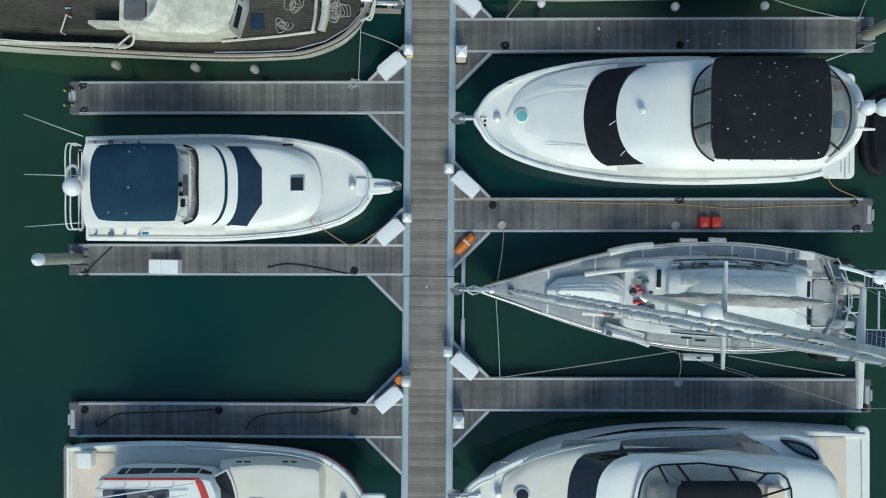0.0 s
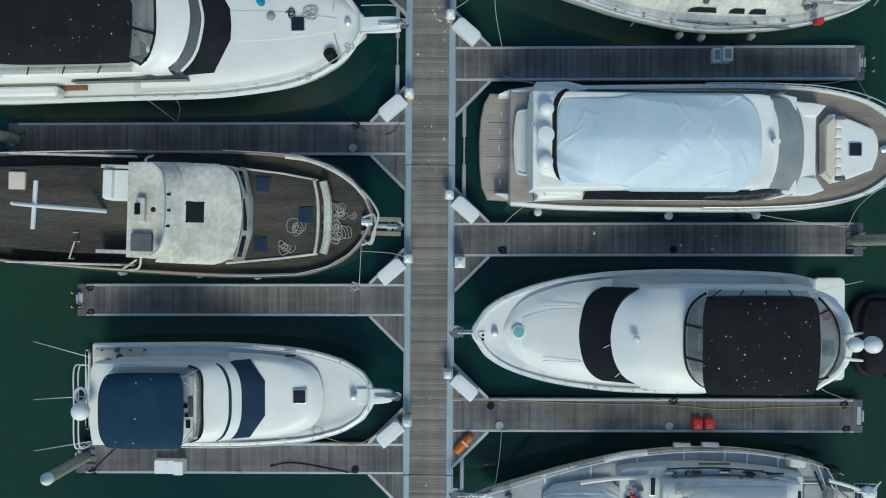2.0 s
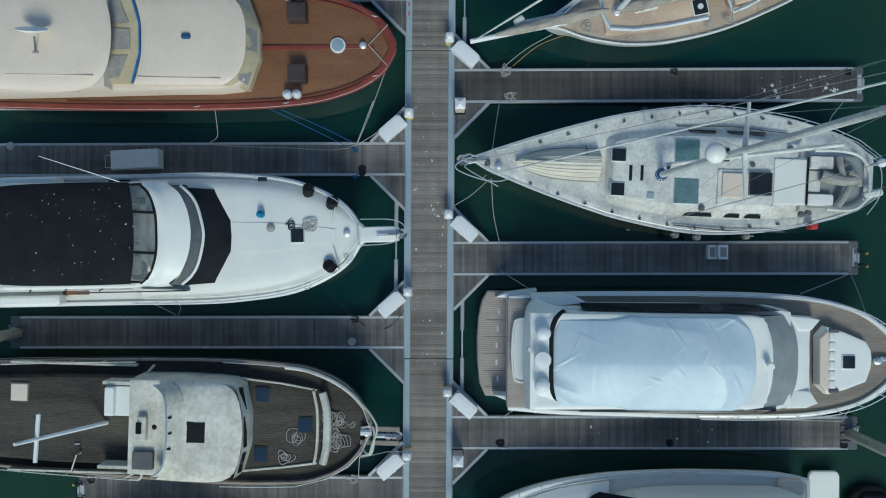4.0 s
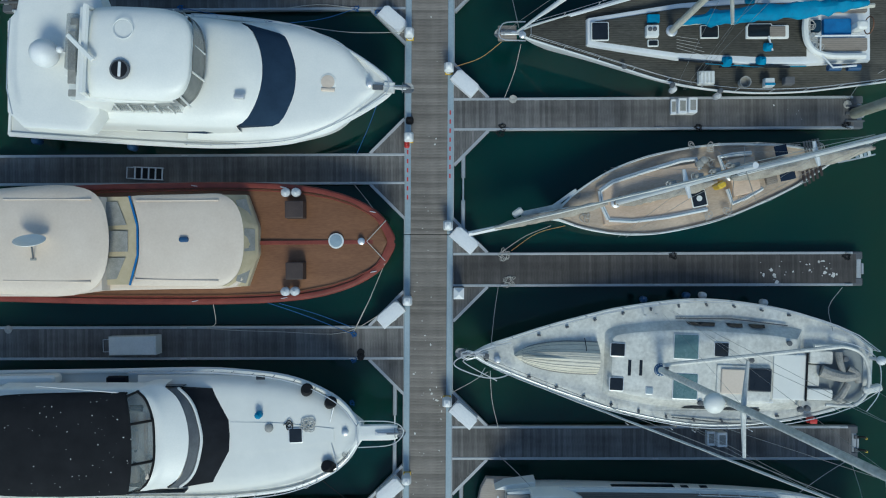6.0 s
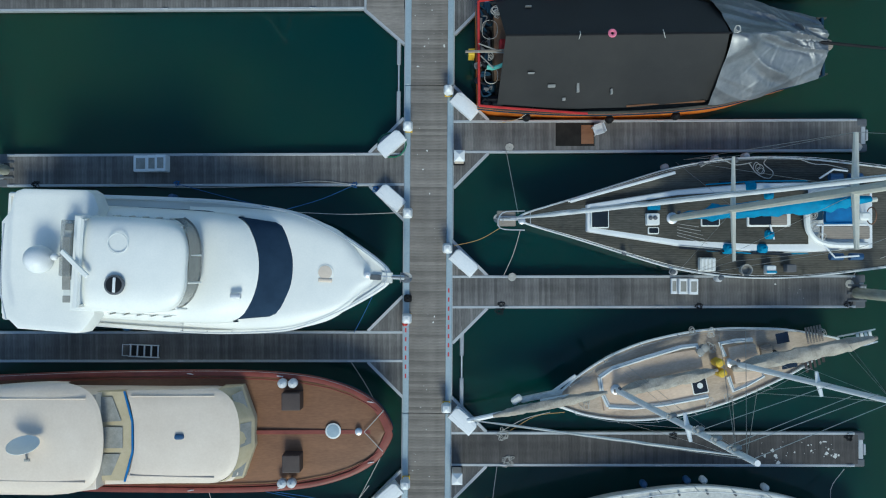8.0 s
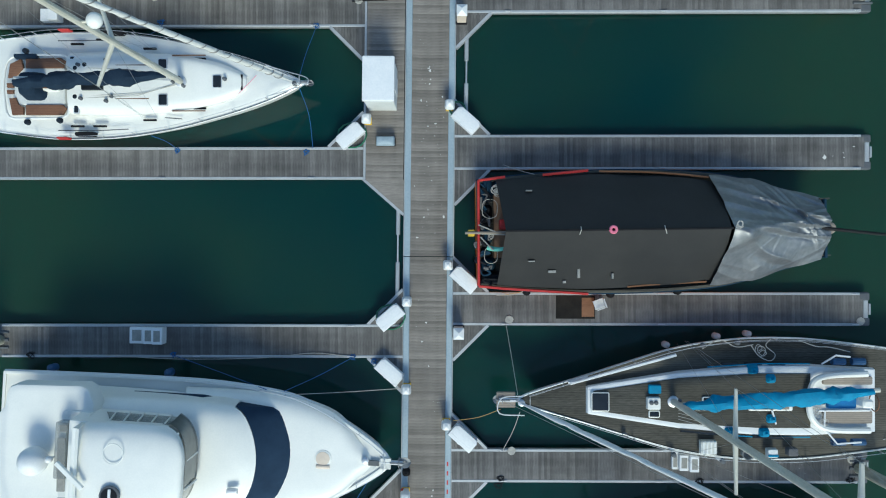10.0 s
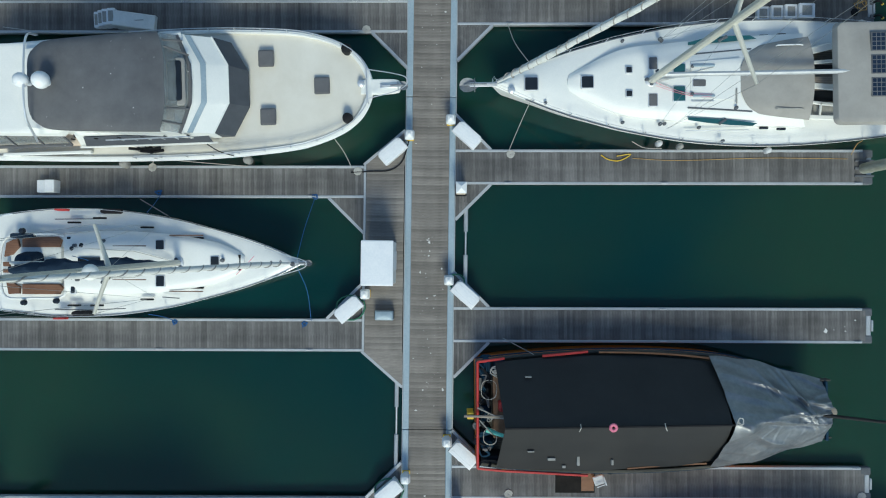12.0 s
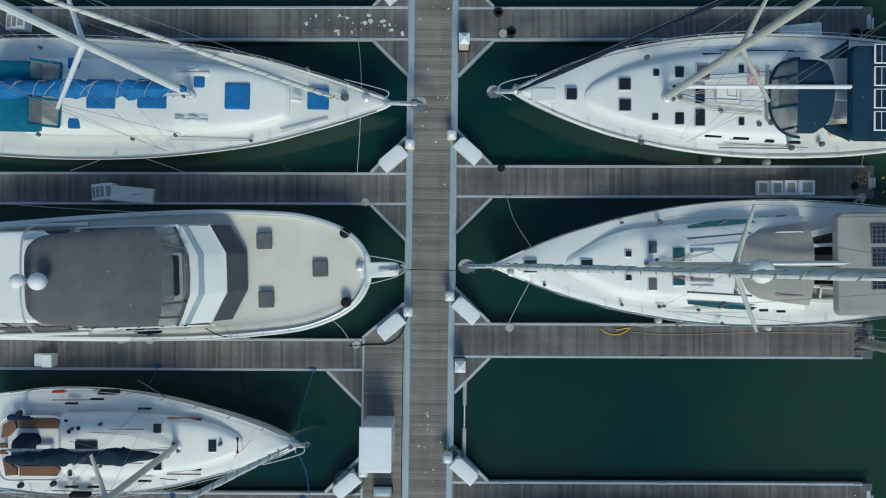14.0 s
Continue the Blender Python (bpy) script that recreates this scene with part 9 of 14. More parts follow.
    block("stern_locker", b, BEIGECLOTH, 17.73, 18.28, -1.11, -0.7, 1.5, 2, 0.06)
    block("life_raft", b, GELOLD, 15.25, 16.04, 1.9, 2.33, 1.5, 1.95, 0.1, label="pale life raft case")
    block("outboard_motor", b, BLACKRUBBER, 17.1, 17.65, 1.73, 2.03, 1.5, 2.1, 0.1)
    block("outboard_motor", b, BLACKRUBBER, 16.34, 17.43, -2.88, -2.38, 0.9, 1.7, 0.2)
    block("gear_case", b, KERB, 17.25, 17.78, -2.84, -2.32, 1.2, 1.9, 0.08)
    part("stern_tube", Geo().tube(spline([(17.02, 1.33, 2.4), (17.53, 0.28, 2.4), (17.43, -0.46, 2.4), (17.06, -1.4, 2.4)], 4), 0.03, 5), STEEL, b)
    part("stern_tube", Geo().tube(spline([(17.4, 0.2, 2.4), (17.93, 0.22, 2.4), (17.98, -0.39, 2.4), (17.45, -0.51, 2.4)], 4), 0.03, 5), STEEL, b)
    part("stern_tube", Geo().tube(spline([(16.81, 2.04, 2.4), (17.29, 1.13, 2.4), (17.4, -0.46, 2.4), (17.02, -1.8, 2.4)], 4), 0.03, 5), STEEL, b)
    part("stern_tube", Geo().tube([(17.23, -0.2, 2.4), (18.05, -0.87, 2.4)], 0.03, 5), STEEL, b)
    part("stern_tube", Geo().tube([(16.99, 0.58, 2.4), (17.46, 0.87, 2.4)], 0.03, 5), STEEL, b)
    part("stern_tube", Geo().tube([(17.14, -0.47, 2.4), (17.6, -0.19, 2.4)], 0.03, 5), STEEL, b)
    part("stern_tube", Geo().tube([(17.02, -1.67, 2.4), (17.94, -2.3, 2.4)], 0.03, 5), STEEL, b)
    part("stern_tube", Geo().tube([(17.02, 1.25, 2.4), (18.05, 0.49, 2.4)], 0.03, 5), STEEL, b)
    part("stern_post", Geo().tube([(16.98, 1.12, 1.3), (16.98, 1.12, 2.4)], 0.03, 5), STEEL, b)
    part("stern_post", Geo().tube([(17.48, -0.46, 1.3), (17.48, -0.46, 2.4)], 0.03, 5), STEEL, b)
    part("stern_post", Geo().tube([(17.06, -1.35, 1.3), (17.06, -1.35, 2.4)], 0.03, 5), STEEL, b)
    loose_line(b, 17.21, -0.32, 1.6, 0.55, ROPE, 160, 18)
    loose_line(b, 17.26, 0.62, 1.6, 0.55, GREYFENDER, 161, 18)
    loose_line(b, 17.11, -1.27, 1.6, 0.55, ROPE, 162, 18)
    loose_line(b, 17.66, -1.79, 1.6, 0.55, ROPE, 163, 18)
    loose_line(b, 17, -2.09, 1.6, 0.55, GREYFENDER, 164, 18)
    loose_line(b, 16.19, 1.94, 1.6, 0.55, ROPE, 165, 18)
    loose_line(b, 13.52, 1.5, 2, 0.55, ROPE, 166, 18)
    loose_line(b, 14.87, 1.27, 2, 0.55, GREYFENDER, 167, 18)
    loose_line(b, 14.21, 1.14, 2, 0.55, ROPE, 168, 18)


silver_cutter()


def cruiser_black_bimini():
    b = thing("flybridge_yacht", pose(2.14, 5.78, 0, 0, 0, 0.21), "white flybridge yacht with black windscreen and black canvas canopy", "motor boat", "motor boats")
    h = Hull(b, [(0, 0.06), (0.26, 0.55), (0.71, 1.15), (1.64, 1.72), (2.98, 2.2), (4.32, 2.51), (5.65, 2.71), (7.01, 2.85), (9.71, 2.95), (12.42, 2.91), (15.14, 2.77), (16.58, 2.5)], 2.6, 1.8, GEL, GEL, drop=0.10, gunwale=0.16, pointed=False, rub=WHITEPAINT)
    h.rail(0.2, 10.94, 0.45, 11, nose=0.15, mid=False)
    anchor(b, -0.62, 2.5, size=0.7)
    windlass(b, 1.05, -0.01, 2.5)
    for x, y in ((0.49, -0.14), (0.49, -0.35)):
        part("foot_switch", Geo().lathe([(0.07, 2.48), (0.07, 2.54)], (x, y, 0), 10), BLACKRUBBER, b)
    round_hatch(b, 2.17, 0.04, 0.32, 2.76, TEALGLASS, GEL)
    for y in (351, 446):
        part("grab_rail", Geo().tube([(3.31, 1.29 if y == 351 else -1.28, 2.82), (3.43, 1.29 if y == 351 else -1.28, 2.92), (5, 1.34 if y == 351 else -1.33, 2.92), (5.12, 1.34 if y == 351 else -1.33, 2.82)], 0.018), STEEL, b)
    part("horn", Geo().lathe([(0.16, 4.55), (0.16, 4.7), (0.06, 4.78)], (7.26, -0.03, 0), 10), WHITEPAINT, b)
    for y0, y1 in ((-58, -30), (-22, 8), (24, 60)):
        block("helm_seat", b, GEL, 9.96, 10.45, y0 * 0.0265, y1 * 0.0265, 4.6, 4.95, 0.1)
    for s in (-1, 1):
        part("side_screen", Geo().sheet([[(10.46, s * 2.15, 4.5), (14.86, s * 2.15, 4.5)], [(9.92, s * 1.95, 5.95), (14.3, s * 1.95, 5.95)]], 0.01), CLEARVINYL, b)
        for i in range(4):
            part("screen_frame", Geo().tube([(11.03 + 1.0 * i, s * 2.17, 4.5), (10.1 + 1.15 * i, s * 1.97, 5.98)], 0.03, 6), BLACKRUBBER, b)
    dome(b, 16.35, -0.1, 5.5, 0.33, stem=0.4)
    dome(b, 17.08, -0.09, 5.5, 0.38, stem=0.4)
    for y in (385, 430):
        part("light_bracket", Geo().tube([(16.32, 0.19 if y == 385 else -0.84, 4.8), (17.06, 0.33 if y == 385 else -0.89, 5.0)], 0.09, 6, 0.05), GEL, b)
    block("cockpit_seat", b, CREAM, 14.96, 16.16, 2.62, 1.86, 1.7, 2.2, 0.2, label="cream cockpit seat")
    p = swim_platform(b, 17.14, 18.7, 2.58, 0.55, GEL)
    for i in range(4):
        part("platform_slat", Geo().box(18.2 , -2.19 + 0.01 * i, 0.55, 0.05, 0.9, 0.01), GREYFENDER, p) if i == 0 else part("platform_slat", Geo().box(17.81 + 0.2 * i, -1.69, 0.552, 0.04, 1.2, 0.01), GREYFENDER, p)
    aerial(b, (14.9, 2.05, 4.5), (16.72, 2.64, 5.6), 0.02)
    for x, y in ((9.66, 2.75), (8.36, -2.83), (5.93, -2.7), (15.11, -2.74), (1.63, 1.58)):
        deck_cleat(b, x, y, h.z(x) + 0.02)
    skin("foredeck_moulding", b, GEL, [[(1.47, 0, 2.5), (1.52, 0.22, 2.48), (1.58, 0.48, 2.4)], [(1.78, 0, 2.62), (1.81, 0.46, 2.6), (1.9, 0.96, 2.42)], [(2.56, 0, 2.72), (2.62, 0.9, 2.68), (2.72, 1.62, 2.44)], [(4.26, 0, 2.84), (4.34, 1.48, 2.78), (4.49, 2.22, 2.42)], [(6.34, 0, 2.95), (6.49, 1.74, 2.86), (6.67, 2.51, 2.42)]], mid=0.06, base=2.2)
    skin("sun_pad", b, NONSKID, [[(2.32, 0, 2.735), (2.35, 0.4, 2.735), (2.38, 0.69, 2.71)], [(2.82, 0, 2.79), (2.82, 0.5, 2.79), (2.85, 0.89, 2.74)], [(3.86, 0, 2.87), (3.86, 0.68, 2.86), (3.86, 1.11, 2.81)], [(5.19, 0, 2.95), (5.18, 0.74, 2.945), (5.2, 1.18, 2.89)]], mid=0.02, thick=0.03)
    skin("windscreen_cover", b, BLACKPLAIN, [[(4.98, 0, 2.95), (5.06, 0.78, 2.93), (5.3, 1.52, 2.88), (5.68, 1.99, 2.82), (6.12, 2.22, 2.76)], [(6.23, 0, 4), (6.36, 0.88, 3.98), (6.64, 1.48, 3.92), (6.98, 1.86, 3.84), (7.68, 2.22, 3.62)]], mid=-0.02, thick=0.04, label="black mesh windscreen cover")
    skin("bridge_cowl", b, GEL, [[(6.23, 0, 4), (6.36, 0.88, 3.98), (6.64, 1.48, 3.92), (6.98, 1.86, 3.84), (7.68, 2.22, 3.62)], [(7.77, 0, 4.42), (7.9, 1, 4.36), (8.07, 1.64, 4.22), (8.28, 2.22, 3.95)], [(9.72, 0, 4.55), (9.74, 1.15, 4.5), (9.77, 1.74, 4.4), (9.86, 2.28, 4.15)], [(13.97, 0, 4.5), (13.99, 1.16, 4.46), (14.04, 1.82, 4.36), (14.14, 2.26, 4.15)], [(14.96, 0, 4.5), (14.98, 1.16, 4.46), (15.04, 1.82, 4.36), (15.14, 2.21, 4.15)], [(16.48, 0, 4.45), (16.42, 0.85, 4.42), (16.24, 1.49, 4.34), (15.89, 1.97, 4.15)], [(17.09, 0, 4.3), (17, 0.55, 4.28), (16.82, 1.16, 4.2), (16.45, 1.7, 4.05)]], mid=-0.09, side=(0.22, 0.75), cuts=5)
    bodywork("saloon", b, GEL, [(6.5, 1.2), (7.2, 1.95), (9.24, 2.28), (14.34, 2.31), (16.0, 1.9)], 2.0, 3.75, 0.02, 0.0, 0.05, n=3)
    part("wiper", Geo().tube([(6.2, -0.38, 4.02), (5.96, -0.54, 3.8)], 0.018, 4), WHITEPAINT, b)
    part("wiper", Geo().tube([(6.66, -1.68, 3.95), (6.49, -1.89, 3.75)], 0.018, 4), WHITEPAINT, b)
    skin("bridge_sole", b, GREYFENDER, [[(9.51, 0, 4.6), (9.56, 0.9, 4.6), (9.75, 1.4, 4.6)], [(11.2, 0, 4.6), (11.2, 1.02, 4.6), (11.2, 1.72, 4.6)]], mid=-0.08, thick=0.02)
    skin("clear_screen", b, CLEARVINYL, [[(9.38, 0, 4.62), (9.41, 0.73, 4.62), (9.5, 1.21, 4.62), (9.7, 1.61, 4.6), (10.04, 1.94, 4.58), (10.37, 2.12, 4.55)], [(9.67, 0, 6.12), (9.68, 1.02, 6.08), (9.76, 1.64, 6), (9.91, 2.01, 5.9)]], mid=-0.11, thick=0.01, label="clear vinyl windscreen in black frames")
    edging("screen_frame", b, BLACKRUBBER, [(9.38, 0, 4.62), (9.41, 0.73, 4.62), (9.5, 1.21, 4.62), (9.7, 1.61, 4.6), (10.04, 1.94, 4.58), (10.37, 2.12, 4.55)], mid=-0.09, r=0.05)
    for y0, y1 in ((0.64, 0.62), (-0.83, -0.79)):
        part("screen_frame", Geo().tube([(9.39, y0, 4.66), (9.69, y1, 6.08)], 0.055, 6), BLACKRUBBER, b)
    skin("canopy", b, BLACKCLOTH, [[(9.67, 0, 6.12), (9.68, 1.02, 6.08), (9.76, 1.64, 6), (9.91, 2.01, 5.9)], [(10.22, 0, 6.22), (10.24, 1.02, 6.18), (10.27, 1.63, 6.08), (10.34, 2.07, 5.9)], [(12.21, 0, 6.25), (12.24, 1.02, 6.2), (12.28, 1.62, 6.1), (12.36, 2.09, 5.9)], [(14, 0, 6.2), (14, 1.02, 6.15), (14.02, 1.63, 6.05), (14.04, 2.08, 5.88)], [(14.69, 0, 6.05), (14.68, 0.83, 6), (14.64, 1.64, 5.92), (14.48, 2.01, 5.85)]], mid=-0.14, side=(0.05, 0.22), thick=0.03, cuts=6, label="black canvas canopy with bird lime")
    skin("aft_screen", b, CLEARVINYL, [[(14.69, 0, 6.05), (14.68, 0.83, 6), (14.64, 1.64, 5.92), (14.48, 2.01, 5.85)], [(16.24, 0, 4.62), (16.16, 0.68, 4.62), (15.9, 1.25, 4.6), (15.59, 1.66, 4.58), (15.34, 1.92, 4.55)]], mid=-0.11, thick=0.01, label="clear vinyl aft screen")
    edging("screen_frame", b, BLACKRUBBER, [(16.24, 0, 4.62), (16.16, 0.68, 4.62), (15.9, 1.25, 4.6), (15.59, 1.66, 4.58), (15.34, 1.92, 4.55)], mid=-0.08, r=0.045)
    for y0, y1 in ((1.31, 1.21), (-1.7, -1.56)):
        part("screen_frame", Geo().tube([(15.73, y0, 4.64), (14.61, y1, 5.95)], 0.05, 6), BLACKRUBBER, b)
    part("helm_cushion", Geo().box(15.78, -0.46, 4.52, 0.5, 0.62, 0.14, ch=0.05), BLUECLOTH, b, "blue cushion behind the aft screen")
    part("screen_mark", Geo().box(15.7, 1.01, 4.52, 0.34, 0.30, 0.10, rz=20), RED, b, "red shape behind the aft screen")
    part("radar_arch", Geo().tube(spline([(15.48, 1.93, 4.1), (16.26, 1.09, 4.6), (16.53, -0.15, 4.75), (16.28, -1.32, 4.6), (15.43, -2.25, 4.1)], 5), 0.16, 8), GEL, b)


cruiser_black_bimini()


def covered_tender():
    b = thing("covered_tender", pose(22.56, 5.5, 0, 0, 0, 90), "small tender under a black cover floating astern of a yacht", "dinghy")
    part("cover", Geo().slab(plan([(-2.0, 0.5), (-1.6, 0.9), (0, 1.1), (1.5, 0.95), (1.95, 0.4)], 0, 4), 0.1, 0.75, 0.15, 0.25, 0.2), BLACKPLAIN, b)
    part("tube", Geo().tube(spline([(-1.9, -0.4, 0.3), (-1.5, -0.95, 0.3), (0, -1.15, 0.3), (1.5, -1.0, 0.3), (2.0, 0, 0.3), (1.5, 1.0, 0.3), (0, 1.15, 0.3), (-1.5, 0.95, 0.3), (-1.9, 0.4, 0.3)], 3), 0.2, 8), BLACKRUBBER, b)


covered_tender()


def yacht_under_tarp():
    b = thing("motor_yacht", pose(22.19, 14.56, 0, 0, 0, 180), "white motor yacht moored stern-to under a pale blue-white tarpaulin", "motor boat", "motor boats")
    h = Hull(b, [(0, 0.06), (0.28, 0.79), (0.8, 1.39), (1.72, 2.04), (2.75, 2.46), (4.06, 2.74), (5.36, 2.87), (7.94, 2.96), (11.84, 2.95), (15.78, 2.89), (18.29, 2.71)], 3.6, 2.6, GEL, TEAKGREY, drop=0.16, gunwale=0.16, pointed=False, rub=STEEL)
    h.rail(0.3, 9.35, 0.6, 11, nose=0.2)
    anchor(b, 0.03, 3.6, size=0.6)
    windlass(b, 1.27, 0.11, 3.45)
    # bow lounge
    hatch(b, 2.66, 0.15, 0.65, 0.68, 3.64)
    bodywork("side_house", b, GEL, [(5.34, 2.28), (6.15, 2.45), (10.77, 2.5), (16.96, 2.46)], 2.7, 4.0, 0.12, 0.0, 0.08, n=1)
    for y in (244, 268):
        part("wiper", Geo().tube([(5.97, -0.17 if y == 244 else 0.38, 4.4), (6.56, -0.15 if y == 244 else 0.43, 4.75)], 0.02, 5), BLACKRUBBER, b)
    bodywork("bridge", b, GEL, [(6.89, 1.34), (7.05, 1.91), (7.56, 2.14), (11.15, 2.16), (16.12, 2.22), (17.61, 2.24)], 4.0, 5.1, 0.06, 0.0, 0.12, n=2)
    # the tarpaulin: a crowned sheet with folds
    grid = []
    fold = creases(8, 26, 0.06, 0.045, 0.55)
    slack = creases(21, 12, 0.10, 0.5, 1.6)
    for i in range(141):
        u = i / 140
        row = []
        for j in range(81):
            v = -1 + 2 * j / 80
            x0, x1 = 7.52 + 0.99 * abs(v) ** 3, 16.58 - 0.51 * abs(v) ** 4
            x = x0 + (x1 - x0) * u
            z = 5.1 + 0.62 * (1 - abs(v) ** 1.5) * (min(1, 7 * u, 5 * (1 - u)) ** 0.5)
            z += fold(u, v, 9.4, 2.3) + slack(u, v, 9.4, 2.3)
            row.append((x, 0.04 + v * (2.02 + 0.16 * max(0.0, min(1.0, (0.72 - u) * 9))), z - 0.35 * max(0.0, abs(v) - 0.94) / 0.06))
        grid.append(row)
    part("tarpaulin", Geo().sheet(grid, 0.02), WHITETARP, b, "pale blue-white tarpaulin with folds", smooth=60)
    part("searchlight", Geo().lathe([(0.1, 5.5), (0.14, 5.7), (0.1, 5.8)], (17.62, -0.61, 0), 10), STEEL, b)
    part("mast_light", Geo().tube([(6.94, 0.04, 5.1), (7.07, 0.09, 5.6)], 0.15, 8), GEL, b)
    for s in (-1, 1):
        part("side_window", Geo().sheet([[(6.12 + 0.9 * i, s * (2.53 + (0.0 if i else -0.25)), 3.75 + (0.25 if i == 0 else 0)) for i in range(11)], [(6.12 + 0.9 * i, s * (2.2 + 0.06), 4.9 - (0.5 if i == 0 else 0) - 0.04 * i) for i in range(11)]], 0.03), SMOKED, b, "long dark raked saloon window")
        part("hull_window", Geo().sheet([[(10.27 + 0.5 * i, s * (h.w(10.27 + 0.5 * i) * 0.995 + 0.02), 2.0) for i in range(7)], [(10.27 + 0.5 * i, s * (h.w(10.27 + 0.5 * i) + 0.02), 2.55) for i in range(7)]], 0.02), SMOKED, b)
        for i in range(2):
            part("porthole", Geo().box(9.77 - 0.9 * i, s * (h.w(9.77) + 0.0), 2.2, 0.35, 0.06, 0.25, ch=0.05), SMOKED, b)
    # cockpit and platform
    p = part("swim_platform", Geo().slab([(19.24, -2.91), (17.83, -2.86), (17.8, 2.47), (19.32, 2.39), (19.61, 1.77), (19.73, 0.65), (19.76, -0.48), (19.69, -1.61), (19.52, -2.4)], 0.7, 1.05, 0.03, 0.0, 0.05), TEAKPALE, b, "silvered teak swim platform")
    for i, (x, y) in enumerate(((18.64, -1.86), (18.71, -1.02), (18.76, -0.18), (18.76, 0.68), (18.7, 1.49))):
        part("platform_hinge", Geo().box(x, y, 1.05, 0.10, 0.3, 0.03), STEEL, p)
        part("platform_seam", Geo().box(x, y + 0.42, 1.048, 1.3, 0.025, 0.01), TEAKDARK, p)
    m = pose(22.19, 14.56, 0, 0, 0, 180)
    for x in (952, 1188, 1345):
        xx = 10.05 + (1200 - x) * 0.0273
        fender(m, xx, (h.w(xx) + 0.16), 0.9, 0.2, 0.5, WHITEVINYL, "round white fender beside the tarpaulin-covered yacht")
    skin("fore_house", b, GEL, [[(5.12, 0, 3.95), (5.14, 0.68, 3.94), (5.25, 1.34, 3.9), (5.54, 2.06, 3.85)], [(4.84, 0, 3.85), (4.86, 0.69, 3.84), (4.89, 1.34, 3.8), (4.97, 2, 3.75)], [(4.49, 0, 3.72), (4.49, 0.69, 3.7), (4.45, 1.36, 3.68), (4.3, 1.96, 3.6)]], mid=0.03, base=3.0)
    skin("windscreen", b, GREYCOVER, [[(5.12, 0, 3.95), (5.14, 0.68, 3.94), (5.25, 1.34, 3.9), (5.54, 2.06, 3.85)], [(6.68, 0, 4.9), (6.7, 0.69, 4.88), (6.8, 1.32, 4.83), (7.02, 2.04, 4.65)]], mid=0.02, thick=0.03, base=3.3, label="grey windscreen cover")
    skin("roof_edge", b, GEL, [[(6.68, 0, 4.9), (6.7, 0.69, 4.88), (6.8, 1.32, 4.83), (7.02, 2.04, 4.65)], [(6.96, 0, 4.98), (7, 0.82, 4.95), (7.1, 1.42, 4.9), (7.29, 2.04, 4.75)], [(7.56, 0, 5.1), (7.6, 0.91, 5.08), (7.67, 1.53, 5), (7.91, 2.14, 4.85)]], mid=0.02, base=4.0)
    for ring in ([(5.50, -2.00), (4.73, -1.96), (4.06, -1.83), (4.46, -1.31), (5.08, -1.26)], [(5.27, 1.39), (4.50, 1.46), (4.13, 2.05), (4.70, 2.27), (5.63, 2.30)]):
        part("house_wing", Geo().slab(ring, 3.2, 3.88, 0.02, 0.02, 0.06), GEL, b)
    lounge = part("bow_lounge", Geo().slab([(4.08, -1.03), (3.67, -1.51), (2.78, -1.23), (1.79, -0.81), (1.58, -0.42), (1.53, -0.01), (1.58, 0.46), (1.81, 1.09), (2.76, 1.46), (3.59, 1.70), (4.06, 1.26)], 3.2, 3.62, 0.03, 0.02, 0.06), GEL, b)
    part("backrest", Geo().slab([(4.10, -0.98), (3.72, -1.29), (3.61, -1.29), (3.62, 1.51), (3.75, 1.51), (4.09, 1.18)], 3.6, 3.84, 0.03, 0.01, 0.06), CREAM, lounge, "cream lounge backrest")
    for i in range(6):
        part("cushion", Geo().slab(rounded(3.24, 3.58, -1.24 + 0.445 * i, -1.24 + 0.445 * i + 0.42, 0.06), 3.6, 3.70, 0.02, 0.015, 0.04), NONSKID, lounge)
    for y in (-1.30, 1.49):
        part("lounge_speaker", Geo().box(3.34, y, 3.62, 0.46, 0.2, 0.12, ch=0.06), CORNER, lounge)
    skin("radar_arch", b, GEL, [[(17.58, 0, 4.6), (17.58, 1.02, 4.6), (17.57, 1.71, 4.5), (17.44, 2.16, 4.2), (17.1, 2.56, 3.6)], [(17.3, 0, 5.2), (17.3, 1, 5.2), (17.26, 1.64, 5.1), (17.1, 2.02, 4.8), (16.82, 2.4, 4.2)], [(16.71, 0, 5.3), (16.72, 1.02, 5.3), (16.63, 1.56, 5.25), (16.42, 1.9, 5.15), (16.06, 2.13, 4.9)]], mid=-0.19, base=3.0, cuts=5)
    skin("aft_shade", b, BLACKPLAIN, [[(16.71, 0, 5.3), (16.72, 1.02, 5.3), (16.63, 1.56, 5.25), (16.42, 1.9, 5.15), (16.06, 2.13, 4.9)], [(16.51, 0, 5.25), (16.51, 1.04, 5.25), (16.4, 1.5, 5.22), (16.2, 1.85, 5.15), (15.92, 2.07, 5)]], mid=-0.17, thick=0.02, base=4.6, label="dark aft edge")
    for ring in ([(17.26, -2.91), (15.82, -2.95), (15.16, -2.79), (14.72, -2.51), (15.81, -2.37), (16.73, -2.00), (17.17, -2.31)], [(17.22, 2.56), (15.78, 2.47), (15.00, 2.39), (14.61, 2.18), (15.78, 2.03), (16.70, 1.67), (17.14, 2.01)]):
        part("quarter_wing", Geo().slab(ring, 2.4, 3.7, 0.03, 0.03, 0.12), GEL, b)
    dome(b, 17, -1.3, 5.3, 0.34, stem=0.2, flat=0.7)
    dome(b, 17.03, 1, 5.3, 0.34, stem=0.2, flat=0.7)
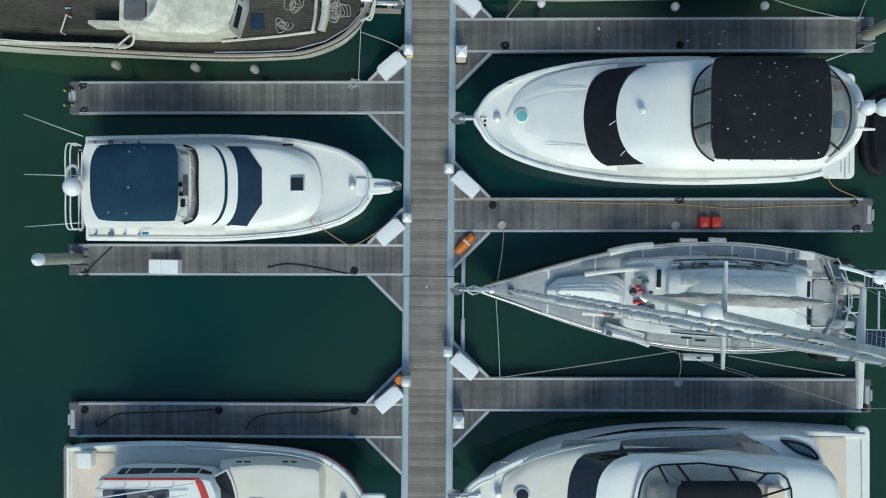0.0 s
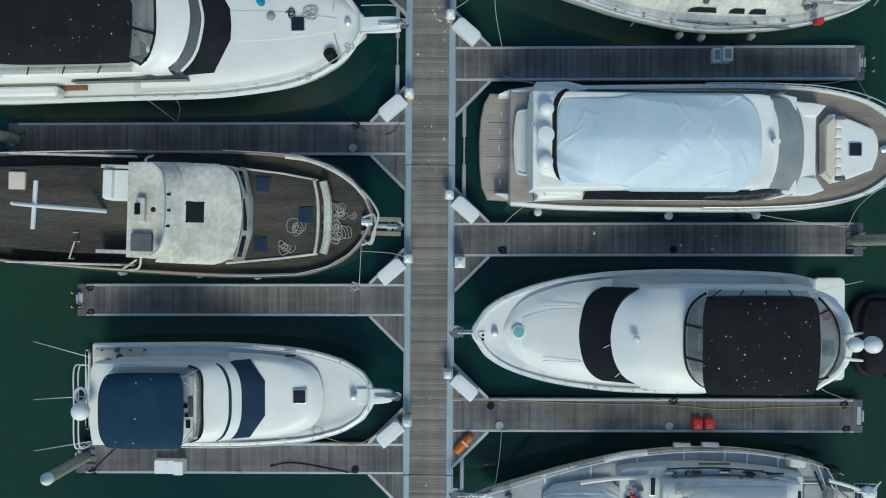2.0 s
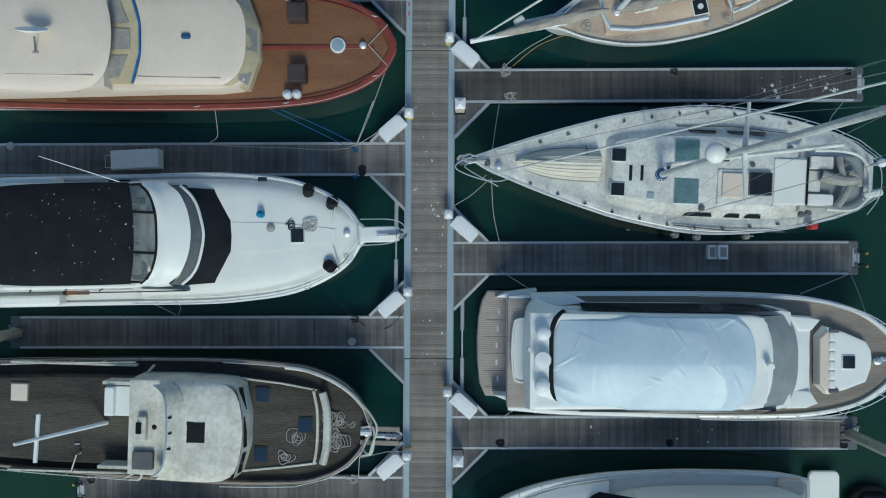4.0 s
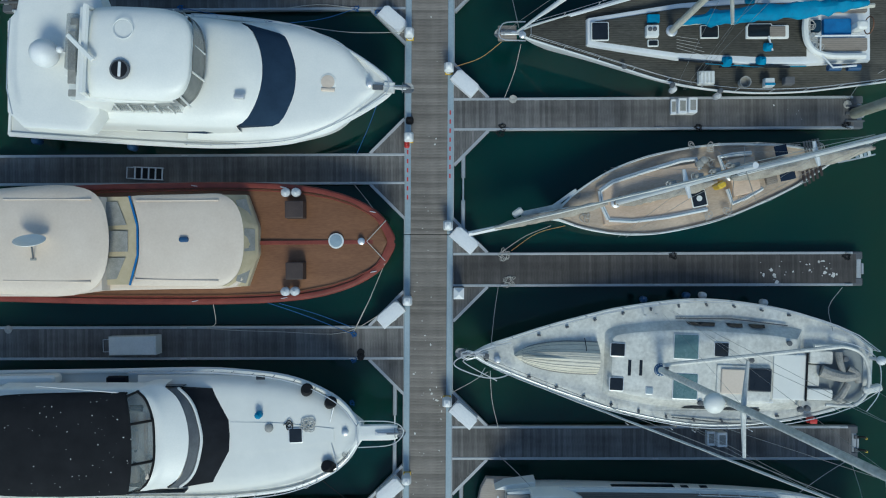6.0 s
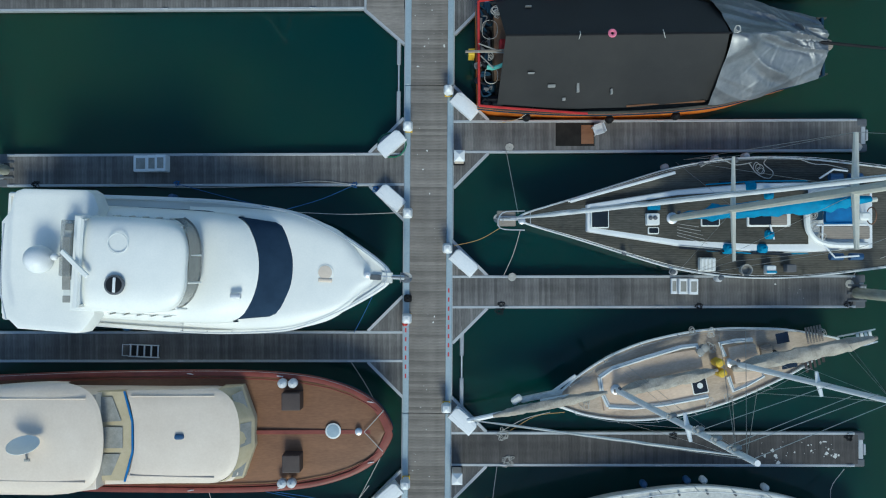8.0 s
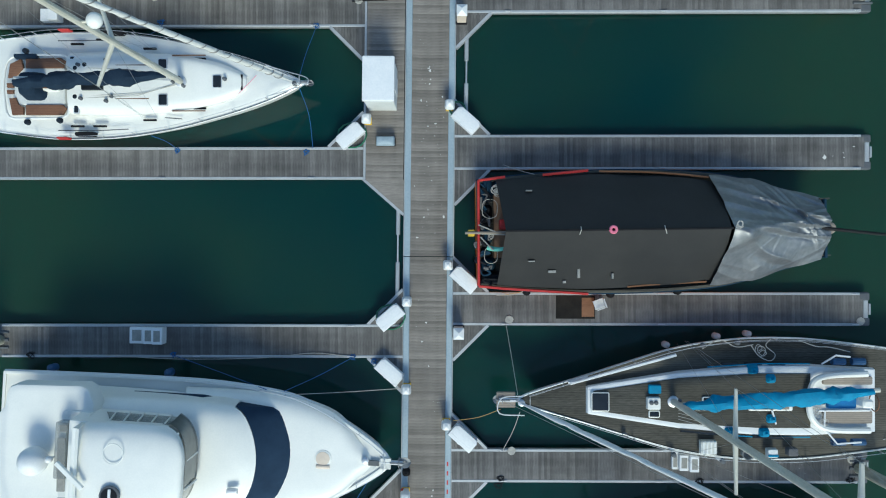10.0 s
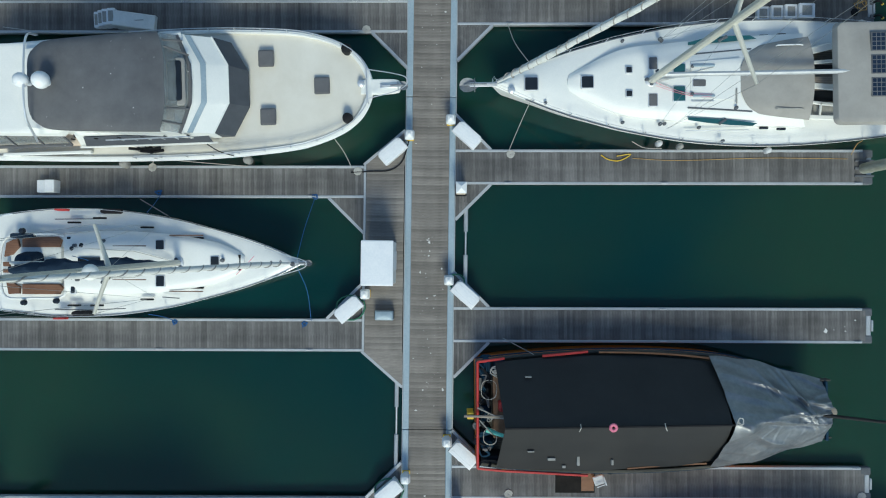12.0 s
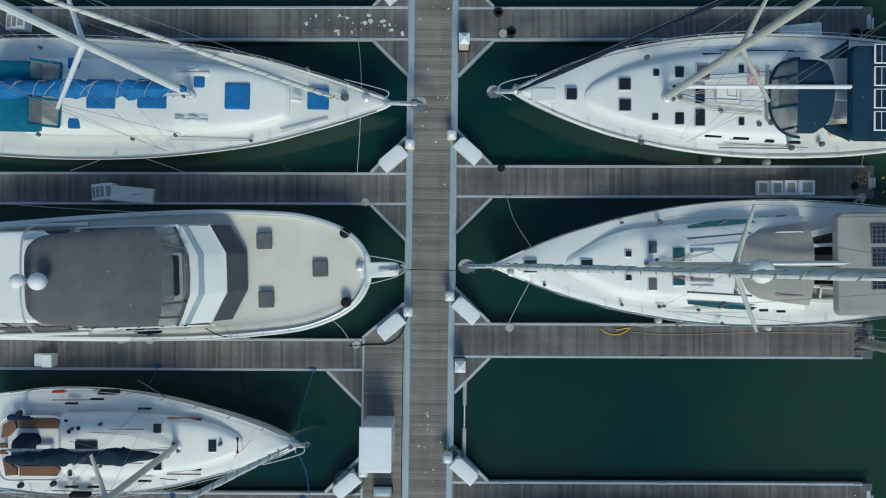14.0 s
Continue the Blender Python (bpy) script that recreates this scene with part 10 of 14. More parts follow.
    part("radar_drum", Geo().lathe([(0.2, 5.1), (0.2, 5.45), (0.36, 5.5), (0.38, 5.6), (0.36, 5.72), (0.1, 5.76)], (17.04, -0.14, 0), 20), WHITEPAINT, b, "round white radar drum")
    block("cockpit_sole", b, TEAKPALE, 17.2, 18.36, -2.62, 2.62, 2.3, 2.66, 0.05)
    seat = part("sun_bed", Geo().slab([(18.03, -1.61), (17.76, -1.72), (17.39, -1.72), (17.37, 1.35), (17.69, 1.32), (18.04, 1.19), (18.16, -0.21)], 2.5, 2.95, 0.02, 0.02, 0.08), GEL, b, "white transom sun bed with a raised rim")
    part("rim", Geo().tube(spline([(x, y, 2.99) for x, y in [(17.42, -1.69), (17.88, -1.66), (18.06, -1.42), (18.16, -0.21), (18.07, 1.03), (17.86, 1.29), (17.40, 1.32)]], 4), 0.05, 6), WHITEPAINT, seat)
    for ring in ([(18.85, -2.62), (18.36, -2.87), (16.88, -3.07), (16.88, -2.72), (18.17, -2.6)], [(18.96, 2.1), (18.41, 2.35), (17.03, 2.72), (17.06, 2.45), (18.13, 2.15)]):
        part("quarter", Geo().slab(ring, 1.0, 2.05, 0.01, 0.01, 0.04), GEL, b)


yacht_under_tarp()


def weathered_sloop():
    b = thing("sailing_yacht", pose(2.14, 23.83, 0, 0, 0, -2.02), "weathered white sailing yacht with an upturned dinghy on the foredeck", "sailing boat", "sailing boats")
    h = Hull(b, [(0, 0.05), (0.74, 0.47), (1.71, 0.83), (3.08, 1.33), (4.45, 1.78), (5.83, 2.19), (7.2, 2.55), (9.94, 3.02), (12.12, 3.1), (14.85, 2.82), (16.75, 2.38), (18.39, 1.8), (19.55, 1)], 2.25, 1.8, GELOLD, GELOLD, drop=0.04, gunwale=0.12, pointed=True, rake=1.4, camber=0.06, gun_mat=NONGREY)
    h.rail(0.2, 19.55, 0.65, 12, nose=0.7, wire=False)
    anchor(b, -0.36, 2.35, size=0.6)
    windlass(b, 1.27, -0.23, 2.22)
    part("pulpit", Geo().tube(spline([(1.87, 0.67, 2.75), (0.92, 0.44, 2.85), (-0.13, 0.05, 2.9), (-0.76, -0.28, 2.9), (-0.67, -0.59, 2.9), (0.44, -0.97, 2.9), (1.26, -1.02, 2.85), (1.92, -0.81, 2.75)], 5), 0.028), STEEL, b)
    part("pulpit_rail", Geo().tube(spline([(1.09, 0.34, 2.4), (-0.22, -0.2, 2.5), (-0.21, -0.48, 2.5), (1.28, -1.23, 2.4)], 5), 0.024), STEEL, b)
    for x, y in ((0.92, 0.44), (-0.13, 0.05), (0.44, -0.97)):
        part("pulpit_leg", Geo().tube([(x, y, 2.88), (x + 0.25, y * 0.7, 2.15)], 0.022, 5), STEEL, b)
    loose_line(b, 0.72, -0.17, 2.3, 0.55, ROPEDARK, 33, 18, r=0.014)
    winch(b, 0.72, -0.07, 2.2, 0.15, CORNER)
    # clinker dinghy lying keel up
    grid = []
    for k in range(25):
        u = k / 24
        w = 0.86 * (1 - (1 - u) ** 2.6) ** 0.7 * (1 - 0.10 * u)
        row = []
        for j in range(25):
            v = -1 + j / 12
            step = abs(v) * 5
            row.append((2.09 + (6.1 - 2.09) * u, 0.02 + w * v, 2.12 + (0.42 + 0.40 * u) * (1 - abs(v) ** 2.6) + 0.035 * (1 - (step % 1.0)) * (1 if abs(v) < 0.99 else 0)))
        grid.append(row)
    low = [(x, y, 2.0) for x, y, z in grid[-1]]
    d = part("upturned_dinghy", Geo().sheet(grid).sheet([grid[-1], low]), CLINKER, b, "pale wooden clinker dinghy lying keel up", smooth=25)
    for v in (-1.0, -0.8, -0.6, -0.4, -0.2, 0.2, 0.4, 0.6, 0.8, 1.0):
        c = [grid[k][int(round(12 + 12 * v))] for k in range(2, 25, 2)]
        # the dark gunwale bar also paints the shadow outline round the dinghy
        part("gunwale" if abs(v) == 1 else "strake_edge", Geo().tube([(x, y, z + 0.005) for x, y, z in c], 0.045 if abs(v) == 1 else 0.012, 5), GREYFENDER, d)
    part("keel", Geo().box((2.45 + 5.99) / 2, 0.02, 2.72, 5.99 - 2.45, 0.06, 0.12), CLINKER, d)
    part("lashing", Geo().tube([(5.45, 0.97, 2.2), (5.45, 0.57, 2.72), (5.45, 0.17, 2.78), (5.45, -0.23, 2.72), (5.45, -0.69, 2.2)], 0.02), ROPEDARK, d)
    bodywork("coachroof", b, GELOLD, [(6.3, 1.5), (6.8, 1.8), (9.3, 2.14), (12, 2.2), (14.71, 2.08), (16.06, 1.9)], 1.85, 2.44, 0.44, 0.08, 0.1, mid=-0.14, n=3)
    for a in ((7, 0.52, 0.76, 0.7), (7, -1.13, 0.73, 0.7), (11.95, 0.73, 0.76, 0.76)):
        hatch(b, a[0], a[1], a[2], a[3], 2.46, SMOKED, STEEL)
    hatch(b, 10.28, -1.09, 1.25, 1.3, 2.47, GREYTEAL, STEEL)
    hatch(b, 10.26, 0.8, 1.25, 1.25, 2.47, GREYTEAL, STEEL)
    hatch(b, 8.58, -1.37, 0.41, 0.41, 2.46, KERB, STEEL)
    hatch(b, 15.77, 0.52, 0.46, 0.41, 2.46, KERB, STEEL)
    for x, y in ((7.6, -0.32), (8.14, -0.3)):
        part("slot_vent", Geo().box(x, y, 2.44, 0.15, 0.75, 0.06), SMOKED, b)
    block("sliding_hatch", b, CREAM, 11.91, 13.18, -0.14, -1.35, 2.4, 2.72, 0.05, label="cream sliding hatch")
    block("hatch_garage", b, GELOLD, 11.72, 14.32, 0.03, -1.69, 2.3, 2.6, 0.08)
    hatch(b, 13.75, -0.62, 1.13, 1.13, 2.65, SMOKED, CORNER)
    for x, y, l in ((11.02, -2.19, 1.4), (12.67, -2.18, 0.75), (13.67, -2.17, 0.8), (11.07, 1.87, 1.4), (12.69, 1.94, 0.8), (13.77, 1.96, 0.8)):
        k = 1 if y > 0 else -1
        part("cabin_window", Geo().sheet([[(x + l * (i / 4 - 0.5), -0.14 + k * 2.11, 2.0), (x + l * (i / 4 - 0.5) * 0.86, -0.14 + k * (1.95 if i else 1.99), 2.21 if i else 2.13)] for i in range(5)], 0.03), SMOKED, b)
    for y in (228, 45):
        part("hull_line", Geo().tube([(9.86, -2.72 if y == 228 else 2.1, 1.99), (12.58, -2.88 if y == 228 else 2.18, 1.98), (15.29, -2.83 if y == 228 else 1.96, 1.95)], 0.03), CORNER, b)
    # cockpit
    for i in range(10):
        x = 3.05 + 1.35 * i
        for y in (-1, 1):
            part("deck_fitting", Geo().box(x + 0.2 * y, y * (h.w(x) - 0.3), h.deck(x) + 0.0, 0.16, 0.09, 0.12, rz=20 * i), CORNER, b)
    block("red_float", b, RED, 16.33, 16.72, -2.37, -2.67, 2.0, 2.4, 0.05, label="red float box")
    for x, y in ((15.82, -1.97), (16.14, -1.9), (13.38, 0.29), (15.15, 1.17), (11.05, -1.86), (13.5, -1.31), (17.86, 0.54)):
        winch(b, x, y, 2.38, 0.14, CORNER)
    for x, y in ((8.3, 2.21), (8.84, 2.29), (7.62, -3.06), (9.75, -3.2), (10.84, -3.27), (13.56, -3.12)):
        part("turnbuckle", Geo().tube([(x, y, 2.05), (x + 0.02, y, 2.45)], 0.03, 5), STEEL, b)
    part("boat_hook", Geo().tube([(11.91, -1.59, 2.5), (14.46, -1.68, 2.55)], 0.03), WHITEPAINT, b)
    part("lifebuoy", Geo().box(19.21, -0.85, 2.3, 0.9, 0.35, 0.3, rz=15, ch=0.1), GELOLD, b)
    part("stern_rail", Geo().tube(spline([(17.08, 1.48, 2.7), (18.55, 1.11, 2.75), (19.3, 0.42, 2.8), (19.35, -0.92, 2.8), (18.81, -1.88, 2.75)], 5), 0.025), STEEL, b)
    dome(b, 19.31, 0.58, 2.8, 0.22, stem=0.8)
    # rig
    mx, my = (v + d for v, d in zip((8.89, -0.3), (0.18, -0.05)))
    at = mast(b, mx, my, 2.5, 29.0, 0.06, 0.16, GELOLD, ((0.3205, 1.75), (0.62, 1.3)), 0.05, 0.0, (9.49, 2.5, 2.1), (0.18, 0.0, 2.3), (19.27, 0.8, 2.1))
    part("mast_boot", Geo().lathe([(0.33, 2.42), (0.31, 2.52), (0.2, 2.62)], (mx, my, 0), 14), BLUEVINYL, b, "blue mast boot")
    furled(b, (1.07, -0.63, 2.6), at(0.97), 0.05, SAILCLOTH, "furled_jib", 0.06, 31, taper=0.5)
    boom(b, 8.92, 3.4, 17.09, 3.6, 0.10, GELOLD, 0.0, 1.25)
    c = at(0.28)
    part("dome_bracket", Geo().tube([c, (mx - 0.2, my, c.z)], 0.06, 6), GELOLD, b)
    dome(b, mx - 0.22, my, c.z, 0.40, GEL, stem=0.1, flat=0.7)
    m = pose(2.14, 23.83, 0, 0, 0, -2.02)
    for x, s, mt in ((1140, 1, BLUEVINYL), (1218, 1, BLUEVINYL), (1248, 1, WHITEVINYL), (1360, 1, WHITEVINYL), (1205, -1, GREYFENDER), (1245, -1, GREYFENDER), (1335, -1, GREYFENDER)):
        xx = 10.07 + (x - 1200) * 0.027
        fender(m, xx, s * (h.w(xx) + 0.12), 0.9, 0.17, 0.7, mt, "fender hanging on the weathered sloop's side")
    block("cockpit_floor", b, GREYCOVER, 16.17, 18.94, -1.6, 0.96, 1.9, 2.16, 0.25)
    block("bridge_deck", b, NONSKID, 14.42, 16.01, -1.55, 0.66, 2.2, 2.55, 0.06)
    part("traveller", Geo().tube([(16.01, 0.76, 2.6), (15.99, -1.53, 2.6)], 0.05, 6), BLACKRUBBER, b)
    block("cockpit_seat", b, GELOLD, 16.19, 17.32, 0.22, 0.87, 2.0, 2.42, 0.08)
    block("cockpit_seat", b, NONSKID, 16.1, 17.36, -1.52, -0.95, 2.0, 2.46, 0.1)
    part("coaming", Geo().tube(spline([(16.34, 1.1, 2.5), (17.69, 1.12, 2.5), (18.56, 0.86, 2.5), (18.94, 0.2, 2.5), (19, -0.61, 2.5), (18.81, -1.24, 2.5), (18.2, -1.67, 2.5), (16.99, -1.69, 2.5)], 5), 0.08, 8), GELOLD, b, "rounded white cockpit coaming")
    for q, r in (([(16.74, -0.08, 2.45), (17.18, -0.22, 2.55), (17.83, -0.3, 2.6), (18.39, -0.22, 2.55)], 0.30), ([(17.54, 0.82, 2.45), (17.59, 0.34, 2.55), (17.74, -0.14, 2.6)], 0.17), ([(17.5, -1.52, 2.45), (17.75, -1.11, 2.55), (17.97, -0.61, 2.6)], 0.2), ([(18, 0.08, 2.5), (18.33, -0.11, 2.6), (18.48, -0.54, 2.55)], 0.2)):
        part("bundled_cover", Geo().tube(spline(q, 4), r, 9, r * 0.75), GREYSAIL, b, "grey bundled cover in the cockpit")
    block("companion_step", b, GELOLD, 16.18, 16.78, -0.89, 0.18, 2.1, 2.3, 0.04)


weathered_sloop()


def tan_ketch():
    b = thing("sailing_ketch", pose(5.56, 30.4, 0, 0, 0, 12.25), "old ketch with tan decks and dirty bundled sails, lying askew", "sailing boat", "sailing boats")
    h = Hull(b, [(0, 0.05), (0.79, 0.32), (1.8, 0.89), (2.92, 1.36), (4.04, 1.7), (5.45, 1.93), (6.86, 1.98), (8.27, 1.93), (9.69, 1.75), (11.11, 1.45), (12.51, 1.1), (13.93, 0.57), (14.95, 0.14)], 1.95, 1.45, GELOLD, TANWORN, drop=0.14, gunwale=0.10, pointed=True, rake=1.2, gun_mat=GELGREY)
    for s in (-1, 1):
        part("lifeline", Geo().tube([(x, s * (h.w(x) - 0.05), h.z(x) + 0.6) for x in (1.5, 3, 5, 7, 9, 11, 13)], 0.012, 4), WIRE, b)
        for i in range(7):
            x = 1.5 + 1.9 * i
            part("stanchion", Geo().tube([(x, s * (h.w(x) - 0.05), h.z(x) - 0.1), (x, s * (h.w(x) - 0.05), h.z(x) + 0.62)], 0.018, 5), STEEL, b)
    part("bowsprit", Geo().tube([(-3.65, 0, 2.1), (1.15, 0, 1.9)], 0.12, 8), WHITEPAINT, b)
    furled(b, (-2.39, 0.03, 2.25), (3.17, 0.05, 2.4), 0.19, TANSAIL, "bundled_jib", 0.12, 51)
    block("bow_locker", b, GELOLD, -0.96, 1.15, 0.25, 0.55, 1.75, 1.95, 0.1)
    # cabin with pale coamings
    bodywork("cabin", b, TEAKTAN, [(2.9, 0.85), (3.13, 1.05), (5.38, 1.22), (7.91, 1.15), (8.08, 1.1)], 1.4, 1.92, 0.05, 0.05, 0.05, n=2)
    hatch(b, 7.66, -0.63, 0.77, 0.83, 1.93, SMOKED, GEL)
    part("vent_ring", Geo().lathe([(0.14, 2.0), (0.14, 2.03)], (7.66, -0.63, 0), 14), GELGREY, b)
    block("surfboard", b, GEL, 4.46, 5.68, -0.08, -0.31, 1.95, 2.02, 0.15)
    bodywork("after_house", b, TEAKTAN, [(9.28, 0.75), (9.44, 0.95), (10.53, 0.9), (10.73, 0.85)], 1.4, 2.05, 0.05, 0.04, 0.05, n=2)
    for x, y in ((8.73, 0.29), (8.75, -0.21)):
        part("jerrycan", Geo().box(x, y, 1.6, 0.4, 0.32, 0.8, rz=20, ch=0.08), YELLOW, b, "yellow jerrycan")
    part("solar_panel", Geo().box(12.02, -0.33, 2.1, 0.75, 0.65, 0.04), SOLAR, b, "blue solar panel")
    block("companionway", b, SMOKED, 11.27, 11.72, -0.25, 0.25, 1.6, 1.9, 0.05)
    part("solar_panel", Geo().box(11.96, 0.83, 2.1, 0.6, 0.5, 0.04), SOLAR, b)
    for i in range(6):
        part("seat_slat", Geo().box(13.24 + 0.14 * i, 0.64, 1.85, 0.09, 0.8, 0.04), TEAKGREY, b)
    part("tiller", Geo().tube([(13.18, 0, 2.0), (15.2, 0, 1.9)], 0.04), TEAKDARK, b)
    loose_line(b, 2.2, -0.41, 1.78, 0.7, ROPE, 61, 18)
    loose_line(b, 8.7, 1.03, 1.7, 0.7, ROPE, 62, 18)
    loose_line(b, 9.96, -0.93, 1.7, 0.6, ROPE, 63, 16)
    # two masts
    at = mast(b, 3.66, 0.0, 1.95, 15.1, 0.098, 0.14, WHITEPAINT, ((0.62, 0.55),), 0.0, 0.0, (3.86, 1.75, 1.7), (-3.51, 0.0, 2.15), None)
    am = mast(b, 9.36, 0.14, 1.95, 12.6, 0.13, 0.14, WHITEPAINT, ((0.62, 0.5),), 0.0, 0.0, (9.64, 1.45, 1.6), None, (15, 0.3, 1.6))
    furled(b, (3.6, -0.03, 2.45), (8.34, -0.02, 2.4), 0.27, TANSAIL, "bundled_mainsail", 0.10, 52)
    furled(b, (-3.38, 0, 2.2), at(0.94), 0.05, SAILCLOTH, "furled_staysail", 0.1, 54)
    boom(b, 3.51, 2.3, 8.57, 2.25, 0.09, TEAKGREY)
    furled(b, (9.12, 0, 2.7), (15.84, 0.05, 2.8), 0.30, TANSAIL, "bundled_mizzen", 0.10, 53)
    boom(b, 9.16, 2.45, 16.16, 2.5, 0.09, TEAKGREY)
    for k, dy, j in ((0.97, 0.0, 0.99), (0.9, 0.15, 0.93), (0.82, -0.15, 0.8), (0.7, 0.1, 0.7)):
        part("mast_stay", Geo().tube([at(k) + Vector((0, dy, 0)), am(j) + Vector((0, dy, 0))], 0.012, 4), WIRE, b)
    for k, x, y in ((0.9, 9.2, 1.55), (0.9, 9.2, -1.55), (0.95, 10.5, 1.4), (0.95, 10.5, -1.4)):
        part("running_stay", Geo().tube([(x, y, 1.6), at(k)], 0.012, 4), WIRE, b)
    for k in (0.90, 0.80, 0.70, 0.52):
        c = at(k)
        part("mast_block", Geo().box(c.x, c.y + 0.18, c.z, 0.3, 0.14, 0.22, ch=0.04), GREYFENDER, b)
        loose_line(b, c.x - 0.1, c.y + 0.12, c.z + 0.1, 0.4, ROPE, int(k * 100), 10)
    # raised pale rims round the cabin top and the after house
    for ring in ([(3.03, 0.73), (3.74, 1.03), (5.32, 1.2), (7.2, 1.36), (7.92, 1.29), (8.02, 0.74)], [(3.03, 0.73), (2.99, -0.02), (3.17, -0.73)], [(3.17, -0.73), (4.29, -1.03), (5.94, -1.18), (7.94, -1.21)], [(10.59, 1.01), (9.78, 1.12), (9.03, 1.14), (9.15, 0.5)], [(9.11, -0.47), (9.2, -1.2), (9.88, -1.06), (10.77, -0.77)]):
        part("coaming", Geo().tube([(x, y, 1.95) for x, y in ring], 0.11, 6), WHITEPAINT, b, "worn white cabin rim")
        # blue-grey bar standing in for the rim's shaded inner face
        part("coaming_shade", Geo().tube([(x, y, 2.05) for x, y in ring], 0.03, 5), KERB, b)
    for x, y in ((7.97, 1), (8.19, 1.13)):
        part("mast_winch", Geo().lathe([(0.16, 1.9), (0.14, 2.1), (0.19, 2.25), (0.10, 2.3)], (x, y, 0), 12), GREYFENDER, b)
    part("fore_cushion", Geo().box(-1.11, 0.52, 2.0, 0.55, 0.35, 0.16, rz=25, ch=0.08), SAILCLOTH, b)
    part("rolled_awning", Geo().tube([(-0.01, 0.14, 2.05), (1.43, 0.11, 2.1)], 0.17, 10), GELGREY, b, "pale rolled awning")
    board(b, "bow_plank", (0.46, 0.37), (1.88, 1), 0.16, 1.80, 0.06, GELGREY)
    board(b, "deck_patch", (1.71, 0.48), (2.2, 0.66), 0.5, 1.62, 0.05, TEAKGREY)
    for i, (x, y) in enumerate(((8.08, -1.64), (8.93, -1.54), (7.86, 1.94), (8.85, 1.72), (14.1, 0.51), (1.89, 0.78))):
        loose_line(b, x, y, 1.75, 0.55, (ROPE, ROPE, GREYFENDER)[i % 3], 70 + i, 18)
    davit = part("stern_davit", Geo().tube([(14.6, 0.32, 2.0), (15.9, 0.32, 2.05), (16.45, 0.3, 1.95)], 0.04, 6).tube([(14.6, -0.32, 2.0), (15.9, -0.32, 2.05), (16.45, -0.3, 1.95)], 0.04, 6), STEEL, b)
    for i in range(4):
        part("davit_slat", Geo().box(15.5 + 0.2 * i, 0, 2.08, 0.15, 0.62, 0.03), GELGREY if i % 2 else KERB, davit)
    for x, y in ((10.95, 0.35), (11.1, -0.42)):
        part("seat_cushion", Geo().slab(rounded(x - 0.05, x + 0.55, y - 0.28, y + 0.28, 0.08), 1.75, 1.9, 0.02, 0.02, 0.05), TEAKGREY, b)
    for i in range(5):
        part("deck_batten", Geo().box(12.95 + 0.22 * i, -0.75 + 0.05 * i, 1.72, 0.12, 0.75 - 0.06 * i, 0.05), LOCKERBROWN, b)


tan_ketch()


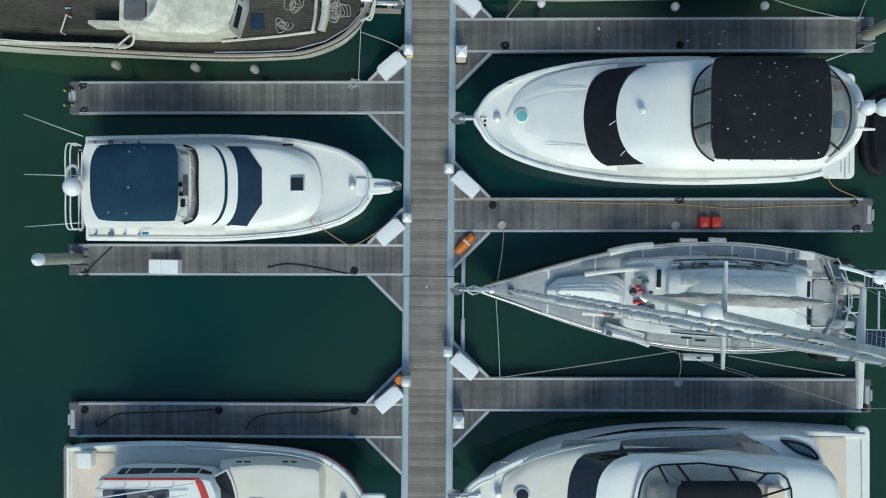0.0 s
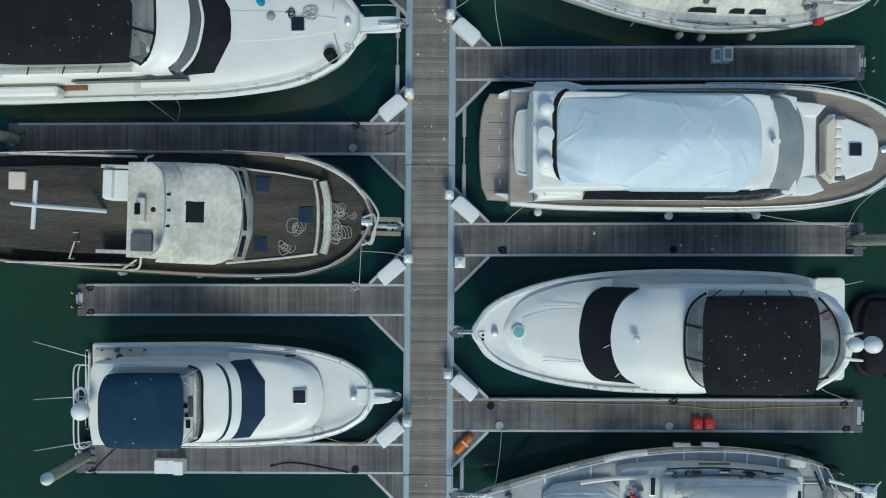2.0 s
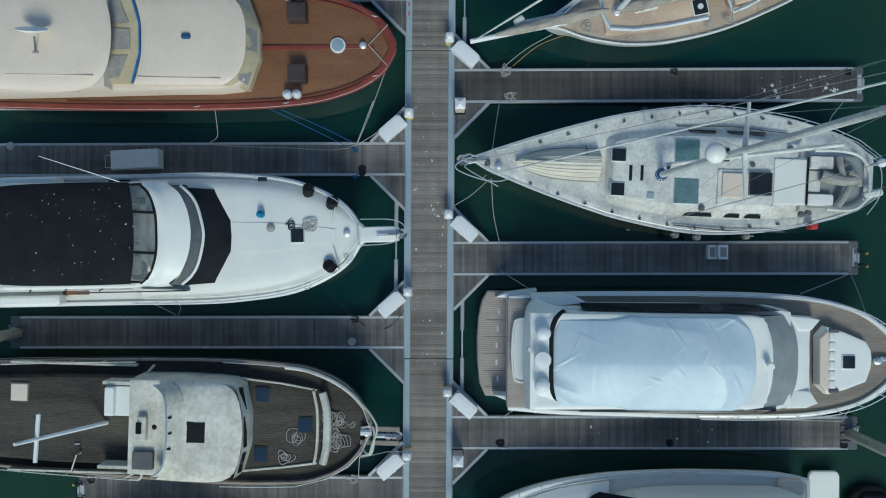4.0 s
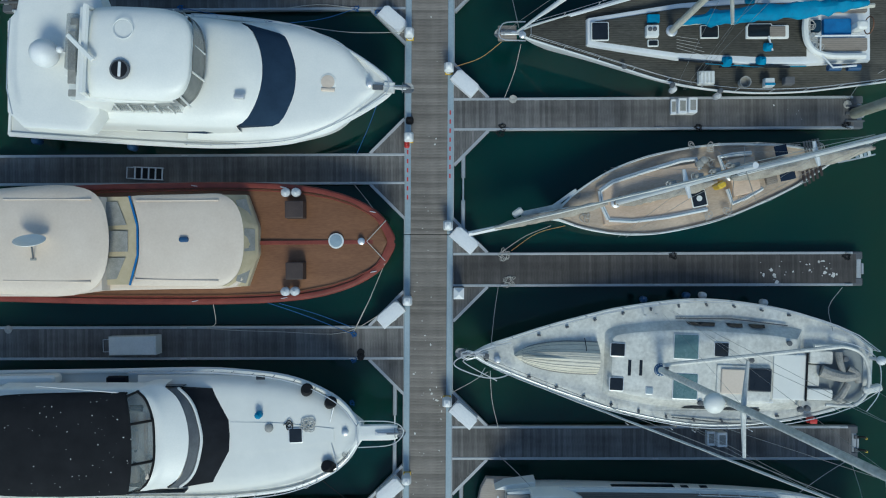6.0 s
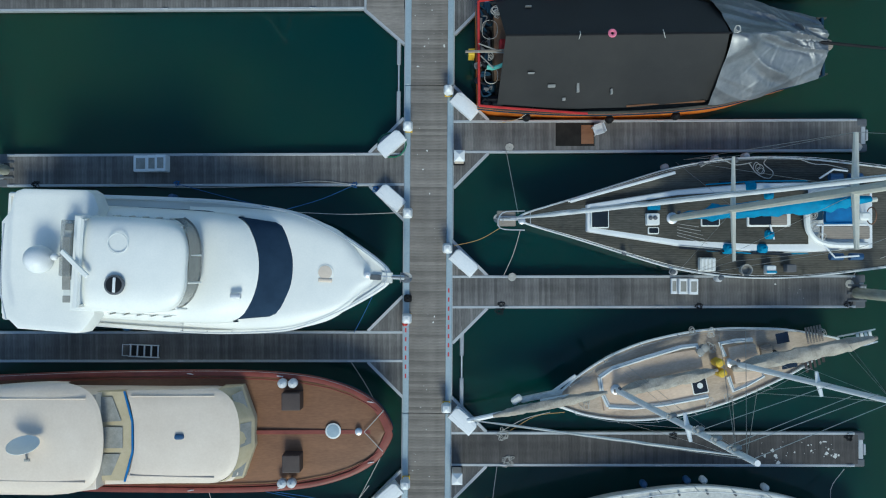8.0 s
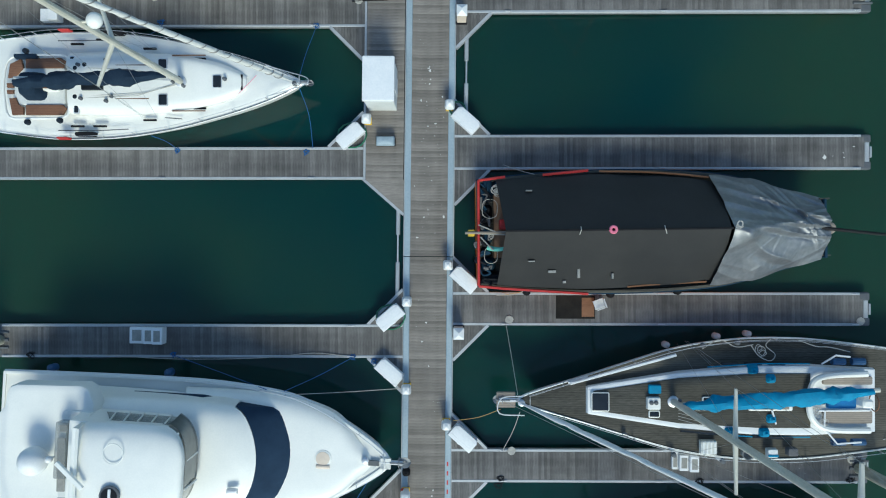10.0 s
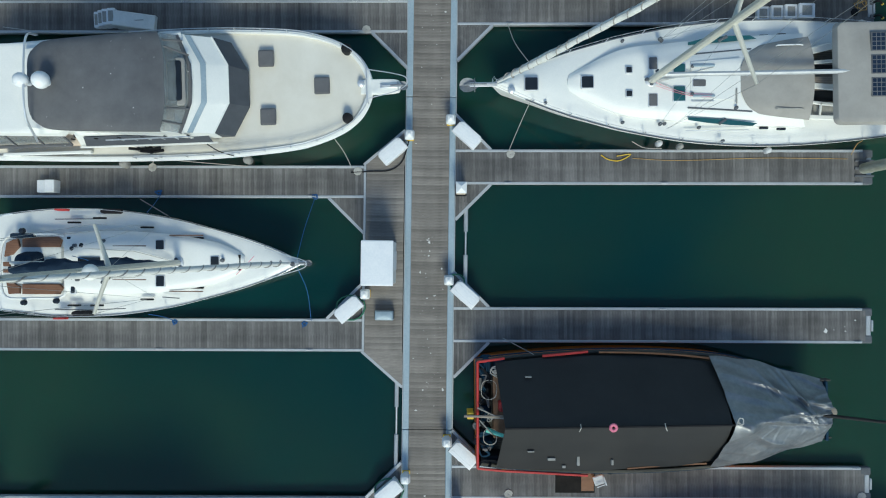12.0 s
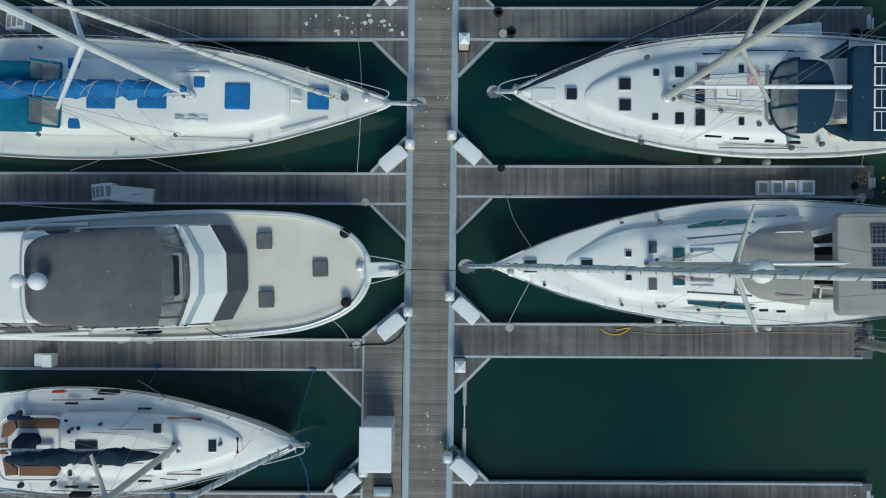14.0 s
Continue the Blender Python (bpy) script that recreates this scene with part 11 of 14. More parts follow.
def teak_ketch_blue():
    b = thing("sailing_ketch", pose(4.27, 39.39, 0, 0, 0, 0.62), "large sailing yacht with dark teak decks and turquoise sail cover", "sailing boat", "sailing boats")
    h = Hull(b, [(0, 0.05), (0.57, 0.33), (2.36, 0.87), (3.72, 1.29), (5.09, 1.72), (7.27, 2.38), (9.18, 2.74), (11.36, 2.94), (13.81, 2.91), (15.98, 2.69), (18.76, 2.32), (21.21, 1.82)], 2.2, 1.7, WHITEPAINT, TEAKDARK, drop=0.07, gunwale=0.07, pointed=True, rake=1.5, gun_mat=GELGREY)
    h.rail(0.6, 19.0, 0.65, 12, nose=0.0, wire=True)
    part("bow_platform", Geo().box(-0.46, 0, 2.05, 0.9, 0.75, 0.10, ch=0.03), TEAKGREY, b)
    part("pulpit", Geo().tube(spline([(0.35, 0.32, 2.85), (-0.72, 0.22, 2.9), (-0.83, -0.48, 2.9), (0.35, -0.59, 2.85)], 4), 0.028), STEEL, b)
    anchor(b, -0.73, 2.2, size=0.5)
    windlass(b, 0.27, -0.13, 2.15)
    part("skylight_coaming", Geo().slab(plan([(3.34, 0.63), (3.44, 0.68), (7.72, 1.36), (11.51, 1.69), (13.93, 1.69), (17.03, 1.52)], 0, 1), 1.95, 2.28, 0.05, 0.0, 0.05), WHITEPAINT, b, "white cabin coaming")
    part("cabin_top", Geo().slab(plan([(3.66, 0.46), (3.8, 0.49), (7.72, 1.09), (11.51, 1.31), (13.93, 1.31)], 0, 1), 2.2, 2.33, 0.02, 0.04, 0.03), TEAKDARK, b, "dark teak cabin top")
    for s in (-1, 1):
        part("blue_line", Geo().tube([(9.08, s * 1.58, 2.24), (11.51, s * 1.74, 2.22), (13.93, s * 1.74, 2.22)], 0.03), TURQUOISE, b)
        for i in range(3):
            part("cabin_window", Geo().box(10.19 + 1.1 * i, s * 1.72, 2.05, 0.8, 0.1, 0.16), SMOKED, b)
        for x in (1480, 1515):
            part("boat_fender", Geo().tube([(15.12 + (x - 1480) * 0.0264 - 0.3, s * 1.89, 2.5), (15.12 + (x - 1480) * 0.0264 + 0.3, s * 1.89, 2.5)], 0.17, 10), BLUEVINYL, b, "blue fender")
    hatch(b, 3.97, -0.04, 0.87, 0.92, 2.40, SMOKED, GEL)
    hatch(b, 9.21, -0.11, 0.9, 0.65, 2.42, SMOKED, GEL)
    block("turquoise_cover", b, TURQUOISE, 6.23, 6.85, 0.77, 0.34, 2.3, 2.5, 0.05, label="turquoise vent cover")
    block("vent_box", b, GEL, 6.13, 6.77, 0.21, -0.38, 2.3, 2.65, 0.06)
    for x, y in ((6.31, -0.03), (6.53, -0.03)):
        part("vent_cap", Geo().lathe([(0.1, 2.64), (0.1, 2.72), (0.05, 2.75)], (x, y, 0), 10), CORNER, b)
    hatch(b, 6.52, -0.62, 0.54, 0.35, 2.38, SMOKED, GEL)
    hatch(b, 11.61, -0.08, 1.19, 0.7, 2.43, SMOKED, GEL)
    for x, y in ((11.72, -1.5), (10.1, -1.49), (12.03, -0.84), (12.02, 1.05), (11.21, 1.48)):
        block("sail_bag", b, TURQUOISE, x - 0.28, x + 0.28, y - 0.26, y + 0.26, 2.2, 2.6, 0.15, inset=0.1, crown=0.08, edge=0.1, label="turquoise bag")
    # cockpit
    part("binnacle", Geo().box(16.21, 0, 2.4, 0.5, 0.4, 0.7, ch=0.08), GEL, b)
    part("helm_wheel", Geo().tube([(16.62, 0.03 + 0.4 * math.cos(a), 2.8 + 0.4 * math.sin(a)) for a in [2 * math.pi * i / 16 for i in range(17)]], 0.03), COCKPITTEAK, b)
    loose_line(b, 14.18, -0.54, 2.58, 0.6, ROPE, 81, 20)
    x, y = 9.15, -2.25
    crate = block("deck_crate", b, GELOLD, x - 0.40, x + 0.40, y - 0.34, y + 0.34, 2.0, 2.26, 0.05, label="pale folded deck chair")
    for i in range(4):
        part("slat", Geo().box(x - 0.27 + 0.18 * i, y, 2.27, 0.09, 0.56, 0.025, ch=0.008), GEL, crate)
    x, y = 12.16, -2.51
    block("tool_box", b, GELGREY, x - 0.25, x + 0.25, y - 0.22, y + 0.22, 2.0, 2.3, 0.05, label="pale box with a green lid")
    part("box_rim", Geo().box(x, y - 0.1, 2.3, 0.48, 0.10, 0.05), TURQUOISE, b)
    x, y = 13.1, -2.44
    block("dark_bin", b, GREYCLOTH, x - 0.25, x + 0.25, y - 0.20, y + 0.20, 2.0, 2.35, 0.06)
    part("bucket", Geo().lathe([(0.24, 2.0), (0.28, 2.4), (0.24, 2.38), (0.2, 2.1)], (10.95, -2.51, 0), 14), GREYFENDER, b)
    part("spare_spar", Geo().tube([(2.58, 0.8, 2.25), (7.6, 2.16, 2.25)], 0.08), WHITEPAINT, b)
    loose_line(b, 11.57, 2.34, 2.1, 0.8, ROPE, 82, 16)
    for x, y in ((7.5, -2.6), (5.19, -1.67), (8.89, 2.6), (10.52, 2.73), (9.81, -2.89)):
        winch(b, x, y, 2.1, 0.12)
    # rig
    at = mast(b, 7.42, -0.03, 2.35, 26.0, 0.012, 0.16, CREAMSPAR, ((0.305, 1.97), (0.645, 1.55)), 0.0, 0.0, (8.06, 2.8, 2.1), (-0.68, 0.0, 2.2), None)
    furled(b, (0.01, 0, 2.4), at(0.95), 0.12, WHITEPAINT, "furled_jib", 0.04, 83, taper=0.5)
    furled(b, (7.42, 0, 3.7), (15.97, 0.72, 3.9), 0.31, TURQUOISE, "sail_cover", 0.24, 84)
    part("boom", Geo().tube([(7.41, 0.0, 3.3), (16.46, 0.74, 3.5)], 0.11, 8), CREAMSPAR, b)
    for i in range(5):
        part("halyard", Geo().tube([(7.66, -0.3 - 0.14 * i, 2.36), (8.68 + 0.1 * i, -0.45 - 0.2 * i, 2.38)], 0.012, 4), ROPE, b)
    m = pose(4.27, 39.39, 0, 0, 0, 0.62)
    for x, s in ((1175, 1), (1265, 1), (1320, 1), (1190, -1), (1270, -1)):
        xx = 8.07 + (x - 1200) * 0.0273
        fender(m, xx, s * (h.w(xx) + 0.12), 0.9, 0.16, 0.75, WHITEVINYL, "white fender hanging on the teak-decked yacht")
    block("hatch_surround", b, GEL, 10.94, 13.03, -0.47, 0.21, 2.25, 2.46, 0.06)
    block("sliding_hatch", b, TEAKGREY, 12.04, 12.84, -0.39, 0.14, 2.4, 2.52, 0.04, label="grey teak sliding hatch")
    block("companionway", b, SMOKED, 11.01, 11.97, -0.39, 0.15, 2.4, 2.49, 0.03)
    part("cockpit_coaming", Geo().tube(spline([(16.48, 1.31, 2.5), (14.85, 1.25, 2.55), (14.03, 1.04, 2.6), (13.76, 0.51, 2.6), (13.7, -0.16, 2.6), (13.83, -0.75, 2.6), (14.3, -1.18, 2.55), (15.13, -1.34, 2.5), (16.59, -1.35, 2.5)], 5), 0.15, 8), GEL, b, "rounded white cockpit coaming")
    block("cockpit_floor", b, TEAKDARK, 14.23, 17.05, -1.23, 1.15, 1.9, 2.22, 0.3)
    block("cockpit_seat", b, TEAKGREY, 14.44, 16.79, -1.07, -0.42, 2.1, 2.42, 0.08, label="grey teak cockpit seat")
    block("cockpit_seat", b, TEAKGREY, 14.45, 16.8, 0.76, 1.19, 2.1, 2.42, 0.08, label="grey teak cockpit seat")
    block("cockpit_cushion", b, BLUECLOTH, 14.63, 15.99, -0.35, 0.49, 2.2, 2.5, 0.08, label="blue cockpit cushion")
    block("cockpit_cushion", b, NAVYCLOTH, 14.12, 14.55, -0.16, 0.43, 2.2, 2.5, 0.06)
    for q in ([(14.14, -0.4, 2.62), (16.53, -0.39, 2.62)], [(14.43, -0.38, 2.62), (14.4, -1.18, 2.62)], [(14.41, -1.23, 2.6), (14.96, -1.93, 2.7), (16.08, -1.85, 2.7)], [(14.25, 1.8, 2.7), (14.86, 2.22, 2.8), (15.55, 2.14, 2.75)], [(11.99, -0.37, 2.55), (12.2, -1.06, 2.5)]):
        part("white_rail", Geo().tube(q, 0.045, 6), WHITEPAINT, b)
    loose_line(b, 13.97, -0.03, 2.62, 0.7, ROPE, 131, 20)
    loose_line(b, 14.41, -0.97, 2.6, 0.6, ROPE, 132, 16)
    for q in ([(8.86, 2.43, 2.15), (9.68, 2.86, 2.15), (10.48, 2.53, 2.15), (11.29, 2.63, 2.15)], [(11.16, 2.63, 2.15), (11.56, 2.09, 2.15), (12.1, 1.87, 2.15), (12.32, 2.17, 2.15), (11.89, 2.58, 2.15), (12.11, 2.9, 2.15)], [(13.45, 2.84, 2.15), (14.26, 2.56, 2.15), (14.93, 2.51, 2.15), (15.88, 2.29, 2.15)]):
        part("deck_line", Geo().tube(spline(q, 6), 0.022, 5), ROPE, b)
    part("side_track", Geo().tube([(2.49, 0.82, 2.2), (3.43, 1.09, 2.2)], 0.06, 6), WHITEPAINT, b)
    for q in ([(7.76, -1.42, 2.33), (10.39, -1.65, 2.32)], [(11.2, -1.7, 2.32), (13.09, -1.79, 2.3)]):
        part("window_strip", Geo().tube(q, 0.06, 6), SMOKED, b)


teak_ketch_blue()


def covered_barge():
    b = thing("covered_barge", pose(18.89, 47.71, 0, 0, 0, -178.65), "old orange and red wooden barge under black and silver tarpaulins", "barge", "work boats")
    h = Hull(b, [(0, 0.9), (0.49, 1.48), (2.1, 1.96), (4.51, 2.61), (6.93, 2.87), (9.62, 2.96), (12.31, 2.91), (15, 2.72), (16.55, 2.54)], 2.0, 1.7, ORANGE, TEAKDARK, drop=0.35, gunwale=0.14, pointed=False, rake=0.3, gun_mat=TEAKDARK, rub=NAVYCLOTH, tuck=0.99)
    # ridge tent of dark tarpaulin
    for s, mt, nm in ((1, GREYTARP, "dark grey tarpaulin"), (-1, GREYTARP, "dark grey tarpaulin")):
        grid = []
        for i in range(25):
            u = i / 24
            x = 5.41 + (15.38 - 5.41) * u
            half = min(h.w(x) - 0.20 - 0.20 * max(0, 1 - 1.6 * u), 2.80)
            sagging = 0.10 * math.sin(math.pi * u * 3) * 0.3
            row = []
            for j in range(9):
                v = j / 8
                row.append((x + 0.25 * v * (1 - 2 * u) * -1, s * (half * v), 4.95 - 0.25 * (1 - u) - (2.75 * v ** 1.1) + 0.08 * math.sin(v * 5 + i * 0.7) * v + sagging))
            grid.append(row)
        part("tarpaulin", Geo().sheet(grid, 0.02), mt, b, nm, smooth=60)
    part("ridge_pole", Geo().tube([(5.36, 0, 4.75), (15.39, 0, 5.0)], 0.05), BLACKRUBBER, b)
    part("ring", Geo().tube([(10.69 + 0.13 * math.cos(a), 0.13 * math.sin(a), 5.02) for a in [2 * math.pi * i / 14 for i in range(15)]], 0.07), PINK, b, "pink ring on the ridge")
    for x in (1025, 1172):
        part("tie", Geo().tube([(12.09 if x == 1025 else 8.42, -0.15, 4.9), (12.09 if x == 1025 else 8.42, 0.0, 5.02), (12.14 if x == 1025 else 8.32, 0.2, 4.85)], 0.02, 5), ROPE, b)
    for x, y, sx, sy in ((13.14, 1.86, 0.35, 0.12), (11.91, 1.87, 0.12, 0.6), (10.29, 2.11, 0.1, 0.25), (12.49, 2.37, 0.15, 0.12), (14.14, 1.36, 0.3, 0.06), (14.15, -1.91, 0.3, 0.06)):
        part("patch", Geo().box(x, y, 4.95 - 2.75 * (abs(y) / 2.75) ** 1.1 - 0.10, sx, sy, 0.16, ch=0.01), GREYFENDER, b)
    # silver sheet over the fore end
    grid = []
    fold, fine = creases(17, 26, 0.20, 0.15, 1.9, 0.25), creases(23, 60, 0.035, 0.06, 0.7)
    wide = [(0, 2.64), (0.37, 2.46), (0.58, 2.09), (0.75, 1.82), (1, 1.5)]
    for i in range(101):
        u = i / 100
        w = next(a[1] + (c[1] - a[1]) * (u - a[0]) / (c[0] - a[0]) for a, c in zip(wide, wide[1:]) if u <= c[0])
        row = []
        for j in range(101):
            v = -1 + j / 50
            side = abs(v) ** 1.25
            x0 = 5.25 + (5.43 - 5.25) * abs(v) ** 0.8
            x = x0 + (0.13 - x0) * u
            z = (4.65 - 1.6 * u) * (1 - side) + 1.95 * side
            z += 0.30 * math.exp(-((u - 0.14) / 0.09) ** 2 - ((v - 0.12) / 0.16) ** 2)
            z += 0.10 * math.sin(7 * v + 5 * u) * (1 - abs(v)) + (fold(u, v, 5.2, 2.4) + fine(u, v, 5.2, 2.4)) * (1 - 0.5 * abs(v))
            row.append((x, w * v * (1 + 0.015 * math.sin(17 * u)), z))
        grid.append(row)
    part("silver_tarpaulin", Geo().sheet(grid, 0.015), SILVERTARP, b, "crumpled silver tarpaulin", smooth=50)
    loose_line(b, 5.14, -0.24, 4.75, 0.5, ROPE, 91, 16)
    part("bowsprit", Geo().tube([(0.99, -0.05, 3.0), (-4.28, 0.6, 3.1)], 0.085, 8, 0.06), BLACKRUBBER, b)
    part("stem_head", Geo().lathe([(0.28, 2.2), (0.28, 2.5), (0.2, 2.55)], (-0.06, 0.0, 0), 14), TEAKGREY, b)
    part("bow_cloth", Geo().box(0, 0, 1.6, 0.12, 2.79, 0.65, ch=0.03), NAVYCLOTH, b, "navy cloth along the fore end")
    loose_line(b, 0.86, 0, 3.0, 0.4, ROPE, 93, 14)
    for y in (516, 617):
        part("bow_post", Geo().box(-0.03, -1.43 if y == 516 else 1.28, 1.6, 0.5, 0.07, 0.5), TEAKDARK, b)
    # open after end in a red frame
    for pts in ([(16.45, -2.5, 2.25), (16.5, 2.53, 2.25)], [(16.45, -2.5, 2.25), (15.18, -2.65, 2.25)], [(16.5, 2.53, 2.25), (15.34, 2.65, 2.25), (11.27, 2.97, 2.05)], [(11.21, -2.92, 2.15), (13.37, -2.73, 2.15)]):
        part("red_rail", Geo().tube(pts, 0.065, 6), RED, b, "red painted rail")
    for i, (x, y, r) in enumerate(((15.92, -1.15, 0.40), (15.89, 1.07, 0.34))):
        part("hanging_rope", Geo().tube(spline([(x + r * (1 + 0.12 * math.sin(3 * q)) * math.cos(q * 0.78), y + r * 1.15 * math.sin(q * 0.78), 2.05 + 0.01 * q) for q in range(13)], 3), 0.014, 5), ROPE, b)
    loose_line(b, 15.52, -1.94, 2.0, 0.5, ROPE, 97, 14)
    loose_line(b, 15.89, 0.06, 2.15, 0.6, ROPE, 98, 16)
    for (p, q) in (((16.85, 0.01), (14.76, 0.14)), ((16.39, 0.2), (15.81, 0.84)), ((16.48, -0.38), (15.58, 0.02))):
        part("pole", Geo().tube([(*p, 2.5), (*q, 2.65)], 0.035, 6), GREYFENDER, b)
    part("tiller", Geo().tube([(17.12, 0, 2.5), (14.75, 0, 2.7)], 0.06), TEAKGREY, b)
    part("rudder_head", Geo().box(16.82, 0, 1.5, 0.3, 0.3, 1.0), YELLOW, b)
    m = pose(18.89, 47.71, 0, 0, 0, -178.65)
    for x in (930, 1080, 1200):
        xx = 9.42 + (1100 - x) * 0.0275
        fender(m, xx, (h.w(xx) + 0.1), 0.6, 0.2, 0.6, BLACKRUBBER, "black tyre fender on the barge's side")
    k = random.Random(5)
    for i in range(14):
        x, y = 16.15 + k.uniform(-0.15, 0.3), -2.2 + 4.5 * i / 13
        pts = [(x + k.uniform(-0.3, 0.3), y + k.uniform(-0.35, 0.35), 1.95 + k.uniform(0, 0.16)) for _ in range(5)]
        part("plastic_fold", Geo().tube(spline(pts, 4), k.uniform(0.07, 0.13), 7, 0.03), (NAVYCLOTH, BLACKPLAIN, GREYCLOTH)[i % 3], b)
    for q in ([(10.67, -2.88, 2.05), (8.79, -2.83, 2.05), (6.89, -2.7, 2), (5.42, -2.52, 2)], [(9.4, 2.65, 2.05), (8.05, 2.56, 2.05), (6.7, 2.5, 2), (5.62, 2.46, 2)]):
        part("side_board", Geo().tube(spline(q, 4), 0.05, 6), TEAKBROWN, b, "brown side board")
    block("after_deck", b, PLYWOOD, 14.71, 15.74, -1.86, 1.2, 1.5, 2.0, 0.03, label="brown plywood after deck")
    for i, (x0, x1, y0, y1) in enumerate(((15.69, 16.33, -2.73, -1.51), (15.76, 16.34, -1.38, -0.43), (15.77, 16.36, -0.3, 0.51), (15.78, 16.37, 0.64, 1.19), (15.63, 16.37, 1.18, 1.86), (15.26, 16.38, 1.86, 2.54), (15.09, 15.73, -2.65, -1.88))):
        block("bundled_sheet", b, (NAVYCLOTH, BLACKPLAIN)[i % 2], x0, x1, y0, y1, 1.4, 1.88 + 0.06 * (i % 3), 0.2, inset=0.12, crown=0.14, edge=0.15, label="dark blue bundled plastic sheet")
    block("red_can", b, RED, 15.07, 15.49, -0.64, -0.13, 2.0, 2.4, 0.08)
    part("netting", Geo().tube(spline([(16.06, 0.69, 2.3), (15.8, 0.77, 2.4), (15.46, 0.79, 2.9), (15.1, 0.7, 3.6), (14.77, 0.49, 4.15), (14.61, 0.19, 4.6), (14.55, -0, 4.85)], 5), 0.13, 8, 0.025), MINT, b, "mint green netting")
    loose_line(b, 15.59, -2.11, 2.15, 0.55, ROPE, 121, 22, r=0.028)


covered_barge()


def sloop_grey_bimini():
    b = thing("sailing_yacht", pose(2.9, 62.98, 0, 0, 0, 1.35), "white sloop with light grey sprayhood and bimini with solar panels", "sailing boat", "sailing boats")
    h = Hull(b, [(0, 0.05), (0.85, 0.43), (2.19, 1), (3.53, 1.5), (4.87, 1.89), (6.21, 2.25), (8.91, 2.75), (11.58, 3), (14.3, 3.02), (16.98, 2.85), (19.12, 2.61), (21.06, 2.42)], 2.2, 1.75, GEL, GEL, drop=0.02, gunwale=0.06, pointed=True, rake=0.7, camber=0.2, gun_mat=GEL)
    h.rail(0.2, 19.5, 0.6, 12, nose=0.2, wire=True)
    anchor(b, -0.97, 2.25, size=0.8)
    windlass(b, 0.93, -0.32, 2.28)
    hatch(b, 1.86, -0.03, 0.69, 0.69, 2.36)
    hatch(b, 4.48, -0.02, 0.64, 0.64, 2.50)
    for a in ((6.41, 0.51, 0.37), (6.41, -0.6, 0.37)):
        hatch(b, a[0], a[1], a[2], a[2], 2.58)
    hatch(b, 7.55, 0.81, 0.48, 0.66, 2.55, GREYCLOTH)
    hatch(b, 7.53, -0.91, 0.48, 0.66, 2.55, GREYCLOTH)
    hatch(b, 8.75, 0.44, 0.64, 0.74, 2.60, GREENGLASS)
    hatch(b, 8.74, -0.64, 0.64, 0.79, 2.60, GREENGLASS)
    hatch(b, 9.67, -0.16, 0.69, 0.42, 2.64, GREYCLOTH)
    for x, y in ((12.86, -2.22), (13.68, -2.28), (12.91, 2.14), (13.75, 2.19)):
        part("portlight", Geo().box(x, y, 2.12, 0.42, 0.12, 0.1, ch=0.03), SMOKED, b)
    for y in (210, 244):
        part("grab_rail", Geo().tube([(9.3, 0.64 if y == 210 else -1.02, 2.68), (10.34, 0.64 if y == 210 else -1.02, 2.68)], 0.025), STEEL, b)
    # sprayhood, windows, bimini with solar panels
    block("cockpit_well", b, TEAKGREY, 15.23, 20.02, 1.59, -1.62, 1.7, 2.12, 0.2)
    for nm, mt, x0, y0, x1, y1, z in (("cockpit_seat", TEAKDARK, 15.21, 1.38, 16.31, 0.87, 2.2), ("cockpit_sole", SMOKED, 15.25, 0.78, 16.36, 0.35, 2.14), ("cockpit_table", TEAKGREY, 15.09, 0.13, 16.13, -0.44, 2.5), ("cockpit_sole", SMOKED, 15.23, -0.45, 16.34, -1.04, 2.14), ("cockpit_seat", GREYFENDER, 15.17, -1.13, 16.27, -1.72, 2.2)):
        block(nm, b, mt, x0, x1, y0, y1, 2.0, z, 0.04)
    for p, q, w, z in (((15.06, 1.35), (16.27, 1.63), 0.32, 2.36), ((15.09, 0.8), (16.2, 0.86), 0.16, 2.34), ((15.09, -0.33), (16.13, -0.43), 0.28, 2.48), ((15.07, -1.08), (16.18, -1.21), 0.16, 2.34), ((15.47, -1.12), (15.4, -1.7), 0.10, 2.34), ((15.01, -1.77), (16.22, -1.84), 0.22, 2.36)):
        board(b, "seat_coaming", p, q, w, z, 0.08, GEL)
    for p, q in (((9.17, -1.3), (12.12, -1.51)), ((9.2, 1.19), (12.11, 1.42)), ((11.43, 0.62), (11.4, -1.1))):
        board(b, "hood_track", p, q, 0.07, 2.52, 0.10, CORNER)
    for y in (-0.18, 0.12, 0.25):
        part("halyard", Geo().tube([(7.76, y * 0.4, 2.75), (9.32, 0.3 + y * 0.5, 2.72)], 0.014, 5), ROPE, b)
    block("bimini", b, BEIGECLOTH, 15.38, 19.36, 2.28, -2.38, 3.6, 3.95, 0.3, inset=0.05, crown=0.14, edge=0.1, label="light grey canvas bimini")
    for i in range(3):
        p = part("solar_panel", Geo().box(17.28, 1.27 - 1.02 * i, 4.06, 0.85, 0.85, 0.05), GREYCLOTH, b, "flexible solar panel")
        for j in range(4):
            for k in range(4):
                part("cell", Geo().box(17.28 - 0.30 + 0.2 * j, 1.27 - 1.02 * i - 0.3 + 0.2 * k, 4.108, 0.17, 0.17, 0.006, ch=0.002), SOLAR, p)
    for x, y in ((6.17, -1.89), (8.15, -1.97), (8.06, 1.96), (6.21, 1.98), (9.77, -2.17), (10.88, -2.82), (2.54, -0.92)):
        winch(b, x, y, 2.15, 0.075)
    part("deck_track", Geo().box(10.67, -2.3, 2.13, 3.0, 0.04, 0.05), STEEL, b)
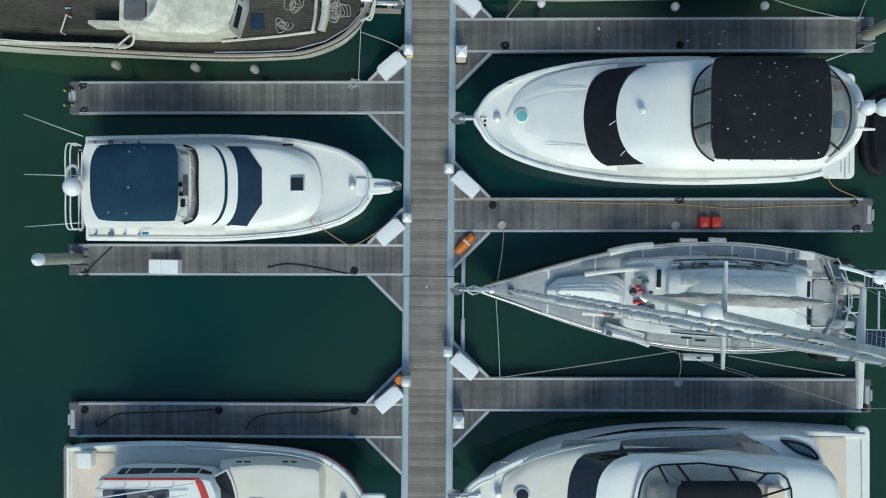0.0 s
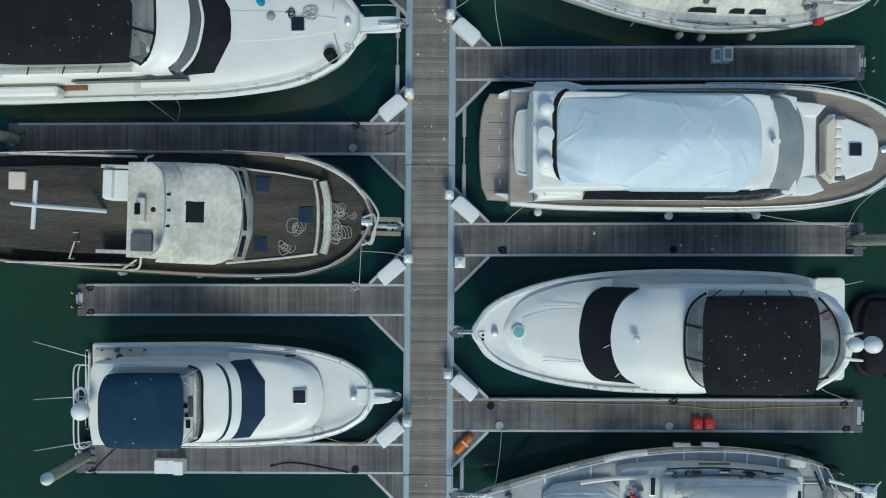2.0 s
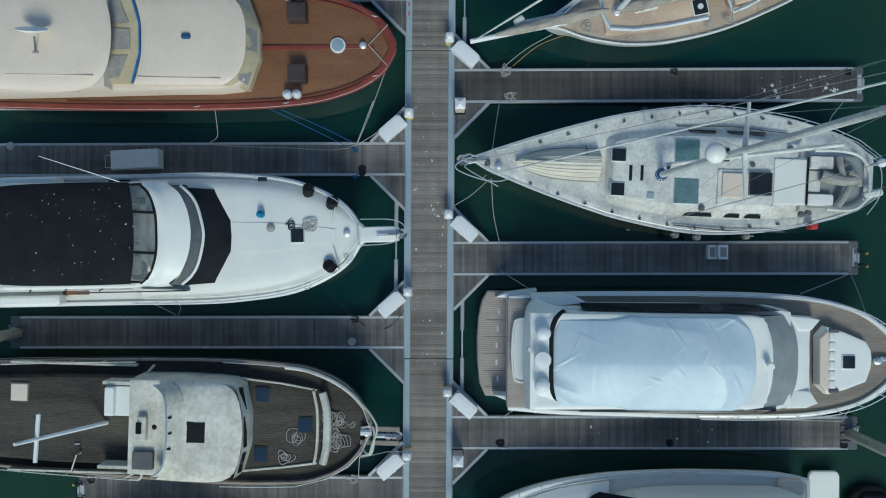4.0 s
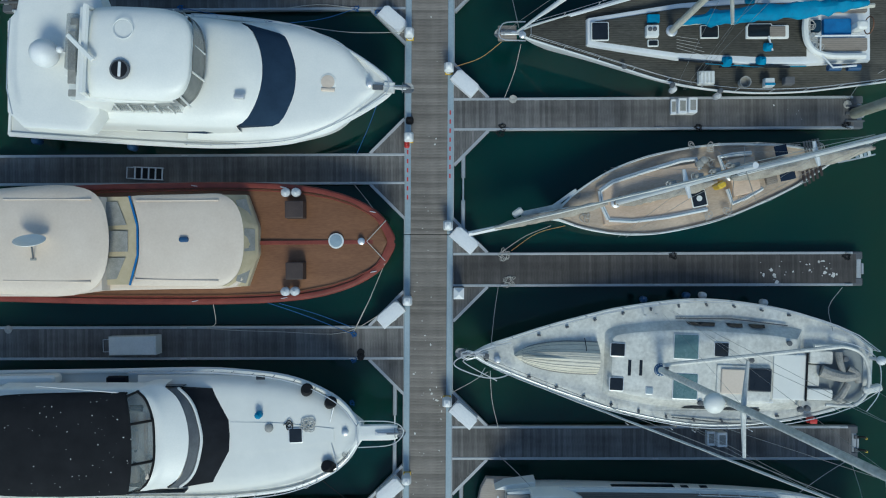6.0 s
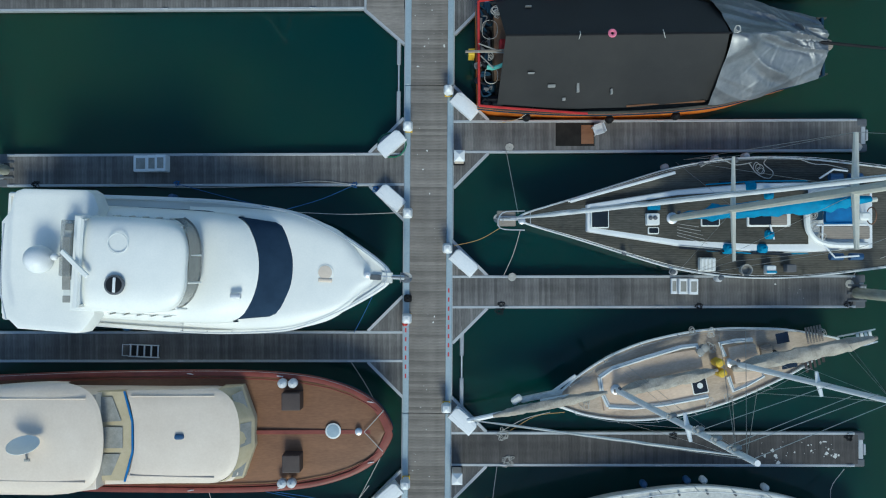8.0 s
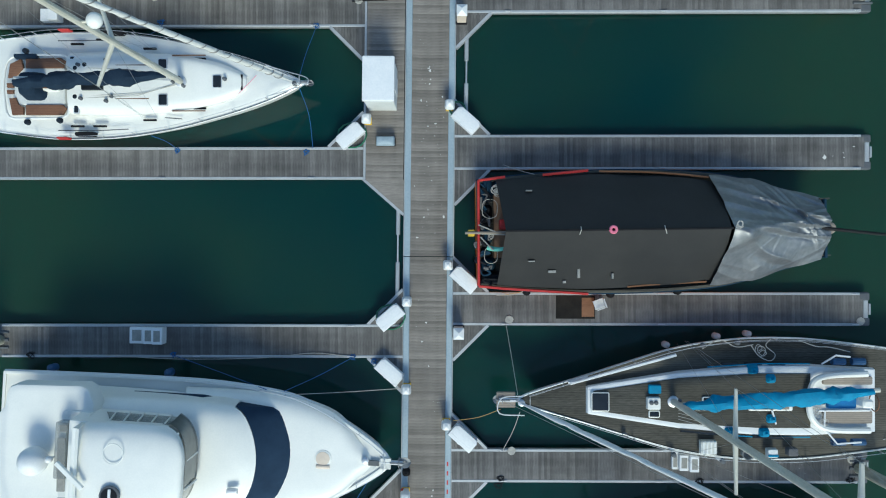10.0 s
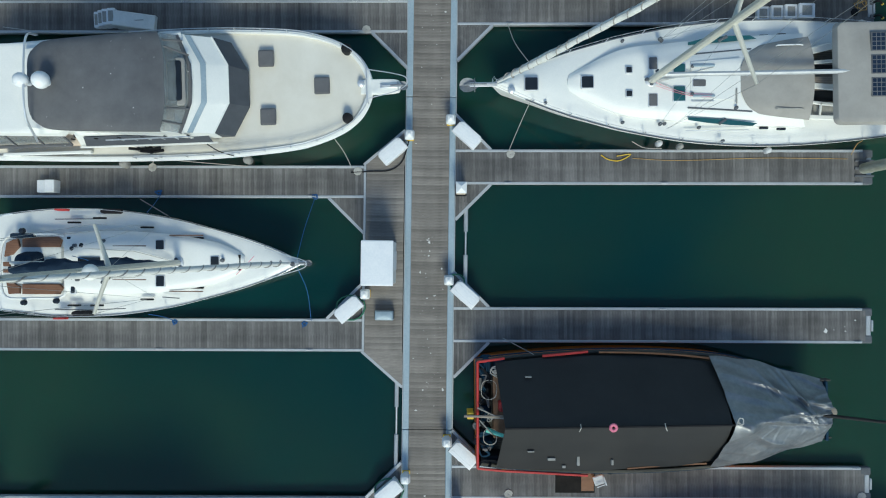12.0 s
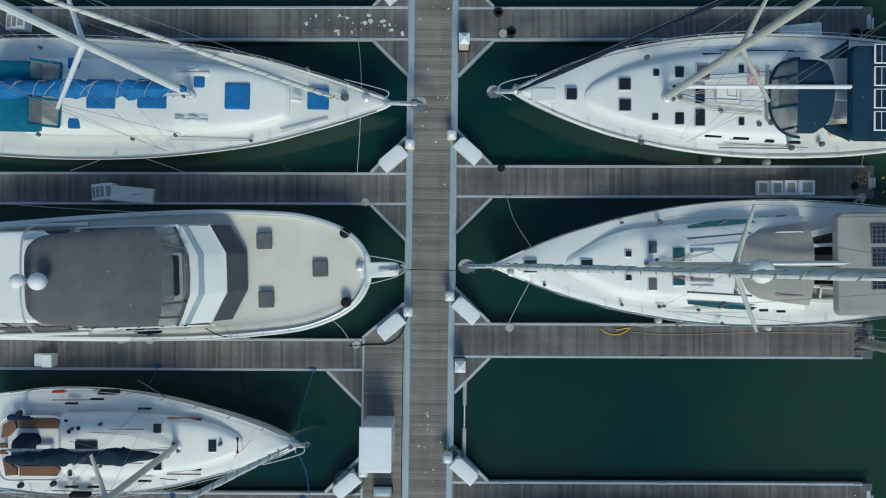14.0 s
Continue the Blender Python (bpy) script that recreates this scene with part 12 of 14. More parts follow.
    at = mast(b, 7.44, 0, 2.55, 25.0, 0.054, 0.17, CREAMSPAR, ((0.386, 2.21), (0.90, 1.2)), 0.34, 0.0, (8.24, 2.2, 2.1), (-0.1, 0.0, 2.3), (20.75, 1.2, 1.9))
    boom(b, 7.66, 3.7, 16.34, 3.9, 0.11, ALLOY)
    furled(b, (0.25, 0, 2.7), at(0.96), 0.17, SAILCLOTH, "furled_jib", 0.10, 101, taper=0.5)
    c = at(0.545)
    part("dome_bracket", Geo().tube([c, (c.x - 0.85, c.y, c.z)], 0.06, 6), CREAMSPAR, b)
    dome(b, c.x - 0.85, 0, c.z, 0.38, GEL, stem=0.1, flat=0.85)
    part("vang", Geo().tube([(7.72, 0, 2.8), (9.12, 0, 3.6)], 0.05), ALLOY, b)
    m = pose(2.9, 62.98, 0, 0, 0, 1.35)
    for x in (1168, 1205, 1360):
        xx = 9.06 + (x - 1200) * 0.0275
        fender(m, xx, -(h.w(xx) + 0.12), 0.8, 0.15, 0.7, GREYFENDER if x == 1205 else WHITEVINYL, "fender between white sloop and dock")
    skin("coachroof", b, GEL, [[(3.58, 0, 2.33), (3.6, 0.16, 2.32), (3.66, 0.38, 2.26)], [(4.22, 0, 2.46), (4.28, 0.45, 2.43), (4.42, 0.79, 2.24)], [(6.1, 0, 2.56), (6.11, 1.03, 2.5), (6.19, 1.55, 2.3)], [(8.45, 0, 2.62), (8.48, 1.33, 2.55), (8.6, 1.84, 2.27)], [(11.33, 0, 2.66), (11.36, 1.49, 2.58), (11.56, 2.08, 2.25)], [(14.47, 0, 2.66), (14.51, 1.59, 2.58), (14.76, 2.22, 2.24)]], mid=0.01, n=10, cuts=6, base=1.9)
    skin("companion_hatch", b, GEL, [[(9.27, 0, 2.68), (9.28, 0.84, 2.66)], [(11.56, 0, 2.74), (11.57, 0.98, 2.72)]], mid=-0.01, thick=0.05, straight=True)
    part("long_window", Geo().sheet([[(9.22, 1.79, 2.52), (10.12, 2, 2.52), (11.18, 2.07, 2.52), (12.11, 2.08, 2.52)], [(9.22, 1.66, 2.52), (10.12, 1.73, 2.52), (11.18, 1.8, 2.52), (12.42, 1.92, 2.52)]], 0.04), GREENGLASS, b, "long green cabin window")
    part("long_window", Geo().sheet([[(9.18, -1.73, 2.52), (10.08, -1.79, 2.52), (11.13, -1.88, 2.52), (12.4, -2.05, 2.52)], [(9.18, -1.86, 2.52), (10.07, -2, 2.52), (11.13, -2.12, 2.52), (12.18, -2.18, 2.52)]], 0.04), GREENGLASS, b, "long green cabin window")
    for q in ([(10.62, 1.83, 2.5), (11.05, 2.04, 2.5)], [(10.62, -2.06, 2.5), (10.94, -1.85, 2.5)]):
        part("window_divider", Geo().tube(q, 0.08, 6), CORNER, b)
    skin("sprayhood", b, BEIGECLOTH, [[(11.51, 0, 2.72), (11.61, 0.6, 2.72), (11.9, 1.19, 2.66), (12.32, 1.53, 2.55)], [(12.36, 0, 3), (12.42, 0.66, 2.97), (12.55, 1.28, 2.86), (12.7, 1.65, 2.62)], [(13.43, 0, 3.2), (13.45, 0.73, 3.17), (13.5, 1.38, 3.05), (13.66, 1.81, 2.72)], [(14.31, 0, 3.26), (14.3, 0.72, 3.22), (14.28, 1.38, 3.1), (14.36, 1.9, 2.76)], [(14.75, 0, 3.24), (14.75, 0.73, 3.2), (14.7, 1.4, 3.08), (14.7, 1.94, 2.76)]], mid=-0.03, thick=0.03, n=10, cuts=5, base=None, label="light grey canvas sprayhood")
    part("sprayhood_handle", Geo().tube([(13.1, 1.42, 3.02), (13.14, 1.44, 3.1), (14.21, 1.45, 3.12), (14.33, 1.43, 3.04)], 0.03, 6), WHITEPAINT, b)
    part("sprayhood_handle", Geo().tube([(13.07, -1.5, 3), (13.13, -1.47, 3.08), (14.24, -1.5, 3.1), (14.35, -1.53, 3.02)], 0.03, 6), GREYFENDER, b)
    for k in (-1, 1):
        part("toe_rail", Geo().tube([(x, k * (h.w(x) - 0.03), h.z(x) + 0.03) for x in [1.6 + 1.1 * i for i in range(17)]], 0.03, 5), CORNER, b, "dark toe rail")
    part("control_line", Geo().tube(spline([(7.63, -0.14, 2.74), (8.41, -0.47, 2.74), (9.24, -0.66, 2.74), (10.24, -0.72, 2.74)], 4), 0.009, 5), PINK, b)
    part("control_line", Geo().tube(spline([(7.62, -0.28, 2.74), (8.46, -0.57, 2.74), (9.24, -0.77, 2.74), (10.19, -0.83, 2.74)], 4), 0.009, 5), PINK, b)
    part("halyard", Geo().tube(spline([(7.63, -0.01, 2.72), (9.08, 0.26, 2.72), (10.32, 0.56, 2.72)], 4), 0.014, 5), ROPE, b)
    part("halyard", Geo().tube(spline([(7.63, -0.07, 2.72), (9.2, -0.74, 2.72), (10.3, -0.86, 2.72)], 4), 0.014, 5), ROPE, b)
    part("traveller", Geo().tube([(11.37, -0.45, 2.74), (11.36, -1.16, 2.74)], 0.04, 5), GREYFENDER, b)
    winch(b, 7.22, 0.03, 2.55, 0.09)
    winch(b, 7.43, -0.19, 2.55, 0.09)
    winch(b, 9.32, -0.68, 2.55, 0.09)
    winch(b, 9.34, 0.61, 2.55, 0.09)
    winch(b, 7.93, -1.99, 2.2, 0.09)
    winch(b, 7.98, 2.03, 2.2, 0.09)
    winch(b, 11.37, -1.34, 2.55, 0.09)
    part("clutch_bar", Geo().tube([(9.37, 0.63, 2.72), (10.37, 0.64, 2.72)], 0.06, 5), KERB, b)
    part("clutch_bar", Geo().tube([(9.35, -0.77, 2.72), (10.35, -0.78, 2.72)], 0.06, 5), KERB, b)


sloop_grey_bimini()


def sloop_navy_bimini():
    b = thing("sailing_yacht", pose(3.79, 71.23, 0, 0, 0, 0.2), "white sloop with navy sprayhood, navy bimini and dark furled genoa", "sailing boat", "sailing boats")
    h = Hull(b, [(0, 0.05), (0.66, 0.41), (1.47, 0.78), (2.54, 1.24), (3.88, 1.73), (5.22, 2.12), (7.93, 2.65), (10.61, 2.92), (13.29, 2.97), (16.01, 2.86), (18.15, 2.63), (20.03, 2.4)], 2.25, 1.8, GEL, GEL, drop=0.04, gunwale=0.12, pointed=True, rake=1.2, camber=0.2, gun_mat=GEL)
    h.rail(0.3, 19.0, 0.6, 12, nose=0.3, wire=True)
    part("pulpit", Geo().tube(spline([(1.11, 0.68, 2.8), (-0.07, 0.4, 2.85), (-0.62, 0.16, 2.85), (-0.61, -0.19, 2.85), (-0.06, -0.52, 2.85)], 4), 0.025), STEEL, b)
    anchor(b, -0.69, 2.35, size=0.7)
    windlass(b, 0.16, 0.05, 2.3)
    block("anchor_locker", b, GEL, 0.9, 2.1, 0.18, -0.46, 2.2, 2.4, 0.15)
    for a in ((2.8, -0.12, 22, 24, 2.42), (5.24, 0.32, 24, 24, 2.62), (5.26, -0.66, 24, 24, 2.62), (6.7, 0.87, 14, 16, 2.60), (6.67, -1.19, 14, 16, 2.60), (7.78, 0.9, 19, 23, 2.62), (7.8, -1.26, 19, 25, 2.62), (10.64, 1.06, 13, 18, 2.66), (10.66, -1.39, 13, 18, 2.66)):
        hatch(b, a[0], a[1], a[2] * 0.0265, a[3] * 0.0265, a[4])
    hatch(b, 8.73, -1.23, 0.53, 0.87, 2.70)
    hatch(b, 8.71, -0.1, 0.53, 1.05, 2.72)
    hatch(b, 8.86, 0.88, 0.69, 0.79, 2.70, GREYCLOTH)
    block("mast_cover", b, GEL, 9.42, 10.52, 0.19, -0.51, 2.7, 2.88, 0.06, label="cream canvas cover")
    for x, y, l in ((9.57, -2.01, 0.9), (10.63, -2.14, 0.8), (12.09, -2.23, 0.45), (13.29, -2.28, 0.45), (9.42, 1.82, 0.9), (10.48, 1.91, 0.8)):
        part("cabin_window", Geo().box(x, y, 2.25, l, 0.13, 0.14, ch=0.04), SMOKED, b)
    for y in (118, 215):
        part("genoa_track", Geo().box(11.59, 2.1 if y == 118 else -2.54, 2.08, 3.5, 0.05, 0.05), CORNER, b)
    # sprayhood with clear panels
    block("companion_well", b, BLACKPLAIN, 12.33, 14, -0.79, 0.79, 2.5, 2.72, 0.08)
    for y in (-50, -42, 40, 52):
        block("rope_bag", b, CREAM, 12.59, 13.01, y * 0.027 - 0.12, y * 0.027 + 0.12, 2.4, 2.75, 0.08)
    block("cockpit_well", b, CREAM, 15.05, 19.3, 1.78, -1.97, 1.7, 2.2, 0.2)
    block("cockpit_table", b, GEL, 15, 17.08, 0.03, -0.36, 2.2, 2.7, 0.05)
    block("bimini", b, NAVYCLOTH, 15.06, 18.63, 1.89, -2.42, 3.6, 3.95, 0.35, inset=0.05, crown=0.15, edge=0.12, label="navy canvas bimini")
    for i in range(4):
        p = part("solar_panel", Geo().box(16.45, 1.42 - 1.0 * i, 4.08, 0.95, 0.88, 0.04), WHITEPAINT, b, "solar panel in a white frame")
        for j in range(3):
            part("cell", Geo().box(16.45 - 0.28 + 0.28 * j, 1.42 - 1.0 * i, 4.118, 0.25, 0.78, 0.006, ch=0.002), SOLAR, p)
    for x, y in ((11.9, 0.89), (12, -1.47), (11.47, -1.53), (10.14, -2.03), (6.26, 1.56), (13.25, -2.52), (14.67, -2.33), (6.17, -2.31)):
        winch(b, x, y, 2.6 if abs(y) < 1.6 else 2.08, 0.12)
    at = mast(b, 7.22, -0.25, 2.7, 23.0, 0.024, 0.17, CREAMSPAR, ((0.394, 1.95), (0.80, 1.3)), 0.5, 0.0, (8.27, 2.3, 2.1), (-0.03, 0.0, 2.4), (19.7, 1.2, 2.0))
    boom(b, 7.33, 3.6, 15.36, 3.8, 0.10, WHITEPAINT)
    for i, y in enumerate((-0.95, -0.75, -0.5, 0.45, 0.7, 0.9)):
        part("halyard", Geo().tube([(7.31, 0.2 * y, 2.86), (8.82, y * 0.75, 2.92), (11.69, y, 2.93)], 0.014, 5), (ROPE, ROPE, ROPEBLUE)[i % 3], b)
    furled(b, (0.3, 0, 2.6), at(0.96), 0.13, NAVYSAIL, "furled_genoa", 0.06, 111, taper=0.4)
    part("vang", Geo().tube([(7.44, 0, 2.9), (8.57, 0, 3.6)], 0.05), ALLOY, b)
    m = pose(3.79, 71.23, 0, 0, 0, 0.2)
    for x in (1275, 1362):
        xx = 10.8 + (x - 1300) * 0.0275
        fender(m, xx, -(h.w(xx) + 0.12), 0.8, 0.15, 0.7, GREYFENDER, "grey fender between white sloop and dock")
    skin("coachroof", b, GEL, [[(3.46, 0, 2.36), (3.49, 0.18, 2.35), (3.58, 0.38, 2.28)], [(3.91, 0, 2.5), (3.94, 0.48, 2.47), (4.06, 0.7, 2.3)], [(5.1, 0, 2.6), (5.12, 0.92, 2.55), (5.19, 1.23, 2.33)], [(6.67, 0, 2.66), (6.69, 1.31, 2.6), (6.8, 1.68, 2.32)], [(9.02, 0, 2.7), (9.05, 1.56, 2.63), (9.23, 2.04, 2.3)], [(12.68, 0, 2.72), (12.72, 1.72, 2.64), (12.98, 2.2, 2.28)]], mid=-0.16, n=10, cuts=6, base=1.9)
    skin("sprayhood_window", b, CLEARVINYL, [[(11.92, 0, 2.8), (11.94, 0.6, 2.8), (12.08, 1.05, 2.78), (12.38, 1.46, 2.7), (12.87, 1.74, 2.6), (13.44, 1.86, 2.5)], [(12.83, 0, 3.62), (12.84, 0.54, 3.6), (12.86, 0.99, 3.54), (12.92, 1.31, 3.42), (12.98, 1.49, 3.3), (13.05, 1.61, 3.15)]], mid=-0.23, thick=0.01, n=12, label="clear sprayhood window in navy frames")
    edging("sprayhood_frame", b, NAVYCLOTH, [(11.92, 0, 2.8), (11.94, 0.6, 2.8), (12.08, 1.05, 2.78), (12.38, 1.46, 2.7), (12.87, 1.74, 2.6), (13.44, 1.86, 2.5)], mid=-0.23, r=0.07)
    skin("sprayhood", b, NAVYCLOTH, [[(12.83, 0, 3.62), (12.84, 0.54, 3.6), (12.86, 0.99, 3.54), (12.92, 1.31, 3.42), (12.98, 1.49, 3.3), (13.05, 1.61, 3.15)], [(13.77, 0, 3.66), (13.76, 0.55, 3.64), (13.74, 0.99, 3.58), (13.7, 1.31, 3.45), (13.69, 1.48, 3.32), (13.67, 1.61, 3.16)], [(14.52, 0, 3.6), (14.48, 0.55, 3.58), (14.4, 0.99, 3.52), (14.29, 1.32, 3.4), (14.18, 1.48, 3.28), (14.02, 1.6, 3.12)]], mid=-0.23, thick=0.03, n=12, side=(0.08, 0.5), label="navy canvas sprayhood")
    for q in ([(11.99, 0.56, 2.85), (12.83, 0.59, 3.6)], [(11.98, -0.8, 2.85), (12.83, -0.8, 3.62)], [(12.55, -1.77, 2.7), (13.01, -1.7, 3.25)], [(12.53, 1.37, 2.7), (12.99, 1.38, 3.25)]):
        part("sprayhood_frame", Geo().tube(q, 0.06, 6), NAVYCLOTH, b)
    part("bimini_side", Geo().sheet([[(14.1, 1.56, 3), (14.75, 1.9, 3), (15.45, 2.38, 3)], [(14.36, 1.43, 3), (14.88, 1.49, 3), (15.45, 1.54, 3)]], 0.03), NAVYCLOTH, b)
    part("bimini_side", Geo().sheet([[(14.17, -1.6, 3), (14.9, -1.54, 3), (15.47, -1.51, 3)], [(14.64, -1.96, 3), (15.16, -2.16, 3), (15.53, -2.34, 3)]], 0.03), NAVYCLOTH, b)
    block("cockpit_cushion", b, GELGREY, 14.99, 15.79, -1.22, 1.62, 2.2, 2.45, 0.1)
    for k in (-1, 1):
        part("toe_rail", Geo().tube([(x, k * (h.w(x) - 0.15), h.z(x) + 0.03) for x in [0.8 + 1.15 * i for i in range(17)]], 0.025, 5), GREYFENDER, b)
    part("halyard", Geo().tube(spline([(7.66, -0.2, 2.85), (8.97, -0.09, 2.85), (10.01, 0.13, 2.85)], 4), 0.018, 5), ROPE, b)
    part("halyard", Geo().tube(spline([(7.66, -0.36, 2.85), (8.71, -0.67, 2.85), (9.5, -0.85, 2.85), (11.64, -1.07, 2.85)], 4), 0.018, 5), ROPE, b)
    part("halyard", Geo().tube(spline([(7.66, -0.42, 2.85), (8.58, -0.72, 2.85), (9.63, -0.98, 2.85), (11.64, -1.12, 2.85)], 4), 0.018, 5), ROPE, b)
    part("halyard", Geo().tube(spline([(7.66, -0.26, 2.85), (9.1, 0.04, 2.85), (11.58, 0.19, 2.85)], 4), 0.018, 5), ROPE, b)
    winch(b, 7.31, -0.09, 2.7, 0.09)
    winch(b, 7.47, -0.4, 2.7, 0.09)
    winch(b, 7.78, -0.32, 2.7, 0.09)
    winch(b, 8.33, 0.34, 2.7, 0.09)
    winch(b, 9.67, -0.91, 2.7, 0.09)
    part("traveller", Geo().tube(spline([(11.84, 1.19, 2.85), (11.77, -0.12, 2.85), (11.8, -1.43, 2.85)], 4), 0.05, 5), GREYFENDER, b)
    part("hatch_trim", Geo().tube([(9.42, 0.06, 2.9), (9.42, -0.57, 2.9), (10.52, -0.62, 2.9), (10.57, 0.07, 2.9)], 0.035, 5), CREAM, b)
    part("hatch_trim", Geo().tube([(9.93, 0.06, 2.92), (9.94, -0.26, 2.92), (10.35, -0.31, 2.92), (10.35, 0.11, 2.92)], 0.03, 5), CREAM, b)
    part("cabin_portlight", Geo().box(9.44, -2.04, 2.38, 0.8, 0.14, 0.12, rz=-2, ch=0.03), SMOKED, b)
    part("cabin_portlight", Geo().box(10.75, -2.14, 2.38, 0.75, 0.14, 0.12, rz=-2, ch=0.03), SMOKED, b)
    part("cabin_portlight", Geo().box(12.1, -2.26, 2.38, 0.4, 0.14, 0.12, rz=-2, ch=0.03), SMOKED, b)
    part("cabin_portlight", Geo().box(13.3, -2.31, 2.38, 0.45, 0.14, 0.12, rz=-2, ch=0.03), SMOKED, b)
    part("genoa_track", Geo().tube(spline([(10.05, -2.3, 2.12), (11.92, -2.41, 2.12), (14.05, -2.5, 2.12)], 4), 0.015, 5), CORNER, b)
    part("genoa_track", Geo().tube(spline([(11.48, 1.95, 2.12), (12.82, 2.04, 2.12), (14.07, 2.05, 2.12)], 4), 0.015, 5), CORNER, b)
    part("drying_cloth", Geo().sheet([[(10.93 + 0.13 * i, 0.29 + 0.16 * j, 2.78 + 0.06 * math.sin(2.1 * i + 1.7 * j)) for j in range(6)] for i in range(5)], 0.02), PALECLOTH, b, "pink and white cloth lying on the cabin top")
    part("sheet_line", Geo().tube([(11.56, -0.01, 3.2), (10.26, -0.72, 2.9), (8.64, -1.73, 2.3), (8.03, -2.16, 2.15)], 0.014, 5), ROPE, b)


sloop_navy_bimini()



# ---- dock boxes, power pedestals, cabinets ----
def dock_box(x, y, rz):
    t = thing("dock_box", pose(x, y, DECK, 0, 0, rz), "white fibreglass dock box standing on the dock gusset", "dock box", "dock boxes")
    part("body", Geo().box(0, 0, 0, 1.34, 0.70, 0.42, ch=0.03), BOXWHITE, t)
    ring = [(-0.72, -0.38), (0.72, -0.38), (0.72, 0.22), (0.56, 0.38), (-0.56, 0.38), (-0.72, 0.22)]
    lid = part("lid", Geo().slab(ring, 0.42, 0.58, 0.02, 0.03, 0.04), BOXWHITE, t)
    for k in (-0.18, 0.18):
        part("lid_rib", Geo().box(0, k, 0.585, 1.2, 0.05, 0.02), BOXWHITE, lid)
    part("latch", Geo().box(0, -0.385, 0.38, 0.12, 0.03, 0.08), STEEL, t)
    return t


master = dock_box(-1.88, 8.6, 41)
BOXES = [(-1.88, 0.5, 41), (-1.88, -7.67, 41), (-1.88, 16.75, 41), (-1.88, 25.6, 41), (-1.87, 43.15, 41), (-1.86, 40.45, -41), (-3.95, 52.14, 41), (-1.88, 59.95, 41), (-1.9, 68.2, 41), (-1.9, 76.5, 41)]
BOXES += [(1.81, y + 0.66, -41) for y in (2.2, -6.66, 11.05, 19.91, 28.7, 36.57, 44.4, 52.27, 60.12, 67.96)]
for x, y, rz in BOXES:
    copy_thing(master, pose(x, y, DECK, 0, 0, rz))


def pedestal(x, y, z=DECK):
    t = thing("power_pedestal", pose(x, y, z), "white plastic power pedestal with a domed hood on the kerb", "power pedestal", "power pedestals")
    part("column", Geo().box(0, 0, 0, 0.30, 0.30, 0.80, ch=0.05), BOXWHITE, t)
    part("hood", Geo().slab(rounded(-0.24, 0.24, -0.25, 0.25, 0.10), 0.72, 1.10, 0.05, 0.03, 0.12), WHITEPAINT, t)
    part("socket_panel", Geo().box(0, -0.16, 0.35, 0.2, 0.04, 0.3, ch=0.01), GREYFENDER, t)
    part("base_plate", Geo().box(0, 0, 0, 0.38, 0.38, 0.05, ch=0.01), YELLOW, t, "yellowed base plate")
    return t


post = pedestal(-1.02, 9.25, DECK + 0.03)
for x, y in [(-1.02, 1.18), (-1.02, -6.75), (-1.02, 17.4), (-1.02, 26.3), (-1.0, 34.45), (-1.0, 39.65), (-1.02, 43.95), (-3.10, 52.9), (-1.02, 60.7), (-1.05, 68.85), (-1.05, 77.1)] + [(0.98, y + 1.36) for y in (2.2, -6.66, 11.05, 19.91, 28.7, 36.57, 44.4, 52.27, 60.12, 67.96)]:
    copy_thing(post, pose(x, y, DECK + 0.03))


def fire_cabinet(x, y):
    t = thing("fire_cabinet", pose(x, y, DECK), "cream-white upright cabinet with a pointed hip roof", "cabinet", "fire cabinets")
    part("body", Geo().box(0, 0, 0.05, 0.46, 0.50, 1.15, ch=0.02), CREAM, t)
    part("roof", Geo().loft([[(-0.26, -0.28, 1.2), (0.26, -0.28, 1.2), (0.26, 0.28, 1.2), (-0.26, 0.28, 1.2)], [(-0.02, -0.06, 1.38), (0.02, -0.06, 1.38), (0.02, 0.06, 1.38), (-0.02, 0.06, 1.38)]], cap0=True, cap1=True), WHITEPAINT, t, smooth=0)
    part("door", Geo().box(-0.235, 0, 0.2, 0.02, 0.4, 0.85), WHITEPAINT, t)
    part("foot", Geo().box(0, -0.02, 0, 0.56, 0.62, 0.06), BLACKRUBBER, t, "black rubber foot")
    return t


cab = fire_cabinet(1.53, 9.08)
for y in (-8.6, 26.7, 42.45, 58.12, 73.9):
    copy_thing(cab, pose(1.53, y, DECK))


# ---- shed and cabinet on the landing ----
shed = thing("storage_shed", pose(-2.36, 54.45, DECK), "tall white storage shed with a flat lid on the landing", "shed")
part("shell", Geo().box(0, 0, 0, 1.42, 2.0, 2.45, ch=0.03), GELGREY, shed)
part("roof", Geo().slab(rounded(-0.76, 0.76, -1.06, 1.06, 0.05), 2.45, 2.60, 0.01, 0.02, 0.03), BOXWHITE, shed)
part("door", Geo().box(0.72, 0.1, 0.1, 0.03, 0.9, 2.1, ch=0.01), BOXWHITE, shed)
hose = thing("hose_cabinet", pose(-2.18, 51.85, DECK), "low grey-blue hose cabinet with a rounded lid", "cabinet")
part("body", Geo().box(0, 0, 0, 0.95, 0.38, 0.5, ch=0.03), BLACKRUBBER, hose)
part("lid", Geo().slab(rounded(-0.46, 0.46, -0.24, 0.24, 0.06), 0.48, 0.66, 0.03, 0.03, 0.08), KERB, hose)


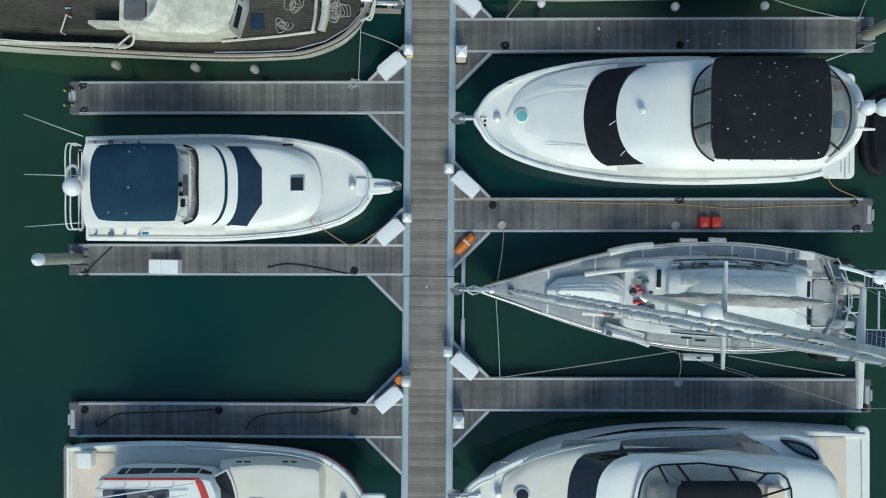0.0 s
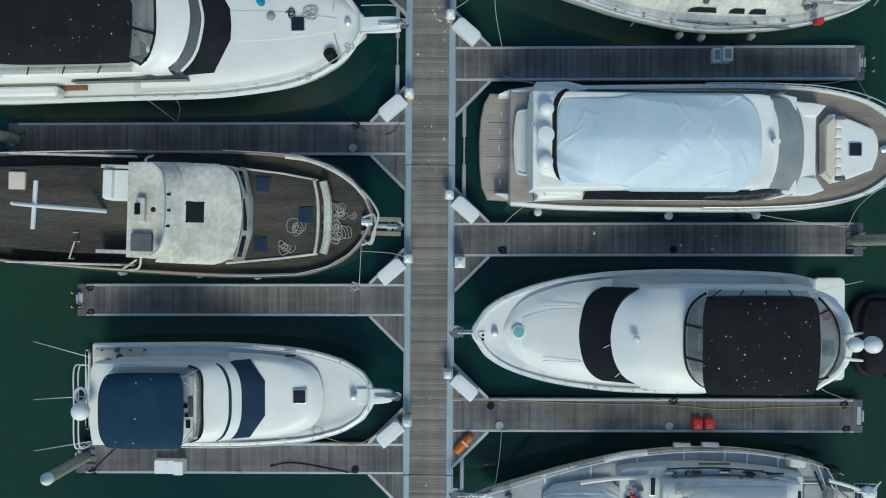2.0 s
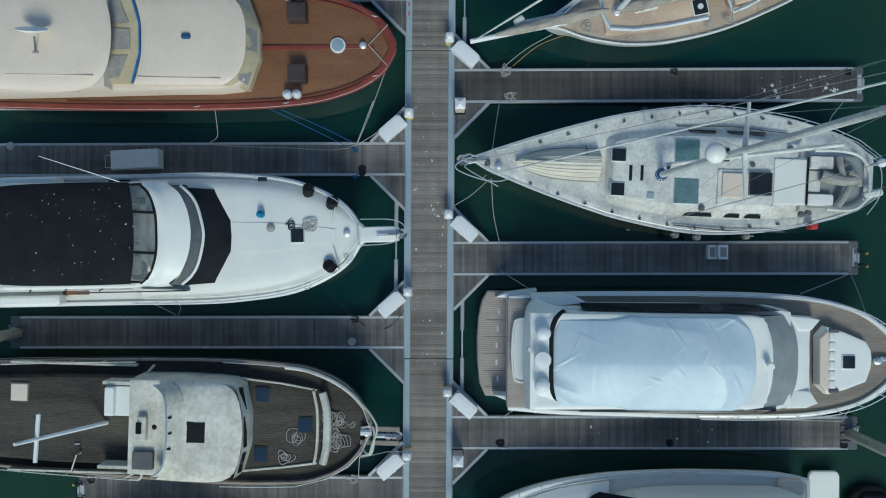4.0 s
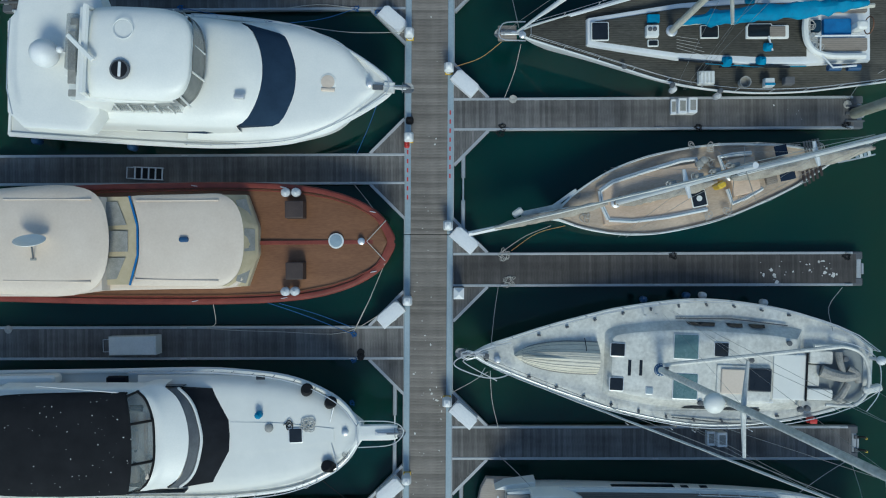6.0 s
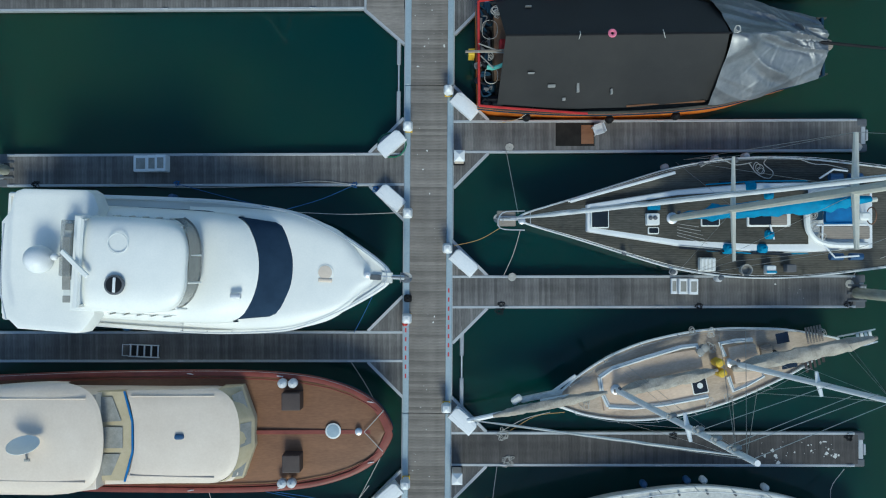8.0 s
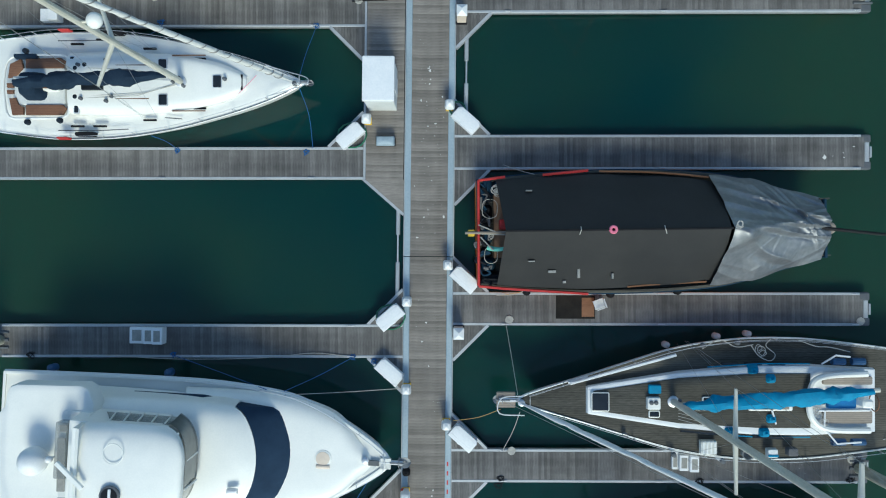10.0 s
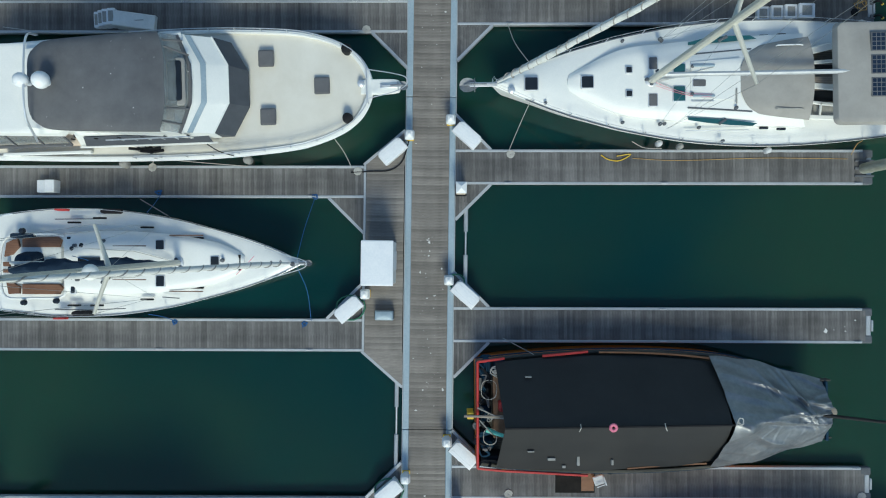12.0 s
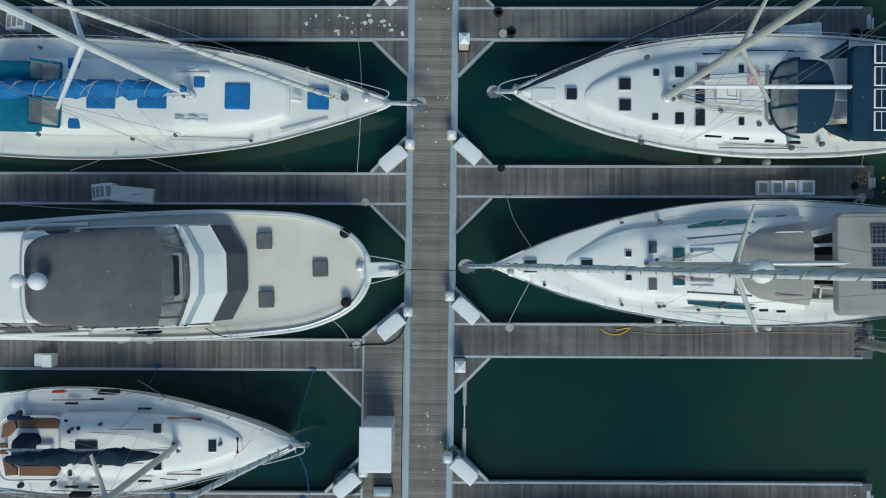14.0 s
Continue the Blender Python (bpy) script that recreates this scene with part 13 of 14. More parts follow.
# ---- pipes slung along the walkway between the gussets ----
def service_pipe(x, y0, y1):
    t = thing("service_pipe", pose(x, y0, 0), "grey telescopic service pipe slung beside the walkway", "pipe", "service pipes")
    n = y1 - y0
    part("sleeve", Geo().tube([(0, 0, 0.34), (0, n * 0.36, 0.34)], 0.105, 8), EDGE, t)
    part("rod", Geo().tube([(0, n * 0.34, 0.34), (0, n * 0.66, 0.34)], 0.045, 6), STEEL, t)
    part("sleeve", Geo().tube([(0, n * 0.64, 0.34), (0, n, 0.34)], 0.105, 8), EDGE, t)


for x, y0, y1 in ((1.72, -5.5, -0.7), (1.72, 12.2, 17.2), (1.74, 29.9, 34.0), (1.80, 53.4, 57.5), (-1.68, 17.2, 22.2), (-1.55, 44.1, 49.0)):
    service_pipe(x, y0, y1)


# ---- steps, ramps and loose things on the fingers ----
def steps(name, x, y, rz, tiers, width, label, pads=True, mat=None):
    """Boarding steps: tiers of (length, height), rising along x."""
    mat = mat or BOXWHITE
    t = thing(name, pose(x, y, DECK, 0, 0, rz), label, "boarding steps", "boarding steps")
    total = sum(n for n, _ in tiers)
    at = -total / 2
    for n, hgt in tiers:
        s = part("step", Geo().box(at + n / 2, 0, 0, n - 0.01, width, hgt, ch=0.03), mat, t)
        if pads:
            part("tread_pad", Geo().box(at + n / 2, 0, hgt - 0.004, n * 0.62, width * 0.66, 0.014, ch=0.004), GREYFENDER, s)
        at += n
    return t


steps("boarding_steps", -12.94, -1.3, 0, [(0.62, 0.40), (0.42, 0.42), (0.48, 0.62)], 0.68, "plain white moulded boarding steps on the dock", False)
steps("boarding_steps", 14.49, 19.46, 0, [(0.42, 0.35), (0.5, 0.6)], 0.72, "white boarding steps with two dark treads")
steps("boarding_steps", 12.78, 36.13, 0, [(0.30, 0.2), (0.45, 0.45), (0.45, 0.65)], 0.78, "white boarding steps with two grey treads")
steps("boarding_steps", -13.98, 42.09, 180, [(0.52, 0.6), (0.5, 0.42), (0.75, 0.25)], 0.82, "white boarding steps with three grey treads")
steps("boarding_steps", 17.35, 66.98, 0, [(0.62, 0.22), (0.6, 0.4), (0.6, 0.58), (0.78, 0.76)], 0.72, "long white boarding steps with four grey treads")
steps("boarding_steps", -16.2, 66.37, 3, [(0.28, 0.25), (0.28, 0.45), (0.3, 0.62), (0.4, 0.7)], 0.80, "white slotted boarding steps")
steps("boarding_steps", -20.64, 74.78, -4, [(0.38, 0.25), (0.38, 0.45), (0.45, 0.65)], 0.85, "white slotted boarding steps on the far finger")
steps("boarding_steps", -18.99, 58.02, 0, [(0.5, 0.35), (0.5, 0.6)], 0.62, "small white two-step block", False)


def ramp(x, y, rz, n, w, h0, h1, label, mat):
    t = thing("storage_ramp", pose(x, y, DECK, 0, 0, rz), label, "storage box", "storage boxes")
    low = [(-n / 2, -w / 2), (n / 2, -w / 2), (n / 2, w / 2), (-n / 2, w / 2)]
    part("body", Geo().loft([[(a, b, 0) for a, b in low], [(a, b, h0 if a < 0 else h1) for a, b in low], [(a * 0.94, b * 0.9, (h0 if a < 0 else h1) + 0.04) for a, b in low]], cap0=True, cap1=True), mat, t)
    part("seam", Geo().box(0.1, 0, max(h0, h1) * 0.72, n * 0.4, 0.02, 0.03, rz=8), CORNER, t)
    part("handle", Geo().tube([(-n / 2, -w * 0.35, 0.12), (-n / 2 - 0.45, -w * 0.35, 0.10), (-n / 2 - 0.45, w * 0.3, 0.10), (-n / 2, w * 0.3, 0.12)], 0.02), STEEL, t)


ramp(-14.83, 23.95, 2, 2.5, 0.95, 0.45, 0.75, "pale grey wedge-shaped storage box", GELGREY)
ramp(-14.71, 66.25, -4, 1.9, 0.75, 0.7, 0.3, "pale wedge-shaped storage ramp beside the steps", GELGREY)
ramp(18.02, 74.53, 4, 1.9, 0.95, 0.35, 0.6, "pale storage box on the far finger", GELGREY)

lad = thing("boarding_ladder", pose(-14.28, 32.65, DECK, 0, 0, -2), "folded aluminium boarding ladder lying on the dock", "ladder")
for s in (-0.3, 0.3):
    part("rail", Geo().box(0, s, 0.05, 1.55, 0.05, 0.10), STEEL, lad)
for i in range(5):
    part("rung", Geo().box(-0.7 + 0.35 * i, 0, 0.06, 0.07, 0.6, 0.05), STEEL, lad)
for i in range(4):
    part("tread", Geo().box(-0.52 + 0.35 * i, 0, 0.03, 0.24, 0.55, 0.04), BLACKRUBBER, lad)
part("handrail", Geo().tube([(-0.8, -0.28, 0.1), (-1.1, -0.28, 0.1), (-1.1, 0.28, 0.1), (-0.8, 0.28, 0.1)], 0.03), STEEL, lad)

rb = thing("red_box", pose(13.76, 1.07, DECK, 0, 0, 1), "red fabric storage bag on the finger dock", "bag")
for k in (-0.29, 0.29):
    part("half", Geo().slab(rounded(k - 0.28, k + 0.28, -0.29, 0.29, 0.12), 0, 0.34, 0.03, 0.05, 0.1), RED, rb)
ob = thing("kayak_float", pose(1.78, -0.06, DECK, 0, 0, 48), "orange plastic float lying on the gusset", "float")
part("shell", Geo().slab(plan([(-0.62, 0.12), (-0.5, 0.2), (0, 0.24), (0.5, 0.18), (0.62, 0.1)], 0, 3), 0, 0.34, 0.05, 0.05, 0.12), ORANGE, ob)
part("strap", Geo().box(0.1, -0.02, 0.30, 0.10, 0.42, 0.1), CREAM, ob)
single("orange_bin", Geo().lathe([(0.2, 0), (0.22, 0.5), (0.18, 0.55)], (0, 0, 0), 12), ORANGE, pose(-1.37, -6.74, DECK), "small orange bin beside the power pedestal", "bin")
mat_ = thing("doormat", pose(7.36, 43.71, DECK + 0.002, 0, 0, 0.5), "black rubber mat with a brown patch on the dock", "mat")
part("mat", Geo().box(0, 0, 0, 1.95, 1.15, 0.02, ch=0.005), MAT, mat_)
part("brown_patch", Geo().box(0.62, 0, 0.018, 0.62, 0.95, 0.012, ch=0.004), TEAKBROWN, mat_)


def garden_chair(x, y, rz):
    t = thing("plastic_chair", pose(x, y, DECK, 0, 0, rz), "white plastic garden chair on the dock", "chair")
    part("seat", Geo().box(0, 0, 0.40, 0.48, 0.46, 0.04), WHITEVINYL, t)
    part("backrest", Geo().box(-0.26, 0, 0.42, 0.05, 0.46, 0.42), WHITEVINYL, t)
    for a in (-0.2, 0.2):
        for b in (-0.2, 0.2):
            part("leg", Geo().box(a, b, 0, 0.04, 0.04, 0.42), WHITEVINYL, t)
        part("armrest", Geo().box(-0.02, a * 1.2, 0.6, 0.42, 0.05, 0.03), WHITEVINYL, t)


garden_chair(8.44, 43.9, 200)

# red tape marks on the kerbs
for x, y0 in ((-1.09, 31.9), (1.06, 33.0)):
    for i in range(8 if x > 0 else 7):
        single("kerb_mark", Geo().box(0, 0, 0, 0.07, 0.22, 0.004, ch=0.001), RED, pose(x, y0 + 0.46 * i - 0.4, DECK + 0.036), "red tape mark on the walkway kerb", "tape mark", "kerb marks")
bag = single("life_jacket", Geo().slab(rounded(-0.14, 0.14, -0.3, 0.3, 0.1), 0, 0.5, 0.05, 0.05, 0.1), RED, pose(-1.13, 34.3, DECK + 0.03), "red life jacket hung beside a pedestal", "life jacket")
single("dark_bag", Geo().slab(rounded(-0.2, 0.2, -0.2, 0.2, 0.12), 0, 0.35, 0.05, 0.05, 0.1), BLACKRUBBER, pose(-1.0, 35.4, DECK + 0.03), "small black bag on the walkway kerb", "bag")


# ---- rope coils on the docks ----
def flat_coil(x, y, r, mat, label):
    pts = [(x + r * (1 - i / 52) * math.cos(0.75 * i), y + r * (1 - i / 52) * math.sin(0.75 * i), DECK + 0.035) for i in range(48)]
    single("flat_rope_coil", Geo().tube(pts, 0.024, 5), mat, Matrix.Identity(4), label, "rope", "rope coils")


for x, y in ((12.11, 0.89), (3.59, 0.86), (12.32, -6.83), (-3.89, 14.78), (4.24, 36.51), (21.12, 36.3), (4.06, 43.04), (-13.88, 59.04), (-3.62, 58.97), (-3.28, 66.05), (3.98, 59.91), (21.31, 66.58), (21.52, 43.15), (-21.43, 24.65), (3.47, 74.51)):
    flat_coil(x, y, 0.21, ROPE, "pale rope in a flat spiral coil on the dock")
for x, y in ((3.14, 1.83), (12.25, 9.77), (21.05, 9.71), (-3.66, -1.46), (-16.99, -8.46), (-10.31, -8.42), (-3.61, -8.38), (-3.43, 23.59), (3.46, 67.82), (-3.42, 23.38), (21.4, -7.97), (20.95, 67.14)):
    flat_coil(x, y, 0.19, ROPEDARK, "black rope in a flat coil on the dock")
for x, y in ((3.66, 9.73), (12.32, 2.17), (20.86, 2.07), (-17.14, 7.61), (-17.13, 6.38), (-16.98, -1.68), (3.71, 35.13), (13.62, 35.12), (12.39, 28.62), (21.15, 28.62), (3.6, 34.78), (20.95, 0.82), (3.69, 9.7), (21.06, 9.73), (-3.73, 15.95), (-19.94, 41.03), (21.09, 35.25)):
    coil(x, y, DECK, 0.20, ROPEDARK, 3, "black mooring rope heaped round a cleat", 0.35)
for x, y in ((3.86, 28.6), (-3.79, 7.8), (21.18, 66.36), (4.07, 27.31)):
    coil(x, y, DECK, 0.30, ROPE, 4, "pale mooring rope heaped on the dock", 0.4)
coil(21.25, 67.48, DECK, 0.34, ROPEYELLOW, 3, "ochre rope in a loose coil on the dock", 0.15)
for x, y in ((-3.77, 23.23), (-3.84, 21.03), (-12.73, 41.13), (-3.74, 41.11), (-13.55, 57.8), (-5.73, 57.68), (-6.19, 51.34), (-12.64, 51.35), (-3.78, 24.56), (-2.68, 40.91), (-17.27, -9.58), (-3.74, -9.61)):
    coil(x, y, DECK, 0.15, ROPEBLUE, 3, "blue mooring rope wound on a dock cleat", 0.4)

# hooked mooring whips with yellow tips at some dock ends
def mooring_whip(x, y, s):
    t = thing("mooring_whip", pose(x, y, DECK), "dark curved mooring whip with a yellow tip on a dock end", "mooring whip", "mooring whips")
    part("arm", Geo().tube(spline([(0, 0, 0.02), (0.12 * s, 0.03, 0.12), (0.3 * s, 0.02, 0.10), (0.42 * s, -0.05, 0.02)], 4), 0.05, 6), BLACKRUBBER, t)
    part("tip", Geo().lathe([(0.02, -0.06), (0.06, -0.03), (0.06, 0.04), (0.02, 0.06)], (0.45 * s, -0.07, 0.0), 10), YELLOW, t, "yellow tip")
    part("bracket", Geo().box(-0.05 * s, 0, -0.06, 0.22, 0.2, 0.1), CORNER, t)


for x, y, s in ((-17.62, 7.43, -1), (-17.62, 6.71, -1), (21.7, 19.51, 1), (21.71, 18.85, 1), (21.89, 67.65, 1), (21.9, 66.95, 1)):
    mooring_whip(x, y, s)


def tyre(x, y, r=0.26):
    prof = [(r * 0.5, 0.02), (r * 0.6, 0.0), (r, 0.03), (r, 0.13), (r * 0.62, 0.16), (r * 0.5, 0.13)]
    single("tyre", Geo().lathe(prof + prof[:1], (0, 0, 0), 18), BLACKRUBBER, pose(x, y, DECK + 0.003), "old black tyre lying on the finger dock", "tyre", "tyres")


for x, y in ((20.9, 74.73), (21.49, 74.68), (3.22, 75.55), (3.88, 74.57)):
    tyre(x, y, 0.23)

# long lines lying on the decks
rope("dock_line", [(1.3, 2.34, 0.53), (1.47, 2.12, 0.53), (3.92, 2.11, 0.53), (8.08, 2, 0.53), (12.24, 1.95, 0.53), (14.73, 1.77, 0.53), (17.77, 1.91, 0.53), (21.08, 1.99, 0.53)], ROPEYELLOW, 0.018, "ochre rope lying along the finger dock")
rope("dock_line", [(-7.83, -1.21, 0.53), (-7.91, -1.32, 0.53), (-7.22, -1.15, 0.53), (-6.38, -1.17, 0.53), (-4.98, -1.41, 0.53), (-3.72, -1.65, 0.53)], ROPEDARK, 0.026, "black rope lying along the finger dock")
rope("dock_line", [(-16.43, -8.98, 0.53), (-16.29, -9.24, 0.53), (-15.44, -8.67, 0.53), (-13.9, -8.54, 0.53), (-11.93, -8.46, 0.53), (-10.39, -8.34, 0.53)], ROPEDARK, 0.026, "black rope lying along the finger dock")
rope("dock_line", [(-9.04, -9.33, 0.53), (-8.29, -8.65, 0.53), (-6.61, -8.47, 0.53), (-5.49, -8.46, 0.53), (-3.81, -8.21, 0.53)], ROPEDARK, 0.026, "black rope lying along the finger dock")
rope("dock_line", [(-15.67, -0.36, 0.53), (-16.1, -0.76, 0.53), (-16.66, -1.31, 0.53), (-17, -1.68, 0.53)], ROPEDARK, 0.03, "black rope lying across the finger dock")
rope("dock_line", [(8.46, 59.92, 0.54), (8.83, 59.7, 0.54), (9.39, 59.65, 0.54), (9.94, 59.97, 0.54), (9.25, 59.87, 0.54)], YELLOW, 0.028, "yellow chain lying on the dock edge")
rope("dock_line", [(10.03, 59.77, 0.53), (12.32, 59.69, 0.53), (16.5, 59.86, 0.53), (20.68, 59.86, 0.53)], ROPEYELLOW, 0.014, "thin ochre rope lying along the finger dock")
rope("dock_line", [(-3.96, 58.91, 0.53), (-2.89, 58.98, 0.53), (-2.04, 59.04, 0.53), (-1.43, 59.47, 0.54), (-1.14, 60.24, 0.8), (-1.06, 60.41, 1.1)], ROPEDARK, 0.035, "black power cable from pedestal along the dock", category="cable")
for x, y, mt, lb in ((-1.85, 43.12, GREEN, "green hose coiled round a dock box"), (-3.87, 52.18, GREEN, "bright green hose coiled round a dock box"), (1.35, 53.56, GREEN, "dark green hose looped beside a dock box")):
    k = 0.62 if x < 0 else 0.35
    pts = [(x + k * 1.15 * math.cos(a) * (1 + 0.05 * math.sin(3 * a)), y + k * math.sin(a), DECK + 0.06 + 0.03 * (i // 14)) for i, a in enumerate([2 * math.pi * j / 14 for j in range(43)])]
    single("water_hose", Geo().tube(pts, 0.035, 6), mt, Matrix.Identity(4), lb, "hose", "water hoses")

# ---- mooring lines from boats to docks ----
LINES = [
    ([(-3.25, 12.62, 3.3), (-3.21, 10.81, 2.2), (-3.51, 7.87, 0.6)], ROPE),
    ([(-3.11, 9.59, 3.0), (-1.9, 9.51, 1.6), (-1.22, 9.31, 0.9)], ROPE),
    ([(-4.99, 0.6, 2.1), (-4.38, 0.1, 1.1), (-3.84, -0.24, 0.6)], ROPEYELLOW),
    ([(-3.84, -0.24, 0.56), (-3.03, 0.13, 0.8), (-1.91, 0.98, 0.9)], ROPEYELLOW),
    ([(3.27, -2.71, 1.6), (3.44, -4.68, 1.0), (3.56, -6.62, 0.6)], ROPE),
    ([(3.32, -1.9, 1.6), (3.57, -0.56, 1.0), (3.7, 0.69, 0.6)], ROPE),
    ([(3.65, -6.62, 0.6), (7.8, -5.92, 0.9), (11.89, -5.15, 1.4)], ROPE),
    ([(12.29, -6.81, 0.6), (12.33, -5.98, 0.9), (12.08, -5.23, 1.4)], ROPE),
    ([(14.45, -5.34, 1.4), (17.66, -5.93, 0.9), (20.42, -6.37, 0.6)], ROPE),
    ([(18.93, 3.28, 1.6), (19.71, 2.79, 0.9), (21.12, 2.28, 0.6)], ROPEYELLOW),
    ([(5.01, 12.06, 2.6), (4.32, 11.58, 1.4), (3.69, 10.96, 0.6)], ROPE),
    ([(4.96, 17.6, 2.6), (4.27, 18.03, 1.4), (3.63, 18.44, 0.6)], ROPE),
    ([(14.32, 11.64, 3.0), (17.61, 11.24, 1.6), (20.89, 10.96, 0.6)], ROPE),
    ([(21.22, 12.91, 3.2), (20.88, 11.95, 1.6), (20.89, 10.96, 0.6)], ROPE),
    ([(17.61, 17.52, 3.0), (19.77, 17.99, 1.4), (21.31, 18.44, 0.6)], ROPE),
    ([(20.67, 16.33, 3.2), (21.18, 17.38, 1.6), (21.31, 18.36, 0.6)], ROPE),
    ([(3.07, 22.98, 2.1), (3.22, 21.37, 1.2), (3.58, 19.85, 0.6)], ROPE),
    ([(2.96, 22.93, 2.1), (2.09, 22.21, 1.2), (1.25, 21.7, 0.9)], ROPE),
    ([(-13.74, 16.95, 2.7), (-13.41, 16.61, 1.5), (-12.85, 16.09, 0.6)], ROPE),
    ([(-12.11, 16.88, 2.7), (-12.28, 16.56, 1.5), (-12.76, 16.04, 0.6)], ROPE),
    ([(-5.34, 17.94, 2.4), (-3.39, 15.71, 0.56), (-1.99, 15.53, 0.55), (-1.24, 16.44, 0.9)], ROPEDARK),
    ([(-2.66, 26.63, 2.6), (-3.25, 25.64, 1.4), (-3.77, 24.68, 0.6)], ROPE),
    ([(-7.89, 26.32, 2.5), (-5.92, 25.49, 1.4), (-3.92, 24.59, 0.6)], ROPEBLUE),
    ([(-2.02, 28.2, 2.7), (-2.97, 26.19, 1.4), (-3.68, 24.83, 0.6)], ROPE),
    ([(-2.14, 30.17, 2.7), (-3, 31.22, 1.4), (-3.81, 32.16, 0.6)], ROPE),
    ([(-7.15, 26.22, 2.4), (-5.48, 25.61, 1.4), (-3.85, 24.89, 0.6)], ROPEBLUE),
    ([(-10.34, 26.19, 2.4), (-10.59, 25.11, 1.2), (-11.01, 24.77, 0.6), (-7.36, 24.63, 0.55), (-4.21, 24.63, 0.55), (-1.91, 25.92, 0.7)], ROPE),
    ([(-2.35, 36.1, 2.6), (-3.02, 34.85, 1.4), (-3.68, 33.68, 0.6)], ROPEBLUE),
    ([(-6.71, 39.73, 2.5), (-5.3, 40.29, 1.4), (-3.79, 41.06, 0.6)], ROPEBLUE),
    ([(-12.63, 41.08, 0.6), (-10.07, 40.41, 1.4), (-7.55, 39.8, 2.5)], ROPEBLUE),
    ([(-6.17, 39.59, 2.5), (-3.87, 39.56, 1.6), (-1.11, 39.7, 1.2)], ROPE),
    ([(-16.09, 41.07, 0.58), (-12.63, 40.91, 0.57), (-8.32, 41.01, 0.57), (-5.74, 41.28, 0.57), (-3.87, 41.12, 0.57)], ROPE),
    ([(4.36, 39.63, 2.2), (4.15, 41.19, 1.3), (3.89, 42.86, 0.6)], ROPE),
    ([(4.47, 38.81, 2.2), (4.23, 37.69, 1.3), (3.81, 36.58, 0.6)], ROPE),
    ([(3.54, 38.94, 2.2), (2.54, 38.37, 1.4), (1.32, 38.07, 0.9)], ROPEYELLOW),
    ([(22.16, 37.71, 1.9), (21.51, 37.25, 1.0), (21.17, 36.58, 0.6)], ROPE),
    ([(6.01, 30.05, 1.9), (4.84, 29.55, 1.2), (3.71, 28.76, 0.6)], ROPE),
    ([(6.7, 30.05, 1.9), (5.4, 29.69, 1.2), (4.19, 28.82, 0.6)], ROPEYELLOW),
    ([(3.54, 27.01, 0.6), (3.31, 25.74, 1.3), (3.07, 24.25, 2.6)], ROPE),
    ([(20.87, 27.07, 0.6), (20.09, 26.09, 0.8), (19.66, 25.03, 2.0)], ROPE),
    ([(-6.22, 54.61, 2.3), (-6.07, 56.04, 1.4), (-5.74, 57.57, 0.6)], ROPEBLUE),
    ([(-6.19, 54.15, 2.3), (-5.89, 53.01, 1.4), (-5.83, 51.51, 0.6)], ROPEBLUE),
    ([(-13.36, 51.85, 2.0), (-12.92, 51.69, 1.4), (-12.61, 51.41, 0.6)], ROPEBLUE),
    ([(-13.5, 56.73, 2.0), (-13.51, 57.15, 1.2), (-13.46, 57.62, 0.6)], ROPEBLUE),
    ([(-4.55, 60.35, 2.3), (-4.18, 59.78, 1.4), (-3.9, 59.11, 0.6)], ROPE),
    ([(-13.11, 59.29, 2.2), (-10.87, 59.21, 1.2), (-9.09, 59.15, 0.6)], ROPE),
    ([(-13.03, 59.57, 2.2), (-13.52, 59.38, 1.2), (-13.9, 59.07, 0.6)], ROPE),
    ([(4.79, 62.3, 2.2), (4.3, 61.14, 1.3), (3.88, 60.06, 0.6)], ROPE),
    ([(9.63, 60.37, 2.0), (10.33, 60.14, 1.6), (11.33, 60.22, 1.0)], ROPE),
    ([(4.88, 63.78, 2.2), (4.09, 65.18, 1.3), (3.75, 66.38, 0.6)], ROPE),
    ([(-3.38, 70.07, 2.0), (-3.52, 68.98, 1.2), (-3.68, 67.5, 0.6)], ROPE),
    ([(-3.35, 71.42, 2.0), (-3.52, 72.84, 1.2), (-3.72, 74.13, 0.6)], ROPE),
    ([(-15.15, 68.15, 1.8), (-16.77, 67.74, 1.0), (-17.95, 67.43, 0.6)], ROPE),
    ([(-14.25, 68.1, 1.8), (-13.15, 67.73, 1.0), (-12.03, 67.34, 0.6)], ROPE),
    ([(-20.89, 65.7, 1.5), (-18.35, 65.54, 1.1), (-13.71, 65.32, 2.2)], ROPE),
    ([(20.69, 68.69, 1.8), (20.96, 68.18, 1.1), (21.11, 67.63, 0.6)], ROPEYELLOW),
    ([(20.82, 60.08, 0.6), (20.75, 60.48, 1.2), (20.63, 60.56, 1.9)], ROPEYELLOW),
    ([(3.69, 50.78, 0.6), (4.47, 50.42, 1.2), (5.07, 50.17, 2.0)], ROPE),
    ([(3.42, 44.27, 0.6), (4.51, 44.41, 1.0), (5.55, 45.26, 1.7)], ROPE),
    ([(3.7, 44.27, 0.6), (5.22, 44.61, 1.0), (6.24, 45.12, 1.7)], ROPEYELLOW),
]
for pts, mt in LINES:
    colour = {ROPE: "pale", ROPEBLUE: "blue", ROPEYELLOW: "ochre", ROPEDARK: "black"}[mt]
    rope("mooring_rope", pts, mt, 0.017, colour + " mooring rope from boat to dock cleat")


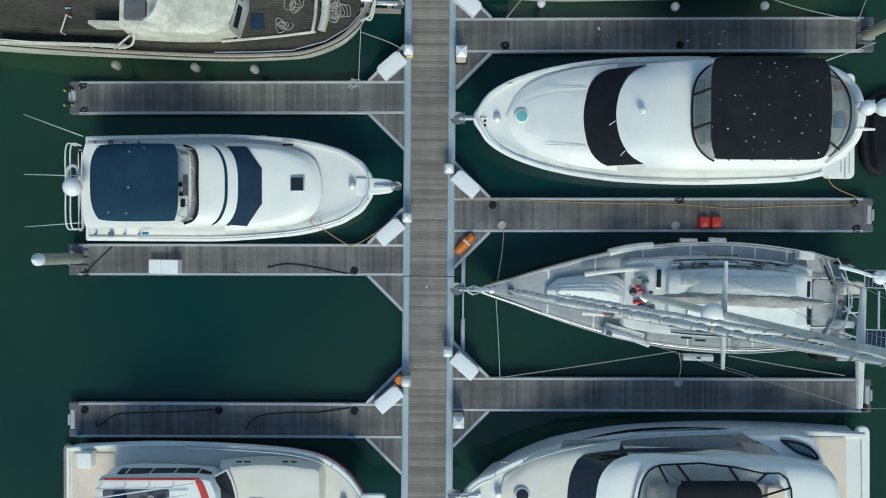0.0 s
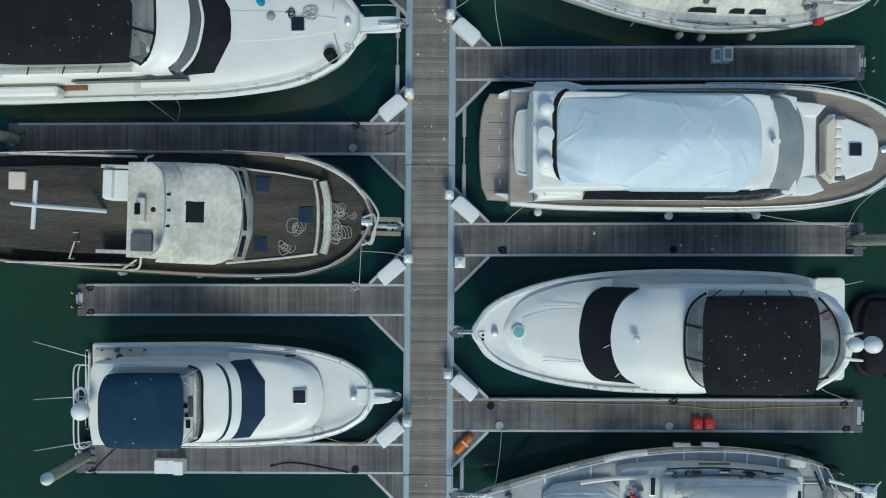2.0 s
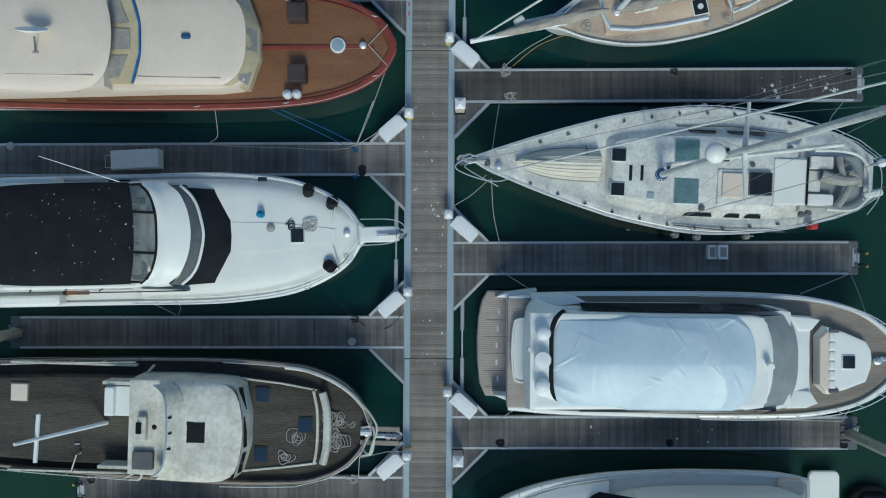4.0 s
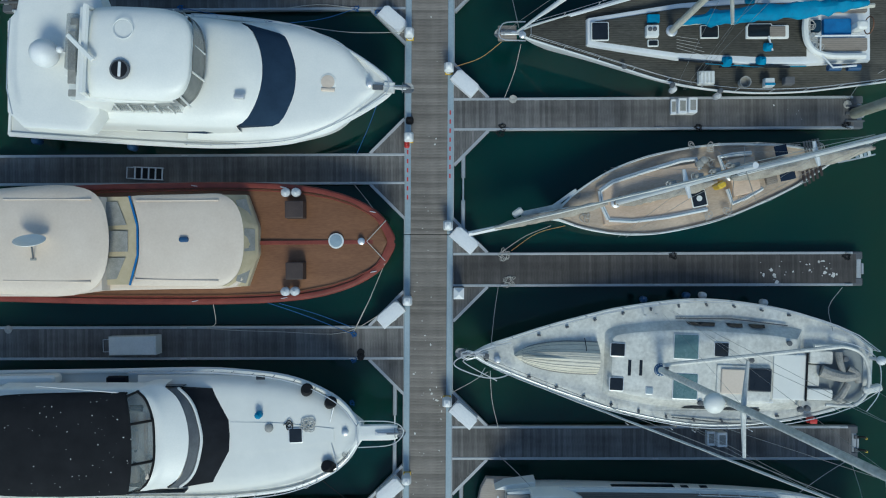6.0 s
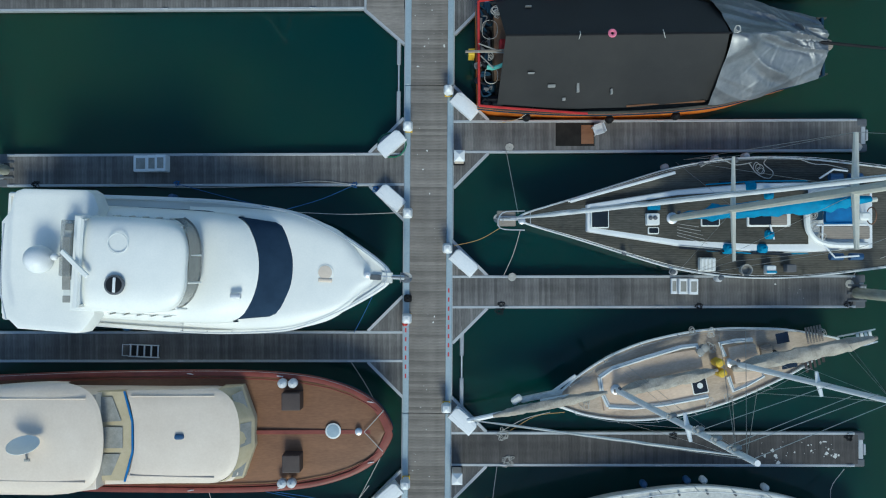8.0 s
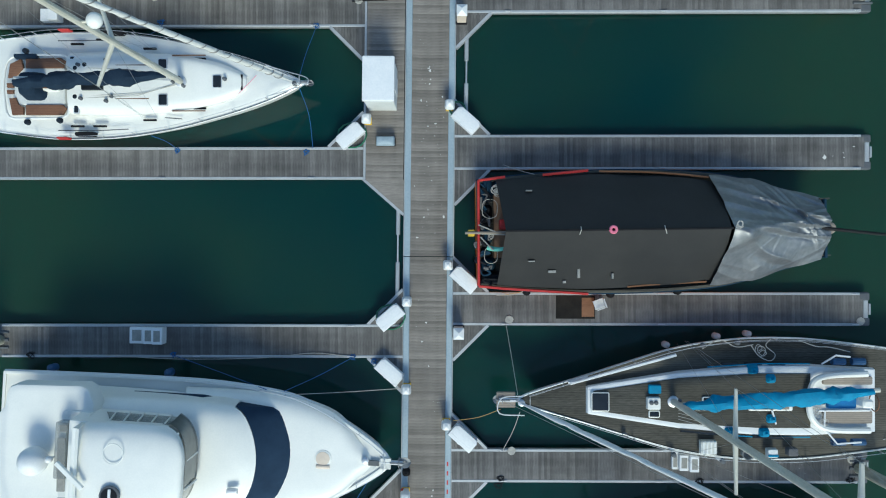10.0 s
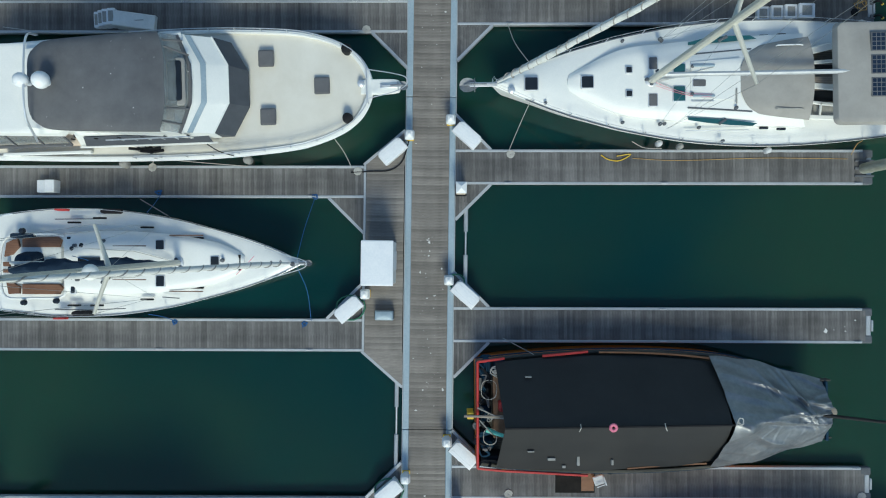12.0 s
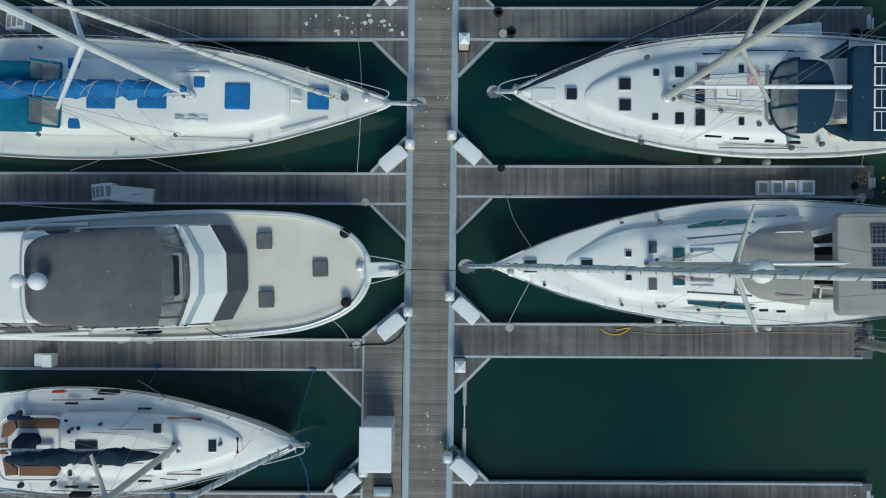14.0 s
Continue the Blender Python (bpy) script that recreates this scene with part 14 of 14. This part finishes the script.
# ---- bird lime on the decks ----
def lime(areas, seed):
    k = random.Random(seed)
    g = Geo()
    for x0, x1, y0, y1, n, r in areas:
        for _ in range(n):
            x, y, rr = k.uniform(x0, x1), k.uniform(y0, y1), r * (0.25 + k.random() ** 3)
            m, sx, sy = 9, k.uniform(0.7, 1.6), k.uniform(0.7, 1.6)
            ring = [(x + sx * rr * k.uniform(0.35, 1.15) * math.cos(2 * math.pi * i / m), y + sy * rr * k.uniform(0.35, 1.15) * math.sin(2 * math.pi * i / m)) for i in range(m)]
            g.loft([[(a, b, DECK - 0.002) for a, b in ring], [(a, b, DECK + 0.006) for a, b in ring]], cap0=True, cap1=True)
    ob = new("bird_lime", g.mesh("bird_lime", LIME, 0))
    tagged(ob, "white bird droppings splashed on the dock planks", "bird lime", kind="stuff")


lime([(-0.75, 0.75, 13.0, 24.5, 57, 0.068), (-0.75, 0.75, 24.5, 45, 32, 0.048), (-0.75, 0.75, 47, 56, 50, 0.048), (-0.75, 0.75, 56, 66, 17, 0.041), (-0.8, 0.8, 66, 77, 37, 0.061), (-0.75, 0.75, -8, 12, 17, 0.041), (16.8, 21.0, 27.3, 28.4, 37, 0.088), (-6.5, -1.4, 74.4, 75.4, 34, 0.12), (7.5, 9.0, 9.8, 10.7, 5, 0.109), (12, 15, 9.8, 10.7, 6, 0.054), (16, 20, 35.1, 36.3, 7, 0.068), (19.5, 21.5, 51.0, 51.9, 5, 0.095)], 5)
